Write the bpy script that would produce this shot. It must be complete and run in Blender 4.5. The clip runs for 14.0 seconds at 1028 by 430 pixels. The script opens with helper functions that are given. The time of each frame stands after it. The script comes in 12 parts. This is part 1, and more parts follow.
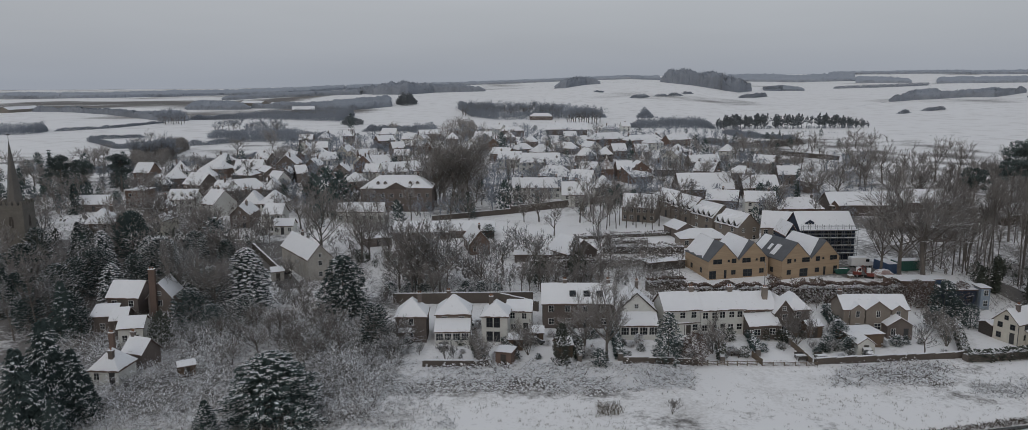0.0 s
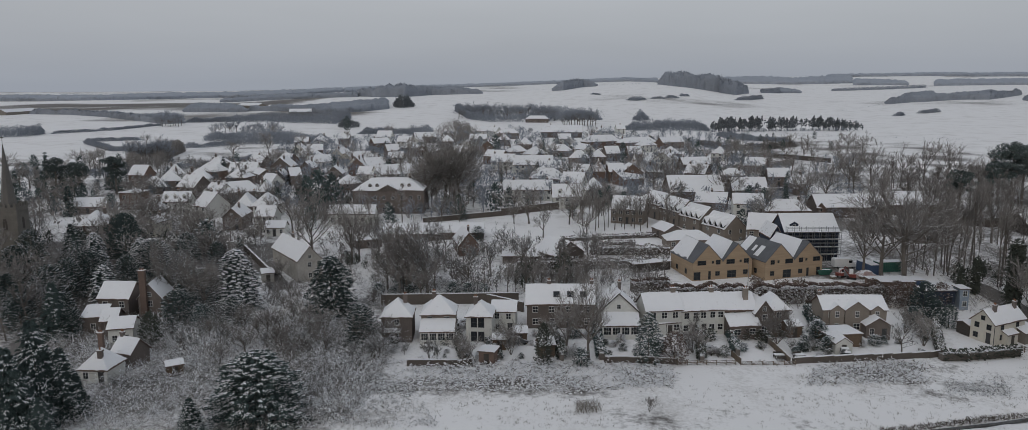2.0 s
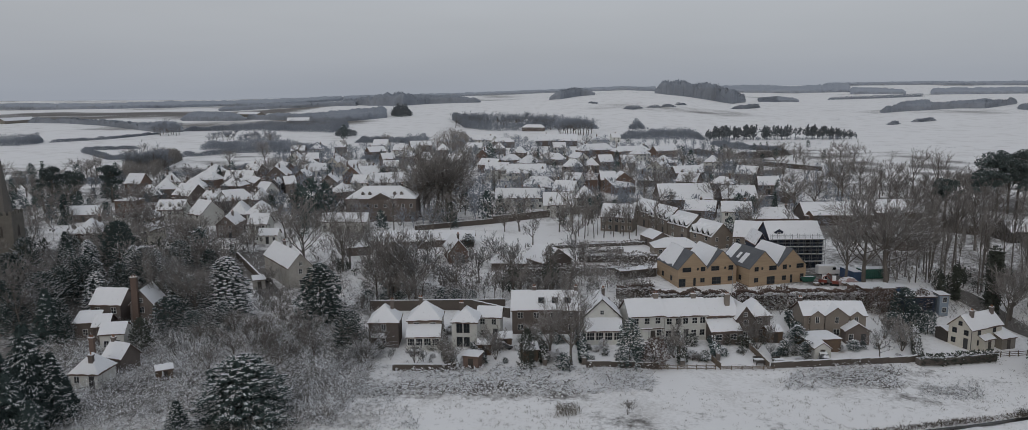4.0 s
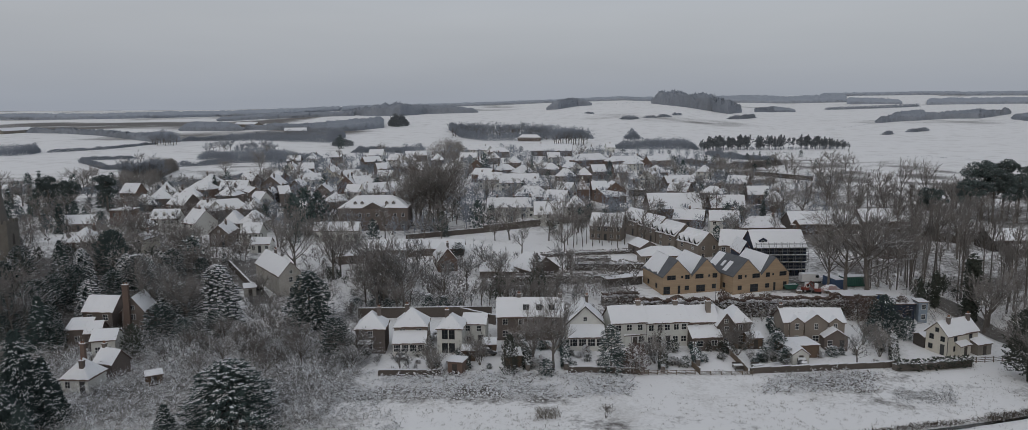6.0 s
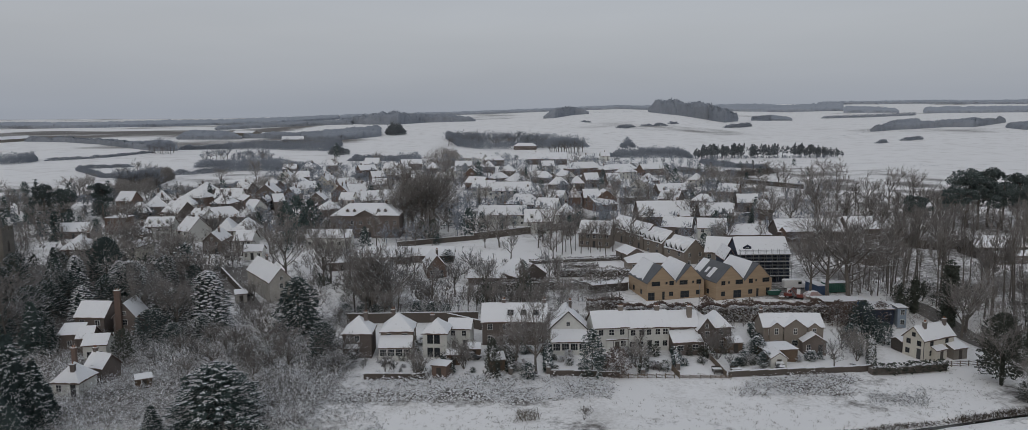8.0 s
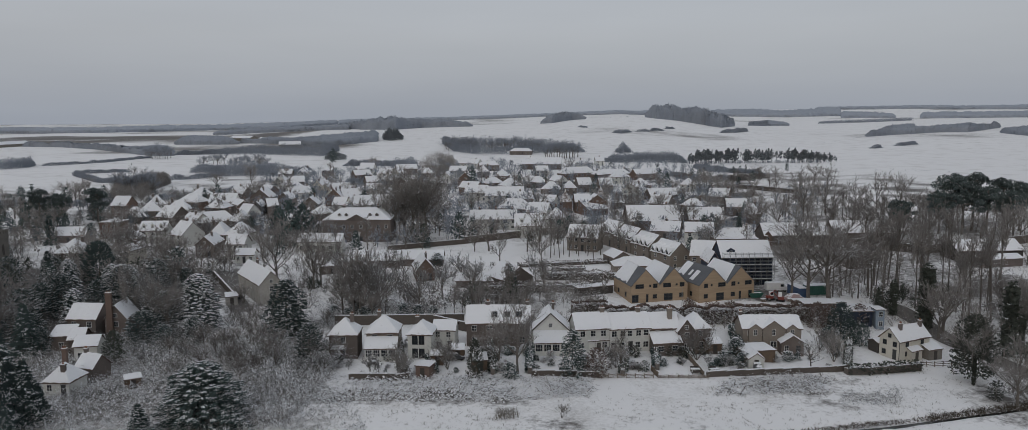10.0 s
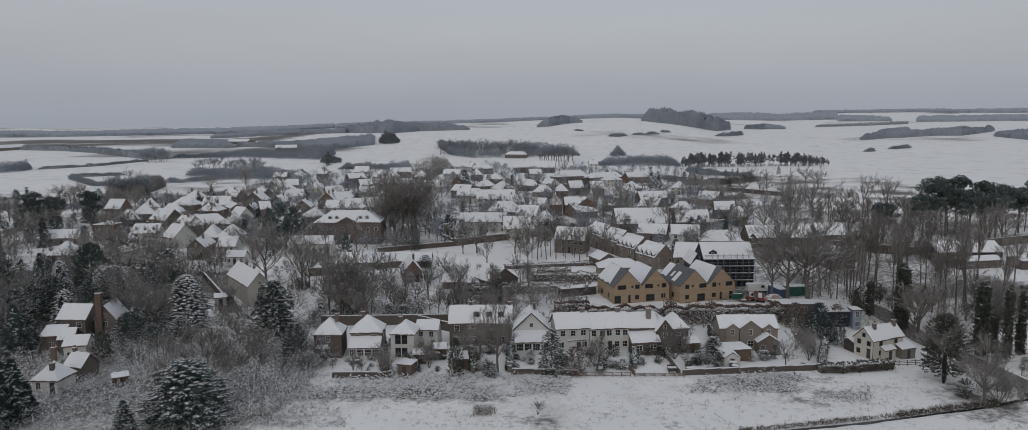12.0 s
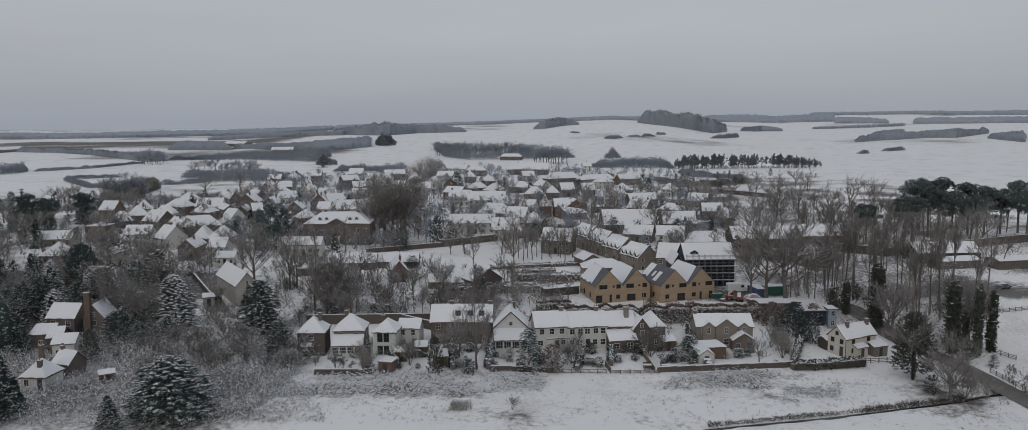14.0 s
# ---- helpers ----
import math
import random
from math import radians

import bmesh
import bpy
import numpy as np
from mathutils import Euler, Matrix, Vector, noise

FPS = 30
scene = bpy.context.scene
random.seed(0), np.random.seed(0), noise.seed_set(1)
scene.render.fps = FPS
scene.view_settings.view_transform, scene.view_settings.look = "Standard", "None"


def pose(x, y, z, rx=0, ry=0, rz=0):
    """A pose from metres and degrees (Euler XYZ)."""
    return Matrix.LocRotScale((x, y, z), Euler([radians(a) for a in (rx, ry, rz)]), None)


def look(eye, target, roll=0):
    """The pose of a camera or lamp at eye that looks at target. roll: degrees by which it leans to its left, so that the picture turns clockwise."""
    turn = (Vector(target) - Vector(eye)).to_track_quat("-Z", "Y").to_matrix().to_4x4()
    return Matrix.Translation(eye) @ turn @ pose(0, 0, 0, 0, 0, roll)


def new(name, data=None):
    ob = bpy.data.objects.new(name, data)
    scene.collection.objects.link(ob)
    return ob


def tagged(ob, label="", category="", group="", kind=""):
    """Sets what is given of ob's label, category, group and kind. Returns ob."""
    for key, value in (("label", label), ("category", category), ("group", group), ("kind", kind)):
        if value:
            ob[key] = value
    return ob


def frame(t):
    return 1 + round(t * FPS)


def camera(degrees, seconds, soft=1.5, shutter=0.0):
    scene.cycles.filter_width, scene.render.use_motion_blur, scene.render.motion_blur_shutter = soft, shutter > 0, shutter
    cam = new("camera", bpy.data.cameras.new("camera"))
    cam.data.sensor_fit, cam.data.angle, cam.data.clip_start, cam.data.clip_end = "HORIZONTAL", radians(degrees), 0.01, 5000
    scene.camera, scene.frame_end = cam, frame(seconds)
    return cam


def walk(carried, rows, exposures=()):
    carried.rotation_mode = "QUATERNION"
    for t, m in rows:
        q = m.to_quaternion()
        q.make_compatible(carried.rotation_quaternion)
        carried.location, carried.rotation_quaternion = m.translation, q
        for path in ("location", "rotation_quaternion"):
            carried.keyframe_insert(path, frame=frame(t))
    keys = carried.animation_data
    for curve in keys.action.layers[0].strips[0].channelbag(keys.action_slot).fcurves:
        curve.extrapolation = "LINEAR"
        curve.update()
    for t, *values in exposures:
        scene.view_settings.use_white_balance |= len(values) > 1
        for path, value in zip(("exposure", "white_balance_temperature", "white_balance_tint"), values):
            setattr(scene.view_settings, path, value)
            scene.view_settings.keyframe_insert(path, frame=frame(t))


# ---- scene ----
cam = camera(67.4, 14.0, soft=0.5)
PATH = [
    (0, (1.028, 0.411, 47.328), (0.9763, 2.3814, 46.9891), -0.3),
    (0.5, (1.746, -0.113, 47.423), (1.6946, 1.8569, 47.0842), -0.3),
    (1, (2.454, -0.675, 47.512), (2.4039, 1.2957, 47.1738), -0.3),
    (1.5, (3.156, -1.269, 47.595), (3.1060, 0.7016, 47.2583), -0.3),
    (2, (3.851, -1.893, 47.671), (3.8024, 0.0780, 47.3377), -0.3),
    (2.5, (4.543, -2.544, 47.741), (4.4950, -0.5717, 47.4123), -0.3),
    (3, (5.233, -3.218, 47.806), (5.1854, -1.2446, 47.4822), -0.3),
    (5.5, (8.707, -6.845, 48.061), (8.6638, -4.8666, 47.7687), -0.3),
    (6, (9.419, -7.607, 48.101), (9.3767, -5.6280, 47.8147), -0.3),
    (6.5, (10.141, -8.378, 48.137), (10.0992, -6.3979, 47.8574), -0.3),
    (7, (10.874, -9.156, 48.172), (10.8332, -7.1751, 47.8973), -0.3),
    (7.5, (11.620, -9.940, 48.204), (11.5802, -7.9588, 47.9345), -0.3),
    (8, (12.381, -10.730, 48.234), (12.3421, -8.7483, 47.9694), -0.3),
    (10.5, (16.467, -14.758, 48.372), (16.4323, -12.7739, 48.1228), -0.3),
    (11, (17.352, -15.581, 48.399), (17.3185, -13.5964, 48.1522), -0.3),
    (11.5, (18.264, -16.411, 48.427), (18.2313, -14.4263, 48.1821), -0.3),
    (12, (19.204, -17.250, 48.456), (19.1725, -15.2650, 48.2130), -0.3),
    (12.5, (20.174, -18.099, 48.487), (20.1438, -16.1136, 48.2452), -0.3),
    (13, (21.176, -18.959, 48.519), (21.1467, -16.9741, 48.2791), -0.3),
    (13.5, (22.212, -19.834, 48.554), (22.1832, -17.8482, 48.3150), -0.3),
    (14, (23.283, -20.724, 48.591), (23.2548, -18.7382, 48.3532), -0.3),
]
walk(cam, [(t, look(eye, target, roll)) for t, eye, target, roll in PATH])
scene.view_settings.exposure = 0.0

# ---------- overcast winter daylight ----------
world = bpy.data.worlds.new("overcast")
scene.world = world
world.use_nodes = True
wt = world.node_tree
wt.nodes.clear()
w_out = wt.nodes.new("ShaderNodeOutputWorld")
w_sum = wt.nodes.new("ShaderNodeAddShader")
w_sky = wt.nodes.new("ShaderNodeTexSky")
w_sky.sky_type = "NISHITA"
w_sky.sun_disc = False
w_sky.sun_elevation = radians(22)
w_sky.sun_rotation = radians(200)
w_sky.dust_density = 4.0
w_b1 = wt.nodes.new("ShaderNodeBackground")
w_b1.inputs[1].default_value = 0.012
wt.links.new(w_sky.outputs[0], w_b1.inputs[0])
# the cloud sheet: brighter overhead than at the horizon, with faint streaks
w_tc = wt.nodes.new("ShaderNodeTexCoord")
w_sep = wt.nodes.new("ShaderNodeSeparateXYZ")
wt.links.new(w_tc.outputs["Generated"], w_sep.inputs[0])
w_ramp = wt.nodes.new("ShaderNodeValToRGB")
wt.links.new(w_sep.outputs[2], w_ramp.inputs[0])
w_ramp.color_ramp.elements[0].position = 0.0
w_ramp.color_ramp.elements[0].color = (0.303, 0.33, 0.38, 1)
w_ramp.color_ramp.elements[1].position = 1.0
w_ramp.color_ramp.elements[1].color = (0.375, 0.395, 0.432, 1)
e = w_ramp.color_ramp.elements.new(0.10)
e.color = (0.385, 0.40, 0.43, 1)
e = w_ramp.color_ramp.elements.new(0.25)
e.color = (0.405, 0.425, 0.455, 1)
w_map = wt.nodes.new("ShaderNodeMapping")
w_map.inputs["Scale"].default_value = (1.5, 1.5, 9.0)
wt.links.new(w_tc.outputs["Generated"], w_map.inputs[0])
w_noise = wt.nodes.new("ShaderNodeTexNoise")
w_noise.inputs["Scale"].default_value = 1.6
w_noise.inputs["Detail"].default_value = 3.0
wt.links.new(w_map.outputs[0], w_noise.inputs["Vector"])
w_rng = wt.nodes.new("ShaderNodeMapRange")
w_rng.inputs[1].default_value, w_rng.inputs[2].default_value = 0.3, 0.7
w_rng.inputs[3].default_value, w_rng.inputs[4].default_value = 0.965, 1.035
wt.links.new(w_noise.outputs[0], w_rng.inputs[0])
w_mul = wt.nodes.new("ShaderNodeVectorMath")
w_mul.operation = "SCALE"
wt.links.new(w_ramp.outputs[0], w_mul.inputs[0])
wt.links.new(w_rng.outputs[0], w_mul.inputs["Scale"])
w_b2 = wt.nodes.new("ShaderNodeBackground")
w_b2.inputs[1].default_value = 1.0
wt.links.new(w_mul.outputs[0], w_b2.inputs[0])
wt.links.new(w_b1.outputs[0], w_sum.inputs[0])
wt.links.new(w_b2.outputs[0], w_sum.inputs[1])
wt.links.new(w_sum.outputs[0], w_out.inputs[0])

sun = new("sun", bpy.data.lights.new("sun", "SUN"))
sun.data.energy = 0.2
sun.data.angle = radians(25)
sun.data.color = (1.0, 0.97, 0.93)
sun.matrix_world = look((0, 0, 0), (0.32, 0.85, -0.75))


# ---------- materials ----------
def material(name, base, other, rough=0.8, fine=3.0, broad=0.25, bump=0.2, snow=0.0, edge=0.12, metal=0.0, vary=0.0, stretch=None, grain=0.5):
    """Two tones mixed by fine grain and broad stains; snow: how much of its upper sides carries snow (0 to 1)."""
    m = bpy.data.materials.new(name)
    m.use_nodes = True
    t = m.node_tree
    n, l = t.nodes, t.links
    b = n["Principled BSDF"]
    b.inputs["Metallic"].default_value = metal
    geo = n.new("ShaderNodeNewGeometry")
    where = geo.outputs["Position"]
    if stretch:
        mp = n.new("ShaderNodeMapping")
        mp.inputs["Scale"].default_value = stretch
        l.new(where, mp.inputs[0])
        where = mp.outputs[0]

    def noise_of(scale, detail, source=None):
        t1 = n.new("ShaderNodeTexNoise")
        t1.inputs["Scale"].default_value = scale
        t1.inputs["Detail"].default_value = detail
        t1.inputs["Roughness"].default_value = 0.65
        l.new(source or where, t1.inputs["Vector"])
        return t1.outputs[0]

    def ranged(v, a, b2, c, d):
        r = n.new("ShaderNodeMapRange")
        r.inputs[1].default_value, r.inputs[2].default_value = a, b2
        r.inputs[3].default_value, r.inputs[4].default_value = c, d
        l.new(v, r.inputs[0])
        return r.outputs[0]

    def maths(op, a, b2):
        q = n.new("ShaderNodeMath")
        q.operation = op
        for i, v in enumerate((a, b2)):
            if isinstance(v, (int, float)):
                q.inputs[i].default_value = v
            else:
                l.new(v, q.inputs[i])
        return q.outputs[0]

    def mixed(f, a, b2):
        x = n.new("ShaderNodeMix")
        x.data_type = "RGBA"
        l.new(f, x.inputs[0])
        for i, v in ((6, a), (7, b2)):
            if isinstance(v, tuple):
                x.inputs[i].default_value = (*v, 1)
            else:
                l.new(v, x.inputs[i])
        return x.outputs[2]

    g1, g2 = noise_of(fine, 4), noise_of(broad, 3)
    f = maths("ADD", maths("MULTIPLY", ranged(g1, 0.3, 0.7, 0, 1), grain), maths("MULTIPLY", ranged(g2, 0.35, 0.65, 0, 1), 1 - grain))
    col = mixed(f, base, other)
    if vary:
        info = n.new("ShaderNodeObjectInfo")
        hs = n.new("ShaderNodeHueSaturation")
        l.new(ranged(info.outputs["Random"], 0, 1, 1 - vary, 1 + vary), hs.inputs["Value"])
        l.new(col, hs.inputs["Color"])
        col = hs.outputs[0]
    r = ranged(g1, 0.3, 0.7, rough - 0.06, min(1.0, rough + 0.06))
    if snow:
        up = n.new("ShaderNodeSeparateXYZ")
        l.new(geo.outputs["Normal"], up.inputs[0])
        lumps = noise_of(1.3, 4, geo.outputs["Position"])
        level = maths("ADD", up.outputs[2], maths("MULTIPLY", maths("SUBTRACT", lumps, 0.5), 1.6))
        mask = ranged(level, 1.0 - snow - edge, 1.0 - snow + edge, 0, 1)
        col = mixed(mask, col, (0.80, 0.81, 0.83))
    l.new(col, b.inputs["Base Color"])
    l.new(r, b.inputs["Roughness"])
    b.inputs["Specular IOR Level"].default_value = 0.25
    if bump:
        bp = n.new("ShaderNodeBump")
        bp.inputs["Strength"].default_value = bump
        bp.inputs["Distance"].default_value = 0.05
        l.new(g1, bp.inputs["Height"])
        l.new(bp.outputs[0], b.inputs["Normal"])
    return m


def snow_material(name, patch, showing, other, scale=0.5, fine=3.0, soft=0.1, white=(0.84, 0.85, 0.87)):
    """Snow through which the ground or the tiles show where it lies thin; patch: the share laid bare."""
    m = bpy.data.materials.new(name)
    m.use_nodes = True
    n, l = m.node_tree.nodes, m.node_tree.links
    b = n["Principled BSDF"]
    geo = n.new("ShaderNodeNewGeometry")

    def noise_of(s, d, rough=0.6):
        t1 = n.new("ShaderNodeTexNoise")
        t1.inputs["Scale"].default_value, t1.inputs["Detail"].default_value = s, d
        t1.inputs["Roughness"].default_value = rough
        l.new(geo.outputs["Position"], t1.inputs["Vector"])
        return t1.outputs[0]

    a, c = noise_of(scale, 4), noise_of(fine, 5, 0.75)
    ad = n.new("ShaderNodeMath")
    ad.operation = "MULTIPLY_ADD"
    l.new(c, ad.inputs[0])
    ad.inputs[1].default_value = 0.8
    l.new(a, ad.inputs[2])
    rg = n.new("ShaderNodeMapRange")
    mid = 0.9 - 0.34 * (1 - 2 * patch)
    rg.inputs[1].default_value, rg.inputs[2].default_value = mid - soft, mid + soft
    l.new(ad.outputs[0], rg.inputs[0])
    mx = n.new("ShaderNodeMix")
    mx.data_type = "RGBA"
    l.new(rg.outputs[0], mx.inputs[0])
    und = n.new("ShaderNodeMix")
    und.data_type = "RGBA"
    l.new(c, und.inputs[0])
    und.inputs[6].default_value, und.inputs[7].default_value = (*showing, 1), (*other, 1)
    wh = n.new("ShaderNodeMix")
    wh.data_type = "RGBA"
    l.new(a, wh.inputs[0])
    wh.inputs[6].default_value, wh.inputs[7].default_value = (*white, 1), (white[0] * 0.92, white[1] * 0.92, white[2] * 0.92, 1)
    l.new(und.outputs[2], mx.inputs[6])
    l.new(wh.outputs[2], mx.inputs[7])
    l.new(mx.outputs[2], b.inputs["Base Color"])
    b.inputs["Roughness"].default_value = 0.85
    b.inputs["Specular IOR Level"].default_value = 0.2
    bp = n.new("ShaderNodeBump")
    bp.inputs["Strength"].default_value, bp.inputs["Distance"].default_value = 0.35, 0.08
    l.new(c, bp.inputs["Height"])
    l.new(bp.outputs[0], b.inputs["Normal"])
    return m


M = {
    "snow": snow_material("snow", -0.3, (0.3, 0.27, 0.22), (0.2, 0.17, 0.14)),
    "roof_snow": snow_material("roof_snow", -0.05, (0.22, 0.2, 0.19), (0.32, 0.3, 0.28), 0.6, 2.2, 0.22),
    "roof_snow_thin": snow_material("roof_snow_thin", 0.10, (0.15, 0.12, 0.11), (0.24, 0.19, 0.16), 0.5, 2.0, 0.16),
    "tile": material("roof_tile", (0.10, 0.075, 0.065), (0.16, 0.11, 0.09), 0.85, 4, 0.4, 0.4),
    "kiln_tile": material("kiln_tile", (0.14, 0.11, 0.10), (0.2, 0.16, 0.14), 0.85, 4, 0.4, 0.4, snow=0.45, edge=0.2),
    "red_tile": material("red_tile", (0.20, 0.11, 0.08), (0.15, 0.09, 0.07), 0.85, 4, 0.4, 0.4, snow=0.1),
    "slate": material("grey_slate", (0.10, 0.105, 0.115), (0.14, 0.145, 0.155), 0.6, 3, 0.6, 0.25),
    "brick": material("dark_brick", (0.125, 0.107, 0.098), (0.18, 0.153, 0.14), 0.9, 7, 0.4, 0.3, vary=0.15),
    "red_brick": material("red_brick", (0.19, 0.135, 0.112), (0.14, 0.105, 0.09), 0.9, 7, 0.4, 0.3, vary=0.12),
    "stock_brick": material("stock_brick", (0.272, 0.238, 0.205), (0.196, 0.172, 0.15), 0.9, 7, 0.4, 0.3, vary=0.1),
    "flint": material("flint_wall", (0.17, 0.155, 0.135), (0.26, 0.24, 0.21), 0.9, 6, 0.5, 0.5),
    "white": material("white_render", (0.66, 0.66, 0.63), (0.56, 0.56, 0.53), 0.8, 2, 0.25, 0.1, vary=0.08),
    "cream": material("cream_render", (0.60, 0.57, 0.50), (0.50, 0.475, 0.42), 0.8, 2, 0.25, 0.1, vary=0.06),
    "weathered": material("weathered_render", (0.47, 0.45, 0.415), (0.31, 0.295, 0.27), 0.85, 2.5, 0.35, 0.15),
    "board": material("larch_boarding", (0.435, 0.325, 0.22), (0.30, 0.226, 0.156), 0.75, 1.0, 0.35, 0.3, stretch=(0.3, 0.3, 5), grain=0.6),
    "dark_board": material("dark_boarding", (0.055, 0.05, 0.048), (0.09, 0.08, 0.07), 0.75, 3, 0.5, 0.3, stretch=(0.3, 0.3, 6)),
    "navy": material("navy_membrane", (0.022, 0.032, 0.055), (0.04, 0.05, 0.075), 0.6, 2, 0.5, 0.2),
    "shed_wood": material("shed_boards", (0.17, 0.12, 0.085), (0.11, 0.085, 0.065), 0.85, 5, 0.8, 0.3),
    "fence": material("fence_wood", (0.19, 0.15, 0.115), (0.12, 0.10, 0.08), 0.9, 6, 0.5, 0.3, snow=0.12),
    "wall_brick": material("garden_wall_brick", (0.13, 0.112, 0.098), (0.095, 0.083, 0.074), 0.9, 5, 0.3, 0.4, snow=0.06),
    "frame": material("window_paint", (0.75, 0.75, 0.73), (0.68, 0.68, 0.66), 0.5, 5, 1, 0.0),
    "dark_frame": material("dark_window_paint", (0.05, 0.052, 0.055), (0.07, 0.07, 0.07), 0.5, 5, 1, 0.0),
    "glass": material("window_glass", (0.022, 0.025, 0.03), (0.04, 0.045, 0.05), 0.12, 1, 0.3, 0.0),
    "pot": material("chimney_pot", (0.30, 0.15, 0.09), (0.22, 0.12, 0.08), 0.8, 6, 1, 0.1),
    "road": material("wet_asphalt", (0.10, 0.093, 0.086), (0.205, 0.192, 0.18), 0.6, 1.2, 0.15, 0.2),
    "water": material("ditch_water", (0.02, 0.02, 0.018), (0.04, 0.038, 0.03), 0.15, 2, 0.4, 0.1),
    "earth": material("bare_earth", (0.06, 0.05, 0.04), (0.11, 0.09, 0.07), 0.95, 3, 0.5, 0.5, snow=0.1),
    "steel": material("galvanised_steel", (0.34, 0.35, 0.36), (0.25, 0.26, 0.27), 0.45, 8, 1, 0.0, metal=0.7),
    "bark": material("bark", (0.12, 0.107, 0.097), (0.185, 0.166, 0.15), 0.95, 4, 0.6, 0.5, snow=0.06),
    "twig": material("bare_twigs", (0.205, 0.192, 0.182), (0.30, 0.282, 0.268), 0.95, 2, 0.2, 0.0, snow=0.12, vary=0.22),
    "frosty_twig": material("snow_laden_twigs", (0.145, 0.144, 0.142), (0.225, 0.223, 0.22), 0.95, 2, 0.2, 0.0, snow=0.38, edge=0.3, vary=0.15),
    # twigs of distant woods, with aerial haze mixed into the base colour
    "hazed_twig": material("hazed_wood_twigs", (0.215, 0.24, 0.28), (0.31, 0.335, 0.375), 0.95, 0.4, 0.02, 0.0),
    # horizon woods: thick distance haze painted in, paler and bluer still
    "hazed_ridge_twig": material("hazed_ridge_wood", (0.29, 0.32, 0.37), (0.37, 0.40, 0.45), 0.95, 0.1, 0.01, 0.0),
    "needle": material("dark_conifer_needles", (0.054, 0.078, 0.076), (0.09, 0.121, 0.116), 0.85, 2, 0.4, 0.0, vary=0.2),
    "pine_needle": material("pine_needles", (0.082, 0.105, 0.104), (0.125, 0.152, 0.148), 0.9, 1.2, 0.2, 0.0, vary=0.2),
    # far conifers: needle colour greyed and lifted in place of haze
    "hazed_needle": material("hazed_pine_needles", (0.13, 0.146, 0.158), (0.18, 0.196, 0.208), 0.9, 0.5, 0.05, 0.0),
    "ivy": material("ivy_leaves", (0.055, 0.064, 0.053), (0.092, 0.102, 0.084), 0.7, 3, 0.5, 0.0, vary=0.2),
    "beech": material("copper_beech_leaves", (0.115, 0.085, 0.072), (0.175, 0.13, 0.112), 0.9, 2.5, 0.5, 0.0, snow=0.12),
    "grass": material("dead_grass", (0.24, 0.215, 0.18), (0.15, 0.135, 0.115), 0.95, 3, 0.5, 0.0, snow=0.1),
    "green_paint": material("green_steel_paint", (0.03, 0.10, 0.085), (0.05, 0.13, 0.10), 0.5, 2, 0.6, 0.05),
    "blue_wall": material("pale_blue_panel", (0.22, 0.27, 0.33), (0.3, 0.35, 0.4), 0.4, 1.5, 0.5, 0.05),
    "blue_paint": material("blue_steel_paint", (0.05, 0.085, 0.16), (0.07, 0.11, 0.19), 0.5, 2, 0.6, 0.05),
    "tarp": material("faded_tarpaulin", (0.34, 0.22, 0.205), (0.46, 0.38, 0.37), 0.6, 1.5, 0.6, 0.3, snow=0.25),
    "red_paint": material("red_machine_paint", (0.25, 0.07, 0.055), (0.19, 0.06, 0.05), 0.45, 3, 0.6, 0.05),
    "car_paint": material("car_paint", (0.08, 0.085, 0.09), (0.11, 0.115, 0.12), 0.3, 2, 0.5, 0.0, snow=0.25, vary=0.5),
    "van_paint": material("white_van_paint", (0.8, 0.81, 0.82), (0.74, 0.75, 0.76), 0.35, 2, 0.5, 0.0),
    "rubber": material("tyre_rubber", (0.02, 0.02, 0.02), (0.035, 0.035, 0.035), 0.9, 5, 1, 0.1),
    "stone": material("church_stone", (0.13, 0.122, 0.11), (0.19, 0.178, 0.16), 0.9, 4, 0.4, 0.4),
    "lead": material("spire_shingle", (0.11, 0.105, 0.10), (0.16, 0.15, 0.14), 0.75, 4, 0.3, 0.3),
}


# ---------- the lie of the land ----------
def table(v, rows):
    if v <= rows[0][0]:
        return rows[0][1]
    for (a, p), (b, q) in zip(rows, rows[1:]):
        if v <= b:
            return p + (q - p) * (v - a) / (b - a)
    return rows[-1][1]


def ease(a, b, v):
    k = min(1.0, max(0.0, (v - a) / (b - a)))
    return k * k * (3 - 2 * k)


RISE = ((-300, 0), (128, 0), (178, 2.0), (232, 4.0), (300, 5), (450, 6), (700, 7.5), (1000, 9), (5000, 12))
HILL = ((-0.38, 0), (-0.3, 8), (-0.22, 17), (-0.14, 18), (-0.02, 23.5), (0.03, 29), (0.1, 36), (0.15, 39), (0.17, 37), (0.2, 31), (0.24, 20), (0.32, 14), (0.44, 17), (0.52, 23), (0.61, 28), (1, 34))
RIDGE = ((-1, 5), (-0.4, 5), (-0.1, 22), (0.1, 40), (0.3, 62), (0.7, 72), (1, 72))


def ground_z(x, y):
    z = table(y, RISE)
    if x > 20:
        z -= min(5.0, 0.045 * (x - 20)) * (1 - ease(155, 178, y))
    u = x / max(60.0, y + 20)
    if y > 760:
        z += table(u, HILL) * (ease(760, 1700, y) - 0.45 * ease(1750, 2400, y))
        z += table(u, RIDGE) * ease(2300, 4300, y)
    return z


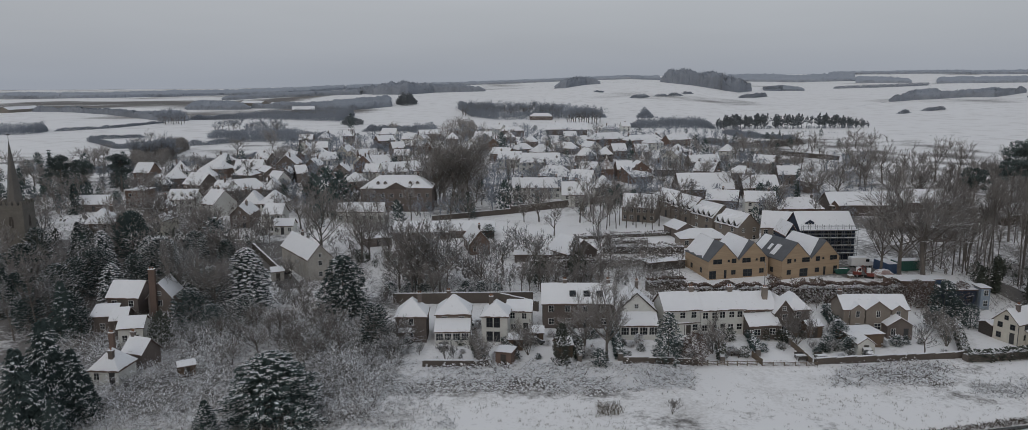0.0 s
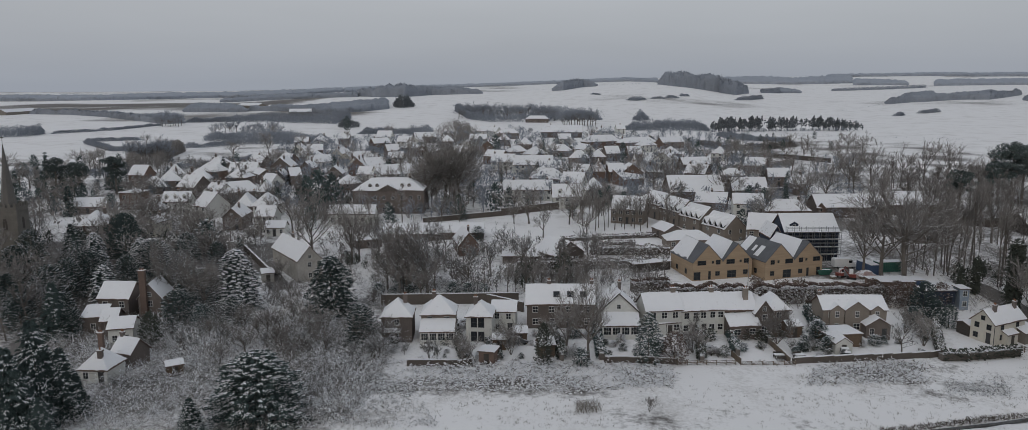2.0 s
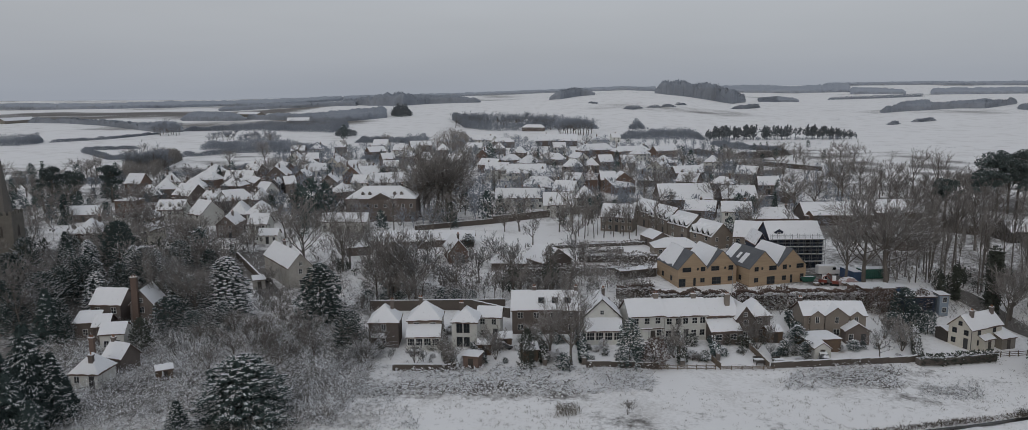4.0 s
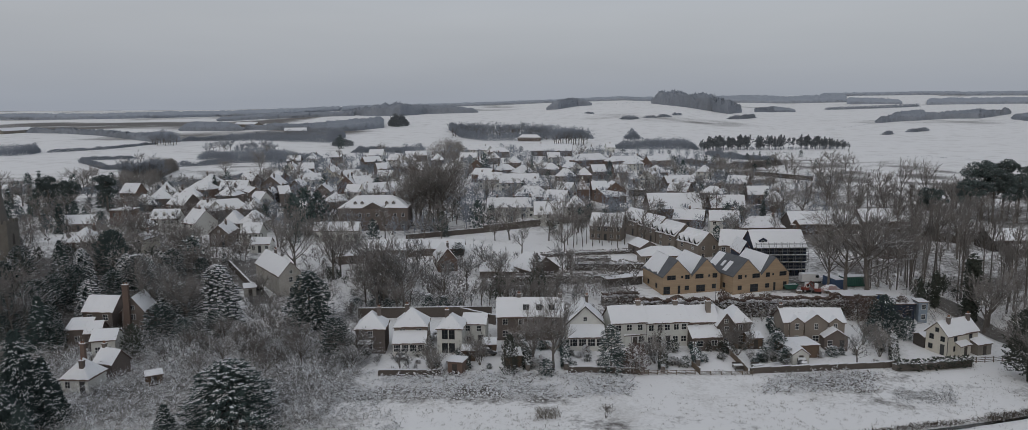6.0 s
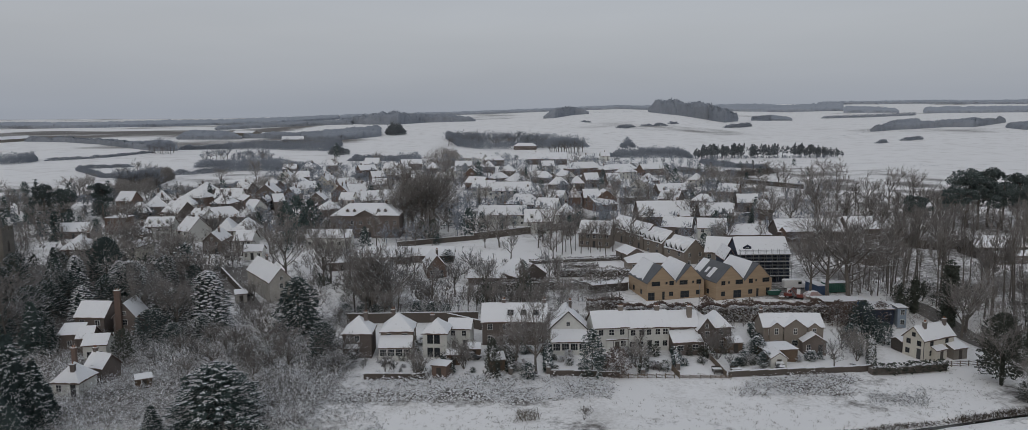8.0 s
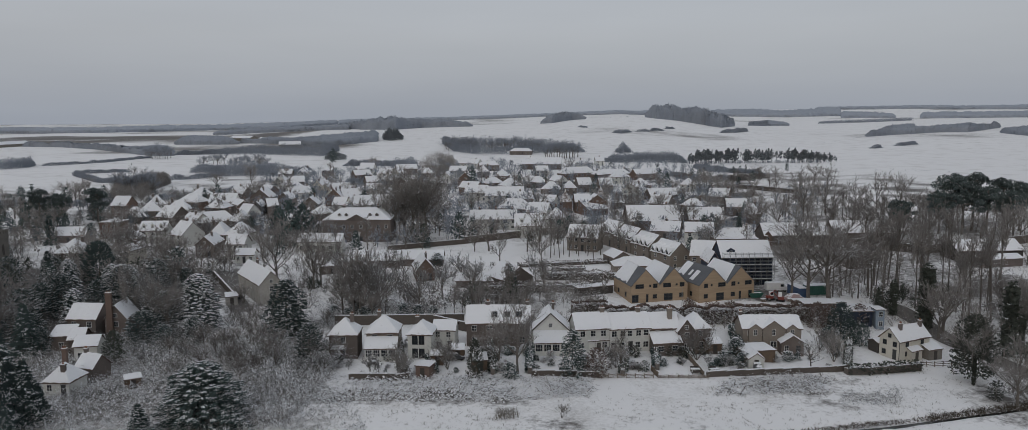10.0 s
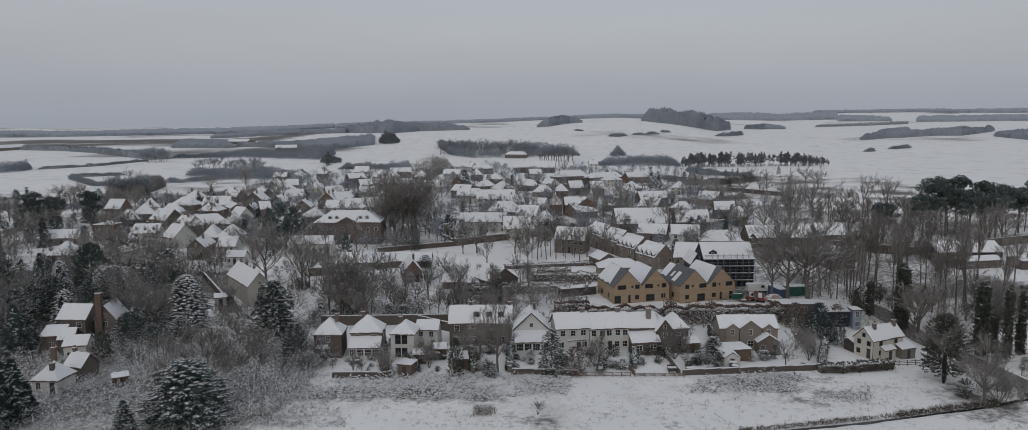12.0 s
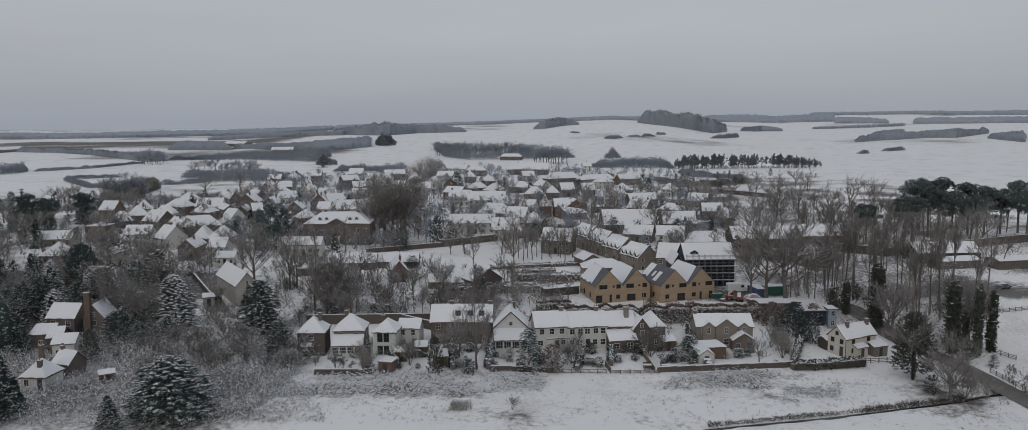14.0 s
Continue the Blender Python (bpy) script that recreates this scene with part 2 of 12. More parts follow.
# ---------- builders ----------
class Shape:
    """Collects the faces of one mesh."""

    def __init__(self):
        self.v, self.f = [], []

    def poly(self, *pts):
        k = len(self.v)
        self.v.extend(tuple(p) for p in pts)
        self.f.append(tuple(range(k, k + len(pts))))
        return self

    def box(self, x0, x1, y0, y1, z0, z1):
        k = len(self.v)
        self.v += [(x0, y0, z0), (x1, y0, z0), (x1, y1, z0), (x0, y1, z0), (x0, y0, z1), (x1, y0, z1), (x1, y1, z1), (x0, y1, z1)]
        for q in ((0, 3, 2, 1), (4, 5, 6, 7), (0, 1, 5, 4), (1, 2, 6, 5), (2, 3, 7, 6), (3, 0, 4, 7)):
            self.f.append(tuple(k + i for i in q))
        return self

    def slab(self, ring, thick):
        """A plate under the ring of points, thick along z."""
        k, n = len(self.v), len(ring)
        self.v += [tuple(p) for p in ring] + [(p[0], p[1], p[2] - thick) for p in ring]
        self.f.append(tuple(range(k, k + n)))
        self.f.append(tuple(range(k + 2 * n - 1, k + n - 1, -1)))
        for i in range(n):
            j = (i + 1) % n
            self.f.append((k + i, k + n + i, k + n + j, k + j))
        return self

    def tube(self, p, q, r0, r1, n=6, cap=True):
        p, q = Vector(p), Vector(q)
        d = (q - p).normalized()
        a = d.orthogonal().normalized()
        b = d.cross(a)
        k = len(self.v)
        for c, r in ((p, r0), (q, r1)):
            for i in range(n):
                s = 2 * math.pi * i / n
                self.v.append(tuple(c + a * (r * math.cos(s)) + b * (r * math.sin(s))))
        for i in range(n):
            j = (i + 1) % n
            self.f.append((k + i, k + j, k + n + j, k + n + i))
        if cap:
            self.f.append(tuple(k + n + i for i in range(n)))
        return self

    def mesh(self, name):
        me = bpy.data.meshes.new(name)
        me.from_pydata(self.v, [], self.f)
        me.update()
        return me


def part(name, shape, mat, parent, label="", at=None):
    """One mesh object under a thing or a part; shape: a Shape or a mesh that alike parts share."""
    me = shape.mesh(name) if isinstance(shape, Shape) else shape
    if not me.materials:
        me.materials.append(M[mat])
    ob = new(name, me)
    ob.parent = parent
    if at is not None:
        ob.matrix_basis = at
    return tagged(ob, label)


def thing(name, x, y, rot=0, label="", category="", group="", kind="", z=None):
    ob = new(name)
    ob.empty_display_size = 0.5
    ob.matrix_basis = pose(x, y, ground_z(x, y) if z is None else z, 0, 0, rot)
    return tagged(ob, label, category, group or GROUPS.get(name, ""), kind)


GROUPS = {"house": "houses of the village", "bare_tree": "bare winter trees", "evergreen_bush": "evergreen bushes", "spruce": "spruces", "scots_pine": "scots pines by the paddock",
          "pollarded_tree": "pollarded trees", "bare_shrub": "bare shrubs", "ivy_clad_tree": "ivy-clad trees along the lane", "larch_house": "new larch-clad houses", "barn": "barns", "shed": "garden sheds",
          "fence": "garden fences", "hedge": "garden hedges", "car": "parked cars", "utility_pole": "utility poles", "oast_kiln": "oast kilns", "garden_table": "garden tables", "garden_bench": "garden benches",
          "pallet_stack": "pallet stacks", "site_container": "site containers", "mini_digger": "site diggers"}
SHARED = {}


def shared(key, make):
    if key not in SHARED:
        SHARED[key] = make()
    return SHARED[key]


def window_meshes(w, h, bars):
    def frame_mesh():
        t, q = 0.06, 0.02
        xs, zs = [-w / 2, -w / 2 + t], [0, t, h * 0.5 - q, h * 0.5 + q, h - t, h]
        for i in range(1, bars + 1):
            x = -w / 2 + w * i / (bars + 1)
            xs += [x - q, x + q]
        xs += [w / 2 - t, w / 2]
        s = Shape()
        s.v = [(x, y, z) for y in (-0.07, 0.0) for z in zs for x in xs]
        nx, nz = len(xs), len(zs)
        full = lambda i, j: 0 <= i < nx - 1 and 0 <= j < nz - 1 and not (i % 2 and j % 2)
        at = lambda i, j, k: k * nx * nz + j * nx + i
        for i in range(nx - 1):
            for j in range(nz - 1):
                if not full(i, j):
                    continue
                s.f.append((at(i, j, 0), at(i + 1, j, 0), at(i + 1, j + 1, 0), at(i, j + 1, 0)))
                for di, dj, p, r in ((-1, 0, (i, j + 1), (i, j)), (1, 0, (i + 1, j), (i + 1, j + 1)), (0, -1, (i, j), (i + 1, j)), (0, 1, (i + 1, j + 1), (i, j + 1))):
                    if not full(i + di, j + dj):
                        s.f.append((at(*p, 0), at(*p, 1), at(*r, 1), at(*r, 0)))
        return s.mesh("window")

    def pane_mesh():
        return Shape().box(-w / 2 + 0.05, w / 2 - 0.05, -0.03, 0.0, 0.05, h - 0.05).mesh("pane")

    key = (round(w, 2), round(h, 2), bars)
    return key, frame_mesh, pane_mesh


def window(parent, m, w=1.1, h=1.15, bars=1, paint="frame"):
    key, fm, pm = window_meshes(w, h, bars)
    ob = part("window", shared(("frame", paint, key), fm), paint, parent, at=m)
    part("pane", shared(("pane", key), pm), "glass", ob)
    return ob


def facing(side, w, d, u, z, out=0.004):
    """Where an opening sits: side of the house, distance along that side, height."""
    if side == "f":
        return pose(u, -out, z)
    if side == "b":
        return pose(u, d + out, z, 0, 0, 180)
    if side == "l":
        return pose(-w / 2 - out, u, z, 0, 0, -90)
    return pose(w / 2 + out, u, z, 0, 0, 90)


def chimney(parent, x, y, z0, z1, w=0.9, d=0.6, wall="brick", pots=2):
    s = Shape().box(x - w / 2, x + w / 2, y - d / 2, y + d / 2, z0, z1 - 0.25)
    s.box(x - w / 2 - 0.07, x + w / 2 + 0.07, y - d / 2 - 0.07, y + d / 2 + 0.07, z1 - 0.25, z1)
    stack = part("chimney", s, wall, parent)
    for i in range(pots):
        px = x + (i - (pots - 1) / 2) * w * 0.45
        part("chimney_pot", Shape().tube((px, y, z1), (px, y, z1 + 0.45), 0.13, 0.10, 8), "pot", stack)
    part("snow_cap", Shape().box(x - w / 2 - 0.05, x + w / 2 + 0.05, y - d / 2 - 0.05, y + d / 2 + 0.05, z1 + 0.002, z1 + 0.07), "snow", stack)
    return stack


def snow_sheet(a, b, c, d, rng, lift=0.10, cells=9, slip=0.5):
    """Snow on a roof plane: eave a to b, ridge d to c; its lower edge is ragged and its face uneven."""
    s = Shape()
    a, b, c, d = (Vector(p) for p in (a, b, c, d))
    rows = 5
    grid = []
    for i in range(cells + 1):
        u = i / cells
        lo, hi = a.lerp(b, u), d.lerp(c, u)
        cut = rng.random() * slip * 0.09 if 0 < i < cells else 0.0
        col = []
        for j in range(rows + 1):
            v = cut + (1 - cut) * j / rows
            p = lo.lerp(hi, v)
            edge = i in (0, cells) or j in (0,)
            p.z += lift * (0.35 if edge else 0.8 + 0.5 * rng.random())
            col.append(p)
        grid.append(col)
    k = len(s.v)
    for col in grid:
        s.v += [tuple(p) for p in col]
    n = rows + 1
    for i in range(cells):
        for j in range(rows):
            s.f.append((k + i * n + j, k + (i + 1) * n + j, k + (i + 1) * n + j + 1, k + i * n + j + 1))
    m = len(s.v)
    edge = [i * n for i in range(cells + 1)]
    for i in edge:
        x, y, z = s.v[i]
        s.v.append((x, y, z - lift * 0.5))
    for q in range(cells):
        s.f.append((edge[q], m + q, m + q + 1, edge[q + 1]))
    for col in (0, cells):
        base = k + col * n
        w0 = len(s.v)
        for j in range(n):
            x, y, z = s.v[base + j]
            s.v.append((x, y, z - lift * 0.6))
        for j in range(n - 1):
            s.f.append((base + j, base + j + 1, w0 + j + 1, w0 + j))
    return s


WORDS = {"brick": "dark brick", "red_brick": "red brick", "stock_brick": "brown stock brick", "flint": "flint", "white": "white rendered",
         "cream": "cream rendered", "weathered": "weathered pale rendered", "board": "larch-boarded", "dark_board": "black boarded",
         "navy": "unfinished navy-wrapped", "shed_wood": "timber boarded", "blue_wall": "pale blue"}
COUNT = [0]
FOOT = []  # where houses stand, so that undergrowth keeps clear of them


def roofed(parent, kind, w, d, eave, rise, rng, roof="tile", snow="roof_snow", over=0.3, y0=0.0, x0=0.0, base=0.0):
    """Roof and its snow over a block w wide and d deep. side: ridge along the front; gable: ridge from front to back; hip; lean: falls to the front; flat."""
    L, R, F, B = x0 - w / 2 - over, x0 + w / 2 + over, y0 - over, y0 + d + over
    t = 0.16
    e = base + eave
    drop = over * rise / (d / 2 if kind in ("side", "hip") else w / 2 if kind == "gable" else d)
    lo, top = e - drop, e + rise
    planes = []
    if kind == "side":
        m = y0 + d / 2
        planes = [((L, F, lo), (R, F, lo), (R, m, top), (L, m, top)), ((R, B, lo), (L, B, lo), (L, m, top), (R, m, top))]
    elif kind == "gable":
        planes = [((L, B, lo), (L, F, lo), (x0, F, top), (x0, B, top)), ((R, F, lo), (R, B, lo), (x0, B, top), (x0, F, top))]
    elif kind == "hip":
        if w >= d:
            m, k = y0 + d / 2, min(w, d) / 2 * 0.95
            p, q = (L + k + over, m, top), (R - k - over, m, top)
            planes = [((L, F, lo), (R, F, lo), q, p), ((R, B, lo), (L, B, lo), p, q), ((L, B, lo), (L, F, lo), p, p), ((R, F, lo), (R, B, lo), q, q)]
        else:
            k = w / 2 * 0.95
            p, q = (x0, F + k + over, top), (x0, B - k - over, top)
            planes = [((L, B, lo), (L, F, lo), p, q), ((R, F, lo), (R, B, lo), q, p), ((L, F, lo), (R, F, lo), p, p), ((R, B, lo), (L, B, lo), q, q)]
    elif kind == "lean":
        planes = [((L, F, lo), (R, F, lo), (R, B - over, top), (L, B - over, top))]
    else:
        planes = [((L, F, e + 0.05), (R, F, e + 0.05), (R, B, e + 0.07), (L, B, e + 0.07))]
    s = Shape()
    for p in planes:
        ring = [Vector(q) + Vector((0, 0, t)) for q in p]
        if ring[2] == ring[3]:
            ring = ring[:3]
        s.slab(ring, t)
    body = part("roof", s, roof, parent)
    if snow:
        for p in planes:
            up = [Vector(q) + Vector((0, 0, t + 0.005)) for q in p]
            part("roof_snow", snow_sheet(*up, rng), snow, body)
    return body


def block(parent, kind, w, d, eave, rise, wall, y0=0.0, x0=0.0, base=-1.0):
    """The walls, up to the eaves and into the gables."""
    s = Shape().box(x0 - w / 2, x0 + w / 2, y0, y0 + d, base, eave)
    if kind == "side":
        for x, flip in ((x0 - w / 2, 1), (x0 + w / 2, 0)):
            tri = [(x, y0, eave), (x, y0 + d, eave), (x, y0 + d / 2, eave + rise)]
            s.poly(*(tri[::-1] if flip else tri))
    elif kind == "gable":
        for y, flip in ((y0, 0), (y0 + d, 1)):
            tri = [(x0 - w / 2, y, eave), (x0 + w / 2, y, eave), (x0, y, eave + rise)]
            s.poly(*(tri[::-1] if flip else tri))
    elif kind == "lean":
        for x, flip in ((x0 - w / 2, 1), (x0 + w / 2, 0)):
            tri = [(x, y0, eave), (x, y0 + d, eave), (x, y0 + d, eave + rise)]
            s.poly(*(tri[::-1] if flip else tri))
    return part("wall", s, wall, parent)


def house(x, y, rot, w, d, eave, rise, kind="side", wall="brick", roof="tile", snow="roof_snow", cols=3, floors=2, stacks=(0.3,), sides="fl", name="house", paint="frame", dormers=0, label="", over=0.3, skip=()):
    """A house by its front edge's middle, its turn, size and kind of roof."""
    COUNT[0] += 1
    rng = random.Random(COUNT[0])
    roofs = {"side": "gabled", "gable": "gable-fronted", "hip": "hipped", "lean": "lean-to", "flat": "flat"}[kind]
    tall = {1: "single-storey", 2: "two-storey", 3: "three-storey"}[floors]
    FOOT.append((x - math.sin(radians(rot)) * d / 2, y + math.cos(radians(rot)) * d / 2, max(w, d) * 0.5))
    h = thing(name, x, y, rot, label or f"{WORDS[wall]} {tall} {name.replace('_', ' ')} with a {roofs} roof under snow", {"shed": "shed", "barn": "barn"}.get(name, "house"))
    block(h, kind, w, d, eave, rise, wall)
    roofed(h, kind, w, d, eave, rise, rng, roof, snow, over)
    storey = eave / floors
    ww = 1.1 if w > 6 else 0.95
    for f in range(floors):
        z = f * storey + min(0.95, storey * 0.33)
        wh = min(1.25, storey - (z - f * storey) - 0.3)
        if "f" in sides and cols:
            for c in range(cols):
                if (f, c) in skip:
                    continue
                u = -w / 2 + w * (c + 0.5) / cols + rng.uniform(-0.15, 0.15)
                if f == 0 and c == cols // 2 and cols > 1:
                    part("door", Shape().box(u - 0.45, u + 0.45, -0.05, 0.0, 0.0, 2.05).box(u - 0.55, u + 0.55, -0.03, 0.0, 2.053, 2.15), "dark_frame", h)
                else:
                    window(h, facing("f", w, d, u, z), ww, wh, 1, paint)
        for side in "lr":
            if side in sides:
                k = max(1, round(d / 4.5))
                for c in range(k):
                    window(h, facing(side, w, d, d * (c + 0.5) / k, z), 0.95, wh, 1, paint)
    if kind == "gable" and floors > 1 and rise > 2.2:
        window(h, facing("f", w, d, 0, eave + 0.3), 0.8, 0.9, 1, paint)
    for k in stacks:
        if kind == "gable":
            chimney(h, w * 0.12, d * k, eave + rise - 0.8, eave + rise + 0.9, 0.55, 0.75, "brick")
        else:
            chimney(h, -w / 2 + w * k, d * 0.52, eave + rise - 0.8, eave + rise + 0.9, 0.7, 0.55, "brick")
    for i in range(dormers):
        u = -w / 2 + w * (i + 0.5) / dormers
        dormer(h, u, d, eave, rise, wall)
    return h


def dormer(h, u, d, eave, rise, wall, w=1.3):
    y0 = d * 0.13
    z0 = eave + rise * 0.26
    top = z0 + 1.25
    depth = d * 0.32
    s = Shape().box(u - w / 2, u + w / 2, y0, y0 + depth, z0 - 0.6, top)
    s.poly((u - w / 2, y0, top), (u + w / 2, y0, top), (u, y0, top + 0.6))
    ob = part("dormer", s, wall, h)
    r = Shape()
    for a in (-1, 1):
        r.slab([(u + a * (w / 2 + 0.15), y0 - 0.15, top + 0.0), (u, y0 - 0.15, top + 0.75), (u, y0 + depth, top + 0.75), (u + a * (w / 2 + 0.15), y0 + depth, top + 0.0)][::a], 0.14)
    part("dormer_roof", r, "snow", ob)
    window_key, fm, pm = window_meshes(0.8, 0.9, 1)
    part("dormer_window", shared(("frame", "frame", window_key), fm), "frame", ob, at=pose(u, y0 - 0.004, z0 + 0.15))
    part("dormer_pane", shared(("pane", window_key), pm), "glass", ob, at=pose(u, y0 - 0.01, z0 + 0.15))
    return ob


def lean_to(h, x0, y0, w, d, eave, rise, wall, rng, cols=2, kind="lean", paint="frame", glaze=1.0):
    """A lower wing against the front of a house."""
    ob = block(h, kind, w, d, eave, rise, wall, y0, x0)
    ob.name = "extension"
    roofed(ob, kind, w, d, eave, rise, rng, y0=y0, x0=x0, over=0.2)
    for c in range(cols):
        u = x0 - w / 2 + w * (c + 0.5) / cols
        window(ob, pose(u, y0 - 0.004, 0.8), min(1.3 * glaze, w / cols * 0.85), min(1.2 * glaze, eave - 1.0), 1 if glaze < 1.2 else 2, paint)
    return ob


def shed(x, y, rot, w, d, eave, rise, kind="side", wall="shed_wood", label="", door=True, name="shed"):
    COUNT[0] += 1
    rng = random.Random(COUNT[0])
    ob = thing(name, x, y, rot, label or f"small {WORDS.get(wall, wall)} garden shed with a snowy roof", "shed")
    block(ob, kind, w, d, eave, rise, wall)
    roofed(ob, kind, w, d, eave, rise, rng, over=0.2)
    if door:
        part("door", Shape().box(-0.45, 0.45, -0.045, 0, 0.05, min(eave - 0.1, 1.95)).box(-0.4, 0.4, -0.06, -0.0455, 0.9, 1.0), "dark_board", ob)
    return ob


def garden_wall(x0, y0, x1, y1, h=1.8, mat="wall_brick", thick=0.35, label="", name="garden_wall"):
    """A wall on the lie of the land, with piers, a coping and a cap of snow."""
    d = math.hypot(x1 - x0, y1 - y0)
    rot = math.degrees(math.atan2(y1 - y0, x1 - x0))
    ob = thing(name, x0, y0, rot, label or "old brick garden wall capped with snow", "wall", kind="structure", z=0)
    n = max(1, round(d / 4))
    s, c, k = Shape(), Shape(), Shape()
    for i in range(n):
        a, b = d * i / n, d * (i + 1) / n
        z = ground_z(x0 + (x1 - x0) * (a + b) / 2 / d, y0 + (y1 - y0) * (a + b) / 2 / d)
        s.box(a, b, -thick / 2, thick / 2, z - 1.2, z + h)
        s.box(a - 0.2, a + 0.2, -thick / 2 - 0.06, thick / 2 + 0.06, z - 1.2, z + h + 0.02)
        c.box(a, b, -thick / 2 - 0.05, thick / 2 + 0.05, z + h + 0.02, z + h + 0.1)
        k.box(a + 0.02, b - 0.02, -thick / 2 - 0.03, thick / 2 + 0.03, z + h + 0.1, z + h + 0.19)
    part("brickwork", s, mat, ob)
    part("coping", c, mat, ob)
    part("snow_cap", k, "snow", ob)
    return ob


def fence(x0, y0, x1, y1, h=1.5, mat="fence", label="", rails=False):
    """Posts with boarded panels, or with open rails."""
    d = math.hypot(x1 - x0, y1 - y0)
    rot = math.degrees(math.atan2(y1 - y0, x1 - x0))
    n = max(1, round(d / 1.9))
    ob = thing("fence", x0, y0, rot, label or ("open post and rail timber fence in snow" if rails else "weathered boarded garden fence with snowy top"), "fence", z=0)
    post = shared(("post", h), lambda: Shape().box(-0.06, 0.06, -0.06, 0.06, -0.5, h + 0.08).mesh("post"))
    w = d / n
    if rails:
        pm = shared(("rails", round(w, 2), h), lambda: Shape().box(0.05, w - 0.05, -0.03, 0.03, h * 0.9 - 0.12, h * 0.9).box(0.05, w - 0.05, -0.03, 0.03, h * 0.58 - 0.12, h * 0.58).box(0.05, w - 0.05, -0.03, 0.03, h * 0.28 - 0.12, h * 0.28).mesh("rails"))
    else:
        def panel():
            s = Shape()
            n_ = 12
            for i in range(n_ + 1):
                x, y = 0.06 + (w - 0.12) * i / n_, 0.02 if (i // 1) % 2 else 0.035
                s.v += [(x, -y, 0.03), (x, -y, h), (x, y, h), (x, y, 0.03)]
            for i in range(n_):
                k = 4 * i
                s.f += [(k, k + 4, k + 5, k + 1), (k + 1, k + 5, k + 6, k + 2), (k + 2, k + 6, k + 7, k + 3)]
            return s.mesh("panel")
        pm = shared(("panel", round(w, 2), h), panel)
    for i in range(n + 1):
        t = i / n
        z = ground_z(x0 + (x1 - x0) * t, y0 + (y1 - y0) * t)
        part("post", post, mat, ob, at=pose(d * t, 0, z))
        if i < n:
            part("rails" if rails else "panel", pm, mat, ob, at=pose(d * t, 0, z))
    return ob


# ---------- trees and undergrowth ----------
def strip(s, pts, w0, w1, rng):
    """A thin flat shoot through the points."""
    side = Vector((rng.gauss(0, 1), rng.gauss(0, 1), rng.gauss(0, 0.6))).normalized()
    k, n = len(s.v), len(pts)
    for i, p in enumerate(pts):
        w = w0 + (w1 - w0) * i / (n - 1)
        s.v.append(tuple(p + side * w))
        s.v.append(tuple(p - side * w))
    for i in range(n - 1):
        a = k + 2 * i
        s.f.append((a, a + 1, a + 3, a + 2))


def bent(p, d, length, n, rng, wob, lift):
    pts, q, v = [p], p.copy(), d.copy()
    for i in range(n):
        v = (v + Vector((rng.gauss(0, wob), rng.gauss(0, wob), rng.gauss(0, wob) + lift))).normalized()
        q = q + v * (length / n)
        pts.append(q.copy())
    return pts


def side_way(d, angle, turn):
    a = d.orthogonal().normalized()
    b = d.cross(a)
    return (d * math.cos(angle) + (a * math.cos(turn) + b * math.sin(turn)) * math.sin(angle)).normalized()


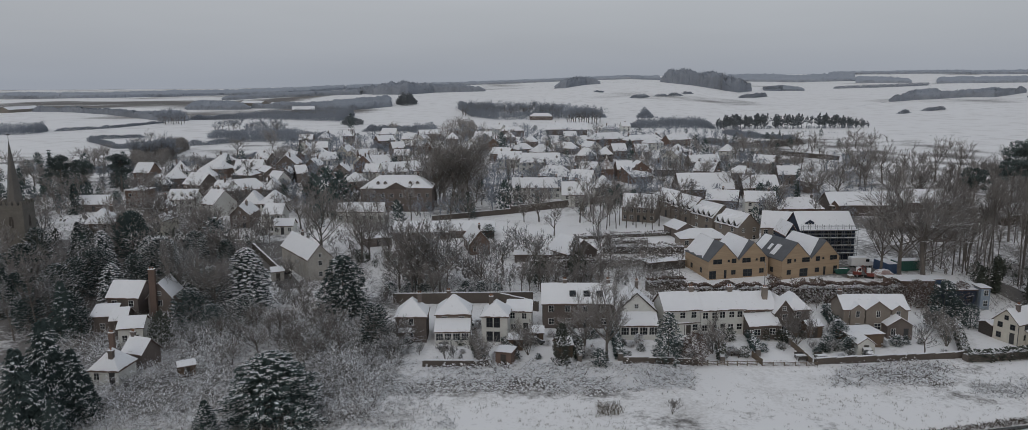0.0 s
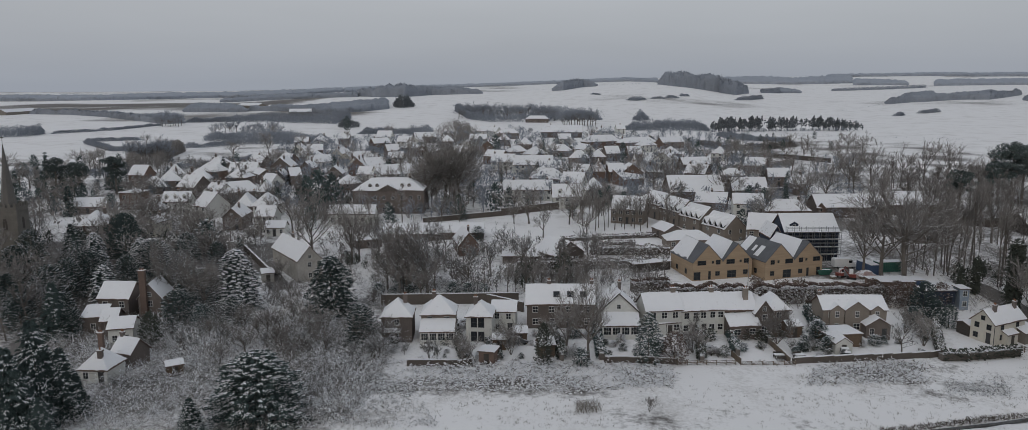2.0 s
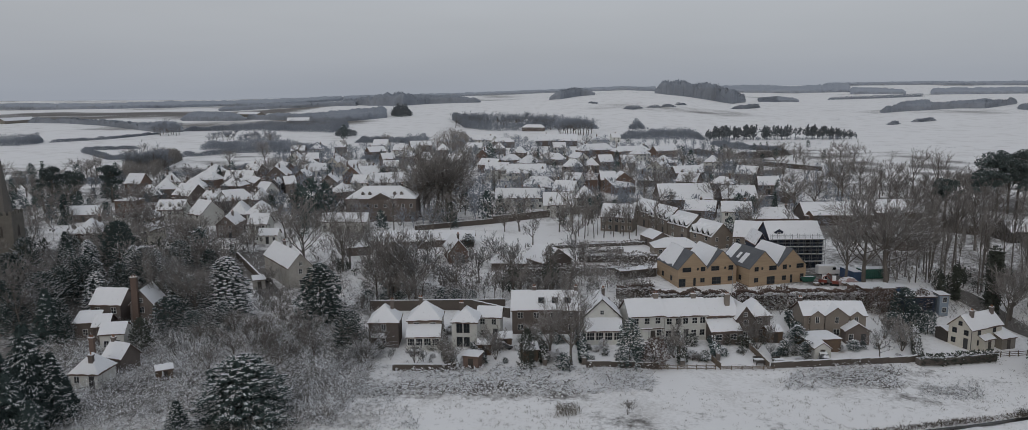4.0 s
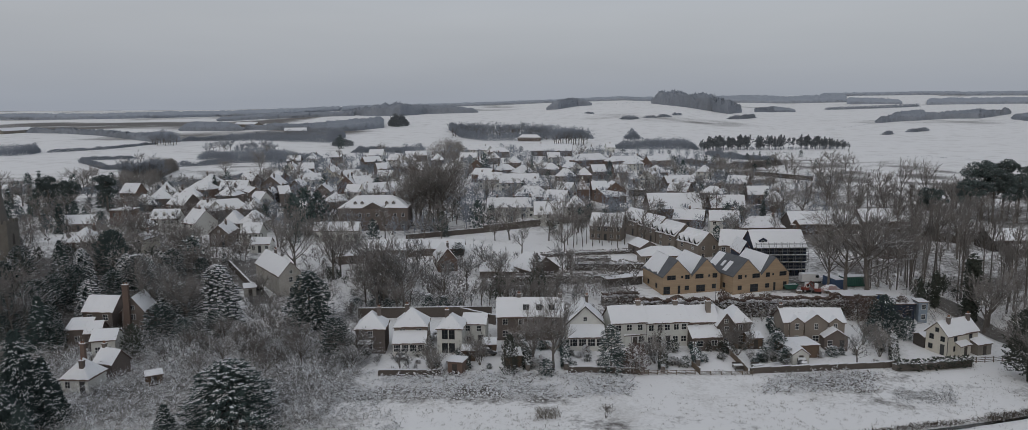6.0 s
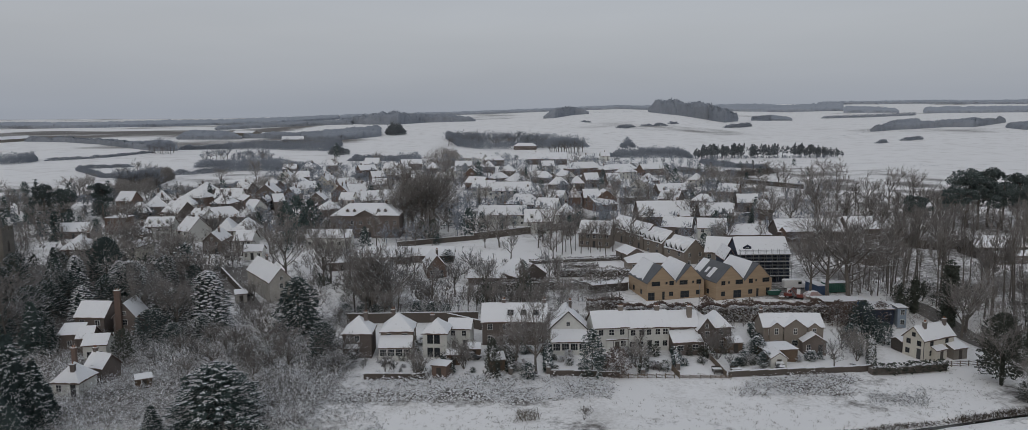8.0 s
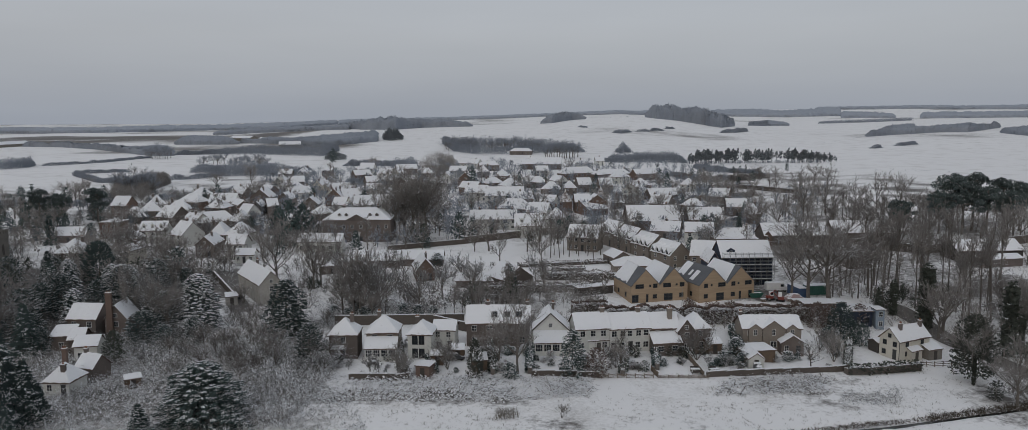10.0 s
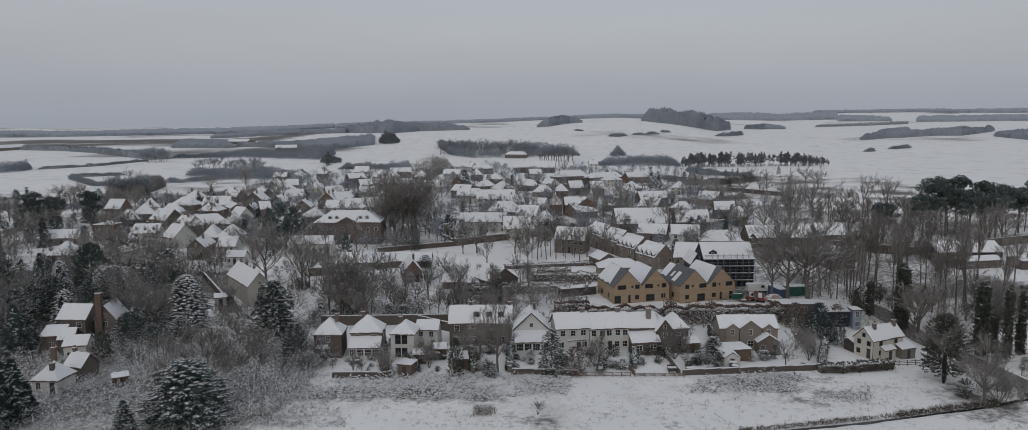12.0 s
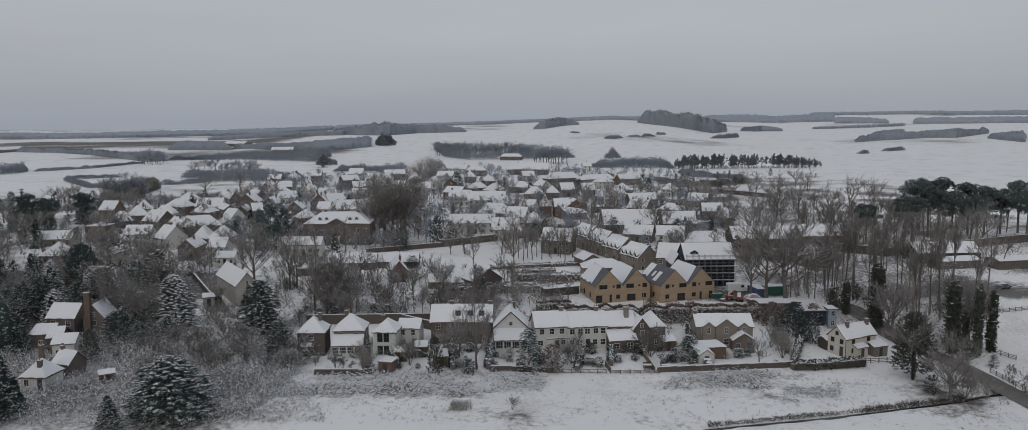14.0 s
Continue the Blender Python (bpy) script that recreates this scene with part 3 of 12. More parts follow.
def bare_meshes(seed, form, lite=False):
    """Trunk with limbs, and a crown of twigs, for a bare tree 10 m high. form: round, tall, pollard or shrub."""
    rng = random.Random(seed)
    wood, twigs = Shape(), Shape()
    stems = {"round": 1, "tall": 1, "pollard": 1, "shrub": 6}[form]
    limbs = {"round": 11, "tall": 9, "pollard": 9, "shrub": 4}[form]
    for st in range(stems):
        d = Vector((rng.gauss(0, 0.04), rng.gauss(0, 0.04), 1)).normalized()
        if form == "shrub":
            d = side_way(Vector((0, 0, 1)), rng.uniform(0.1, 0.6), rng.uniform(0, 6.28))
        L = {"round": 5.2, "tall": 8.4, "pollard": 4.2, "shrub": 4.5}[form]
        r = {"round": 0.26, "tall": 0.17, "pollard": 0.22, "shrub": 0.09}[form]
        trunk = bent(Vector((0, 0, -0.3)), d, L, 5, rng, 0.05, 0.05)
        for i in range(5):
            wood.tube(trunk[i], trunk[i + 1], r * (1 - 0.13 * i), r * (1 - 0.13 * (i + 1)), 6, i == 4)
        for i in range(limbs):
            f = {"round": rng.uniform(0.42, 1), "tall": rng.uniform(0.42, 1), "pollard": rng.uniform(0.8, 1), "shrub": rng.uniform(0.3, 1)}[form]
            k = min(4, int(f * 5))
            p = trunk[k].lerp(trunk[k + 1], f * 5 - k)
            ang = {"round": rng.uniform(0.35, 1.15), "tall": rng.uniform(0.3, 0.7), "pollard": rng.uniform(0.1, 0.5), "shrub": rng.uniform(0.3, 0.8)}[form]
            way = side_way(d, ang, i * 2.4 + rng.uniform(-0.4, 0.4))
            l1 = {"round": 4.6, "tall": 2.8 * (1.25 - 0.55 * f), "pollard": 4.6, "shrub": 3.0}[form] * rng.uniform(0.75, 1.1)
            limb = bent(p, way, l1, 3, rng, 0.12, 0.13)
            r1 = r * 0.34
            if lite:
                wood.tube(limb[0], limb[3], r1, r1 * 0.3, 3, False)
            for j in range(0 if lite else 3):
                wood.tube(limb[j], limb[j + 1], r1 * (1 - 0.25 * j), r1 * (1 - 0.25 * (j + 1)), 3 if lite else 4, False)
            for b in range(4 if lite else 5 if form == "tall" else 6):
                f2 = rng.uniform(0.25, 1)
                k2 = min(2, int(f2 * 3))
                p2 = limb[k2].lerp(limb[k2 + 1], f2 * 3 - k2)
                d2 = (limb[k2 + 1] - limb[k2]).normalized()
                w2 = side_way(d2, rng.uniform(0.3, 0.85), rng.uniform(0, 6.28))
                l2 = l1 * rng.uniform(0.38, 0.6)
                br = bent(p2, w2, l2, 2, rng, 0.16, 0.16)
                if lite:
                    strip(wood, br[::2], r1 * 0.5, r1 * 0.2, rng)
                for j in range(0 if lite else 2):
                    wood.tube(br[j], br[j + 1], r1 * 0.3 * (1 - 0.4 * j), r1 * 0.3 * (0.6 - 0.35 * j), 3, False)
                for c in range(4 if lite else 5):
                    p3 = br[0].lerp(br[2], rng.uniform(0.2, 1))
                    w3 = side_way((br[2] - br[0]).normalized(), rng.uniform(0.25, 0.9), rng.uniform(0, 6.28))
                    l3 = l2 * rng.uniform(0.4, 0.7)
                    tw = bent(p3, w3, l3, 2, rng, 0.15, 0.2)
                    strip(twigs, tw[::2], 0.05 if lite else 0.03, 0.026 if lite else 0.016, rng)
                    for e in range(3 if lite else 8 if form == "round" else 5):
                        p4 = tw[0].lerp(tw[2], rng.uniform(0.2, 1))
                        w4 = side_way((tw[2] - tw[0]).normalized(), rng.uniform(0.2, 0.8), rng.uniform(0, 6.28))
                        strip(twigs, bent(p4, w4, l3 * rng.uniform(0.45, 0.8), 1, rng, 0.1, 0.12), 0.042 if lite else 0.021, 0.022 if lite else 0.011, rng)
    return wood.mesh("trunk"), twigs.mesh("crown")


def spray(s, p, out, L, W, sag, lift=0.0):
    """A folded spray of needles or leaves."""
    side = out.cross(Vector((0, 0, 1)))
    side = side.normalized() if side.length > 1e-3 else Vector((1, 0, 0))
    up = Vector((0, 0, lift))
    tip = p + out * L - Vector((0, 0, sag)) + up
    mid = p + out * (L * 0.55) + Vector((0, 0, L * 0.08)) + up
    k = len(s.v)
    drop = Vector((0, 0, W * 0.35))
    s.v += [tuple(p + up), tuple(mid + side * W - drop), tuple(tip), tuple(mid - side * W - drop)]
    s.f += [(k, k + 2, k + 1), (k, k + 3, k + 2)]


def flake(s, p, L, W, rng):
    """A loose scrap of foliage, turned any way."""
    d = Vector((rng.gauss(0, 1), rng.gauss(0, 1), rng.gauss(0, 1))).normalized()
    e = side_way(d, 1.57, rng.uniform(0, 6.28))
    k = len(s.v)
    s.v += [tuple(p - d * L), tuple(p + e * W), tuple(p + d * L), tuple(p - e * W)]
    s.f.append((k, k + 1, k + 2, k + 3))


def evergreen_meshes(seed, form, snowy, lite=False):
    """Trunk, foliage and snow of an evergreen 10 m high. form: spruce, cedar, dome, pine, column."""
    rng = random.Random(seed)
    wood, leaf, snow = Shape(), Shape(), Shape()
    n = 5200
    if form == "pine":
        wood.tube((0, 0, -0.3), (0.1, 0, 5), 0.2, 0.15, 7, False).tube((0.1, 0, 5), (0.2, 0.1, 9), 0.15, 0.06, 6)
        pads = []
        for i in range(26):
            z = rng.uniform(5.4, 9.5)
            a = i * 2.4
            rr = rng.uniform(0.3, 3.0) * (1.1 - 0.5 * (z - 5.4) / 4.5)
            c = Vector((math.cos(a) * rr, math.sin(a) * rr, z - 0.25 * rr))
            pads.append((c, rng.uniform(0.55, 1.1)))
            wood.tube((0.12, 0, z - 1.0), c, 0.07, 0.03, 4, False)
        for i in range(n):
            c, r = pads[i % 26]
            v = Vector((rng.gauss(0, 1), rng.gauss(0, 1), rng.gauss(0.2, 0.8))).normalized()
            p = c + Vector((v.x * r, v.y * r, v.z * r * 0.8)) * rng.uniform(0.6, 1)
            flake(leaf, p, rng.uniform(0.12, 0.24), rng.uniform(0.05, 0.1), rng)
            if rng.random() < snowy and v.z > 0.25:
                spray(snow, p, (v + Vector((0, 0, 0.2))).normalized(), 0.24, 0.08, 0.03, 0.04)
        return wood.mesh("trunk"), leaf.mesh("crown"), snow.mesh("snow_load")
    wood.tube((0, 0, -0.3), (0, 0, 9.0 if form != "dome" else 6.0), 0.22, 0.04, 7)
    ph = [rng.uniform(0, 6.28) for _ in range(6)]
    fine = 1 if seed < 100 else 2 if form == "column" or seed >= 250 else 5
    boughs = {"spruce": 95, "cedar": 105, "dome": 95, "column": 60}[form] * fine
    boughs = boughs // 2 if lite and fine == 1 else boughs
    size = {5: 0.52, 2: 0.78, 1: 1.5 if lite else 1.0}[fine] * {"spruce": 0.95, "cedar": 1.0, "dome": 1.05, "column": 0.75}[form]
    for i in range(boughs):
        t = (i + rng.random()) / boughs
        if form == "spruce":
            z = 1 - math.sqrt(1 - 0.985 * t)
            prof = 2.7 * (1 - z) ** 0.8 + 0.05
        elif form == "cedar":
            z = t ** 1.1
            prof = 3.5 * math.sqrt(max(0.0, 1 - z ** 2.2)) * (1.0 if fine > 1 else 0.72 + 0.28 * min(1, (1 - z) * 2)) + 0.1
        elif form == "column":
            z = t
            prof = 1.15 * math.sin(math.pi * (0.12 + 0.83 * z)) ** 0.6
        else:
            z = t ** 0.9
            prof = 3.8 * math.sqrt(max(0.0, 1 - (max(0, z - 0.3) / 0.7) ** 2)) + 0.1
        a = i * 2.39996 + rng.uniform(-0.3, 0.3)
        lobes = 0.9 + 0.12 * math.sin(3 * a + ph[0] + 9 * z) + 0.10 * math.sin(5 * a + ph[1] - 14 * z) + rng.uniform(-0.1, 0.08)
        r = prof * lobes
        tilt = {"spruce": -0.28, "cedar": -0.08, "dome": 0.1 + 0.7 * z, "column": 0.1}[form] + rng.gauss(0, 0.12)
        out = Vector((math.cos(a), math.sin(a), tilt)).normalized()
        side = Vector((-math.sin(a), math.cos(a), 0))
        c = Vector((math.cos(a) * r, math.sin(a) * r, 0.3 + z * 9.4 - (0.14 * r if form != "dome" else 0)))
        long_, broad = size * (0.75 + 0.5 * (1 - z)), size * (0.5 + 0.3 * (1 - z))
        loaded = rng.random() < min(0.97, snowy * 1.35)
        for k in range(10 if lite and fine == 1 else 15 if fine < 5 else 20):
            f, g = rng.random(), rng.gauss(0, 0.5)
            p = c - out * (long_ * (1.15 - f * 1.25)) + side * (g * broad * (1.1 - 0.5 * f)) + Vector((0, 0, rng.uniform(-0.30, 0.12) * broad))
            o = (out + side * (g * 0.7 + rng.gauss(0, 0.25)) + Vector((0, 0, rng.gauss(-0.05, 0.25)))).normalized()
            L = size * rng.uniform(0.42, 0.68)
            if form == "column" or (form == "dome" and snowy < 0.25):
                flake(leaf, p, L * 0.42, L * 0.26, rng)
            else:
                spray(leaf, p, o, L, L * (rng.uniform(0.28, 0.4) if fine == 1 else rng.uniform(0.15, 0.25)), L * 0.25)
            if loaded and (k % 2 == 0 or snowy > 0.75 or (fine > 1 and rng.random() < 0.6)) and f > 0.2:
                q = c - out * (long_ * (1.1 - f * 1.2)) + side * (g * broad * 0.75) + Vector((0, 0, 0.16 * broad))
                spray(snow, q, (o + Vector((0, 0, 0.12))).normalized(), L * (0.95 if fine == 1 or snowy > 0.75 else 0.62), L * rng.uniform(0.26, 0.4) * (1 if fine == 1 or snowy > 0.75 else 0.5), L * 0.22, 0.03)
    for i in range((90 if lite else 160) * fine * (1 if fine == 1 else 2)):
        z = rng.random()
        r = {"spruce": 1.9 * (1 - z), "cedar": 2.6 * (1 - z ** 2), "dome": 2.7 * (1 - 0.75 * z * z), "column": 0.7}[form] * rng.uniform(0.4, 1)
        a = rng.uniform(0, 6.28)
        q = Vector((math.cos(a) * r, math.sin(a) * r, 0.3 + z * 8.6))
        if form == "column":
            flake(leaf, q, 0.3, 0.2, rng)
        else:
            L, W = (1.0, 0.5) if fine == 1 else (0.55, 0.12)
            spray(leaf, q, Vector((math.cos(a), math.sin(a), rng.gauss(0, 0.4))).normalized(), L, W, 0.3 * L)
    return wood.mesh("trunk"), leaf.mesh("crown"), snow.mesh("snow_load")


FAR_LIMIT = 313.0


def plant(kind, variant, x, y, h, wide=1.0, turn=0.0, snowy=0.5, label="", twig="twig", leaf="needle", z=None):
    """One tree or shrub of its own. kind: round, tall, pollard, shrub (bare); spruce, cedar, dome, pine, column (evergreen)."""
    bare = kind in ("round", "tall", "pollard", "shrub")
    name = {"round": "bare_tree", "tall": "bare_tree", "pollard": "pollarded_tree", "shrub": "bare_shrub", "spruce": "spruce", "cedar": "cedar", "dome": "evergreen_bush", "pine": "scots_pine", "column": "ivy_clad_tree"}[kind]
    words = {"round": "broad bare deciduous tree with a fine twiggy crown", "tall": "tall slender bare tree with upright twigs", "pollard": "bare pollarded tree with upright shoots",
             "shrub": "many-stemmed bare shrub dusted with snow", "spruce": "dark green spruce with snow on its boughs", "cedar": "broad dark conifer loaded with fresh snow",
             "dome": "dense rounded dark evergreen bush", "pine": "tall dark Scots pine with a bare trunk", "column": "tree trunk wrapped in dark green ivy"}[kind]
    if bare and twig == "frosty_twig":
        words = {"round": "bare tree with snow along its twigs", "tall": "slender bare tree with snow-dusted twigs", "pollard": "pollarded bare tree dusted with snow", "shrub": "bare shrub with snow-laden arching twigs"}[kind]
    if kind in ("round", "tall") and y > FAR_LIMIT:
        k = h / 10
        a, b = shared(("bare", kind, variant, True), lambda: bare_meshes(variant * 7 + len(kind), kind, True))
        m = pose(x, y, ground_z(x, y), 0, 0, turn) @ Matrix.Diagonal((k * wide, k * wide, k, 1))
        BEYOND.extend(((a, "bark", m), (b, twig, m)))
        return None
    if not bare and y < 200 and h >= 5 and kind not in ("pine", "column") and variant < 10:
        variant += 10 if y < 115 or h > 10 else 20
    ob = thing(name, x, y, turn, label or words, "shrub" if kind in ("shrub", "dome") else "tree", z=z)
    k = h / 10
    ob.scale = (k * wide, k * wide, k)
    if bare:
        lite = (y > 160 and h < 15) or h < 7.5
        a, b = shared(("bare", kind, variant, lite), lambda: bare_meshes(variant * 7 + len(kind), kind, lite))
        part("trunk", a, "bark", ob)
        if twig != "twig":
            b = shared((twig, kind, variant, lite), b.copy)
            if b.materials and b.materials[0] != M[twig]:
                b.materials.clear()
        tagged(part("crown", b, twig, ob), kind="stuff")
    else:
        a, b, c = shared(("ever", kind, variant, snowy, leaf, y > 190 or h < 4), lambda: evergreen_meshes(variant * 13 + len(kind), kind, snowy, y > 190 or h < 4))
        part("trunk", a, "bark", ob)
        tagged(part("crown", b, leaf, ob), kind="stuff")
        if len(c.vertices):
            tagged(part("snow_load", c, "snow", ob), kind="stuff")
    return ob


def inside(corners, rng):
    """A random place in a four-cornered patch."""
    (ax, ay), (bx, by), (cx, cy), (dx, dy) = corners
    u, v = rng.random(), rng.random()
    x = (ax * (1 - u) + bx * u) * (1 - v) + (dx * (1 - u) + cx * u) * v
    y = (ay * (1 - u) + by * u) * (1 - v) + (dy * (1 - u) + cy * u) * v
    return x, y


def thicket(name, corners, n, h, seed, mat="frosty_twig", shoots=5, arch=0.5, label="", thick=1.0, gaps=0.0, coarse=False, laden=0.0, pads=0.0):
    """Tangled stems over a patch of ground; pads: how often a lump of snow lies on a stem."""
    rng = random.Random(seed)
    s, white = Shape(), Shape()

    def lay_snow(pts, w):
        d = pts[-1] - pts[0]
        side = Vector((-d.y, d.x, 0))
        side = side.normalized() if side.length > 1e-3 else Vector((1, 0, 0))
        k = len(white.v)
        for q in pts:
            q = q + Vector((0, 0, 0.035))
            white.v += [tuple(q + side * w), tuple(q - side * w)]
        for j in range(len(pts) - 1):
            white.f.append((k + 2 * j, k + 2 * j + 1, k + 2 * j + 3, k + 2 * j + 2))

    for i in range(n):
        x, y = inside(corners, rng)
        clump = 0.55 + 0.75 * noise.noise(Vector((x * 0.12, y * 0.12, seed)))
        if clump < gaps + rng.uniform(-0.1, 0.1) or any((x - a) ** 2 + (y - b) ** 2 < r * r for a, b, r in FOOT):
            continue
        hh = h * max(0.2, clump + rng.uniform(-0.15, 0.25))
        p = Vector((x, y, ground_z(x, y) - 0.05))
        d = side_way(Vector((0, 0, 1)), rng.uniform(0.0, 0.7), rng.uniform(0, 6.28))
        stem = bent(p, d, hh * 1.25, 3, rng, 0.25, -arch)
        strip(s, stem[::3] if coarse else stem, 0.035 * thick, 0.02 * thick, rng)
        if laden:
            for a, b in ((stem[1], stem[2]), (stem[2], stem[3])):
                u = rng.uniform(0, 0.6)
                lay_snow([a.lerp(b, u), a.lerp(b, u + rng.uniform(0.2, 0.4))], (0.03 + 0.06 * laden) * thick * rng.uniform(0.5, 1.3))
        if rng.random() < pads:
            c = stem[1].lerp(stem[2], rng.uniform(0.3, 1.0))
            c.z = max(c.z, p.z + hh * 0.45)
            k, r = len(white.v), rng.uniform(0.08, 0.24)
            turn = rng.uniform(0, 6.28)
            white.v.append((c.x, c.y, c.z + r * 0.45))
            for j in range(6):
                a = turn + j * 1.047
                e = r * rng.uniform(0.55, 1.25)
                white.v.append((c.x + math.cos(a) * e, c.y + math.sin(a) * e, c.z - r * rng.uniform(0.0, 0.35)))
            white.f.extend((k, k + 1 + j, k + 1 + (j + 1) % 6) for j in range(6))
        for k in range(shoots):
            q = stem[0].lerp(stem[2], rng.random()) if rng.random() < 0.4 else stem[2].lerp(stem[3], rng.random())
            w = side_way((stem[3] - stem[1]).normalized(), rng.uniform(0.3, 1.2), rng.uniform(0, 6.28))
            tw = bent(q, w, hh * rng.uniform(0.3, 0.6), 1 if coarse else 2, rng, 0.2, -arch * 0.6)
            strip(s, tw, 0.022 * thick, 0.010 * thick, rng)
            if rng.random() < laden:
                lay_snow([tw[0].lerp(tw[-1], 0.2), tw[0].lerp(tw[-1], rng.uniform(0.5, 0.9))], 0.032 * thick * rng.uniform(0.5, 1.4))
    if laden:
        sm = white.mesh(name + "_snow")
        sm.materials.append(M["snow"])
        tagged(new(name + "_snow", sm), "fresh snow lying along the tangled stems", "snow", kind="stuff")
    me = s.mesh(name)
    me.materials.append(M[mat])
    return tagged(new(name, me), label or "tangled thicket of bare stems dusted with snow", "undergrowth", kind="stuff")


def hedge(x0, y0, x1, y1, h, thick, leaf, seed, label="", name="hedge", per=22.0, snowy=0.3):
    """A hedge of leafy sprays over a mass of stems, with snow along its top."""
    rng = random.Random(seed)
    d = math.hypot(x1 - x0, y1 - y0)
    ob = thing(name, x0, y0, math.degrees(math.atan2(y1 - y0, x1 - x0)), label or "dense garden hedge topped with snow", "hedge", z=0)
    s, k, st = Shape(), Shape(), Shape()
    for i in range(int(d * h * per)):
        a = rng.uniform(0, d)
        g = ground_z(x0 + (x1 - x0) * a / d, y0 + (y1 - y0) * a / d)
        top = h * (0.86 + 0.3 * noise.noise(Vector((a * 0.35, seed, 0))))
        on_top = rng.random() < 0.35
        z = top if on_top else rng.uniform(0.1, top)
        b = rng.uniform(-0.5, 0.5) * thick if on_top else (-0.5 if rng.random() < 0.8 else 0.5) * thick * rng.uniform(0.75, 1.1)
        out = Vector((rng.gauss(0, 0.5), (1 if b > 0 else -1) * (0.3 if on_top else 1), rng.gauss(0.3, 0.4) + on_top * 0.6)).normalized()
        L = rng.uniform(0.35, 0.65)
        p = Vector((a, b, g + z))
        spray(s, p, out, L, L * 0.4, L * 0.2)
        if rng.random() < snowy * (1.0 if on_top else 0.25):
            spray(k, p, out, L * 0.85, L * 0.3, L * 0.15, 0.05)
    n = max(1, int(d / 3))
    for i in range(n):
        a, b = d * i / n, d * (i + 1) / n
        g = ground_z(x0 + (x1 - x0) * (a + b) / 2 / d, y0 + (y1 - y0) * (a + b) / 2 / d)
        st.box(a, b, -thick * 0.36, thick * 0.36, g - 0.4, g + h * 0.72)
    part("stem_mass", st, "bark", ob)
    tagged(part("foliage", s, leaf, ob), kind="stuff")
    tagged(part("snow_load", k, "snow", ob), kind="stuff")
    return ob


def crown_lump(s, base, h, r, rng):
    """The dense inner twigs of one far tree's crown, as loose scraps."""
    for i in range(15):
        v = Vector((rng.gauss(0, 0.5), rng.gauss(0, 0.5), rng.uniform(-1, 1)))
        w = math.sqrt(max(0.05, 1 - v.z * v.z))
        p = base + Vector((v.x * r * w, v.y * r * w, h * (0.5 + 0.5 * v.z)))
        k = len(s.v)
        d = Vector((rng.gauss(0, 0.5), rng.gauss(0, 0.5), 1)).normalized() * (h * rng.uniform(0.08, 0.17))
        e = side_way(d.normalized(), 1.57, rng.uniform(0, 6.28)) * (r * rng.uniform(0.12, 0.32))
        s.v += [tuple(p - d), tuple(p + e), tuple(p + d), tuple(p - e)]
        s.f.append((k, k + 1, k + 2, k + 3))


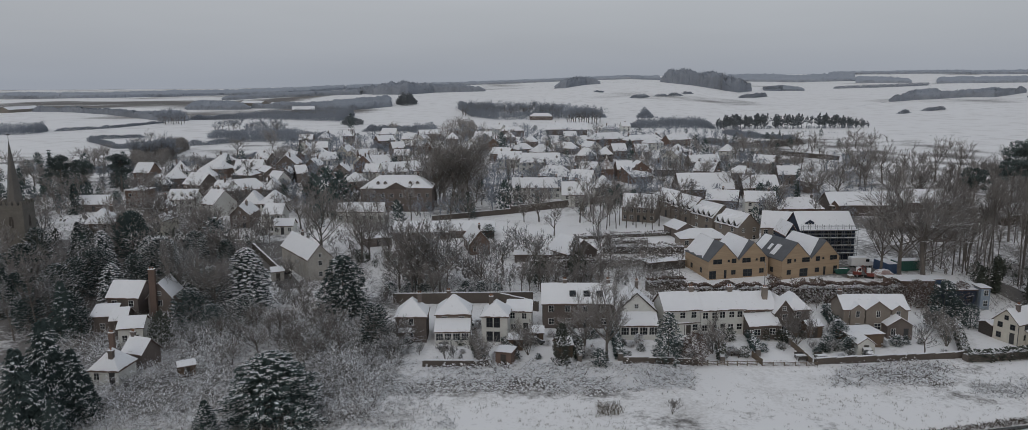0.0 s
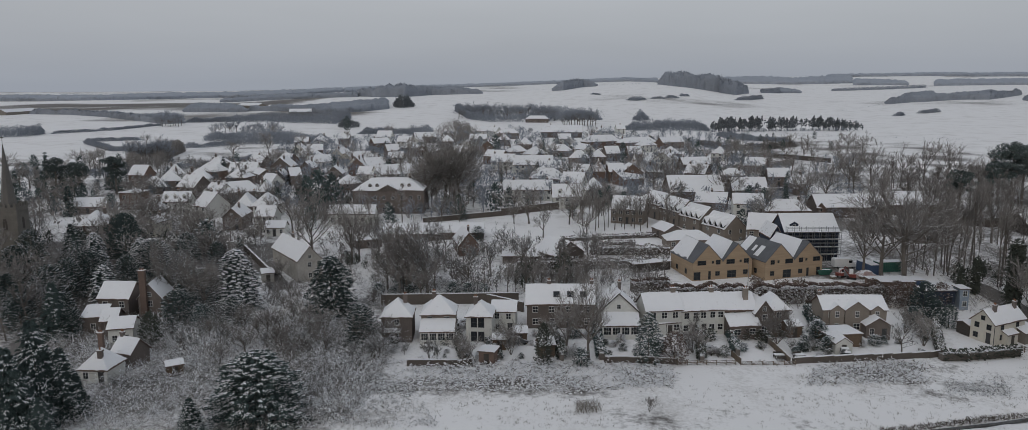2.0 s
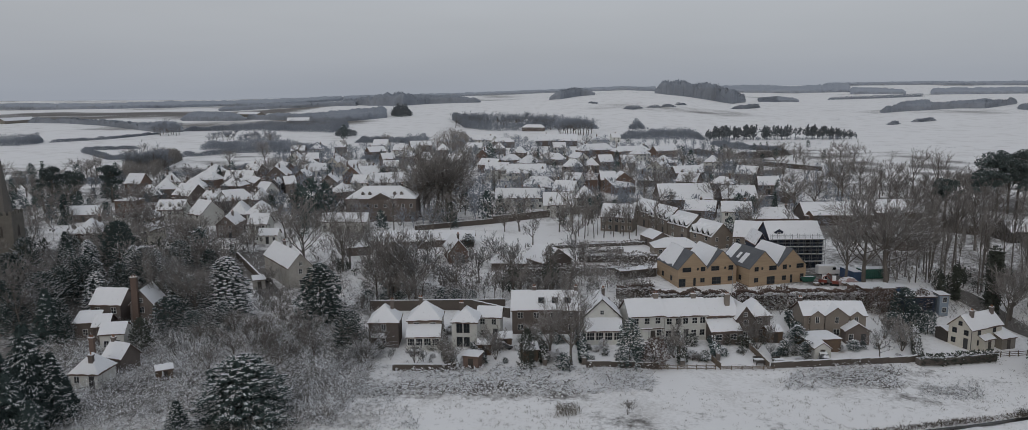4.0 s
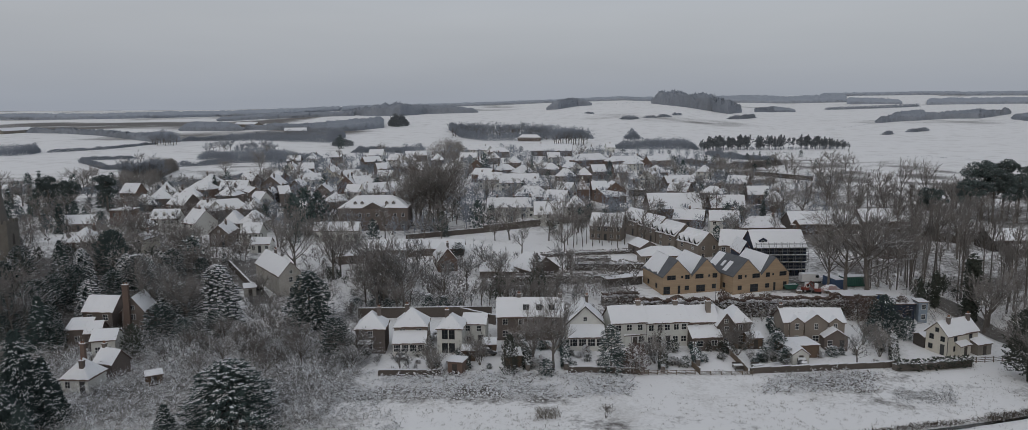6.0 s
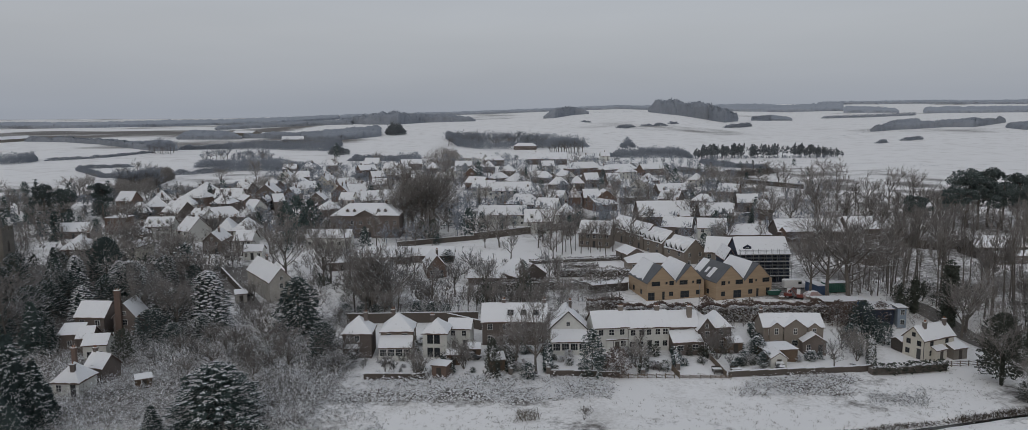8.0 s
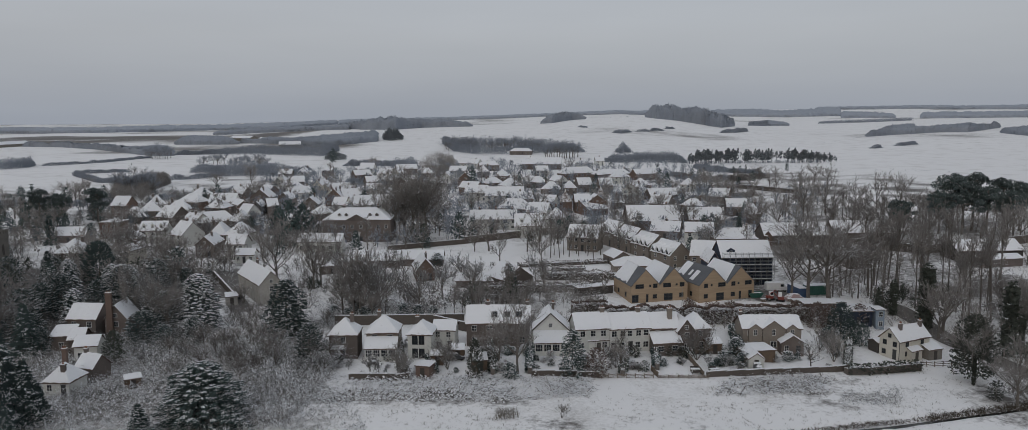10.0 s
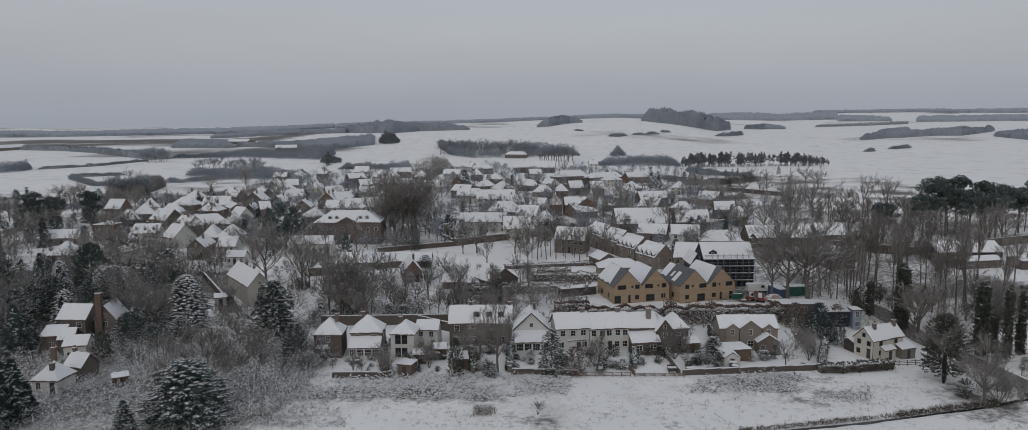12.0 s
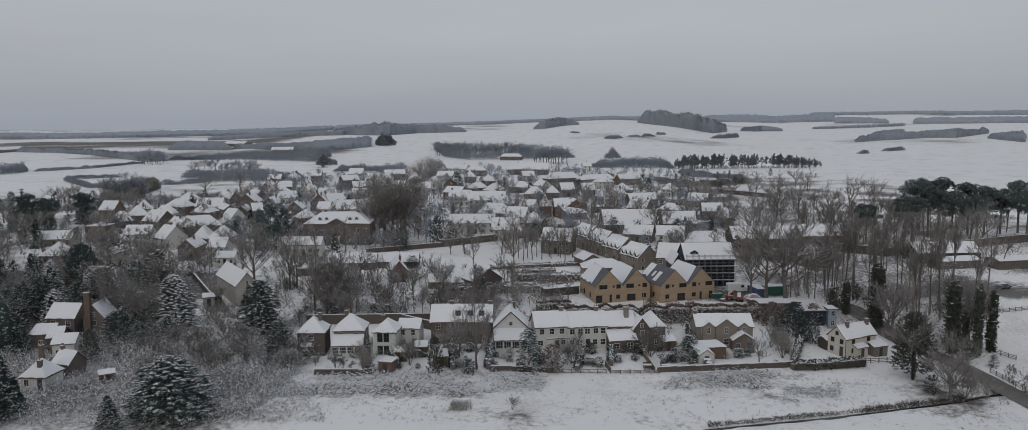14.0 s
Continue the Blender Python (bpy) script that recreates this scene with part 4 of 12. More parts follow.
def canopy(rows, seed, mat, label, name="far_wood", loose=False):
    """A far wood, belt or hedge as one uneven sheet of crowns: rows of its front and back edge and its height, with twigs standing out of it."""
    rng = random.Random(seed)
    s = Shape()
    far = math.hypot(rows[0][0], rows[0][1])
    step = max(0.9, far * 0.00125)
    loose = loose or far < 1060 or rows[0][4] <= 7
    cols = []
    for p, q in zip(rows, rows[1:]):
        n = max(2, int(math.hypot(q[0] - p[0], q[1] - p[1]) / step))
        cols += [[u + (v - u) * i / n for u, v in zip(p, q)] for i in range(n)]
    cols.append(list(rows[-1]))
    n = len(cols)
    deep = max(math.hypot(c[2] - c[0], c[3] - c[1]) for c in cols)
    nv = max(4, min(9, int(deep / (step * 2.5))))
    tree = 4.0 + 0.004 * far
    for i, (fx, fy, bx, by, h) in enumerate(cols):
        end = min(1.0, 0.35 + min(i, n - 1 - i) * step / (1.5 * h))
        for j in range(nv + 3):
            v = 0.0 if j < 2 else ((j - 2) / nv) ** 1.3
            x, y = fx + (bx - fx) * v, fy + (by - fy) * v
            x, y = x + rng.gauss(0, 0.3) * step, y + rng.gauss(0, 0.5) * step
            k = 0.8 + (0.42 if loose else 0.26) * noise.noise(Vector((x / tree, y / tree, seed))) + 0.25 * noise.noise(Vector((x / 30, y / 30, seed))) + rng.gauss(0, 0.03)
            front = (0.0, 0.45, 0.8, 1.0)[min(3, j)]
            foot = ground_z(x, y) - 0.4
            tall = max(0.15, k) * h * end
            s.v.append((x, y, foot + tall * front))
            if not loose:
                if j and rng.random() < 0.8:
                    p = Vector(s.v[-1])
                    t = side_way(Vector((0, 0, 1)), rng.uniform(0, 0.9), rng.uniform(0, 6.28)) * (h * end * rng.uniform(0.04, 0.13))
                    e = side_way(t.normalized(), 1.57, rng.uniform(0, 6.28)) * min(step * 0.4, h * rng.uniform(0.02, 0.05))
                    BITS.append((p - e - t * 0.4, p + e - t * 0.4, p + t))
                continue
            for _ in range(15 if far < 700 else 12):
                f = rng.random() ** 0.7
                p = Vector((x + rng.gauss(0, 0.8) * step, y + rng.gauss(0, 0.8) * step, foot + tall * f * 0.92))
                t = side_way(Vector((0, 0, 1)), rng.uniform(0, 0.4 + 0.7 * f), rng.uniform(0, 6.28)) * (tall * rng.uniform(0.08, 0.22))
                e = side_way(t.normalized(), 1.57, rng.uniform(0, 6.28)) * (far * rng.uniform(0.00018, 0.0005))
                BITS.append((p - e, p + e, p + t))
    m = nv + 3
    if not loose:
        for i in range(n - 1):
            for j in range(m - 1):
                a = i * m + j
                s.f.append((a, a + m, a + m + 1, a + 1))
    else:
        s.v.clear()
    sheet = len(s.f)
    for bit in BITS:
        s.poly(*bit)
    BITS.clear()
    me = s.mesh(name)
    me.materials.append(M[mat])
    me.polygons.foreach_set("use_smooth", [i < sheet for i in range(len(me.polygons))])
    return tagged(new(name, me), label, "hedge" if name == "field_hedge" else "woodland", kind="stuff")


BITS = []


def wood(x0, y0, x1, y1, depth, h, n, seed, mat="hazed_twig", form="bare", name="far_wood", label="", shoots=26, ragged=0.3, scrap=1.0, inner=0.85):
    """A belt or block of far trees along a line, some way deep. inner: how far out the dense part of a crown reaches."""
    rng = random.Random(seed)
    s = Shape()
    ln = math.hypot(x1 - x0, y1 - y0)
    ux, uy = (x1 - x0) / ln, (y1 - y0) / ln
    for i in range(n):
        a, b = rng.uniform(0, ln), rng.random() * depth
        x, y = x0 + ux * a - uy * b, y0 + uy * a + ux * b
        hh = h * rng.uniform(1 - ragged, 1.1) * (1.0 + 0.45 * noise.noise(Vector((a * 0.02, seed, b * 0.02))))
        hh *= 0.5 + 0.5 * min(1.0, min(a, ln - a) / (0.12 * ln) + rng.uniform(0, 0.3))
        base = Vector((x, y, ground_z(x, y) - 0.5))
        if form == "pine":
            strip(s, [base, base + Vector((0, 0, hh * 0.8))], 0.28, 0.2, rng)
            low = rng.uniform(0.25, 0.5)
            crown_lump(s, base + Vector((0, 0, hh * low)), hh * (0.92 - low), hh * rng.uniform(0.16, 0.24), rng)
            for k in range(shoots):
                f = rng.uniform(low, 1.0)
                r = hh * 0.27 * math.sin(math.pi * min(1, (f - low + 0.12) / (1.05 - low))) * rng.uniform(0.3, 1)
                t = rng.uniform(0, 6.28)
                p = base + Vector((math.cos(t) * r, math.sin(t) * r, hh * f))
                flake(s, p, hh * rng.uniform(0.06, 0.12), hh * rng.uniform(0.04, 0.07), rng)
            continue
        rr = hh * rng.uniform(0.2, 0.33)
        foot = 0.12 * hh
        crown_lump(s, base + Vector((0, 0, foot * (1 if depth < 60 else 0))), (hh - foot) * (0.62 + 0.35 * inner), rr * inner, rng)
        strip(s, [base, base + Vector((rng.gauss(0, 0.3), 0, hh * 0.5))], hh * 0.02, hh * 0.012, rng)
        for k in range(shoots):
            v = Vector((rng.gauss(0, 1), rng.gauss(0, 1), rng.gauss(0.3, 0.9))).normalized()
            f = rng.uniform(0.5, 1.08)
            e = base + Vector((v.x * rr * f, v.y * rr * f, hh * 0.5 + v.z * hh * 0.48 * f))
            g = Vector((rng.gauss(0, 1), rng.gauss(0, 1), rng.gauss(0.2, 1))).normalized() * (hh * rng.uniform(0.05, 0.11) * scrap)
            q = side_way(g.normalized(), 1.57, rng.uniform(0, 6.28)) * (hh * rng.uniform(0.02, 0.045) * scrap)
            m = len(s.v)
            s.v += [tuple(e - q), tuple(e + q), tuple(e + g)]
            s.f.append((m, m + 1, m + 2))
    me = s.mesh(name)
    me.materials.append(M[mat])
    return tagged(new(name, me), label or "distant bare winter woodland, greyed and blued for haze", "woodland", kind="stuff")


def grove(corners, n, low, high, seed, mat="twig", shoots=80, inner=0.3, broad=0.42, label="", name="garden_trees", clear=0.8):
    """Dense soft crowns filling the gaps between houses, joined."""
    rng = random.Random(seed)
    fine = min(1.0, (80 / shoots) ** 0.45)
    s = Shape()
    for i in range(n):
        x, y = inside(corners, rng)
        if any((x - a) ** 2 + (y - b) ** 2 < (r * clear) ** 2 for a, b, r in FOOT):
            continue
        hh = rng.uniform(low, high)
        rr = hh * broad * rng.uniform(0.75, 1.15)
        base = Vector((x, y, ground_z(x, y) - 0.2))
        strip(s, [base, base + Vector((rng.gauss(0, 0.3), 0, hh * 0.6))], hh * 0.022, hh * 0.012, rng)
        crown_lump(s, base + Vector((0, 0, hh * 0.18)), hh * 0.72, rr * inner, rng)
        for k in range(shoots):
            v = Vector((rng.gauss(0, 1), rng.gauss(0, 1), rng.gauss(0.25, 0.9))).normalized()
            f = rng.uniform(0.4, 1.0) * (0.88 + 0.16 * math.sin(4 * v.x + 5 * v.z + i) + 0.1 * math.sin(7 * v.y + 2 * i))
            e = base + Vector((v.x * rr * f, v.y * rr * f, hh * (0.56 + 0.43 * v.z * f)))
            g = (v + Vector((rng.gauss(0, 0.5), rng.gauss(0, 0.5), rng.gauss(0.3, 0.5)))).normalized() * (hh * fine * rng.uniform(0.07, 0.15))
            q = side_way(g.normalized(), 1.57, rng.uniform(0, 6.28)) * (hh * fine * rng.uniform(0.011, 0.022) * (1.0 if mat.endswith("twig") else 2.2))
            m = len(s.v)
            s.v += [tuple(e - q), tuple(e + q), tuple(e + g)]
            s.f.append((m, m + 1, m + 2))
    me = s.mesh(name)
    me.materials.append(M[mat])
    return tagged(new(name, me), label or "soft grey-brown bare crowns of garden trees", "trees", kind="stuff")


BEYOND = []


def far_trees():
    """Joins the bare trees that stand farther off into one object."""
    s, mats, use = Shape(), [], []
    for me, mat, m in BEYOND:
        if mat not in mats:
            mats.append(mat)
        k = len(s.v)
        s.v.extend(tuple(m @ v.co) for v in me.vertices)
        s.f.extend(tuple(k + i for i in p.vertices) for p in me.polygons)
        use.extend([mats.index(mat)] * len(me.polygons))
    out = s.mesh("village_trees")
    for mat in mats:
        out.materials.append(M[mat])
    out.polygons.foreach_set("material_index", use)
    return tagged(new("village_trees", out), "bare winter trees scattered through the village", "trees", kind="stuff")


def tussocks(corners, n, h, seed, label="", blades=7):
    rng = random.Random(seed)
    s = Shape()
    for i in range(n):
        x, y = inside(corners, rng)
        if noise.noise(Vector((x * 0.07, y * 0.07, seed))) + rng.gauss(0, 0.25) < 0.0:
            continue
        g = ground_z(x, y)
        for b in range(blades):
            p = Vector((x + rng.gauss(0, 0.22), y + rng.gauss(0, 0.22), g - 0.02))
            d = side_way(Vector((0, 0, 1)), rng.uniform(0, 0.6), rng.uniform(0, 6.28))
            strip(s, bent(p, d, h * rng.uniform(0.5, 1.3), 1, rng, 0.1, 0), 0.025, 0.008, rng)
    me = s.mesh("dead_grass")
    me.materials.append(M["grass"])
    return tagged(new("dead_grass", me), label or "tufts of dead meadow grass standing through snow", "grass", kind="stuff")


# ---------- the ground ----------
def ditch_y(x):
    return table(x, DITCH)


# stretches where leaf litter, garden soil or stubble shows through: x and y limits, and how much of it
COVER = [(108, 132, 122, 160, 0.5), (-30, 18, 110, 122, 0.58), (-25, -11, 99, 114, 0.5), (53, 72, 120, 131, 0.75), (100, 900, 1000, 1320, 0.28), (60, 320, 560, 700, 0.2), (-125, -22, 55, 128, 0.5), (-75, -22, 122, 165, 0.45), (-190, -62, 120, 215, 0.72), (-70, 62, 152, 216, 0.3), (-200, 150, 256, 520, 0.42), (-200, -25, 216, 262, 0.42), (100, 270, 330, 560, 0.4), (62, 250, 176, 340, 0.5),
         (-1150, -430, 1230, 1800, 0.66), (-540, -200, 840, 1230, 0.5), (105, 215, 420, 560, 0.45), (-330, -185, 395, 490, 0.36), (-3500, 0, 2000, 5000, 0.4), (200, 4500, 2700, 5000, 0.2), (58, 112, 110, 134, 0.34), (-12, 60, 97, 112, 0.26)]


def cover(x, y):
    c = 0.0
    for a, b, d, e, k in COVER:
        m = 7.0 if y < 600 else 90.0
        c = max(c, k * ease(a - m, a + m, x) * (1 - ease(b - m, b + m, x)) * ease(d - m, d + m, y) * (1 - ease(e - m, e + m, y)))
    far = 1.0 if y < 600 else 0.12
    return c + 0.42 * noise.noise(Vector((x * 0.045 * far, y * 0.045 * far, 3))) * (c > 0.02) + 0.2 * noise.noise(Vector((x * 0.2 * far, y * 0.2 * far, 8)))


def build_ground():
    ys, y = [], -160.0
    while y < 60:
        ys.append(y)
        y += 14
    y = 60.0
    while y < 4950:
        ys.append(y)
        y += 0.9 if y < 132 else 1.6 if y < 200 else y * 0.014
    us = [-1.35 + 2.7 * i / 250 for i in range(251)]
    s = Shape()
    for y in ys:
        span = max(90.0, y + 45)
        for u in us:
            x = u * span
            z = ground_z(x, y)
            if y < 150:
                z += 0.16 * noise.noise(Vector((x * 0.25, y * 0.25, 1))) + 0.07 * noise.noise(Vector((x * 0.9, y * 0.9, 5)))
                if x > 15:
                    k = abs(y - ditch_y(x))
                    z -= 1.1 * (1 - ease(0.5, 2.0, k))
            s.v.append((x, y, z))
    n = len(us)
    for i in range(len(ys) - 1):
        for j in range(n - 1):
            a = i * n + j
            s.f.append((a, a + 1, a + n + 1, a + n))
    me = s.mesh("ground")
    me.polygons.foreach_set("use_smooth", [True] * len(me.polygons))
    me.materials.append(M["meadow"])
    at = me.attributes.new("litter", "FLOAT", "POINT")
    at.data.foreach_set("value", [cover(v[0], v[1]) for v in s.v])
    return tagged(new("ground", me), "snow-covered meadow, gardens and rolling fields", "ground", kind="structure")


def ribbon(name, pts, width, mat, label, lift=0.05, kind="structure", category="road"):
    """A strip of road or water laid along the points on the lie of the land."""
    s = Shape()
    fine = []
    for (ax, ay), (bx, by) in zip(pts, pts[1:]):
        n = max(1, int(math.hypot(bx - ax, by - ay) / 2.5))
        fine += [(ax + (bx - ax) * i / n, ay + (by - ay) * i / n) for i in range(n)]
    fine.append(pts[-1])
    for i, (x, y) in enumerate(fine):
        p, q = fine[max(0, i - 1)], fine[min(len(fine) - 1, i + 1)]
        d = math.hypot(q[0] - p[0], q[1] - p[1])
        nx, ny = -(q[1] - p[1]) / d * width / 2, (q[0] - p[0]) / d * width / 2
        for sx in (1, 0.33, -0.33, -1):
            s.v.append((x + nx * sx, y + ny * sx, ground_z(x + nx * sx, y + ny * sx) + lift))
    for i in range(len(fine) - 1):
        for j in range(3):
            a = i * 4 + j
            s.f.append((a, a + 4, a + 5, a + 1))
    me = s.mesh(name)
    me.materials.append(M[mat])
    return tagged(new(name, me), label, category, kind=kind)


M["meadow"] = snow_material("meadow_snow", 0.05, (0.36, 0.34, 0.31), (0.26, 0.24, 0.215), 0.07, 1.6, 0.3, (0.885, 0.88, 0.88))
nt = M["meadow"].node_tree
att = nt.nodes.new("ShaderNodeAttribute")
att.attribute_name = "litter"
geo = nt.nodes.new("ShaderNodeNewGeometry")
grain = nt.nodes.new("ShaderNodeTexNoise")
grain.inputs["Scale"].default_value, grain.inputs["Detail"].default_value, grain.inputs["Roughness"].default_value = 0.7, 6, 0.75
nt.links.new(geo.outputs["Position"], grain.inputs["Vector"])
tot = nt.nodes.new("ShaderNodeMath")
tot.operation = "ADD"
nt.links.new(att.outputs["Fac"], tot.inputs[0])
nt.links.new(grain.outputs[0], tot.inputs[1])
rng_node = nt.nodes.new("ShaderNodeMapRange")
rng_node.inputs[1].default_value, rng_node.inputs[2].default_value = 0.86, 1.12
nt.links.new(tot.outputs[0], rng_node.inputs[0])
mixer = nt.nodes.new("ShaderNodeMix")
mixer.data_type = "RGBA"
soil = nt.nodes.new("ShaderNodeMix")
soil.data_type = "RGBA"
nt.links.new(grain.outputs[0], soil.inputs[0])
soil.inputs[6].default_value, soil.inputs[7].default_value = (0.12, 0.112, 0.106, 1), (0.20, 0.188, 0.178, 1)
was = nt.nodes["Principled BSDF"].inputs["Base Color"].links[0].from_socket
nt.links.new(rng_node.outputs[0], mixer.inputs[0])
nt.links.new(was, mixer.inputs[6])
nt.links.new(soil.outputs[2], mixer.inputs[7])
nt.links.new(mixer.outputs[2], nt.nodes["Principled BSDF"].inputs["Base Color"])

DITCH = ((15.0, 84.0), (38.0, 94.0), (53.5, 102.4), (64.5, 106.2), (74.6, 109.4), (84.1, 113.0), (95.8, 117.6), (103.7, 120.6), (112.4, 125.2), (123.7, 129.5))
build_ground()
ditch_pts = [(x, y) for x, y in DITCH]
ribbon("ditch_water", ditch_pts, 1.0, "water", "narrow dark ditch running through the snowy meadow", -0.75, category="water")
ribbon("road", ((119.5, 104.0), (118.8, 116.0), (118.3, 126.0), (117.5, 135.0), (116.0, 143.5), (113.8, 151.0), (111.3, 158.5), (108.9, 166.3), (106.3, 171.9), (102.9, 175.9)), 5.8, "road", "wet lane with slush between snowy verges", 0.09)
ribbon("road", ((-53.5, 167.8), (-63.3, 185.6), (-71.7, 200.4), (-76.5, 209.8)), 4.6, "road", "wet village street cleared of snow", 0.09)

# ---------- the row of houses along the meadow ----------
house(-21.5, 135.5, 3, 5.6, 6.0, 5.0, 2.6, 'hip', wall='brick', cols=1, stacks=(0.75,), sides='f', label='small dark brick house with a hipped snowy roof')
shed(-22.5, 134.2, 0, 2.0, 2.5, 2.3, 0.7, kind='lean', wall='brick', label='brick lean-to porch with a snowy roof', name='porch')
hb = house(-13.9, 136.9, 2, 6.3, 6.2, 5.0, 2.7, 'hip', wall='stock_brick', cols=2, stacks=(0.35,), sides='fr', label='brick house with a hipped roof and glazed bay')
lean_to(hb, 0, -2.6, 6.2, 2.6, 2.4, 1.6, "white", random.Random(3), 4, "lean", glaze=1.3)
rw = house(-6.2, 135.7, -4, 4.8, 6, 5.0, 2.0, 'hip', wall='white', cols=0, sides='', stacks=(0.3,))
for z in (0.2, 2.9):
    for u in (-0.9, 0.45):
        window(rw, pose(u, -0.004, z), 1.15, 1.9, 1, "dark_frame")
house(-1.8, 140.3, -4, 4.5, 5, 4.4, 1.4, 'side', wall='white', cols=2, sides='f', stacks=())
shed(-2.2, 131.8, 0, 2.4, 2.5, 2.0, 0.7, wall='shed_wood')
shed(-4.2, 124.9, -15, 2.7, 3.0, 2.2, 0.15, kind='flat', wall='red_brick', label='small brick garden room with a flat snowy roof', name='garden_room')
shed(6.5, 128.3, 15, 2.6, 3, 2.3, 1.0, wall='shed_wood', label='brown timber shed with a steep snowy roof')
shed(1.5, 135.1, 0, 2.5, 3, 2.0, 0.8, wall='shed_wood')
slab = house(9.3, 143.2, 0, 13.2, 7.6, 4.9, 2.9, 'side', wall='brick', cols=4, sides='f', stacks=(0.33, 0.97), label='long brick house with rooflights in its snowy roof')
for u in (-0.8, 1.9, 4.4):
    k = 0.45
    yy, zz = 7.6 / 2 * k, 4.9 + 2.9 * k
    light = part("rooflight", Shape().box(-0.62, 0.62, -0.66, 0.66, 0.0, 0.34), "dark_frame", slab, at=pose(u, yy, zz + 0.1, 37))
    part("pane", Shape().box(-0.52, 0.52, -0.56, 0.56, 0.34, 0.36), "glass", light)
wg = house(20.2, 140.2, 2, 7.2, 7, 4.7, 3.3, 'gable', wall='white', cols=2, sides='', stacks=(0.8,), label='white gabled house with a glazed garden room')
for side in (-1, 1):
    part("bargeboard", Shape().slab([(side * 3.95, -0.34, 4.42), (0, -0.34, 8.16), (0, -0.28, 8.16), (side * 3.95, -0.28, 4.42)][::side], 0.24), "dark_board", wg)
lean_to(wg, 0.1, -2.8, 6.9, 2.8, 2.5, 1.7, "white", random.Random(4), 4, "lean", glaze=1.35)
for u in (-1.6, 1.6):
    window(wg, facing("f", 6.6, 6, u, 3.5), 0.95, 1.0)
te = house(29.0, 140.9, 9.3, 7.0, 6.6, 4.9, 2.5, 'side', wall='white', cols=3, sides='f', stacks=(), label='white rendered end house of a terrace')
shed(30.2, 141.1, 13, 4.3, 3, 2.3, 0.8, kind='lean', wall='white', label='white conservatory with a snowy roof', name='conservatory')
tr = house(36.8, 142.2, 9.3, 8.6, 6.6, 4.9, 2.5, 'side', wall='white', cols=5, sides='f', stacks=(), label='white rendered terrace houses in one range')
th = house(44.2, 143.4, 9.3, 6.3, 6.6, 4.9, 2.5, 'side', wall='brick', cols=2, sides='f', stacks=(), label='dark brick terrace house with a lean-to')
for home, cx, cy, top in ((te, 2.7, 3.4, 8.4), (tr, 2.6, 3.4, 8.4), (th, 1.6, 1.9, 8.7)):
    chimney(home, cx, cy, 5.4, top, 0.95, 0.75, "stock_brick", 2)
lean_to(th, -0.3, -2.9, 6.0, 2.9, 2.5, 1.6, "brick", random.Random(5), 2)
house(48.6, 142.9, 9.3, 3.6, 6.5, 4.7, 2.3, 'gable', wall='brick', cols=1, sides='f', stacks=(), label='dark brick gabled wing of a terrace')
house(52.0, 144.6, 9.3, 4.2, 6.4, 4.8, 2.4, 'hip', wall='brick', cols=1, sides='f', stacks=(), label='dark brick end house with a hipped roof')
tg = house(67.6, 146.8, 0, 12.4, 6.5, 4.8, 2.0, 'side', wall='stock_brick', cols=4, sides='f', stacks=(0.02,), label='brown brick house with three front gables')
for u, gw, gr in ((-3.7, 2.7, 1.0), (0.2, 4.6, 1.7), (4.1, 2.4, 0.9)):
    wing = block(tg, "gable", gw, 2.2, 4.8, gr, "stock_brick", -0.5, u)
    wing.name = "front_gable"
    roofed(wing, "gable", gw, 3.2, 4.8, gr, random.Random(9), y0=-0.5, x0=u, over=0.15)
    window(wing, pose(u, -0.506, 3.4), 0.8, 1.3)
    window(wing, pose(u, -0.506, 0.9), 1.3 if gw > 3 else 0.8, 1.3)
house(71.1, 144.0, 0, 4.7, 5, 2.7, 1.5, 'gable', wall='brick', cols=2, floors=1, sides='f', stacks=(), label='small brick single-storey extension under snow')
shed(62.7, 138.9, 10, 6.8, 5, 2.3, 0.15, kind='flat', wall='shed_wood', label='open-sided garage with a flat snowy roof', name='garage')
shed(60.9, 134.8, 1, 3.1, 4, 2.1, 1.1, kind='gable', wall='white', label='pale summerhouse with a snowy gabled roof', name='summerhouse')
shed(54.6, 142.7, 15, 3.0, 3, 2.2, 0.8, wall='shed_wood')
ch = house(91.8, 145.3, -63, 4.8, 9.4, 4.1, 2.3, 'gable', wall='cream', cols=2, sides='fr', stacks=(0.25, 0.9), paint='dark_frame', label='cream rendered gabled house with snowy roof')
part("drainpipe", Shape().tube((2.46, -0.06, 0.0), (2.46, -0.06, 4.0), 0.06, 0.06, 6), "dark_frame", ch)
shed(97.0, 143.9, 27, 3.2, 1.9, 2.2, 0.9, kind='lean', wall='cream', label='low cream porch with a snowy lean-to roof', name='porch')
shed(101.6, 145.3, 22, 3.8, 3, 2.2, 1.1, kind='lean', wall='flint', label='low outbuilding against the cream house', name='outbuilding')
shed(92.0, 148.2, 17, 2.8, 3, 2.3, 0.5, wall='dark_board', label='dark boarded shed beside a snowy lawn')

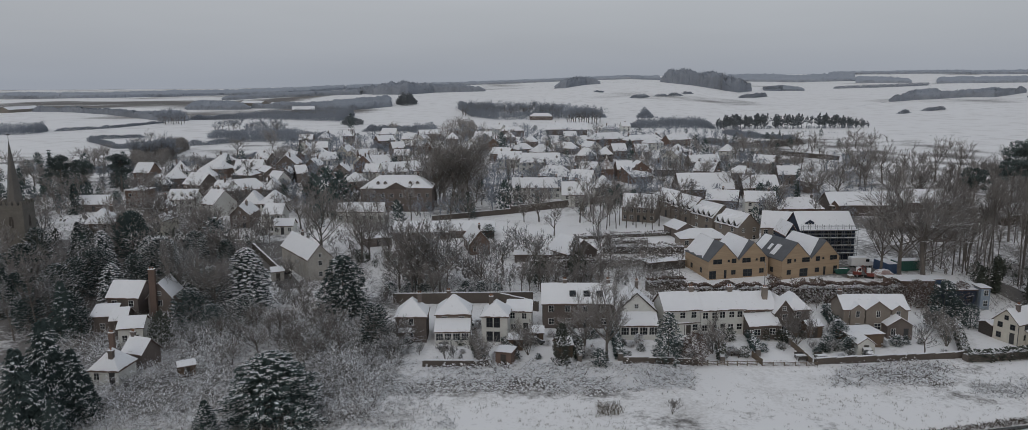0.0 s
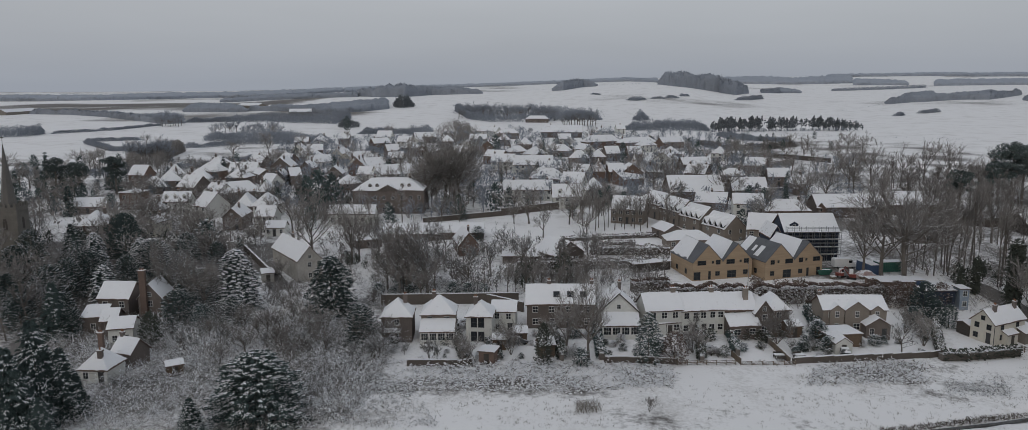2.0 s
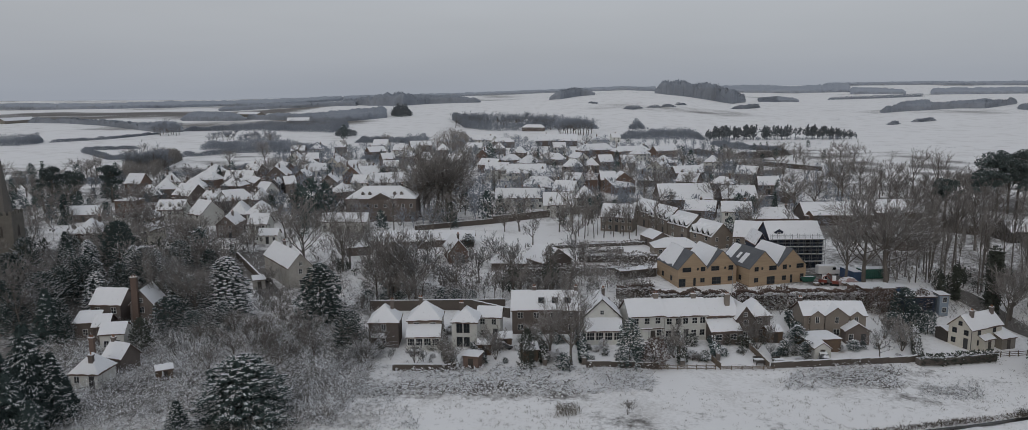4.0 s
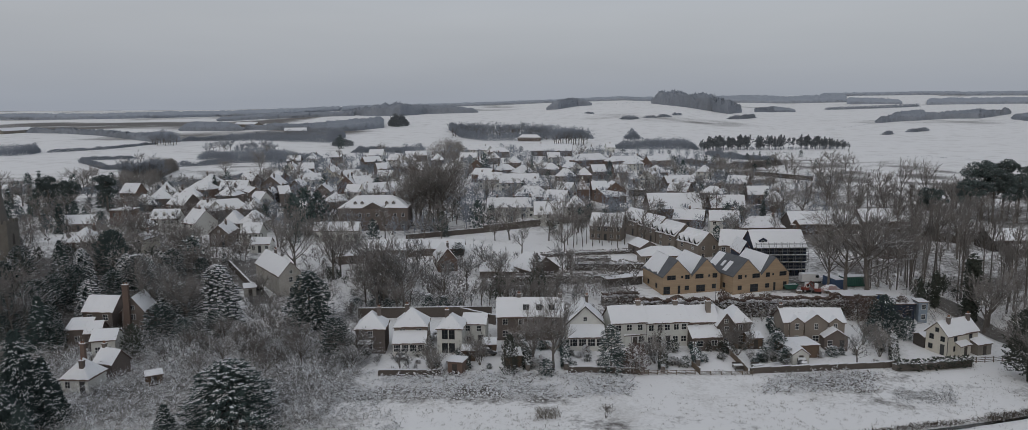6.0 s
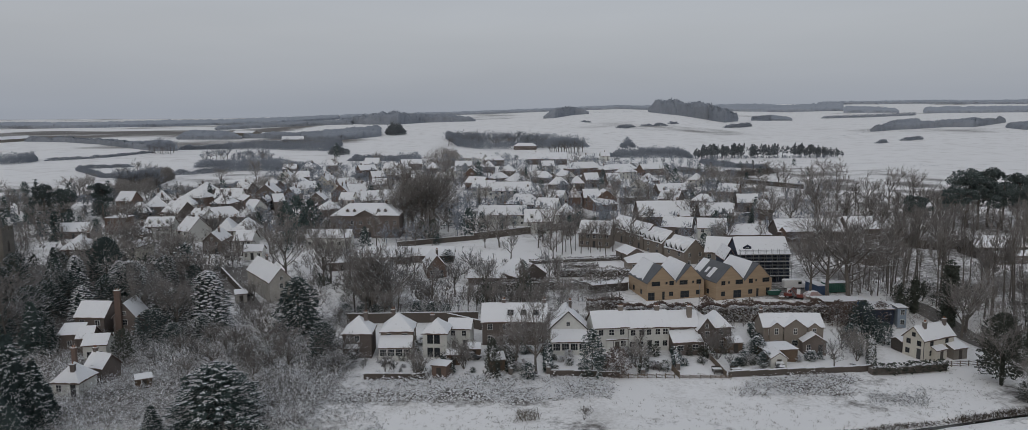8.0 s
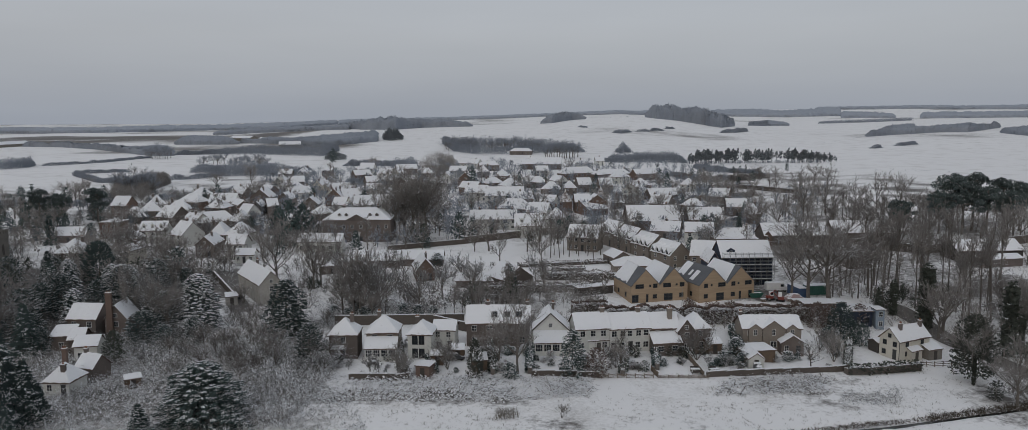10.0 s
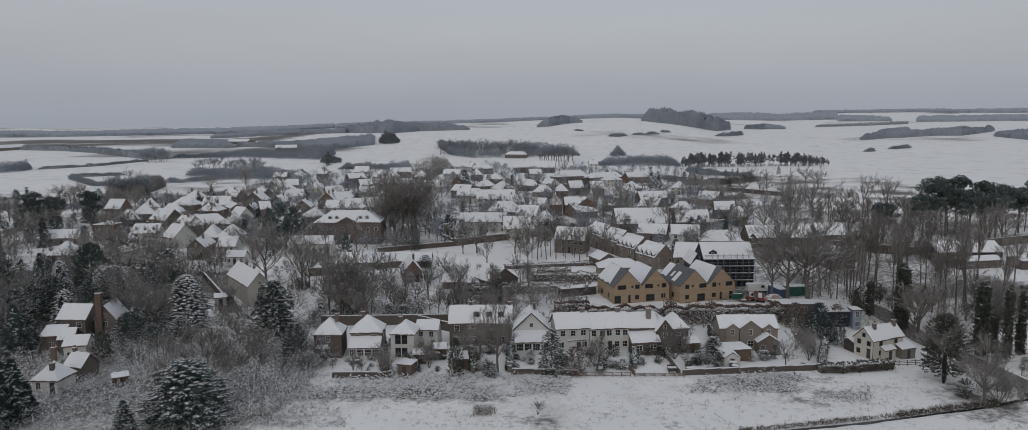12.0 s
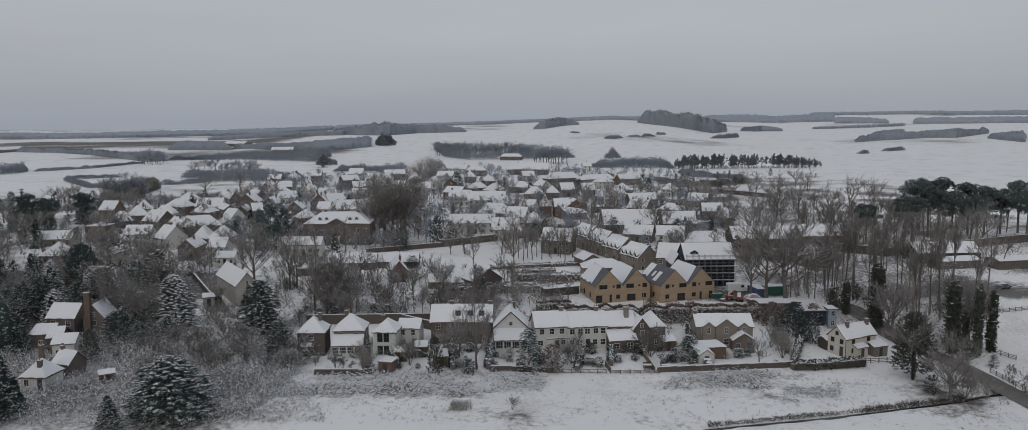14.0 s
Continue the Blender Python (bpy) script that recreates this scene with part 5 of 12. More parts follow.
# ---------- garden walls and fences ----------
garden_wall(-17.6, 124.1, -9.1, 124.1, 1.1, label='low brick terrace wall capped with snow')
garden_wall(-9.1, 124.1, -6.8, 125.2, 0.9)
garden_wall(16.4, 126.3, 29.0, 126.5, 1.0, label='low mossy brick wall at the garden end')
garden_wall(50.0, 129.4, 76.8, 135.3, 1.1, label='low brick wall along the meadow')
garden_wall(76.8, 135.3, 79.1, 136.2, 1.1)
fence(95.2, 139.9, 106.9, 142.5, 1.2, rails=True)
fence(39.5, 131.4, 40.2, 127.6, 1.2)
fence(28.9, 126.1, 39.3, 127.5, 0.9, rails=True)
fence(48.4, 137.7, 49.2, 129.0, 1.2)
fence(40.2, 127.6, 50.1, 128.8, 0.7, rails=True)
fence(48.1, 142.0, 54.3, 142.8, 1.0)
garden_wall(-28.5, 157.5, 0.8, 158.9, 2.2, label='tall old brick boundary wall behind the houses')
garden_wall(-6.6, 158.9, 1.9, 153.0, 2.0)
fence(120.9, 137.5, 122.0, 126.4, 1.1, rails=True)
fence(141.7, 170.3, 150.5, 171.8, 1.1, rails=True)
fence(129.9, 151.4, 131.9, 146.4, 1.1, rails=True)

# ---------- the new larch-clad houses ----------

def larch_house(x, y, rot, w, d, openings, shed_snow=False):
    """Two gables side by side over one boarded front, snow sliding off the slates."""
    h = thing("larch_house", x, y, rot, "new larch-boarded pair of houses with twin gables", "house")
    COUNT[0] += 1
    rng = random.Random(COUNT[0])
    half = w / 2
    for i in (-1, 1):
        x0 = i * half / 2
        block(h, "gable", half, d, 4.3, 4.0, "board", 0, x0)
        r = roofed(h, "gable", half, d, 4.3, 4.0, rng, "slate", None, 0.12, 0, x0)
        a, b = x0 - half / 2 - 0.1, x0
        for k in range(2):
            if shed_snow and i < 0:
                for f, g, lo, hi in ((0.30, 0.44, 0.12, 0.66), (0.52, 0.60, 0.3, 0.6), (0.72, 0.98, 0.2, 0.95)) if k == 0 else ():
                    q = lambda t, v: (a + (b - a) * v, d * t, 4.46 + 3.94 * v)
                    part("roof_snow", snow_sheet(q(g, lo), q(f, lo), q(f, hi), q(g, hi), rng, 0.1, 6, 1.2), "roof_snow", r)
                continue
            if k == 0:
                sh = snow_sheet((a, d, 4.46), (a, d * 0.25 if i < 0 else d * 0.05, 4.46), (b - 0.1, d * 0.4 if i < 0 else d * 0.2, 8.4), (b - 0.1, d, 8.4), rng, 0.1, 9, 1.2)
            else:
                c = x0 + half / 2 + 0.1
                sh = snow_sheet((c, d * 0.35, 4.46), (c, d, 4.46), (b + 0.1, d, 8.4), (b + 0.1, d * 0.6, 8.4), rng, 0.1, 9, 1.2)
            part("roof_snow", sh, "roof_snow", r)
    for u, z, ww, hh in openings:
        window(h, pose(u * w, -0.004, z), ww, hh, 1, "dark_frame")
    for c in range(2):
        window(h, facing("l", w, d, d * (0.3 + 0.4 * c), 0.9), 1.0, 1.2, 1, "dark_frame")
    return h


larch_house(48.8, 177.1, 14, 15.2, 12.5, ((-0.355, 3.6, 2.2, 1.1), (-0.17, 3.9, 0.5, 0.6), (-0.08, 3.6, 1.15, 1.1), (0.13, 3.6, 2.1, 1.1), (0.30, 3.9, 0.5, 0.55), (0.40, 3.6, 1.25, 1.1), (-0.43, 0.1, 1.7, 1.9), (-0.22, 0.1, 0.6, 2.0), (-0.085, 0.9, 1.1, 1.05), (0.155, 0.3, 2.3, 1.7), (0.39, 0.9, 1.15, 1.1)))
larch_house(66.0, 178.4, 19, 16.0, 12.5, ((-0.38, 3.6, 1.1, 1.05), (-0.28, 3.9, 0.5, 0.6), (-0.095, 3.6, 2.1, 1.1), (0.115, 3.6, 1.15, 1.1), (0.21, 3.9, 0.5, 0.55), (0.39, 3.6, 2.0, 1.1), (-0.38, 0.9, 1.1, 1.1), (-0.125, 0.2, 2.2, 1.9), (0.11, 0.9, 1.15, 1.1), (0.24, 0.1, 0.6, 2.0), (0.43, 0.2, 1.0, 1.9)), True)

# ---------- the new terrace behind and the house in scaffolding ----------

def stepped_house(x, y, rot, w, d):
    """One of the new terrace: a steep roof broken by raked dormers."""
    h = house(x, y, rot, w, d, 4.6, 3.5, "side", "stock_brick", cols=2, sides="fr", stacks=(), label="new brick terrace house with raked dormers under snow")
    for i in range(4):
        u = -w / 2 + w * (i + 0.5) / 4
        s = Shape().box(u - 0.85, u + 0.85, 0.1, d * 0.3, 4.5, 5.6)
        s.poly((u - 0.85, 0.1, 5.6), (u + 0.85, 0.1, 5.6), (u, 0.1, 6.6))
        dm = part("dormer", s, "dark_board", h)
        r = Shape()
        for a in (-1, 1):
            r.slab([(u + a * 1.1, -0.45, 5.3), (u, -0.45, 6.85), (u, d * 0.46, 7.9), (u + a * 1.1, d * 0.32, 6.95)][::a], 0.14)
        part("dormer_roof", r, "snow", dm)
        part("dormer_window", Shape().box(u - 0.5, u + 0.5, 0.05, 0.1, 4.65, 5.6), "glass", dm)
    return h


for sx, sy, up in ((42.5, 249.1, 0.2), (46.9, 239.0, -0.2), (51.2, 228.9, -0.6), (55.9, 218.0, -1.0)):
    stepped_house(sx, sy, -66.6, 10.3, 7.5).location.z += up
house(33.6, 238.7, -19, 10.3, 8, 4.6, 3.6, 'side', wall='stock_brick', cols=5, sides='f', stacks=())
house(67.2, 206.0, -20, 9.4, 8.5, 5.2, 3.8, 'side', wall='stock_brick', cols=4, sides='f', stacks=())
house(66.4, 193.7, 3, 3.0, 8, 6.4, 2.6, 'gable', wall='navy', roof='red_tile', snow='roof_snow_thin', cols=1, floors=2, sides='f', stacks=(), label='unfinished navy-wrapped gable with half-tiled roof')
sc = house(75.3, 193.6, 2, 13.8, 10, 7.6, 3.8, 'side', wall='navy', cols=5, floors=3, sides='f', stacks=(), paint='dark_frame', label='unfinished navy-wrapped house behind scaffolding')
dormer(sc, -4.2, 10, 7.2, 3.8, "navy", 2.2)
scaffold = thing("scaffold", 75.3, 193.6, 2, "galvanised tube scaffolding with boarded lifts", "scaffold")
WS = 13.8
for i in range(9):
    xx = -WS / 2 + WS * i / 8
    for yy in (-0.5, -1.7):
        part("standard", shared("standard", lambda: Shape().tube((0, 0, -0.3), (0, 0, 9.2), 0.05, 0.05, 6).mesh("standard")), "steel", scaffold, at=pose(xx, yy, 0))
for lift in range(4):
    z = 1.9 + 1.95 * lift
    for yy in (-0.5, -1.7):
        part("ledger", Shape().tube((-WS / 2, yy, z), (WS / 2, yy, z), 0.05, 0.05, 6), "steel", scaffold)
        part("guard_rail", Shape().tube((-WS / 2, yy, z + 1.0), (WS / 2, yy, z + 1.0), 0.045, 0.045, 6), "steel", scaffold)
    part("boarded_lift", Shape().box(-WS / 2, WS / 2, -1.65, -0.55, z + 0.06, z + 0.11), "fence", scaffold)
    if lift == 3:
        part("snow_load", Shape().box(-WS / 2, WS / 2, -1.63, -0.57, z + 0.112, z + 0.16), "snow", scaffold)

# ---------- the old house and outbuildings among the trees ----------
house(-79.8, 144.8, -3, 6.3, 6, 5.4, 2.6, 'side', wall='brick', cols=2, sides='f', stacks=(), label='old dark brick house with a snowy roof')
ow = house(-72.6, 145.2, 8, 4.4, 7, 5.4, 2.8, 'gable', wall='brick', cols=1, sides='f', stacks=(), label='old brick cross wing with a tall chimney')
chimney(ow, -0.9, -0.47, -0.5, 11.2, 1.15, 0.9, "red_brick", 2)
house(-81.0, 139.3, 10, 4.0, 4, 3.4, 1.3, 'lean', wall='brick', cols=1, floors=1, sides='f', stacks=(), label='brick lean-to with a snowy roof')
house(-77.5, 138.5, 12, 2.8, 5, 3.0, 1.7, 'side', wall='brick', cols=1, floors=1, sides='f', stacks=())
house(-72.4, 133.2, 14, 4.2, 5.5, 3.4, 1.4, 'side', wall='white', cols=2, floors=1, sides='fr', stacks=(), label='white outbuilding with a broad snowy roof')
cot = house(-67.4, 115.3, -2, 4.7, 5.2, 2.6, 2.5, 'hip', wall='white', cols=2, floors=1, sides='f', stacks=(), label='white cottage with a hipped snowy roof')
chimney(cot, 0.7, 1.3, 3.0, 5.4, 0.75, 0.6, "brick", 1)
chimney(cot, -0.4, 3.6, 3.0, 7.6, 0.75, 0.6, "red_brick", 2)
house(-66.6, 122.6, -20, 4.2, 4, 2.8, 2.0, 'side', wall='brick', cols=1, floors=1, sides='f', stacks=(0.1,))
shed(-55.8, 119.2, 31, 2.6, 2.5, 1.8, 0.5, wall='shed_wood')

# ---------- the large georgian house and its neighbours ----------
mansion = house(-45.3, 256.7, 2, 24.0, 12, 8.0, 3.6, 'hip', wall='brick', cols=8, floors=2, sides='fl', stacks=(0.28, 0.78), label='large brick georgian mansion with pediment and dormers', name='mansion', dormers=0)
for u in (-6.3, -3.9, 4.6, 7.0):
    dormer(mansion, u, 12, 7.6, 3.6, "brick", 1.2)
ped = Shape().slab([(-3.8, -0.35, 8.1), (3.8, -0.35, 8.1), (3.8, 2.5, 8.1), (-3.8, 2.5, 8.1)], 0.3)
ped.poly((-3.6, -0.3, 8.1), (3.6, -0.3, 8.1), (0, -0.3, 10.0))
pd = part("pediment", ped, "brick", mansion)
pr = Shape()
for a in (-1, 1):
    pr.slab([(a * 4.1, -0.5, 8.1), (0, -0.5, 10.25), (0, 4.2, 10.25), (a * 4.1, 1.2, 8.1)][::a], 0.18)
part("pediment_roof", pr, "snow", pd)
part("door_surround", Shape().box(-1.0, 1.0, -0.25, 0, 0, 3.2).box(-1.3, 1.3, -0.4, 0, 3.2, 3.6), "white", mansion)
part("door_step", Shape().box(-2.2, 2.2, -1.8, -0.26, -0.2, 0.45), "snow", mansion)
house(-53.7, 238.0, 2, 14.5, 6.5, 3.4, 2.3, 'side', wall='white', cols=6, floors=1, sides='f', stacks=())
house(-48.9, 174.9, 35, 5.8, 20, 5.2, 3.2, 'gable', wall='weathered', cols=1, floors=2, sides='f', stacks=(0.7,), label='long pale weathered old house beside the street')
tf = house(-77.4, 226.0, 0, 5.7, 7, 5.0, 2.6, 'side', wall='white', cols=3, sides='f', stacks=(), label='half-timbered white house with a snowy roof')
for z in (0.1, 2.5, 4.7):
    part("timber", Shape().box(-4.0, 4.0, -0.06, 0.0, z, z + 0.22), "dark_board", tf)
for i in range(9):
    part("timber", Shape().box(-4.0 + i * 0.98, -3.84 + i * 0.98, -0.055, 0.0, 0.35, 4.65), "dark_board", tf)
house(-72.7, 221.1, 4, 5.7, 5, 2.6, 1.6, 'side', wall='white', cols=3, floors=1, sides='f', stacks=())
house(-13.1, 198.4, 14, 5.3, 11, 3.0, 3.2, 'gable', wall='red_brick', cols=2, floors=1, sides='fl', stacks=(0.45,), label='red brick converted barn with a snowy roof', name='barn')
house(-31.0, 214.5, 2, 15.4, 7.5, 2.2, 2.4, 'side', wall='brick', cols=0, floors=1, sides='', stacks=(), label='long low brick range along the garden wall')
house(-16.6, 217.0, 2, 12.4, 7.0, 2.0, 2.2, 'side', wall='brick', cols=0, floors=1, sides='', stacks=(), label='long low brick outbuilding with a snowy roof')
house(4.6, 190.6, -3, 17.0, 5.5, 1.9, 1.7, 'side', wall='brick', cols=0, floors=1, sides='', stacks=(), label='long low brick range with a snowy roof')
shed(-41.6, 206.9, 19, 7.0, 5, 2.3, 1.3, kind='hip', wall='brick', label='low brick coach house with a snowy roof', name='coach_house')
house(6.9, 189.7, -55, 9.2, 9, 3.0, 3.2, 'side', wall='brick', cols=2, floors=1, sides='fr', stacks=(), name='barn', label='dark brick barn with a steep snowy roof')
shed(40.3, 219.3, -72, 8.0, 6, 2.4, 1.7, wall='brick', label='brick garage with a snowy pitched roof', name='garage')
house(46.8, 205.2, 2, 12.6, 7, 2.6, 2.0, 'hip', wall='stock_brick', cols=4, floors=1, sides='f', stacks=(), name='bungalow')
shed(33.3, 183.5, 21, 10.0, 3, 2.0, 0.2, kind='flat', wall='dark_board', label='row of dark boarded sheds under snow')

# ---------- village roofs behind the church side ----------
house(-170.2, 330.4, -8, 7.4, 8.6, 4.2, 3.9, 'side', wall='red_brick', cols=2, floors=2, sides='f', stacks=(), snow='roof_snow_thin')
house(-147.8, 301.8, 28, 9.6, 8.2, 2.8, 3.8, 'hip', wall='brick', cols=3, floors=1, sides='f', stacks=(0.2,))
house(-138.9, 264.8, 0, 7.1, 7.3, 6.0, 3.1, 'flat', wall='red_brick', cols=2, floors=2, sides='f', stacks=(0.5,), snow='roof_snow_thin')
house(-118.1, 254.9, 3, 9.1, 7.3, 4.6, 2.9, 'side', wall='white', cols=3, floors=2, sides='f', stacks=(0.5,), snow='roof_snow_thin', dormers=3)
house(-136.7, 315.3, 6, 9.7, 7.5, 4.2, 3.5, 'hip', wall='white', cols=3, floors=2, sides='f', stacks=(0.2,), snow='roof_snow_thin')
house(-115.0, 276.1, -32, 8.1, 8.5, 4.2, 3.3, 'side', wall='white', cols=2, floors=2, sides='f', stacks=(0.2,), snow='roof_snow_thin')
house(-104.8, 279.2, 36, 16.1, 7.5, 4.2, 3.5, 'hip', wall='brick', cols=4, floors=2, sides='f', stacks=(0.1, 0.9))
house(-88.4, 229.0, 4, 5.8, 10.6, 4.2, 2.6, 'gable', wall='brick', cols=2, floors=2, sides='fl', stacks=(0.5,), snow='roof_snow_thin')
house(-91.8, 247.9, 6, 6.1, 9.4, 4.2, 3.7, 'hip', wall='brick', cols=2, floors=2, sides='f', stacks=(0.1, 0.9), snow='roof_snow_thin')
house(-86.0, 247.8, -8, 7.2, 9.3, 4.2, 3.7, 'hip', wall='white', cols=2, floors=2, sides='f', stacks=(), snow='roof_snow_thin')
house(-127.9, 343.0, 2, 12.3, 8.5, 4.2, 3.8, 'side', wall='white', cols=4, floors=2, sides='f', stacks=(0.1, 0.5, 0.9), snow='roof_snow_thin')
house(-122.5, 320.5, -8, 8.7, 9.0, 4.2, 3.8, 'hip', wall='brick', cols=3, floors=2, sides='f', stacks=(0.8,))
house(-103.7, 303.5, -32, 6.4, 7.1, 4.2, 3.4, 'side', wall='white', cols=2, floors=2, sides='f', stacks=(0.1, 0.9))
house(-120.1, 240.1, -8, 6.3, 7.0, 4.2, 3.2, 'hip', wall='brick', cols=2, floors=2, sides='f', stacks=(0.8,), snow='roof_snow_thin')
house(-109.5, 220.6, -5, 2.7, 9.0, 4.2, 1.6, 'gable', wall='cream', cols=1, floors=2, sides='fl', stacks=(0.5,))
house(-125.7, 216.7, 4, 8.2, 9.4, 4.2, 3.6, 'hip', wall='brick', cols=3, floors=2, sides='f', stacks=(0.8,), snow='roof_snow_thin')
house(-149.5, 256.5, 12, 11.5, 7.5, 2.6, 2.6, 'side', wall='brick', cols=3, floors=1, sides='f', stacks=())
house(-131.2, 292.0, -32, 10.5, 9.0, 4.2, 4.1, 'side', wall='brick', cols=3, floors=2, sides='f', stacks=(0.2,), snow='roof_snow_thin')
house(-145.0, 344.6, -20, 12.8, 8.3, 4.2, 3.4, 'hip', wall='red_brick', cols=4, floors=2, sides='f', stacks=(), snow='roof_snow_thin')
house(-113.0, 331.7, 36, 5.9, 11.1, 4.2, 2.0, 'gable', wall='brick', cols=2, floors=2, sides='fl', stacks=(0.2,))

# ---------- village roofs beyond the mansion ----------
house(-96.0, 279.9, 6, 5.1, 8.8, 4.2, 3.6, 'hip', wall='brick', cols=2, floors=2, sides='f', stacks=(0.2,), snow='roof_snow_thin')
house(-116.2, 361.2, 0, 10.0, 10.8, 4.2, 4.2, 'gable', wall='brick', cols=3, floors=2, sides='fl', stacks=(0.2,), snow='roof_snow_thin')
house(-102.3, 354.1, 0, 6.7, 10.8, 4.2, 3.1, 'gable', wall='brick', cols=2, floors=2, sides='fl', stacks=(0.8,))
house(-104.4, 322.6, 5, 4.3, 9.4, 4.6, 2.1, 'gable', wall='dark_board', cols=1, floors=2, sides='fl', stacks=(0.2,))
house(-98.3, 326.9, 28, 4.6, 7.8, 4.2, 3.1, 'side', wall='brick', cols=1, floors=2, sides='f', stacks=(0.5,))
house(-120.0, 420.4, 6, 15.6, 9.0, 3.0, 3.5, 'hip', wall='brick', cols=5, floors=1, sides='f', stacks=(0.2,))
house(-124.3, 449.2, 16, 9.0, 7.7, 4.2, 3.2, 'side', wall='brick', cols=3, floors=2, sides='f', stacks=(), snow='roof_snow_thin')
house(-133.0, 445.2, 6, 8.3, 10.5, 4.2, 3.8, 'gable', wall='white', cols=3, floors=2, sides='fl', stacks=(0.1, 0.9), snow='roof_snow_thin')
house(-153.6, 520.0, 6, 9.0, 8.0, 3.5, 3.1, 'side', wall='brick', cols=3, floors=2, sides='f', stacks=())
house(-145.6, 534.0, -8, 7.9, 8.6, 3.5, 3.7, 'hip', wall='white', cols=3, floors=2, sides='f', stacks=(0.8,), snow='roof_snow_thin')
house(-105.6, 426.3, -12, 6.2, 11.3, 4.2, 2.9, 'gable', wall='cream', cols=2, floors=2, sides='fl', stacks=(0.1, 0.9), snow='roof_snow_thin')
house(-95.4, 404.2, -12, 6.1, 11.4, 4.2, 2.5, 'gable', wall='cream', cols=2, floors=2, sides='fl', stacks=())
house(-84.5, 373.5, -12, 5.8, 11.3, 4.2, 2.4, 'gable', wall='cream', cols=2, floors=2, sides='fl', stacks=(0.1, 0.9))
house(-79.4, 360.4, 0, 8.4, 9.8, 4.2, 4.1, 'gable', wall='red_brick', cols=3, floors=2, sides='fl', stacks=(0.1, 0.9))
house(-67.8, 301.0, 36, 7.9, 7.9, 4.2, 3.1, 'hip', wall='brick', cols=2, floors=2, sides='f', stacks=())
house(-68.0, 330.9, -8, 10.1, 7.8, 4.2, 3.1, 'side', wall='white', cols=3, floors=2, sides='f', stacks=(0.1, 0.9), snow='roof_snow_thin')
house(-54.8, 331.8, 36, 18.1, 8.6, 4.2, 3.9, 'side', wall='white', cols=5, floors=2, sides='f', stacks=(0.5,))
house(-104.5, 556.9, -8, 10.7, 8.7, 4.2, 4.1, 'side', wall='white', cols=4, floors=2, sides='f', stacks=())
house(-94.4, 500.5, 36, 11.6, 7.5, 4.2, 3.1, 'side', wall='red_brick', cols=3, floors=2, sides='f', stacks=(0.2,))
house(-82.4, 510.8, -10, 9.0, 8.8, 4.2, 3.5, 'side', wall='white', cols=3, floors=2, sides='f', stacks=(), snow='roof_snow_thin')
house(-74.5, 507.8, -10, 8.0, 11.8, 4.2, 3.2, 'gable', wall='white', cols=3, floors=2, sides='fl', stacks=())
house(-73.9, 474.4, -32, 11.1, 8.6, 3.2, 3.8, 'hip', wall='brick', cols=3, floors=1, sides='f', stacks=(0.5,), snow='roof_snow_thin')
house(-60.7, 262.3, 12, 2.7, 10.3, 4.2, 1.6, 'gable', wall='white', cols=1, floors=2, sides='fl', stacks=(0.5,))
house(-129.8, 542.2, 6, 7.6, 7.5, 4.2, 3.4, 'side', wall='brick', cols=3, floors=2, sides='f', stacks=(0.5,), snow='roof_snow_thin')
house(-41.5, 331.3, -30, 11.2, 7.3, 4.2, 3.0, 'hip', wall='brick', cols=3, floors=2, sides='f', stacks=(0.5,), snow='roof_snow_thin')
house(-84.9, 400.5, 28, 9.5, 8.0, 4.2, 3.3, 'side', wall='red_brick', cols=3, floors=2, sides='f', stacks=(), snow='roof_snow_thin')

# ---------- village roofs in the middle distance ----------
house(-11.3, 380.8, -8, 11.5, 8.8, 4.2, 3.6, 'side', wall='white', cols=4, floors=2, sides='f', stacks=(0.1, 0.9))
house(4.0, 367.0, 1, 18.9, 9.2, 4.2, 4.1, 'side', wall='white', cols=6, floors=2, sides='f', stacks=(0.2,), snow='roof_snow_thin')
house(2.2, 282.8, 1, 18.1, 7.8, 4.2, 3.2, 'side', wall='white', cols=6, floors=2, sides='f', stacks=(0.2, 0.55, 0.9), snow='roof_snow_thin')
house(15.9, 265.9, 1, 9.9, 8.5, 4.2, 4.0, 'side', wall='white', cols=3, floors=2, sides='f', stacks=(0.5,), snow='roof_snow_thin', dormers=2)
house(26.1, 283.4, -8, 7.2, 9.0, 4.2, 4.0, 'hip', wall='white', cols=2, floors=2, sides='f', stacks=(0.5,), snow='roof_snow_thin')
house(19.2, 449.0, -20, 11.8, 8.0, 3.4, 3.4, 'hip', wall='brick', cols=4, floors=2, sides='f', stacks=(0.5,))
house(27.7, 405.0, -12, 10.1, 7.9, 3.6, 3.7, 'hip', wall='brick', cols=3, floors=2, sides='f', stacks=(0.2,), snow='roof_snow_thin')
house(-1.8, 486.4, -8, 8.4, 9.3, 4.2, 4.0, 'hip', wall='brick', cols=3, floors=2, sides='f', stacks=(), snow='roof_snow_thin')
house(-34.3, 531.7, -8, 11.9, 8.1, 4.2, 3.2, 'side', wall='white', cols=4, floors=2, sides='f', stacks=(0.8,), snow='roof_snow_thin')
house(-38.5, 487.9, -6, 6.0, 11.6, 4.2, 2.4, 'gable', wall='white', cols=2, floors=2, sides='fl', stacks=(), snow='roof_snow_thin')
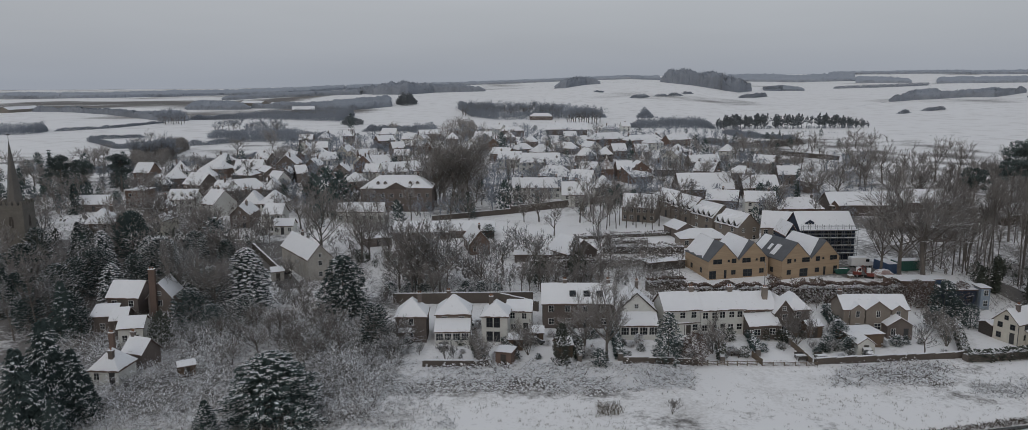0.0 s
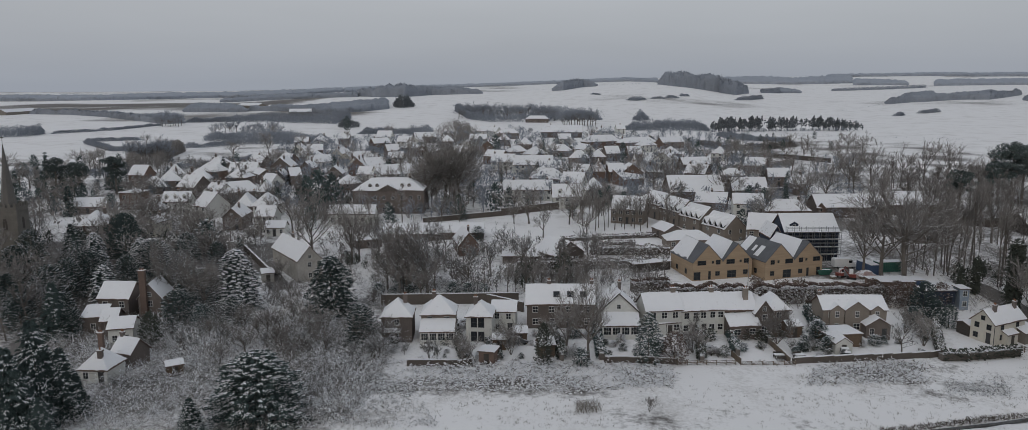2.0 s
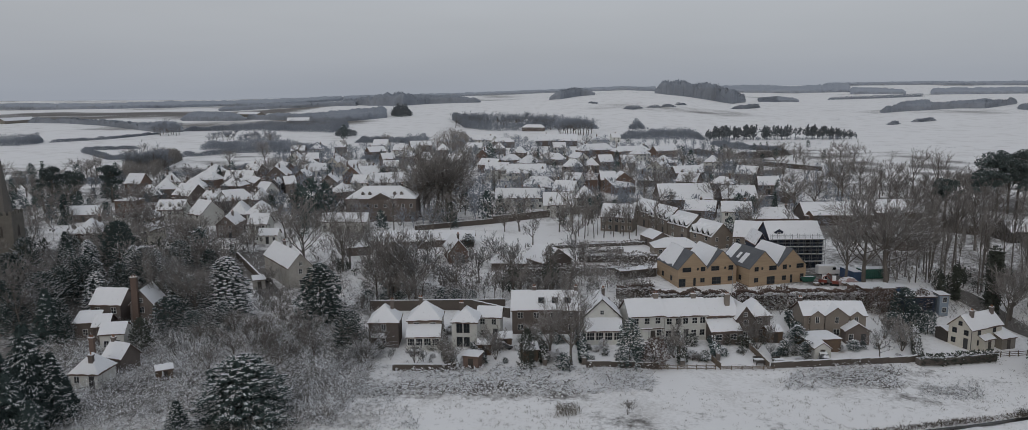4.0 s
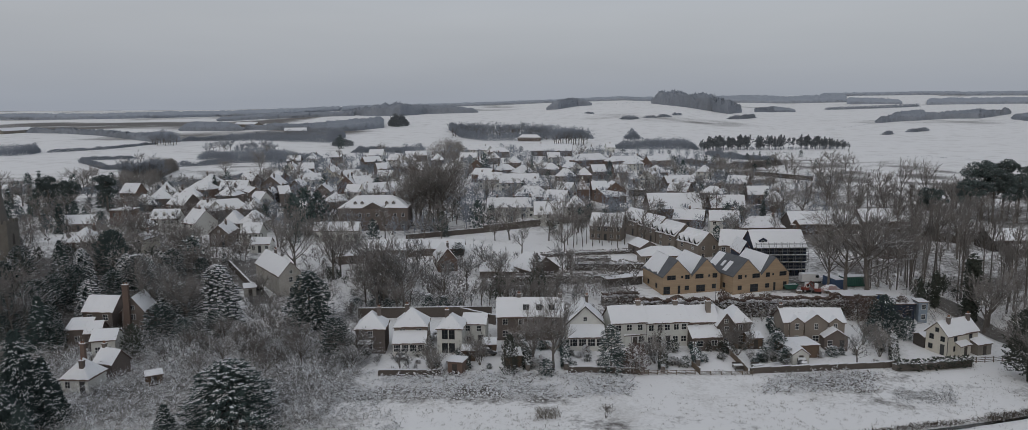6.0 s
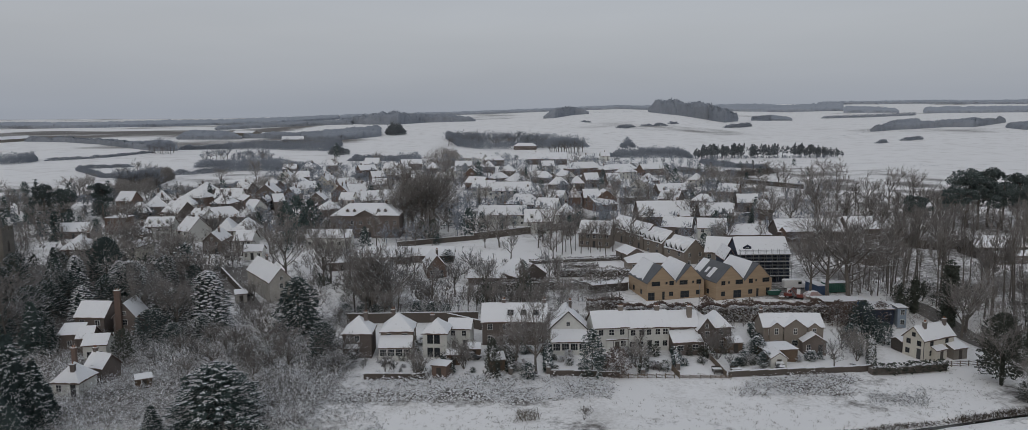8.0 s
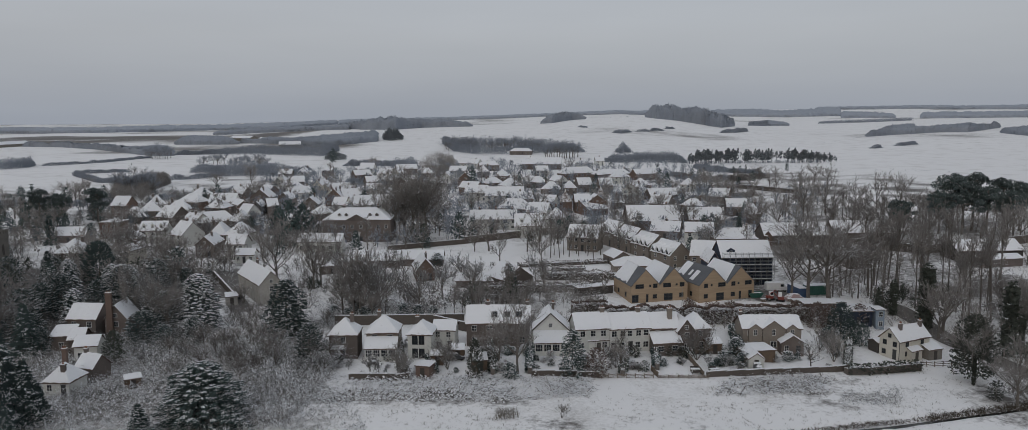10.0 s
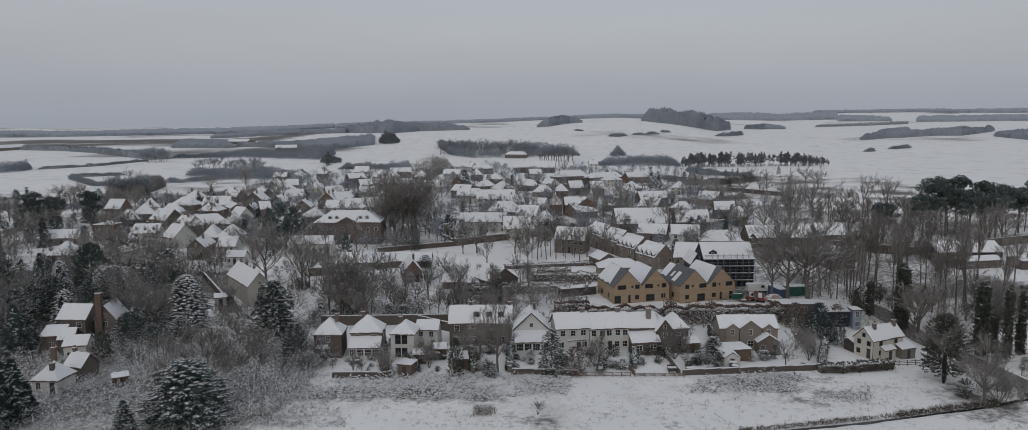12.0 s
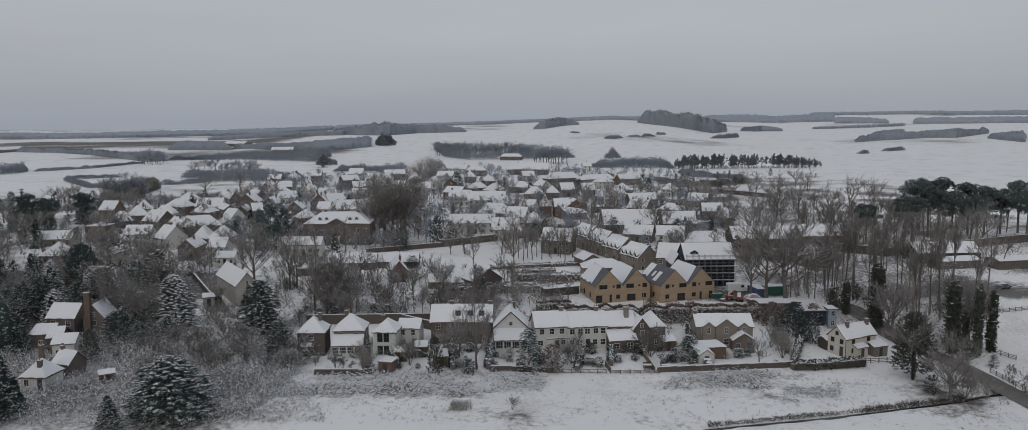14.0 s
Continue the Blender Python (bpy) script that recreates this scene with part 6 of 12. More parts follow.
house(-15.3, 524.9, 6, 8.0, 9.5, 4.2, 4.0, 'hip', wall='brick', cols=3, floors=2, sides='f', stacks=(0.1, 0.9), snow='roof_snow_thin')
house(-33.4, 609.9, -32, 20.1, 7.7, 4.5, 3.3, 'side', wall='white', cols=6, floors=2, sides='f', stacks=(0.8,), snow='roof_snow_thin')
house(-14.7, 586.1, 6, 16.6, 7.1, 4.5, 2.8, 'hip', wall='brick', cols=6, floors=2, sides='f', stacks=(), snow='roof_snow_thin')
house(26.7, 599.6, -4, 31.0, 17, 4.2, 5.0, 'side', wall='brick', cols=0, floors=2, sides='f', stacks=(0.2,), snow='roof_snow_thin', name='barn')
house(8.1, 812.6, -8, 23.3, 7.7, 4, 3.0, 'hip', wall='brick', cols=6, floors=2, sides='f', stacks=())
house(50.9, 508.1, 28, 25.5, 8.3, 4.2, 3.8, 'hip', wall='red_brick', cols=6, floors=2, sides='f', stacks=(0.2,), snow='roof_snow_thin')
house(73.0, 499.2, 28, 27.2, 7.3, 4.2, 2.9, 'hip', wall='red_brick', cols=6, floors=2, sides='f', stacks=(0.1, 0.9))
house(75.8, 476.1, 28, 12.0, 7.1, 4.2, 2.9, 'hip', wall='white', cols=4, floors=2, sides='f', stacks=(), snow='roof_snow_thin')
house(95.1, 500.6, 28, 17.2, 7.0, 4.2, 3.0, 'side', wall='red_brick', cols=5, floors=2, sides='f', stacks=(), snow='roof_snow_thin')
house(48.5, 423.5, 16, 7.9, 8.1, 4.2, 3.7, 'side', wall='brick', cols=3, floors=2, sides='f', stacks=(0.8,))
house(46.8, 323.3, 28, 9.9, 9.1, 2.8, 3.8, 'lean', wall='red_brick', cols=3, floors=1, sides='f', stacks=(0.5,))
house(60.5, 347.8, -8, 10.8, 8.2, 2.6, 3.7, 'flat', wall='dark_board', cols=4, floors=1, sides='f', stacks=(0.2,))
house(64.7, 282.1, 4, 19.9, 13, 3.6, 5.2, 'side', wall='brick', cols=0, floors=2, sides='f', stacks=(0.8,), name='barn')
house(85.5, 379.0, 16, 15.6, 7.4, 3, 3.1, 'side', wall='brick', cols=5, floors=1, sides='f', stacks=(0.1, 0.9), snow='roof_snow_thin')
house(105.2, 423.8, -32, 6.6, 8.1, 4, 3.5, 'hip', wall='white', cols=2, floors=2, sides='f', stacks=(0.5,), snow='roof_snow_thin')
house(89.1, 332.7, -32, 9.9, 7.2, 3.2, 2.7, 'hip', wall='brick', cols=3, floors=1, sides='f', stacks=(0.8,))
house(85.5, 286.4, 2, 13.2, 9.5, 3.4, 4.2, 'side', wall='brick', cols=5, floors=2, sides='f', stacks=(0.2,), snow='roof_snow')
house(106.2, 318.8, -5, 8.6, 7.3, 4.2, 3.2, 'side', wall='brick', cols=3, floors=2, sides='f', stacks=(0.2,))
house(86.0, 243.9, 2, 14.2, 7.3, 3.2, 3.0, 'hip', wall='red_brick', cols=5, floors=1, sides='f', stacks=(0.8,), snow='roof_snow_thin')
house(97.8, 248.2, -20, 2.6, 10.8, 3.4, 1.6, 'gable', wall='red_brick', cols=1, floors=2, sides='fl', stacks=(0.5,), snow='roof_snow_thin')
house(63.6, 612.2, 28, 12.6, 7.5, 4, 3.2, 'hip', wall='white', cols=4, floors=2, sides='f', stacks=(0.2,), snow='roof_snow_thin')
house(77.0, 640.3, 6, 7.2, 8.4, 4, 3.2, 'side', wall='white', cols=2, floors=2, sides='f', stacks=(0.5,), snow='roof_snow_thin')
house(25.9, 527.9, 6, 8.6, 7.2, 4.5, 3.2, 'side', wall='white', cols=3, floors=2, sides='f', stacks=(0.1, 0.9))
house(-73.1, 551.2, 16, 15.1, 7.3, 4.5, 3.0, 'side', wall='brick', cols=5, floors=2, sides='f', stacks=(), snow='roof_snow_thin')

# ---------- more village roofs ----------
house(8.2, 324.5, -20, 15.9, 9.4, 3.0, 4.0, 'hip', wall='brick', cols=5, floors=1, sides='f', stacks=(), snow='roof_snow_thin')
house(19.0, 301.7, -20, 8.5, 9.1, 4.2, 3.7, 'side', wall='white', cols=3, floors=2, sides='f', stacks=(0.1, 0.9), snow='roof_snow_thin')
house(-17.8, 409.0, -32, 11.5, 8.0, 4.2, 3.1, 'side', wall='red_brick', cols=3, floors=2, sides='f', stacks=(0.2,), snow='roof_snow_thin')
house(12.9, 363.5, 16, 11.0, 7.1, 3.0, 3.3, 'side', wall='brick', cols=4, floors=1, sides='f', stacks=(0.5,), snow='roof_snow_thin')
house(23.0, 330.4, -32, 7.9, 8.2, 4.2, 3.9, 'side', wall='white', cols=2, floors=2, sides='f', stacks=(0.2,), snow='roof_snow_thin')
house(39.1, 405.5, 6, 6.9, 8.0, 4.2, 3.7, 'hip', wall='brick', cols=2, floors=2, sides='f', stacks=(0.5,))
house(-38.5, 449.0, 6, 8.2, 7.2, 3.0, 3.4, 'side', wall='white', cols=3, floors=1, sides='f', stacks=(0.5,))
house(-23.2, 461.0, -8, 9.5, 10.1, 4.2, 4.2, 'gable', wall='red_brick', cols=3, floors=2, sides='fl', stacks=(0.1, 0.9))
house(-53.1, 512.3, 6, 8.5, 8.8, 4.2, 4.0, 'hip', wall='brick', cols=3, floors=2, sides='f', stacks=(0.1, 0.9))
house(7.9, 433.5, 36, 11.4, 9.0, 3.0, 3.8, 'hip', wall='white', cols=3, floors=1, sides='f', stacks=(0.1, 0.9), snow='roof_snow_thin')
house(81.3, 418.7, 28, 9.1, 8.5, 4.2, 3.7, 'hip', wall='brick', cols=3, floors=2, sides='f', stacks=(0.2,), snow='roof_snow_thin')
house(70.0, 391.2, -32, 9.9, 9.1, 4.2, 3.4, 'gable', wall='white', cols=3, floors=2, sides='fl', stacks=(0.8,))
house(110.4, 371.1, -32, 10.0, 8.2, 3.0, 3.7, 'side', wall='red_brick', cols=3, floors=1, sides='f', stacks=(0.1, 0.9))
house(107.5, 295.9, 6, 4.1, 8.5, 4.2, 3.6, 'hip', wall='brick', cols=1, floors=2, sides='f', stacks=(0.8,), snow='roof_snow_thin')
house(75.1, 251.2, -8, 9.6, 7.4, 4.2, 2.9, 'side', wall='white', cols=3, floors=2, sides='f', stacks=(0.8,), snow='roof_snow_thin')
house(64.7, 261.0, -20, 10.3, 7.6, 3.0, 3.1, 'side', wall='brick', cols=3, floors=1, sides='f', stacks=(0.5,), snow='roof_snow_thin')
house(-153.4, 334.9, 36, 5.7, 9.2, 4.2, 3.8, 'hip', wall='white', cols=2, floors=2, sides='f', stacks=(0.2,))
house(-154.0, 375.1, -20, 8.2, 8.7, 4.2, 3.7, 'hip', wall='red_brick', cols=3, floors=2, sides='f', stacks=(0.2,))
house(-140.4, 393.7, -20, 8.9, 7.8, 3.0, 3.3, 'side', wall='brick', cols=3, floors=1, sides='f', stacks=(0.5,), snow='roof_snow_thin')
house(-105.4, 259.2, 28, 5.4, 11.1, 4.2, 2.1, 'gable', wall='white', cols=2, floors=2, sides='fl', stacks=(0.2,))
house(-145.0, 310.2, 28, 7.9, 9.3, 4.2, 4.1, 'hip', wall='brick', cols=2, floors=2, sides='f', stacks=(0.8,), snow='roof_snow_thin')
house(-141.5, 271.8, 6, 4.4, 7.2, 3.0, 3.4, 'hip', wall='white', cols=2, floors=1, sides='f', stacks=(0.5,))
house(-125.7, 394.8, -32, 7.8, 7.4, 4.2, 2.9, 'side', wall='red_brick', cols=2, floors=2, sides='f', stacks=(0.8,))
house(-83.4, 332.4, 6, 7.5, 9.8, 4.2, 3.2, 'gable', wall='brick', cols=3, floors=2, sides='fl', stacks=(0.8,), snow='roof_snow_thin')
house(-106.1, 394.4, 36, 13.2, 7.1, 3.0, 3.3, 'side', wall='white', cols=4, floors=1, sides='f', stacks=(0.1, 0.9))
house(-70.8, 365.8, 36, 9.9, 8.8, 4.2, 3.5, 'side', wall='brick', cols=3, floors=2, sides='f', stacks=(0.8,), snow='roof_snow_thin')
house(-68.2, 401.7, 6, 7.8, 7.6, 4.2, 2.9, 'side', wall='white', cols=3, floors=2, sides='f', stacks=(0.2,), snow='roof_snow_thin')
house(-61.3, 451.8, -32, 10.3, 10.2, 3.0, 3.7, 'gable', wall='red_brick', cols=3, floors=1, sides='fl', stacks=(0.2,))
house(-77.0, 445.5, 28, 7.5, 7.5, 4.2, 3.3, 'side', wall='brick', cols=2, floors=2, sides='f', stacks=(), snow='roof_snow_thin')
house(-106.5, 248.0, -32, 6.8, 9.3, 4.2, 4.2, 'side', wall='white', cols=2, floors=2, sides='f', stacks=(0.5,), snow='roof_snow_thin')
house(75.9, 341.7, -32, 9.3, 9.1, 3.0, 3.6, 'side', wall='brick', cols=3, floors=1, sides='f', stacks=(0.1, 0.9), snow='roof_snow_thin')
house(37.0, 447.9, 28, 7.8, 10.7, 4.2, 2.9, 'gable', wall='white', cols=2, floors=2, sides='fl', stacks=(0.5,))
house(59.9, 419.4, 6, 7.3, 9.3, 4.2, 3.8, 'side', wall='red_brick', cols=2, floors=2, sides='f', stacks=(0.5,), snow='roof_snow_thin')
house(-3.5, 449.9, 36, 11.3, 7.3, 3.0, 3.1, 'hip', wall='brick', cols=3, floors=1, sides='f', stacks=(0.1, 0.9))
house(40.4, 331.7, 4, 6.7, 9, 5, 3.2, 'side', wall='red_brick', cols=3, sides='f', stacks=(), label='red brick oast house range under snow')
house(46.6, 328.0, 6, 9.5, 8, 5, 3.6, 'gable', wall='red_brick', cols=2, sides='f', stacks=())

def oast_kiln(x, y):
    """A square kiln under a steep pyramid roof with a cowl."""
    ob = thing("oast_kiln", x, y, 4, "square brick oast kiln with a steep pointed roof", "oast house")
    part("wall", Shape().box(-2.7, 2.7, -2.7, 2.7, -1, 5.0), "red_brick", ob)
    r = Shape()
    for a in range(4):
        m = Matrix.Rotation(a * math.pi / 2, 3, "Z")
        r.poly(*(m @ Vector(p) for p in ((-2.95, -2.95, 4.9), (2.95, -2.95, 4.9), (0.3, -0.3, 9.4), (-0.3, -0.3, 9.4))))
    part("roof", r, "kiln_tile", ob)
    cowl = part("cowl", Shape().tube((0, 0, 9.3), (0, 0.25, 10.6), 0.42, 0.12, 8), "white", ob)
    return ob


oast_kiln(32.7, 336.0)
oast_kiln(50.2, 350.7)

# ---------- barns and houses on the east side ----------
house(107.9, 248.7, 2, 22.3, 10, 3.4, 3.6, 'side', wall='brick', cols=0, floors=1, sides='', stacks=(), name='barn')
house(132.6, 254.0, 2, 20.0, 10, 3.4, 3.6, 'side', wall='brick', cols=0, floors=1, sides='', stacks=(), name='barn')
house(114.3, 212.2, 10, 6.9, 10, 3.2, 3.4, 'gable', wall='brick', cols=1, floors=1, sides='f', stacks=())
house(158.0, 222.3, 5, 21.0, 9, 3.2, 2.8, 'side', wall='dark_board', cols=0, floors=1, sides='', stacks=(), name='barn', label='long dark boarded farm barn with a snowy roof')
house(156.5, 214.0, 12, 14.5, 5, 2.4, 1.0, 'side', wall='brick', cols=0, floors=1, sides='', stacks=(), name='shed', label='long low farm shed with a snowy roof')
house(174.0, 213.6, 12, 13.0, 6, 2.6, 0.9, 'side', wall='brick', cols=0, floors=1, sides='', stacks=(), name='shed', label='low stable block with a snowy roof')
house(95.6, 165.8, 0, 6.5, 5, 2.9, 0.1, 'flat', wall='dark_board', cols=4, floors=1, sides='f', stacks=(), name='workshop', label='long dark flat-roofed workshop under snow')
house(92.9, 163.4, 2, 6.6, 3.0, 3.6, 0.1, "flat", wall="navy", cols=3, floors=1, sides="f", stacks=(), name="site_cabin", paint="dark_frame", label="dark blue site cabin under snow")
house(97.6, 162.5, 0, 1.9, 3.0, 4.6, 0.1, "flat", wall="blue_wall", cols=1, sides="f", stacks=(), name="stair_tower", label="narrow pale blue glazed two-storey stair tower")
shed(85.1, 168.0, 2, 9, 5, 3.0, 0.1, kind="flat", wall="red_brick", label="brick garage block with a flat snowy roof", name="garage")
shed(89.9, 169.6, 0, 5.0, 3, 2.7, 0.1, kind="flat", wall="blue_paint", label="dark blue site cabin with a snowy roof", name="site_cabin")

# ---------- building site: van, containers, skip and digger ----------

def container(x, y, rot, paint, label):
    """A ribbed steel site container with double doors."""
    ob = thing("site_container", x, y, rot, label, "container")
    s = Shape()
    n = 24
    L, W, H = 6.0, 2.4, 2.5
    ring = []
    for side in (-1, 1):
        for i in range(n):
            a, b = -L / 2 + L * i / n + 0.03, -L / 2 + L * (i + 1) / n - 0.03
            o = W / 2 + (0.0 if i % 2 else 0.045)
            ring += [(-side * a, side * o, H), (-side * b, side * o, H)]
    s.slab(ring[::-1], H - 0.15)
    part("body", s, paint, ob)
    part("snow_cap", Shape().box(-L / 2, L / 2, -W / 2, W / 2, H + 0.003, H + 0.12), "snow", ob)
    for k in (-0.6, 0.6):
        d = part("door", Shape().box(L / 2, L / 2 + 0.06, k - 0.56, k + 0.56, 0.2, H - 0.06), paint, ob)
        part("locking_bar", Shape().tube((L / 2 + 0.09, k, 0.25), (L / 2 + 0.09, k, H - 0.1), 0.025, 0.025, 6), "steel", d)
    return ob


def van(x, y, rot):
    """A long white panel van."""
    ob = thing("van", x, y, rot, "long white panel van parked on the site", "van")
    prof = [(-2.9, 0.45), (2.75, 0.45), (2.9, 0.75), (2.75, 1.15), (2.1, 1.3), (1.5, 2.25), (1.2, 2.4), (-2.75, 2.4), (-2.9, 2.2)]
    s = Shape()
    for y0, flip in ((-0.98, 0), (0.98, 1)):
        ring = [(px, y0, pz) for px, pz in prof]
        s.poly(*(ring[::-1] if flip else ring))
    k = len(prof)
    for i in range(k):
        j = (i + 1) % k
        s.f.append((i, k + (k - 1 - i), k + (k - 1 - j), j))
    body = part("body", s, "van_paint", ob)
    part("windscreen", Shape().poly((2.06, -0.85, 1.36), (2.06, 0.85, 1.36), (1.58, 0.8, 2.17), (1.58, -0.8, 2.17)), "glass", body, at=pose(0.02, 0, 0.02))
    for y0 in (-0.99, 0.98):
        part("side_window", Shape().box(0.7, 1.55, y0, y0 + 0.01, 1.4, 2.05), "glass", body)
    part("snow_cap", Shape().box(-2.7, 1.2, -0.9, 0.9, 2.402, 2.47), "snow", ob)
    for wx in (-1.9, 1.9):
        for wy in (-0.95, 0.75):
            wh = part("wheel", Shape().tube((wx, wy, 0.34), (wx, wy + 0.2, 0.34), 0.34, 0.34, 14), "rubber", ob)
            part("hub", Shape().tube((wx, wy - 0.01 if wy < 0 else wy + 0.21, 0.34), (wx, wy - 0.02 if wy < 0 else wy + 0.22, 0.34), 0.18, 0.15, 10), "steel", wh)
    return ob


def skip(x, y, rot):
    ob = thing("skip", x, y, rot, "green steel builders skip part filled with snow", "skip")
    s = Shape()
    lo = [(-1.2, -0.7, 0.1), (1.2, -0.7, 0.1), (1.2, 0.7, 0.1), (-1.2, 0.7, 0.1)]
    hi = [(-1.9, -0.9, 1.3), (1.9, -0.9, 1.3), (1.9, 0.9, 1.3), (-1.9, 0.9, 1.3)]
    for i in range(4):
        j = (i + 1) % 4
        s.poly(lo[i], lo[j], hi[j], hi[i])
    s.poly(*lo[::-1])
    part("hopper", s, "green_paint", ob)
    part("rim", Shape().box(-1.95, 1.95, -0.98, -0.88, 1.25, 1.36).box(-1.95, 1.95, 0.88, 0.98, 1.25, 1.36), "green_paint", ob)
    part("snow_cap", Shape().box(-1.75, 1.75, -0.8, 0.8, 1.0, 1.18), "snow", ob)
    return ob


def digger(x, y, rot):
    """A small tracked excavator."""
    ob = thing("mini_digger", x, y, rot, "small red and white tracked excavator", "excavator")
    for yy in (-0.7, 0.4):
        part("track", Shape().box(-0.9, 0.9, yy, yy + 0.3, 0.05, 0.45).tube((-0.9, yy, 0.25), (-0.9, yy + 0.3, 0.25), 0.2, 0.2, 10).tube((0.9, yy, 0.25), (0.9, yy + 0.3, 0.25), 0.2, 0.2, 10), "rubber", ob)
    part("house_body", Shape().box(-0.9, 0.5, -0.65, 0.65, 0.5, 1.2), "red_paint", ob)
    cab = part("cab", Shape().box(-0.3, 0.55, -0.6, 0.25, 1.2, 2.3), "van_paint", ob)
    part("cab_window", Shape().box(-0.2, 0.45, -0.61, -0.6, 1.4, 2.15).box(0.55, 0.56, -0.5, 0.15, 1.4, 2.15), "glass", cab)
    part("boom", Shape().tube((0.5, 0.4, 0.9), (1.7, 0.4, 2.4), 0.13, 0.11, 6).tube((1.7, 0.4, 2.4), (2.5, 0.4, 1.9), 0.11, 0.09, 6), "red_paint", ob)
    part("dipper", Shape().tube((2.5, 0.4, 1.9), (2.7, 0.4, 0.7), 0.09, 0.08, 6), "red_paint", ob)
    part("bucket", Shape().box(2.4, 2.9, 0.1, 0.7, 0.25, 0.7), "steel", ob)
    return ob


def pallet_stack(x, y, rot):
    ob = thing("pallet_stack", x, y, rot, "stack of timber pallets and boards under snow", "pallet")
    for i in range(4):
        part("pallet", Shape().box(-0.6, 0.6, -0.5, 0.5, i * 0.16 + 0.02, i * 0.16 + 0.15), "fence", ob)
    part("snow_cap", Shape().box(-0.58, 0.58, -0.48, 0.48, 0.64, 0.76), "snow", ob)
    return ob


def garden_set(x, y, rot):
    ob = thing("garden_table", x, y, rot, "dark garden table with benches topped with snow", "table")
    part("tabletop", Shape().box(-0.9, 0.9, -0.45, 0.45, 0.68, 0.74), "dark_board", ob)
    for lx in (-0.8, 0.8):
        for ly in (-0.38, 0.38):
            part("leg", Shape().box(lx - 0.04, lx + 0.04, ly - 0.04, ly + 0.04, 0, 0.68), "dark_board", ob)
    part("snow_cap", Shape().box(-0.88, 0.88, -0.43, 0.43, 0.742, 0.86), "snow", ob)
    for by in (-0.95, 0.95):
        bench = thing("garden_bench", x - math.sin(radians(rot)) * by, y + math.cos(radians(rot)) * by, rot, "dark slatted garden bench with snow on it", "bench")
        part("seat", Shape().box(-0.8, 0.8, -0.2, 0.2, 0.4, 0.46), "dark_board", bench)
        part("backrest", Shape().box(-0.8, 0.8, 0.2 if by > 0 else -0.24, 0.24 if by > 0 else -0.2, 0.46, 0.9), "dark_board", bench)
        for lx in (-0.7, 0.7):
            part("leg", Shape().box(lx - 0.04, lx + 0.04, -0.18, 0.18, 0, 0.4), "dark_board", bench)
        part("snow_cap", Shape().box(-0.78, 0.78, -0.18, 0.18, 0.462, 0.56), "snow", bench)
    return ob


def car(x, y, rot):
    """A parked hatchback under snow."""
    ob = thing("car", x, y, rot, "parked hatchback car with snow on its roof", "car")
    prof = [(-2.0, 0.35), (2.0, 0.35), (2.05, 0.7), (1.2, 0.9), (0.6, 1.42), (-1.3, 1.45), (-1.95, 0.95)]
    s = Shape()
    for y0, flip in ((-0.85, 0), (0.85, 1)):
        ring = [(px, y0 * (0.86 if pz > 1.2 else 1), pz) for px, pz in prof]
        s.poly(*(ring[::-1] if flip else ring))
    k = len(prof)
    for i in range(k):
        j = (i + 1) % k
        s.f.append((i, k + (k - 1 - i), k + (k - 1 - j), j))
    body = part("body", s, "car_paint", ob)
    part("windscreen", Shape().poly((1.13, -0.7, 0.97), (1.13, 0.7, 0.97), (0.66, 0.64, 1.38), (0.66, -0.64, 1.38)), "glass", body, at=pose(0.02, 0, 0.015))
    part("snow_cap", Shape().box(-1.2, 0.5, -0.62, 0.62, 1.45, 1.56), "snow", ob)
    for wx in (-1.25, 1.3):
        for wy in (-0.86, 0.68):
            part("wheel", Shape().tube((wx, wy, 0.31), (wx, wy + 0.18, 0.31), 0.31, 0.31, 12), "rubber", ob)
    return ob


def street_lamp(x, y):
    ob = thing("street_lamp", x, y, 90, "slim grey street lamp post", "street lamp")
    part("post", Shape().tube((0, 0, -0.2), (0, 0, 5.2), 0.08, 0.05, 8), "steel", ob)
    part("arm", Shape().tube((0, 0, 5.15), (0.7, 0, 5.35), 0.035, 0.03, 6), "steel", ob)
    part("lantern", Shape().box(0.55, 1.05, -0.1, 0.1, 5.3, 5.42), "dark_frame", ob)
    return ob


def utility_pole(x, y, h):
    ob = thing("utility_pole", x, y, 10, "tall wooden utility pole with a crossarm", "utility pole")
    part("pole", Shape().tube((0, 0, -0.3), (0, 0, h), 0.16, 0.11, 8), "bark", ob)
    part("crossarm", Shape().box(-1.0, 1.0, -0.06, 0.06, h - 0.6, h - 0.45), "bark", ob)
    for k in (-0.8, 0.0, 0.8):
        part("insulator", Shape().tube((k, 0, h - 0.45), (k, 0, h - 0.25), 0.05, 0.03, 6), "dark_frame", ob)
    return ob


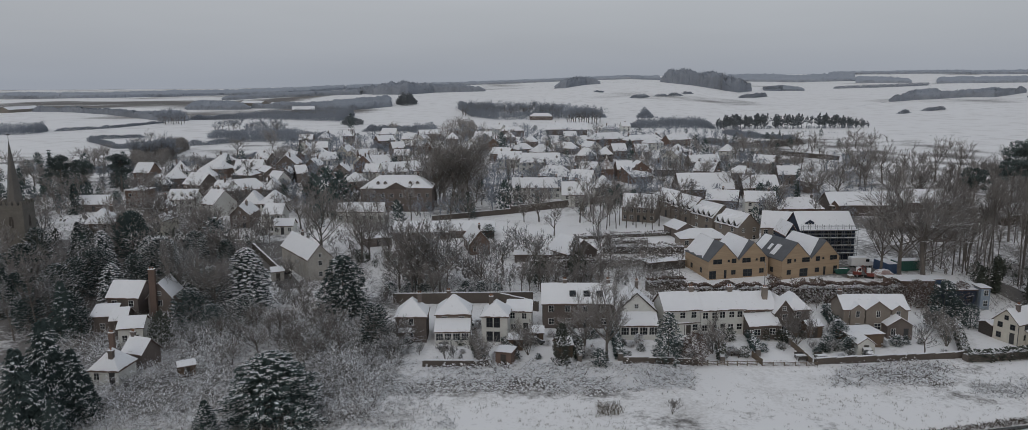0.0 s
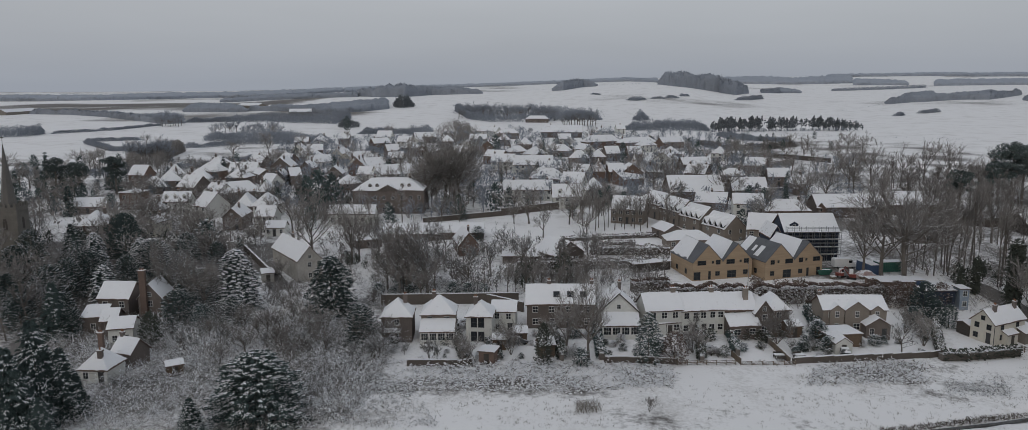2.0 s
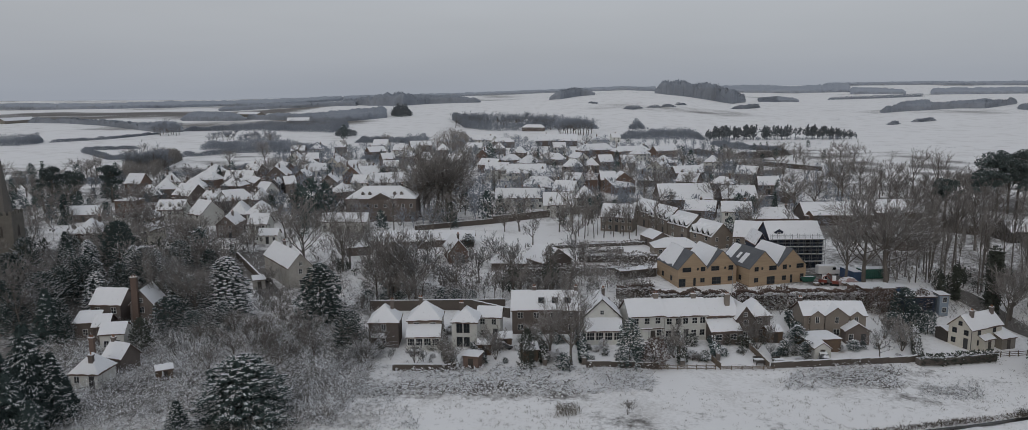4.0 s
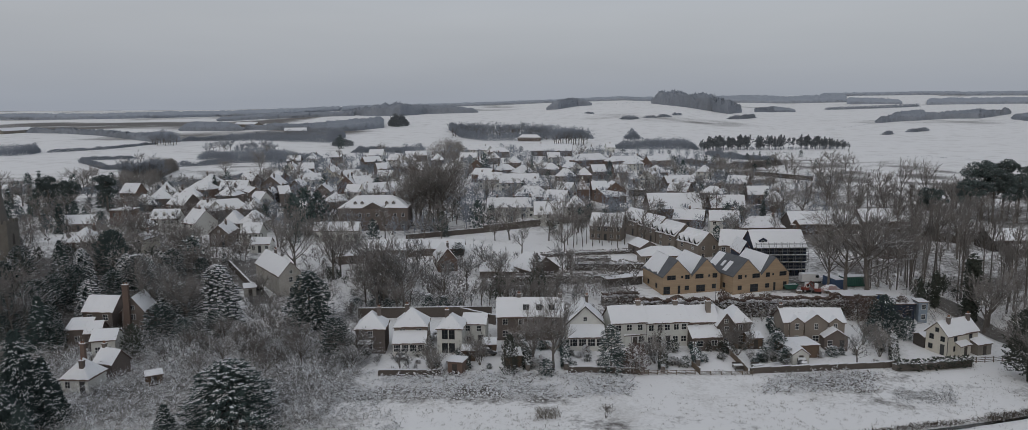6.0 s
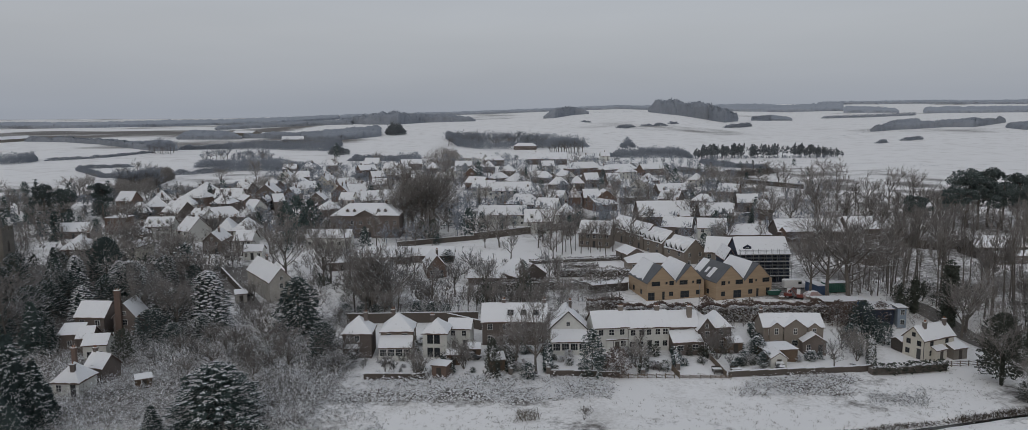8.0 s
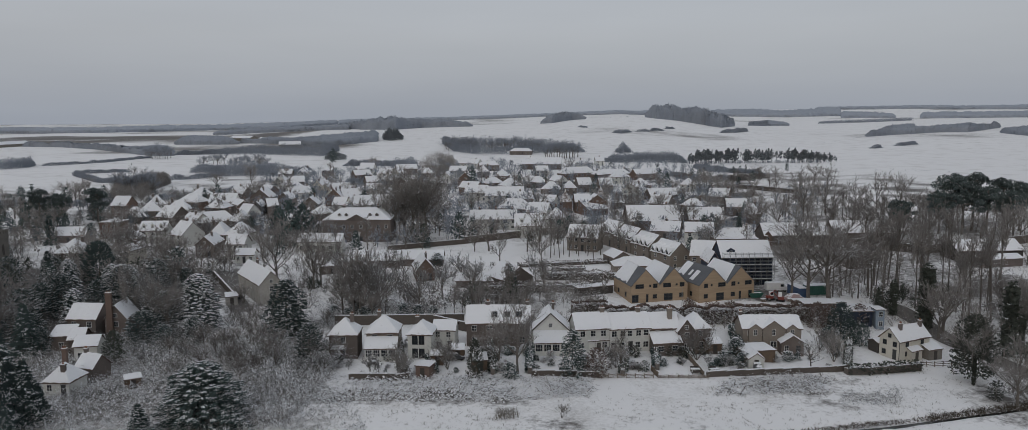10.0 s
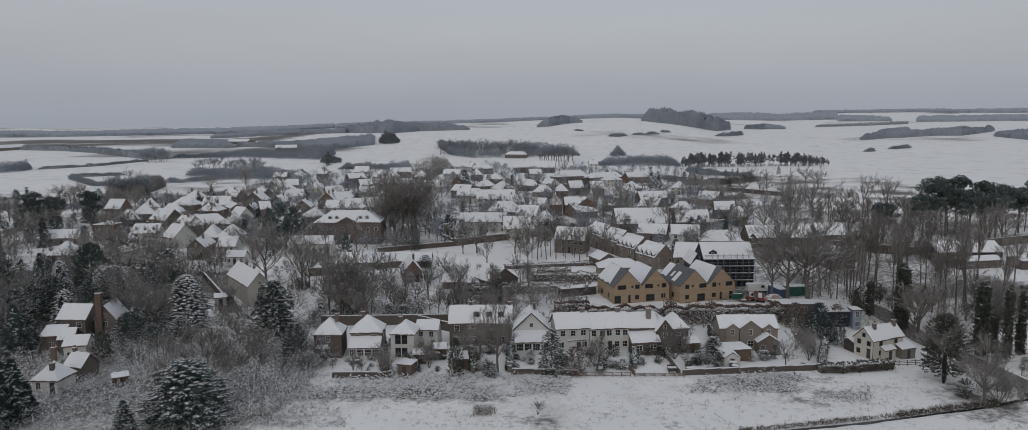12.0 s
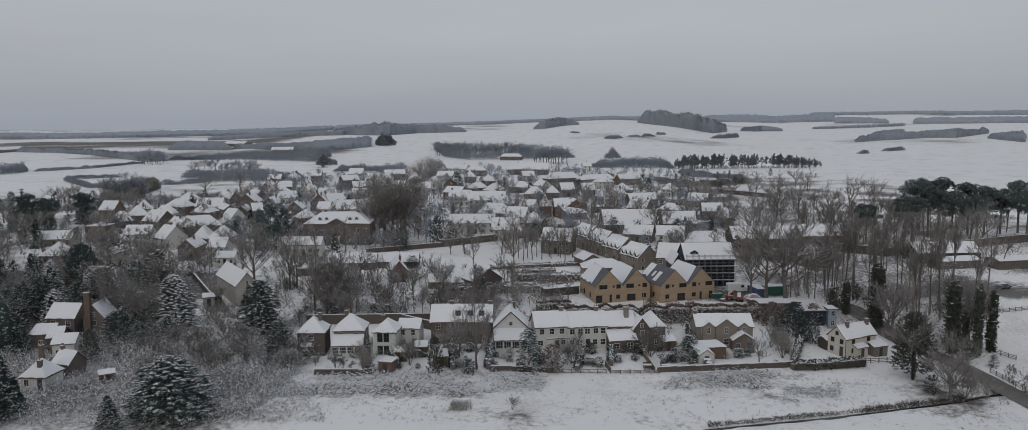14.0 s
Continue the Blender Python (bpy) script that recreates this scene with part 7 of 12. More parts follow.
van(81.3, 187.0, 4)
container(85.3, 182.6, 100, 'blue_paint', 'dark blue steel site container')
container(90.4, 183.8, 8, 'green_paint', 'green steel site container with a snowy top')
def tarped_heap(x, y, rot):
    """A heap of materials under a sagging faded sheet."""
    ob = thing("tarpaulin_heap", x, y, rot, "heap of building materials under a faded red sheet", "tarpaulin")
    s = Shape()
    n, m = 14, 9
    for i in range(n + 1):
        for j in range(m + 1):
            u, v = i / n, j / m
            k = math.sin(math.pi * u) ** 0.6 * math.sin(math.pi * v) ** 0.5
            s.v.append((-2.6 + 5.2 * u, -1.6 + 3.2 * v, k * (1.7 + 0.5 * noise.noise(Vector((u * 4, v * 3, 2))))))
    for i in range(n):
        for j in range(m):
            a = i * (m + 1) + j
            s.f.append((a, a + m + 1, a + m + 2, a + 1))
    part("sheet", s, "tarp", ob)
    return ob


tarped_heap(83.2, 179.0, 10)
skip(73.9, 180.8, 5)
digger(77.0, 178.4, 20)
digger(79.2, 177.2, 160)
pallet_stack(74.9, 177.2, 10)
pallet_stack(81.7, 177.2, 30)
pallet_stack(65.3, 174.8, 0)
garden_set(36.6, 132.4, 3)
garden_set(48.1, 131.5, 0)
garden_set(-15.2, 132.3, 8)
garden_set(51.9, 131.9, 10)
street_lamp(53.4, 171.8)
utility_pole(163.9, 484.0, 9)
utility_pole(168.4, 474.9, 9)
utility_pole(161.3, 502.9, 8)
car(91.1, 170.2, 5)
car(155.3, 190.0, 20)
car(103.0, 307.3, 0)
car(114.0, 316.6, 0)
car(61.0, 135.0, 80)
car(0.9, 135.1, 10)
car(-59.4, 178.7, 60)
car(98.4, 170.4, 15)

# ---------- church ----------

def church(x, y, rot):
    """Square battlemented tower with a tall shingled spire."""
    ob = thing("church_tower", x, y, rot, "stone church tower with battlements and a tall spire", "church")
    s = Shape().box(-4, 4, -4, 4, -1, 13.2)
    tower = part("tower", s, "stone", ob)
    part("string_course", Shape().box(-4.15, 4.15, -4.15, 4.15, 11.9, 12.2), "stone", tower)
    for a in range(4):
        m = Matrix.Rotation(a * math.pi / 2, 4, "Z")
        for i in range(5):
            part("merlon", shared("merlon", lambda: Shape().box(-0.5, 0.5, -0.25, 0.25, 13.2, 14.2).mesh("merlon")), "stone", tower, at=m @ pose(-3.6 + i * 1.8, -3.75, 0))
        part("belfry_window", Shape().box(-0.7, -0.08, -0.06, 0, 0, 2.4).box(0.08, 0.7, -0.06, 0, 0, 2.4).box(-0.5, 0.5, -0.05, 0, 2.4, 3.0), "dark_board", tower, at=m @ pose(0, -4.005, 7.2))
    sp = Shape()
    ring = [(2.5 * math.cos(math.pi / 8 + i * math.pi / 4), 2.5 * math.sin(math.pi / 8 + i * math.pi / 4), 13.3) for i in range(8)]
    for i in range(8):
        sp.poly(ring[i], ring[(i + 1) % 8], (0, 0, 30.5))
    part("spire", sp, "lead", ob)
    ob.scale = (0.78, 0.78, 1.0)
    part("weathercock", Shape().tube((0, 0, 30.3), (0, 0, 32.2), 0.06, 0.04, 6).box(-0.6, 0.6, -0.04, 0.04, 31.5, 31.75), "dark_board", ob)
    return ob


church(-137.4, 200.4, 8)

# ---------- trees and hedges near the meadow ----------
plant("cedar", 11, -35.9, 102.2, 10.8, 1.78, 20, 0.6, label="large broad conifer loaded with fresh snow")
plant('spruce', 1, -42.3, 94.8, 7.2, turn=236, snowy=0.65, wide=1.25)
plant('spruce', 2, -67.2, 101.3, 17.0, turn=190, snowy=0.4, wide=1.0)
plant('spruce', 1, -64.1, 102.1, 12.0, turn=245, snowy=0.4, wide=1.05)
plant('spruce', 3, -66.8, 94.7, 15.0, turn=211, snowy=0.4, wide=1.05)
plant('spruce', 2, -64.0, 105.1, 7.0, turn=170, snowy=0.25, wide=1.0)
plant('spruce', 3, -61.7, 93.2, 8.0, turn=15, snowy=0.25, wide=1.0)
plant('cedar', 2, -58.6, 154.7, 13.3, turn=150, snowy=0.95, wide=1.0)
plant('dome', 1, -55.5, 144.1, 6.5, turn=225, snowy=1.0, wide=0.85)
plant('cedar', 3, -37.8, 151.5, 12.7, turn=203, snowy=0.35, wide=1.15)
plant('dome', 2, -27.6, 133.4, 8.4, turn=355, snowy=0.6, wide=0.95)
plant('dome', 3, -66.3, 144.0, 7.6, turn=205, snowy=0.5, wide=1.3)
plant('dome', 2, -67.4, 134.4, 6.6, turn=80, leaf='ivy', snowy=0.12, wide=0.85, label='dense dark ivy bush against the white outbuilding')
plant('dome', 1, -61.0, 142.4, 5.2, turn=170, snowy=0.75, wide=1.25)
plant('dome', 2, -85.5, 173.2, 10.9, turn=300, snowy=0.85, wide=1.1)
plant('cedar', 3, -89.6, 175.8, 10.6, turn=299, snowy=0.9, wide=0.8)
plant('dome', 3, -89.1, 168.1, 8.4, turn=10, snowy=0.6)
plant('dome', 1, -104.0, 195.6, 12.7, turn=17, snowy=0.08, wide=1.0)
plant('pine', 1, -187.0, 300.0, 15.0, turn=40, snowy=0.1, wide=1.2, leaf='pine_needle')
plant('pine', 2, -179.5, 303.0, 13.5, turn=130, snowy=0.1, wide=1.2, leaf='pine_needle')
plant('pine', 0, -163.0, 301.0, 15.5, turn=250, snowy=0.1, wide=1.3, leaf='pine_needle')
plant('cedar', 1, 24.0, 127.2, 9.2, turn=276, snowy=0.6, wide=0.8)
plant('dome', 1, -25.7, 258.5, 6.2, turn=30, leaf='ivy', snowy=0.05, wide=1.2, label='dark clipped evergreen bush on the mansion lawn')
plant('dome', 2, -21.4, 257.5, 7.0, turn=140, leaf='ivy', snowy=0.05, wide=1.1, label='dark clipped evergreen bush on the mansion lawn')
plant('dome', 1, -12.0, 216.3, 4.4, turn=210, snowy=0.4, wide=1.2)
plant('round', 3, 6.9, 219.5, 9.0, turn=15)
plant('round', 1, 15.4, 238.0, 11.0, turn=95)
plant('round', 2, 19.6, 221.0, 9.5, turn=165)
plant('round', 0, -2.0, 238.5, 8.0, turn=235)
plant('tall', 1, 23.6, 249.0, 11.0, turn=305, wide=1.1)
plant('round', 2, 33.4, 131.2, 6.2, turn=77, wide=1.25)
plant('dome', 2, 28.6, 127.8, 5.6, turn=205, leaf='beech', snowy=0.1, wide=1.2, label='brown-leaved beech bush beside a lawn')
plant('dome', 3, 5.7, 124.9, 7.9, turn=70, leaf='ivy', snowy=0.15, wide=0.55, label='dark ivy-covered shrub by the fence')
plant('round', 1, 9.8, 130.0, 10.0, turn=120)
plant('round', 2, 13.7, 127.4, 13.5, turn=312, wide=0.8)
plant('shrub', 1, -14.2, 126.5, 5.5, turn=30, twig='frosty_twig')
plant('shrub', 2, -8.2, 124.8, 7.9, turn=61)
plant('shrub', 1, -0.0, 130.0, 7.5, turn=40)
plant('shrub', 2, 50.0, 139.0, 8.6, turn=265)
plant('round', 3, 34.7, 140.7, 4.7, turn=35)
plant('shrub', 1, 32.8, 132.3, 6.7, turn=103)
plant('dome', 3, 37.5, 139.2, 2.5, turn=221, leaf='ivy', snowy=0.3, wide=1.25)
plant('dome', 2, 38.2, 131.3, 2.2, turn=23, leaf='ivy', snowy=0.3, wide=1.25)
plant('dome', 1, 44.6, 140.8, 2.3, turn=323, leaf='ivy', snowy=0.6, wide=1.25)
plant('dome', 3, 47.1, 140.4, 2.2, turn=5, leaf='ivy', snowy=0.5, wide=1.25)
plant('dome', 1, 58.6, 141.9, 4.1, turn=270, leaf='needle', snowy=0.8, wide=1.25)
plant('dome', 2, 58.3, 136.4, 2.9, turn=85, leaf='needle', snowy=0.8, wide=1.25)
plant('dome', 2, 54.8, 137.8, 2.5, turn=0, leaf='needle', snowy=0.7, wide=1.25)
plant('dome', 2, 12.2, 124.9, 3.2, turn=305, leaf='needle', snowy=0.5, wide=1.25)
plant('dome', 2, -2.2, 127.3, 1.9, turn=108, leaf='ivy', snowy=0.5, wide=1.25)
plant('shrub', 2, 78.8, 141.5, 7.1, turn=333, wide=1.3)
plant('round', 1, 72.2, 136.4, 5.8, turn=250, twig='frosty_twig', wide=1.2)
plant('dome', 2, 86.7, 158.1, 8.3, turn=78, snowy=0.2, wide=1.0)
plant('dome', 3, 89.4, 152.9, 5.2, turn=87, snowy=0.2, wide=1.0)
plant('dome', 1, 87.8, 155.6, 5.4, turn=350, snowy=0.2, wide=1.1)
plant('dome', 2, 81.5, 151.9, 4.6, turn=286, snowy=0.2, wide=1.1)
plant('shrub', 1, 78.3, 148.2, 7.0, turn=290)
plant('shrub', 2, 80.3, 146.5, 6.2, turn=5)
plant('dome', 1, 83.2, 163.0, 6.1, turn=296, leaf='beech', snowy=0.12, wide=1.2)
plant('dome', 2, 93.8, 164.9, 5.1, turn=174, leaf='beech', snowy=0.12, wide=1.2)
plant('dome', 3, 86.2, 163.8, 5.4, turn=220, leaf='beech', snowy=0.12, wide=1.2)
hedge(32.6, 160.6, 82.3, 165.9, 4.3, 2.2, 'beech', 11, per=46, snowy=0.035, label='long copper beech hedge topped with snow')
hedge(78.3, 134.4, 85.9, 136.0, 1.8, 1.6, 'ivy', 12, snowy=0.12)
hedge(85.9, 136.0, 95.1, 138.9, 1.9, 1.6, 'ivy', 13, snowy=0.12)
hedge(-4.2, 135.1, -2.2, 126.6, 1.6, 1.1, 'needle', 80, per=22, snowy=0.7, label='dark garden hedge with snow on top')
hedge(7.4, 144.6, 8.9, 126.7, 1.6, 1.1, 'ivy', 81, per=22, snowy=0.7, label='dark garden hedge with snow on top')
hedge(16.2, 144.6, 15.9, 127.4, 1.6, 1.1, 'needle', 82, per=22, snowy=0.7, label='dark garden hedge with snow on top')
hedge(37.0, 146.9, 33.5, 127.8, 1.6, 1.1, 'ivy', 83, per=22, snowy=0.7, label='dark garden hedge with snow on top')
hedge(42.5, 146.8, 40.8, 131.9, 1.6, 1.1, 'needle', 84, per=22, snowy=0.7, label='dark garden hedge with snow on top')
hedge(50.2, 147.8, 48.6, 138.4, 1.6, 1.1, 'ivy', 85, per=22, snowy=0.7, label='dark garden hedge with snow on top')
hedge(62.0, 157.7, 59.2, 136.2, 2.4, 1.1, 'needle', 86, per=22, snowy=0.7, label='dark garden hedge with snow on top')
hedge(86.8, 153.4, 79.6, 136.6, 1.6, 1.1, 'ivy', 87, per=22, snowy=0.7, label='dark garden hedge with snow on top')
hedge(65.3, 156.9, 60.4, 149.9, 1.6, 1.1, 'needle', 88, per=22, snowy=0.7, label='dark garden hedge with snow on top')
hedge(-11.9, 144.5, -8.4, 128.0, 1.6, 1.1, 'ivy', 89, per=22, snowy=0.7, label='dark garden hedge with snow on top')
hedge(-20.8, 144.5, -25.7, 145.3, 1.5, 1.0, 'ivy', 14)
thicket("scrub", ((-72.8, 98.4), (-42.7, 98.9), (-63.8, 150.5), (-90.4, 142.7)), 2700, 2.8, 20, mat="twig", shoots=9, label="dense bare brown scrub covering the slope", thick=1.05, coarse=True)
thicket("scrub", ((-72.8, 98.4), (-42.7, 98.9), (-63.8, 150.5), (-90.4, 142.7)), 3400, 3.45, 21, arch=0.5, shoots=6, label="arching snow-dusted stems over the scrub", thick=0.75, laden=0.9)
thicket("scrub", ((-39.7, 91.4), (-22.8, 103.4), (-21.1, 143.3), (-67.9, 150.5)), 3500, 3.0, 22, mat="twig", shoots=9, label="dense bare brown scrub covering the slope", thick=1.05, coarse=True)
thicket("scrub", ((-39.7, 91.4), (-22.8, 103.4), (-21.1, 143.3), (-67.9, 150.5)), 4200, 3.68, 23, arch=0.5, shoots=6, label="arching snow-dusted stems over the scrub", thick=0.75, laden=0.9)
thicket("low_scrub", ((-29.4, 99.9), (-9.4, 100.2), (-16.2, 116.8), (-27.2, 123.9)), 1800, 0.9, 27, laden=0.3, pads=0.06, label="low frosted scrub running out into the meadow")
thicket("bramble", ((-27.5, 113.1), (9.9, 112.7), (9.9, 126.0), (-30.0, 128.2)), 12500, 1.9, 30, mat="bark", arch=0.9, thick=1.7, coarse=True, shoots=4, laden=0.9, pads=0.06, label="bank of brambles heaped with snow")
thicket("bramble", ((9.9, 112.7), (26.0, 116.1), (27.1, 125.6), (9.9, 126.0)), 6000, 1.9, 32, mat="bark", arch=0.9, thick=1.7, coarse=True, shoots=4, laden=0.9, pads=0.06, label="bank of brambles heaped with snow")
thicket("bramble", ((48.5, 118.9), (70.0, 123.3), (75.0, 132.9), (53.7, 129.8)), 7000, 1.9, 34, mat="bark", arch=0.9, thick=2.0, coarse=True, shoots=4, laden=0.5, pads=0.05, label="bank of brambles heaped with snow")
thicket("low_scrub", ((69.4, 115.9), (82.2, 119.1), (85.9, 128.3), (75.5, 127.0)), 900, 0.7, 39, laden=0.2, thick=1.2, gaps=0.5, pads=0.1, label="thin low brambles on the snowy meadow")
tussocks(((-39.9, 97.0), (109.1, 106.9), (113.6, 141.7), (-34.3, 117.4)), 3000, 0.26, 38)
thicket("ditch_bank", ((53.4, 101.8), (83.7, 112.0), (84.6, 114.0), (53.8, 103.5)), 1300, 0.6, 40, mat="earth", shoots=3, arch=0.4, thick=1.5, coarse=True, label="dark dead growth hanging over the ditch bank")
thicket("ditch_bank", ((83.7, 112.0), (105.7, 120.2), (107.2, 122.8), (84.7, 114.3)), 1300, 0.8, 41, mat="earth", shoots=3, arch=0.4, thick=1.5, coarse=True, label="dark dead growth hanging over the ditch bank")
thicket("tall_grass", ((9.7, 104.6), (14.1, 105.7), (13.8, 109.4), (10.5, 108.8)), 260, 1.3, 42, mat="grass", shoots=2, arch=0.1, label="dense tuft of tall dead grass")
plant('shrub', 1, 21.0, 105.9, 3.1, turn=316)
plant('column', 13, 119.0, 149.1, 17.3, turn=190, leaf='ivy', snowy=0.05, wide=1.1)
plant('column', 12, 123.8, 147.5, 17.1, turn=100, leaf='ivy', snowy=0.05, wide=0.75)
plant('column', 13, 129.1, 151.3, 14.9, turn=228, leaf='ivy', snowy=0.05, wide=0.91)
plant('column', 14, 99.3, 167.5, 7.5, turn=51, leaf='ivy', snowy=0.05, wide=1.17)
plant('column', 12, 108.4, 163.3, 16.3, turn=175, leaf='ivy', snowy=0.05, wide=1.3)
plant('column', 12, 103.6, 169.2, 9.2, turn=90, leaf='ivy', snowy=0.05, wide=1.3)
plant('round', 2, 102.0, 131.9, 14.0, turn=262, wide=0.8)
plant('dome', 13, 102.5, 133.1, 12.6, 0.9, 40, 0.03, leaf='ivy', z=-2.1, label='ivy-smothered crown of a hedgerow tree')
plant('column', 13, 101.6, 131.2, 6.0, 0.8, 10, 0.02, leaf='ivy')
plant('shrub', 1, 106.1, 120.9, 7.5, turn=260, wide=1.0)
plant('shrub', 2, 105.6, 124.4, 5.2, turn=130)
plant('dome', 1, 123.9, 141.4, 2.9, turn=295, leaf='ivy', snowy=0.3)
plant('dome', 2, 101.5, 123.9, 3.9, turn=100, leaf='ivy', snowy=0.4)
plant('dome', 3, 124.0, 118.0, 7.5, turn=90, leaf='ivy', snowy=0.1)
plant('round', 2, 103.1, 119.9, 11.5, turn=262)
plant('tall', 0, 111.9, 173.5, 20.4, turn=334, wide=0.71)
plant('round', 1, 128.7, 238.3, 12.6, turn=326, wide=0.8937323844186785)
plant('tall', 2, 102.1, 171.8, 17.9, turn=171, wide=0.55)
plant('tall', 0, 131.1, 162.8, 23.1, turn=206, wide=0.65)
plant('tall', 3, 124.8, 223.3, 16.8, turn=131, wide=0.9744647466509717)
plant('tall', 0, 141.3, 190.4, 18.6, turn=208, wide=0.64)
plant('tall', 0, 126.2, 167.7, 22.4, turn=64, wide=0.7)
plant('round', 1, 132.0, 212.4, 16.9, turn=270, wide=0.8354072372438914)
plant('tall', 2, 145.9, 181.6, 17.9, turn=201, wide=0.75)
plant('tall', 3, 169.5, 214.0, 11.3, turn=213, wide=1.0873761909794064)
plant('round', 0, 111.4, 161.6, 14.0, turn=37, wide=1.1994035781503105)
plant('tall', 1, 132.9, 211.1, 11.2, turn=214, wide=0.8789539425713678)
plant('tall', 2, 119.6, 171.0, 15.8, turn=227, wide=0.78)
plant('round', 3, 109.1, 158.6, 13.3, turn=297, wide=0.9841638531383619)
plant('tall', 0, 124.8, 169.9, 20.2, turn=127, wide=0.71)
plant('tall', 2, 119.0, 167.3, 17.9, turn=275, wide=0.81)
plant('tall', 0, 102.8, 179.5, 16.0, turn=201, wide=0.71)
plant('tall', 1, 121.5, 168.7, 21.3, turn=269, wide=0.74)
plant('tall', 2, 123.2, 232.0, 16.8, turn=244, wide=0.9004489112733881)
plant('tall', 3, 122.4, 171.7, 18.5, turn=44, wide=0.63)

# ---------- large bare trees ----------
plant('round', 1, 90.4, 174.7, 22.3, turn=306, wide=1.15)
plant('round', 2, 86.7, 178.2, 21.5, turn=326, wide=1.1)
plant('round', 3, 82.6, 179.3, 17.4, turn=274, wide=0.9)
plant('round', 4, -28.0, 271.1, 23.8, turn=162, wide=1.05)
plant('round', 2, -31.5, 276.8, 22.4, turn=34, wide=1.1)
plant('round', 3, -24.9, 275.3, 23.0, turn=324, wide=1.1)
plant('round', 5, -33.4, 267.1, 21.2, turn=350, wide=1)
plant('round', 1, -22.2, 271.1, 22.4, turn=7, wide=1)
plant('round', 2, -54.0, 193.7, 16.4, turn=155)
plant('round', 3, -24.2, 164.6, 14.5, turn=168, wide=1.0)
plant('round', 4, -19.6, 164.7, 13.7, turn=272, twig='frosty_twig')
plant('round', 5, -28.8, 166.0, 12.7, turn=105, wide=0.9)
plant('round', 5, -10.7, 168.6, 10.2, turn=355, twig='frosty_twig')
plant('round', 1, -69.0, 154.6, 12.6, turn=255, twig='frosty_twig')
plant('round', 2, -73.8, 154.6, 13.3, turn=40)
plant('round', 3, -63.8, 150.5, 11.6, turn=210)
plant('pollard', 0, 19.4, 235.2, 10.3, turn=167)
plant('tall', 1, 21.1, 231.2, 9.6, turn=221)
plant('tall', 2, 22.7, 227.7, 11.2, turn=275)
plant('pollard', 3, 24.1, 232.1, 9.0, turn=45)
plant('tall', 0, 25.7, 228.5, 10.6, turn=99)
plant('tall', 1, 27.2, 233.1, 8.4, turn=229)
plant('pollard', 2, 28.8, 229.4, 10.1, turn=283)
plant('tall', 3, 31.4, 234.1, 10.3, turn=238)
plant('tall', 0, 31.9, 230.3, 9.5, turn=107)
plant('pollard', 1, 34.5, 235.2, 9.7, turn=62)
plant('tall', 2, 34.9, 231.2, 8.9, turn=291)
plant('tall', 3, 36.4, 227.6, 10.6, turn=345)
plant('pollard', 0, 39.1, 232.1, 10.8, turn=300)
plant('pollard', 0, -1.7, 161.6, 8.7, turn=220)
plant('pollard', 1, 0.1, 164.3, 6.3, turn=275)
plant('pollard', 2, 2.0, 167.2, 6.0, turn=330)
plant('pollard', 0, 3.8, 161.6, 7.9, turn=223)
plant('pollard', 1, 5.7, 164.4, 7.6, turn=278)
plant('pollard', 2, 7.7, 167.2, 5.2, turn=333)
plant('pollard', 0, 9.3, 161.6, 7.2, turn=226)
plant('pollard', 1, 11.3, 164.4, 6.9, turn=281)
plant('pollard', 2, 13.4, 167.2, 6.6, turn=336)
plant('pollard', 0, 14.8, 161.7, 8.5, turn=229)
plant('tall', 2, 10.7, 168.7, 12.0, turn=320)
plant('cedar', 2, 11.1, 181.8, 8.9, turn=331, snowy=0.4, wide=0.6)
plant('round', 1, 145.6, 322.1, 17.2, turn=285)
plant('round', 2, 132.2, 312.5, 17.0, turn=125)
plant('round', 3, 169.0, 325.8, 17.4, turn=343)
plant('round', 4, 181.7, 331.9, 17.4, turn=165)
plant('round', 5, 159.7, 395.6, 14.3, turn=80)
plant('round', 1, 157.6, 321.9, 15.3, turn=150)
plant('round', 2, 158.3, 428.2, 11.0, turn=290)
plant('round', 3, 154.0, 428.3, 10.3, turn=206)
plant('round', 2, 176.3, 302.9, 14.3, turn=10)
plant('round', 1, 162.5, 286.9, 14.9, turn=100)
plant('pine', 0, 175.7, 277.3, 22.3, turn=298, snowy=0.06, wide=1.15, leaf='pine_needle')
plant('pine', 1, 184.0, 278.7, 22.1, turn=317, snowy=0.06, wide=1.15, leaf='pine_needle')
plant('pine', 2, 184.8, 270.8, 18.3, turn=32, snowy=0.06, wide=1.15, leaf='pine_needle')
plant('pine', 0, 195.3, 278.5, 20.3, turn=182, snowy=0.06, wide=1.15, leaf='pine_needle')
plant('pine', 1, 201.5, 278.3, 18.7, turn=27, snowy=0.06, wide=1.15, leaf='pine_needle')
plant('pine', 2, 207.7, 278.2, 18.7, turn=232, snowy=0.06, wide=1.15, leaf='pine_needle')
plant('pine', 0, 216.5, 281.3, 20.7, turn=129, snowy=0.06, wide=1.15, leaf='pine_needle')
plant('pine', 1, 167.6, 271.1, 15.8, turn=322, snowy=0.06, wide=1.15, leaf='pine_needle')
plant('pine', 2, 146.6, 256.9, 15.0, turn=12, snowy=0.06, wide=1.15, leaf='pine_needle')
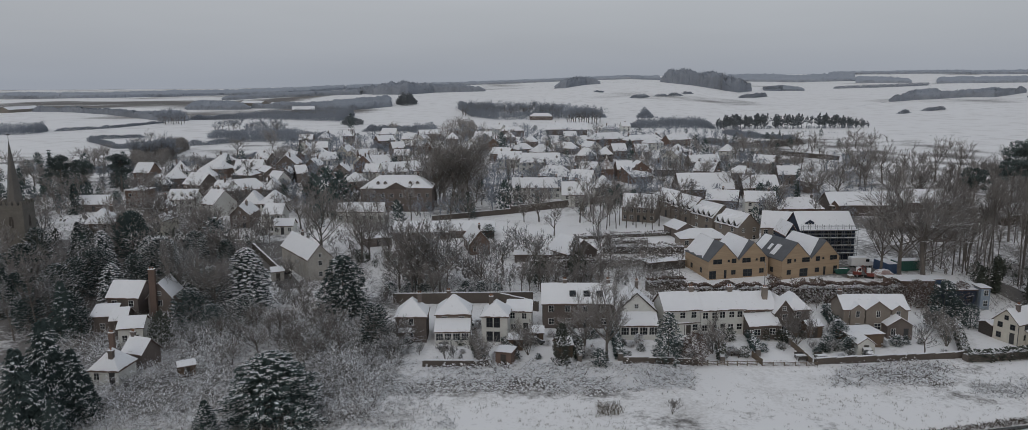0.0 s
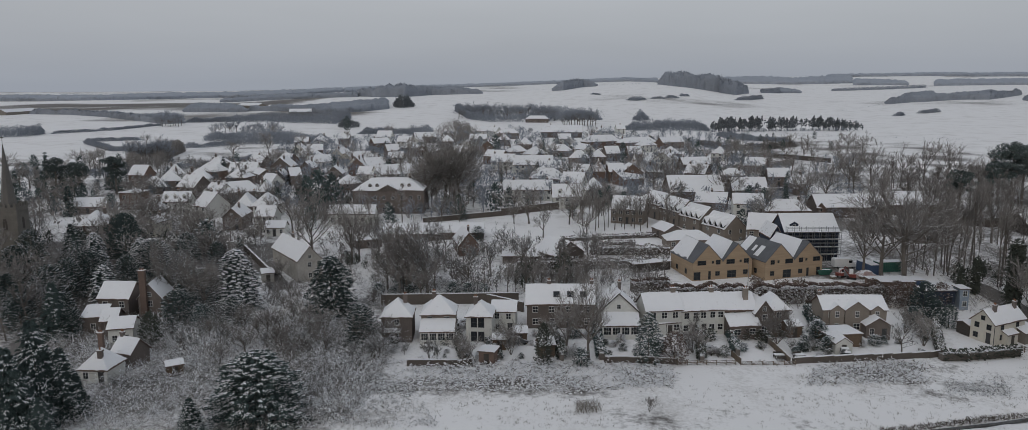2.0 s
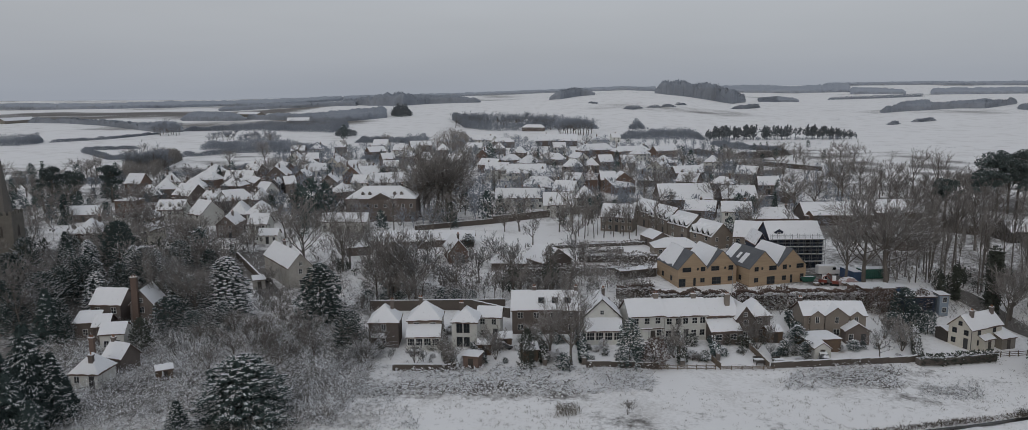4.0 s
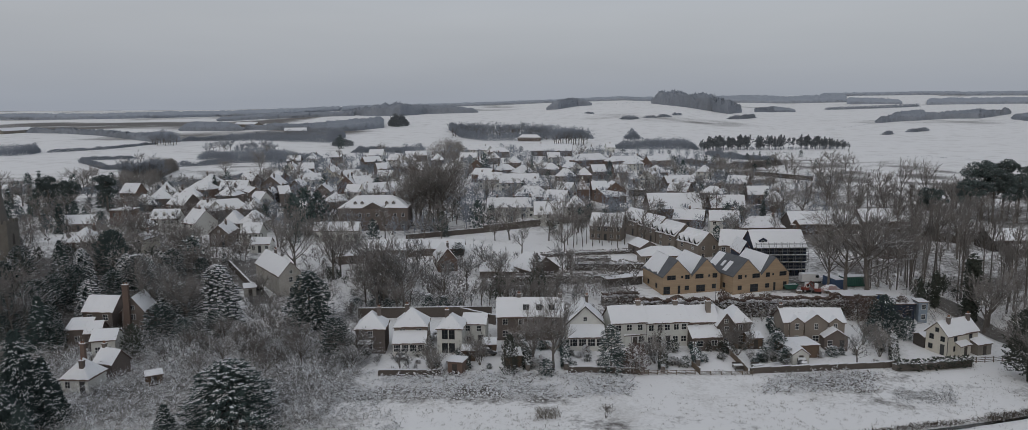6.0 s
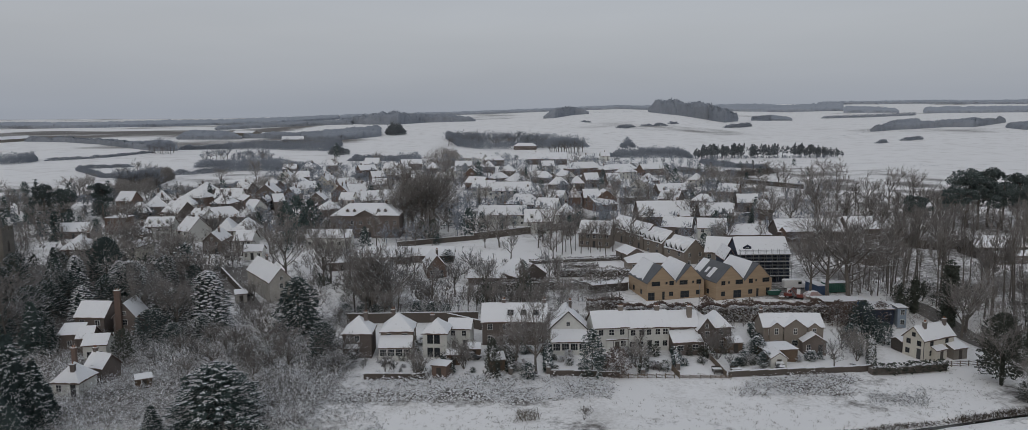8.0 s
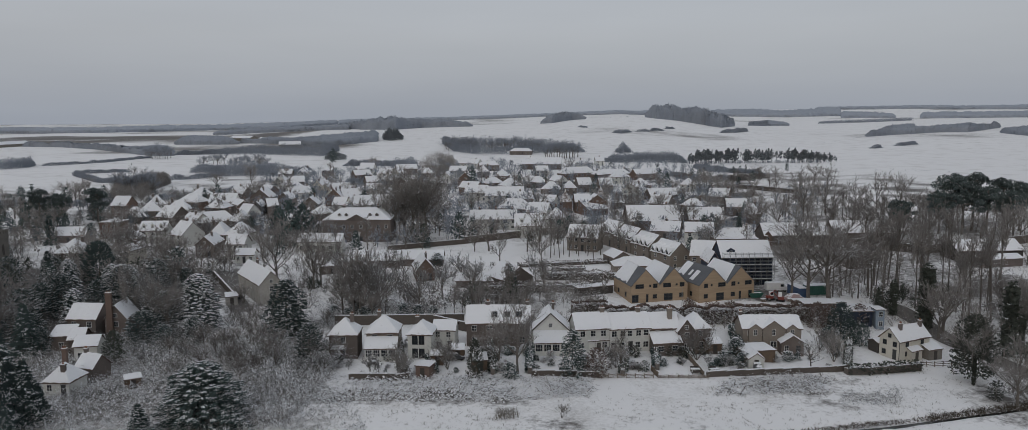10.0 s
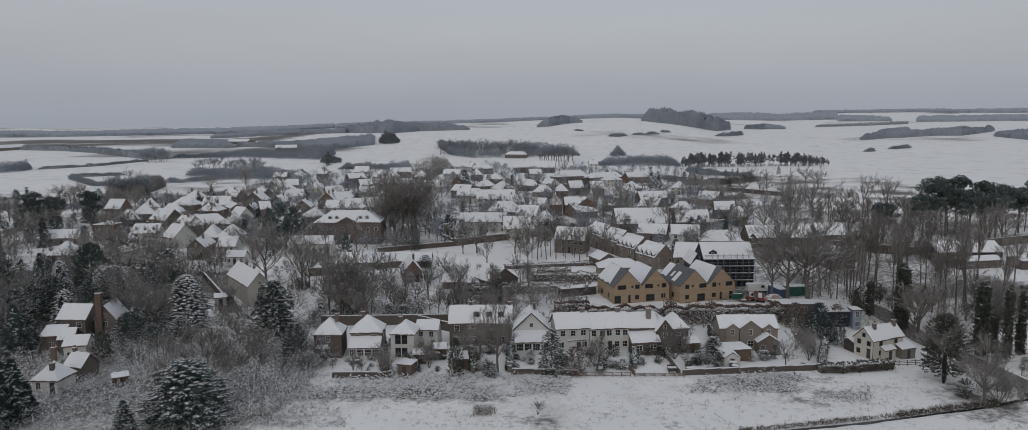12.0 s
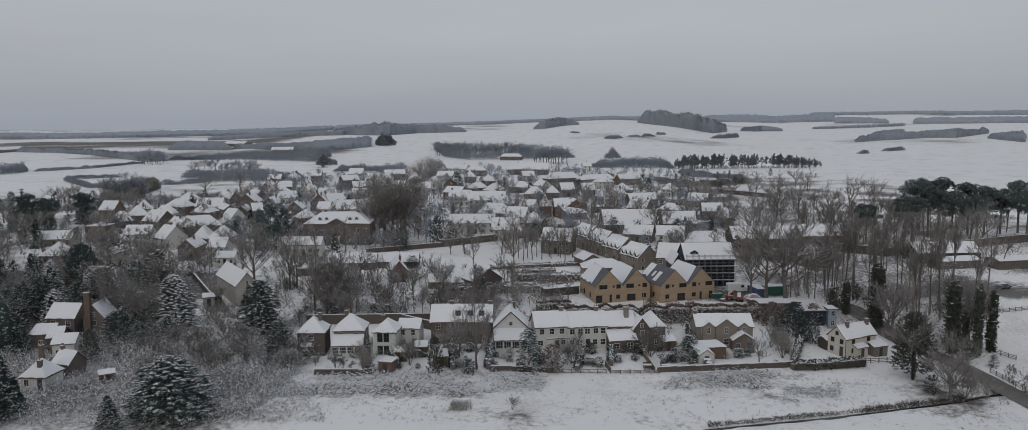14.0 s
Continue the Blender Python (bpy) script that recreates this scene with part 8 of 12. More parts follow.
plant('pine', 0, 212.8, 270.3, 18.2, turn=327, snowy=0.06, wide=1.15, leaf='pine_needle')
plant('pine', 1, 176.2, 271.0, 19.6, turn=177, snowy=0.06, wide=1.15, leaf='pine_needle')
plant('pine', 2, 191.9, 266.1, 17.5, turn=105, snowy=0.06, wide=1.15, leaf='pine_needle')
plant('round', 0, 155.7, 311.0, 11.3, turn=274)
plant('round', 1, 174.7, 293.8, 13.4, turn=348)
plant('round', 2, 140.5, 281.7, 10.4, turn=286)
plant('round', 3, 135.0, 287.5, 9.6, turn=240)
plant('round', 4, 140.7, 280.1, 11.6, turn=42)
plant('round', 0, 186.9, 307.8, 12.9, turn=286)
plant('round', 1, 192.5, 315.1, 9.7, turn=147)
plant('round', 2, 153.9, 281.2, 14.0, turn=77)
plant('round', 3, 132.7, 281.6, 12.9, turn=244)
plant('round', 4, 190.4, 321.9, 10.8, turn=135)
plant('round', 0, 182.5, 307.2, 11.5, turn=101)
plant('round', 1, 144.8, 275.5, 9.9, turn=222)
plant('tall', 2, 120.5, 278.1, 14.9, turn=121)
plant('tall', 3, 145.6, 275.2, 10.3, turn=353)
plant('tall', 4, 170.6, 288.6, 12.1, turn=144)
plant('round', 0, 152.2, 316.0, 9.4, turn=257)
plant('round', 1, 157.4, 281.0, 9.3, turn=243)
plant('tall', 2, 173.6, 274.8, 14.4, turn=199)
plant('round', 3, 201.0, 330.1, 13.5, turn=204)
plant('round', 4, 134.7, 289.4, 12.1, turn=89)
plant('tall', 0, 151.0, 291.9, 11.0, turn=60)
plant('tall', 1, 143.7, 299.8, 13.7, turn=20)
plant('round', 2, 148.8, 296.4, 13.9, turn=203)
plant('tall', 3, 129.9, 275.8, 13.8, turn=176)
plant('round', 4, 176.4, 290.4, 14.2, turn=104)
plant('round', 0, 135.0, 313.6, 12.2, turn=308)

# ---------- evergreens and trees among the village houses ----------
plant('pine', 1, -190.3, 303.3, 12.7, turn=62, snowy=0.1, wide=0.9)
plant('spruce', 1, -188.4, 307.0, 10.9, turn=235, snowy=0.1, wide=0.9)
plant('spruce', 1, -194.3, 303.4, 10.0, turn=227, snowy=0.1, wide=0.9)
plant('spruce', 1, -173.2, 316.3, 13.2, turn=75, snowy=0.1, wide=0.9)
plant('spruce', 2, -167.3, 310.5, 11.0, turn=118, snowy=0.1, wide=0.9)
plant('dome', 3, -66.8, 248.6, 17.2, turn=170, snowy=0.1, wide=0.7)
plant('dome', 2, -63.9, 254.6, 15.1, turn=135, snowy=0.1, wide=0.7)
plant('dome', 1, -73.8, 258.3, 13.7, turn=62, snowy=0.1, wide=0.7)
plant('dome', 1, -89.1, 274.3, 6.1, turn=65, snowy=0.1, wide=0.7)
plant('dome', 3, -8.8, 258.0, 11.3, turn=352, snowy=0.1, wide=0.7)
plant('dome', 2, -20.5, 250.8, 6.6, turn=183, snowy=0.1, wide=0.7)
plant('dome', 2, -24.0, 253.2, 5.4, turn=326, snowy=0.1, wide=0.7)
plant('dome', 2, -4.5, 263.0, 8.8, turn=328, snowy=0.1, wide=0.7)
plant('dome', 1, -17.5, 440.2, 14.5, turn=323, snowy=0.1, wide=0.7)
plant('spruce', 2, 24.4, 545.1, 8.0, turn=170, snowy=0.1, wide=0.9)
plant('spruce', 3, -146.3, 368.1, 9.7, turn=352, snowy=0.1, wide=0.9)
plant('dome', 2, -141.9, 373.4, 10.5, turn=350, snowy=0.1, wide=0.7)
plant('dome', 1, 56.5, 449.5, 8.9, turn=305, snowy=0.1, wide=0.7)
plant('dome', 2, 127.3, 489.8, 8.4, turn=355, snowy=0.1, wide=0.7)
plant('dome', 2, 96.6, 460.3, 10.7, turn=12, snowy=0.1, wide=0.7)
plant('dome', 3, 161.8, 488.6, 7.1, turn=260, snowy=0.1, wide=0.7)
plant('dome', 2, -165.3, 700.2, 14.0, turn=340, snowy=0.1, wide=0.7)
plant('dome', 2, 26.8, 462.4, 5.6, turn=192, snowy=0.1, wide=0.7)
plant('dome', 2, 95.8, 429.8, 11.1, turn=295, snowy=0.1, wide=0.7)
plant('round', 1, -260.8, 520.8, 9.9, turn=125, twig='frosty_twig')
plant('shrub', 2, -151.8, 325.6, 5.8, turn=193, twig='twig')
plant('shrub', 3, -63.7, 290.3, 6.8, turn=98, twig='twig')
plant('tall', 4, 123.5, 342.2, 7.8, turn=154, twig='frosty_twig')
plant('tall', 0, 32.3, 262.3, 5.2, turn=267, twig='twig')
plant('round', 1, 3.8, 264.6, 8.2, turn=234, twig='twig')
plant('shrub', 2, 10.5, 343.1, 8.1, turn=104, twig='frosty_twig')
plant('round', 3, -60.7, 239.1, 7.3, turn=173, twig='twig')
plant('shrub', 0, -37.5, 249.3, 6.9, turn=143, twig='frosty_twig')
plant('round', 2, 16.9, 247.9, 8.3, turn=154, twig='frosty_twig')
plant('round', 3, -79.1, 316.8, 7.4, turn=71, twig='twig')
plant('round', 4, 85.0, 511.8, 7.8, turn=143, twig='frosty_twig')
plant('round', 0, 114.3, 435.5, 6.7, turn=219, twig='twig')
plant('round', 1, -249.7, 479.7, 9.2, turn=118, twig='twig')
plant('round', 2, -2.3, 261.9, 10.0, turn=333, twig='frosty_twig')
plant('round', 3, -19.7, 276.7, 7.8, turn=51, twig='twig')
plant('shrub', 4, 154.6, 498.5, 9.3, turn=32, twig='twig')
plant('tall', 0, 88.0, 408.2, 8.2, turn=34, twig='twig')
plant('round', 1, 6.8, 269.6, 6.3, turn=289, twig='frosty_twig')
plant('round', 2, -65.6, 370.5, 9.8, turn=29, twig='twig')
plant('round', 3, -19.2, 235.8, 9.2, turn=344, twig='twig')
plant('round', 4, -49.2, 307.4, 5.8, turn=358, twig='twig')
plant('round', 0, 124.8, 449.8, 7.5, turn=127, twig='twig')
plant('round', 1, 94.7, 318.3, 7.9, turn=333, twig='twig')
plant('tall', 2, -113.8, 270.7, 7.9, turn=16, twig='twig')
plant('shrub', 4, 1.7, 303.1, 9.4, turn=306, twig='twig')
plant('round', 2, -30.2, 300.1, 7.9, turn=69, twig='frosty_twig')
plant('round', 3, -9.7, 329.3, 9.3, turn=90, twig='twig')
plant('round', 4, 44.4, 248.6, 7.3, turn=250, twig='twig')
plant('shrub', 1, -139.8, 437.4, 5.7, turn=161, twig='frosty_twig')
plant('shrub', 2, 26.9, 252.2, 5.8, turn=353, twig='twig')
plant('round', 3, -88.2, 347.2, 5.6, turn=78, twig='twig')
plant('shrub', 0, 41.4, 539.3, 6.7, turn=138, twig='twig')
plant('round', 1, -40.5, 425.3, 7.0, turn=122, twig='frosty_twig')
plant('round', 2, -62.2, 248.8, 8.3, turn=230, twig='twig')
plant('shrub', 3, -44.0, 317.5, 5.5, turn=136, twig='frosty_twig')
plant('shrub', 0, 18.0, 239.7, 5.5, turn=179, twig='twig')
plant('round', 1, 24.0, 314.5, 8.3, turn=69, twig='frosty_twig')
plant('tall', 2, -60.5, 276.5, 8.2, turn=234, twig='frosty_twig')
plant('round', 3, 16.2, 438.2, 5.6, turn=58, twig='frosty_twig')
plant('round', 1, 31.4, 269.3, 6.8, turn=284, twig='twig')
plant('tall', 2, -150.5, 514.3, 5.2, turn=24, twig='frosty_twig')
plant('shrub', 3, -82.6, 280.9, 9.4, turn=239, twig='twig')
plant('round', 0, -122.9, 303.1, 7.8, turn=30, twig='frosty_twig')
plant('round', 1, -124.3, 280.7, 8.4, turn=61, twig='twig')
plant('tall', 2, 56.1, 270.1, 9.3, turn=271, twig='twig')
plant('tall', 3, -18.4, 443.4, 6.0, turn=234, twig='twig')
plant('round', 4, -79.1, 391.6, 9.5, turn=316, twig='twig')
plant('shrub', 0, -62.1, 245.4, 8.2, turn=149, twig='frosty_twig')
plant('round', 1, 34.0, 386.8, 5.2, turn=277, twig='twig')
plant('tall', 2, 66.7, 541.6, 7.5, turn=4, twig='frosty_twig')
plant('tall', 3, 13.6, 429.0, 5.2, turn=214, twig='frosty_twig')
plant('round', 4, 74.0, 239.2, 7.8, turn=241, twig='frosty_twig')
plant('round', 0, 124.5, 456.9, 8.1, turn=255, twig='twig')
plant('round', 1, -155.7, 297.1, 7.5, turn=119, twig='twig')
plant('tall', 4, 86.3, 232.3, 9.7, turn=130, twig='twig')

# ---------- the dark wood round the church ----------
plant('dome', 0, -103.4, 151.3, 6.3, turn=352, snowy=0.2)
plant('dome', 1, -100.4, 145.2, 5.6, turn=274, snowy=0.6)
plant('dome', 2, -147.9, 221.9, 5.8, turn=61, snowy=0.6)
plant('dome', 3, -123.9, 175.0, 6.6, turn=78, snowy=0.2)
plant('tall', 4, -151.8, 226.6, 10.8, turn=206, twig='frosty_twig')
plant('dome', 0, -125.2, 185.2, 5.9, turn=44, snowy=0.2)
plant('tall', 1, -117.9, 196.7, 9.7, turn=65, twig='frosty_twig')
plant('round', 2, -137.0, 209.1, 9.9, turn=43, twig='frosty_twig')
plant('round', 3, -107.0, 160.2, 9.6, turn=340, twig='twig')
plant('round', 4, -138.8, 205.8, 11.0, turn=20, twig='frosty_twig')
plant('round', 0, -106.9, 155.1, 10.2, turn=354, twig='twig')
plant('round', 1, -155.6, 228.2, 10.2, turn=35, twig='frosty_twig')
plant('spruce', 0, -139.1, 208.4, 9.6, turn=259, snowy=0.2)
plant('tall', 3, -96.2, 147.8, 10.4, turn=18, twig='frosty_twig')
plant('dome', 4, -84.4, 138.1, 6.0, turn=209, snowy=0.6)
plant('tall', 0, -143.5, 187.8, 10.6, turn=325, twig='twig')
plant('spruce', 1, -87.3, 137.6, 12.1, turn=14, snowy=0.2)
plant('round', 2, -166.2, 218.6, 11.5, turn=213, twig='frosty_twig')
plant('tall', 3, -121.4, 158.8, 10.0, turn=64, twig='frosty_twig')
plant('tall', 4, -121.7, 173.7, 13.7, turn=53, twig='twig')
plant('dome', 0, -105.5, 151.6, 8.8, turn=226, snowy=0.2)
plant('dome', 1, -117.0, 205.9, 5.5, turn=86, snowy=0.6)
plant('dome', 2, -110.8, 168.5, 5.7, turn=166, snowy=0.6)
plant('round', 3, -99.7, 167.2, 10.8, turn=186, twig='frosty_twig')
plant('dome', 4, -120.1, 176.9, 6.9, turn=123, snowy=0.6)
plant('spruce', 1, -102.5, 171.2, 13.6, turn=329, snowy=0.6)
plant('dome', 3, -115.2, 163.1, 5.2, turn=114, snowy=0.2)
plant('dome', 4, -97.0, 141.9, 7.6, turn=13, snowy=0.6)
plant('round', 0, -157.0, 204.4, 10.7, turn=165, twig='frosty_twig')
plant('dome', 1, -163.5, 220.0, 5.8, turn=168, snowy=0.2)
plant('round', 3, -144.2, 193.3, 10.1, turn=223, twig='frosty_twig')
plant('tall', 4, -94.9, 141.3, 12.9, turn=152, twig='twig')
plant('round', 0, -109.0, 161.4, 13.1, turn=358, twig='twig')
plant('round', 1, -94.0, 144.4, 10.0, turn=149, twig='frosty_twig')
plant('round', 2, -131.9, 174.9, 13.1, turn=336, twig='twig')
plant('dome', 3, -96.7, 151.0, 6.4, turn=341, snowy=0.6)
plant('spruce', 0, -116.7, 192.9, 11.2, turn=260, snowy=0.6)
plant('dome', 0, -122.8, 168.3, 6.2, turn=84, snowy=0.2)
plant('round', 1, -142.6, 204.8, 13.6, turn=234, twig='frosty_twig')
plant('spruce', 0, -109.2, 159.3, 11.6, turn=20, snowy=0.2)
plant('tall', 3, -96.0, 135.9, 10.2, turn=60, twig='frosty_twig')
plant('round', 4, -151.3, 201.6, 12.7, turn=206, twig='twig')
plant('dome', 0, -89.4, 143.4, 7.4, turn=215, snowy=0.6)
plant('round', 1, -84.0, 215.7, 7.2, turn=173)
plant('round', 3, -111.4, 211.1, 8.6, turn=236)
plant('dome', 0, -110.9, 200.5, 4.5, turn=97, snowy=0.4)
plant('round', 1, -117.6, 212.8, 9.0, turn=247)
plant('dome', 2, -114.8, 231.3, 5.7, turn=156, snowy=0.4)
plant('dome', 0, -77.9, 191.4, 5.8, turn=233, snowy=0.4)
plant('shrub', 1, -90.0, 192.7, 8.1, turn=240)
plant('dome', 2, -96.0, 218.0, 3.9, turn=162, snowy=0.4)
plant('dome', 3, -89.5, 194.8, 5.2, turn=140, snowy=0.4)
plant('round', 0, -74.7, 210.4, 6.5, turn=257)
plant('round', 1, -93.0, 209.7, 9.8, turn=174)
plant('shrub', 2, -107.5, 191.0, 7.4, turn=257)
plant('round', 3, -75.6, 217.8, 8.0, turn=122)
plant('shrub', 1, -84.7, 197.8, 7.2, turn=308)
plant('shrub', 2, -100.6, 198.2, 8.9, turn=246)
plant('round', 3, -114.2, 235.8, 8.5, turn=230)
plant('round', 0, -80.0, 193.8, 9.8, turn=318)
plant('shrub', 1, -78.1, 196.6, 8.0, turn=184)
plant('dome', 2, -78.8, 209.0, 3.0, turn=81, snowy=0.4)
plant('round', 3, -116.8, 212.0, 9.6, turn=330)
plant('shrub', 0, -76.7, 212.8, 7.5, turn=1)
plant('round', 1, -93.0, 221.2, 8.7, turn=231)
plant('tall', 0, 34.3, 173.3, 7.1, turn=206)
plant('shrub', 1, -18.3, 185.4, 5.8, turn=343)
plant('shrub', 2, 34.3, 191.9, 4.6, turn=166)
plant('shrub', 3, -56.2, 175.3, 7.3, turn=215)
plant('round', 0, 28.2, 170.5, 5.3, turn=312)
plant('shrub', 1, -3.0, 194.0, 5.1, turn=115)
plant('round', 2, 7.3, 158.3, 5.7, turn=181)
plant('tall', 3, -59.3, 198.5, 7.6, turn=306)
plant('shrub', 0, 30.7, 169.4, 5.2, turn=286)
plant('tall', 1, -25.6, 168.2, 5.3, turn=239)
plant('shrub', 2, -30.3, 156.7, 5.3, turn=237)
plant('shrub', 3, -23.4, 185.2, 5.7, turn=243)
plant('tall', 0, -18.3, 158.6, 4.9, turn=218)
plant('dome', 1, -45.3, 195.9, 2.2, turn=317, snowy=0.4)
plant('round', 2, 0.6, 193.5, 7.8, turn=195)
plant('tall', 3, 31.6, 167.7, 5.1, turn=294)

# ---------- walls between the gardens ----------
garden_wall(-6.5, 253.1, 22.2, 272.2, 2.4)
garden_wall(22.2, 272.2, 45.8, 281.9, 2.4)
garden_wall(-31.1, 240.6, -6.5, 253.1, 1.6)
garden_wall(-41.4, 226.0, -38.2, 214.4, 1.8)
garden_wall(143.0, 232.6, 208.0, 260.5, 2.8, label='long dark brick wall along the paddock')
garden_wall(124.0, 246.5, 142.8, 232.8, 2.8, label='long dark brick wall along the paddock')
garden_wall(139.6, 443.3, 162.4, 411.2, 2.4, label='long dark farm wall at the village edge')

# ---------- bare hedges and garden growth ----------
hedge(19.5, 200.0, 40.4, 200.0, 2.6, 2.4, 'twig', 100, per=18, snowy=0.12, label='brown bare hedge between the gardens')
hedge(-0.0, 185.0, 20.6, 186.9, 2.8, 2.4, 'twig', 101, per=18, snowy=0.12, label='brown bare hedge between the gardens')
hedge(20.6, 186.3, 37.1, 188.8, 2.6, 2.2, 'twig', 102, per=18, snowy=0.12, label='brown bare hedge between the gardens')
hedge(12.4, 215.0, 41.5, 220.6, 1.3, 1.4, 'twig', 103, per=18, snowy=0.12, label='brown bare hedge between the gardens')
hedge(22.4, 210.2, 32.6, 211.0, 1.2, 1.2, 'twig', 104, per=18, snowy=0.12, label='brown bare hedge between the gardens')
thicket("garden_growth", ((-18.9, 168.5), (38.2, 174.0), (39.0, 186.0), (-18.8, 182.3)), 1700, 2.6, 53, mat='frosty_twig', coarse=True, thick=1.3, shoots=3, gaps=0.5, label='bare shrubs behind the houses')
thicket("garden_growth", ((-36.5, 154.8), (1.8, 163.9), (1.9, 179.0), (-40.8, 173.4)), 1700, 3.0, 54, mat='frosty_twig', coarse=True, thick=1.3, shoots=3, gaps=0.45, label='bare shrubs behind the houses')
thicket("garden_growth", ((-32.2, 168.4), (-15.9, 168.5), (-19.3, 204.0), (-38.2, 200.5)), 900, 3.0, 55, mat='twig', coarse=True, thick=1.9, shoots=3, gaps=0.45, label='bare garden shrubs')
thicket("garden_growth", ((-50.3, 154.7), (-34.7, 159.1), (-44.2, 204.0), (-61.5, 190.5)), 1500, 3.4, 56, mat='twig', coarse=True, thick=1.9, shoots=3, gaps=0.3, label='bare shrubs along the street')
thicket("garden_growth", ((-189.8, 290.0), (-102.7, 289.3), (-140.7, 418.6), (-231.2, 404.4)), 1600, 3.2, 57, mat='frosty_twig', coarse=True, thick=2.4, shoots=3, gaps=0.5, label='bare garden shrubs among the houses')
thicket("garden_growth", ((-110.6, 190.4), (-64.9, 190.5), (-88.3, 260.9), (-150.5, 261.3)), 1800, 3.6, 58, mat='frosty_twig', coarse=True, thick=1.9, shoots=3, gaps=0.4, label='dense bare trees and shrubs below the village')
thicket("garden_growth", ((-80.5, 237.6), (-22.5, 237.4), (-34.8, 366.0), (-121.2, 359.9)), 1400, 3.2, 59, mat='frosty_twig', coarse=True, thick=2.2, shoots=3, gaps=0.5, label='bare shrubs round the mansion')
thicket("garden_growth", ((-23.5, 248.5), (45.5, 280.5), (58.5, 364.3), (-34.8, 366.0)), 1300, 3.0, 61, mat='frosty_twig', coarse=True, thick=2.4, shoots=3, gaps=0.5, label='bare shrubs among the gardens')
thicket("garden_growth", ((40.6, 248.2), (109.9, 247.9), (186.5, 427.4), (63.7, 397.7)), 1800, 3.2, 63, mat='frosty_twig', coarse=True, thick=2.6, shoots=3, gaps=0.5, label='bare shrubs among the gardens')
thicket("garden_growth", ((103.1, 206.1), (171.9, 205.4), (210.6, 265.8), (119.3, 260.2)), 1800, 3.0, 64, mat='twig', coarse=True, thick=2.2, shoots=3, gaps=0.45, label='bare undergrowth below the trees')
thicket("garden_growth", ((94.0, 160.8), (123.3, 154.2), (151.3, 205.6), (110.9, 206.0)), 2400, 2.8, 65, mat='twig', coarse=True, thick=1.9, shoots=3, gaps=0.3, label='bare undergrowth along the lane')
thicket("garden_growth", ((-98.6, 135.7), (-83.8, 135.8), (-127.6, 227.9), (-162.2, 227.9)), 2400, 4.0, 66, mat='twig', coarse=True, thick=1.9, shoots=3, gaps=0.25, label='dense dark undergrowth round the churchyard')
thicket("garden_growth", ((-147.4, 178.3), (-128.1, 178.4), (-169.1, 237.8), (-194.7, 237.9)), 900, 4.0, 67, mat='twig', coarse=True, thick=1.9, shoots=3, gaps=0.25, label='dense dark undergrowth round the churchyard')
thicket("garden_growth", ((-83.8, 135.8), (-60.8, 142.9), (-80.1, 190.5), (-110.6, 190.4)), 2600, 4.0, 68, mat='twig', coarse=True, thick=1.9, shoots=3, gaps=0.25, label='dense bare growth round the old house')

# ---------- distant woods, hedges and fields ----------

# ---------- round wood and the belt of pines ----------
# these far crowns use the twig colour that has haze mixed in
plant('tall', 0, -80.4, 881.3, 13.5, turn=323, twig='hazed_twig', wide=1.25)
plant('round', 1, -8.9, 869.3, 15.3, turn=272, twig='hazed_twig', wide=1.25)
plant('round', 2, -54.6, 905.1, 17.1, turn=212, twig='hazed_twig', wide=1.25)
plant('tall', 3, 18.4, 890.5, 14.4, turn=160, twig='hazed_twig', wide=1.25)
plant('round', 4, -25.2, 859.3, 16.2, turn=166, twig='hazed_twig', wide=1.25)
plant('round', 0, -71.1, 894.6, 13.5, turn=106, twig='hazed_twig', wide=1.25)
plant('tall', 1, 1.4, 881.5, 15.3, turn=55, twig='hazed_twig', wide=1.25)
plant('round', 2, -44.5, 918.2, 17.1, turn=354, twig='hazed_twig', wide=1.25)
plant('round', 3, 27.2, 837.5, 14.4, turn=9, twig='hazed_twig', wide=1.25)
plant('tall', 4, -15.3, 872.1, 16.2, turn=309, twig='hazed_twig', wide=1.25)
plant('round', 0, -61.4, 907.9, 13.5, turn=248, twig='hazed_twig', wide=1.25)
plant('round', 1, 11.9, 893.4, 15.3, turn=197, twig='hazed_twig', wide=1.25)
plant('tall', 2, -31.6, 861.8, 17.1, turn=203, twig='hazed_twig', wide=1.25)
plant('round', 3, -77.9, 897.4, 14.4, turn=143, twig='hazed_twig', wide=1.25)
plant('round', 4, -5.1, 884.3, 16.2, turn=91, twig='hazed_twig', wide=1.25)
plant('tall', 0, -51.4, 921.1, 13.5, turn=31, twig='hazed_twig', wide=1.25)
plant('round', 1, 21.1, 840.0, 15.3, turn=46, twig='hazed_twig', wide=1.25)
plant('round', 2, -21.8, 874.8, 17.1, turn=346, twig='hazed_twig', wide=1.25)
plant('tall', 3, -68.3, 910.7, 14.4, turn=285, twig='hazed_twig', wide=1.25)
plant('round', 4, 5.4, 896.4, 16.2, turn=234, twig='hazed_twig', wide=1.25)
plant('round', 0, -38.0, 864.4, 13.5, turn=240, twig='hazed_twig', wide=1.25)
plant('tall', 1, 31.4, 852.1, 15.3, turn=189, twig='hazed_twig', wide=1.25)
plant('round', 2, -11.6, 887.3, 17.1, turn=128, twig='hazed_twig', wide=1.25)
plant('round', 3, -58.4, 924.0, 14.4, turn=68, twig='hazed_twig', wide=1.25)
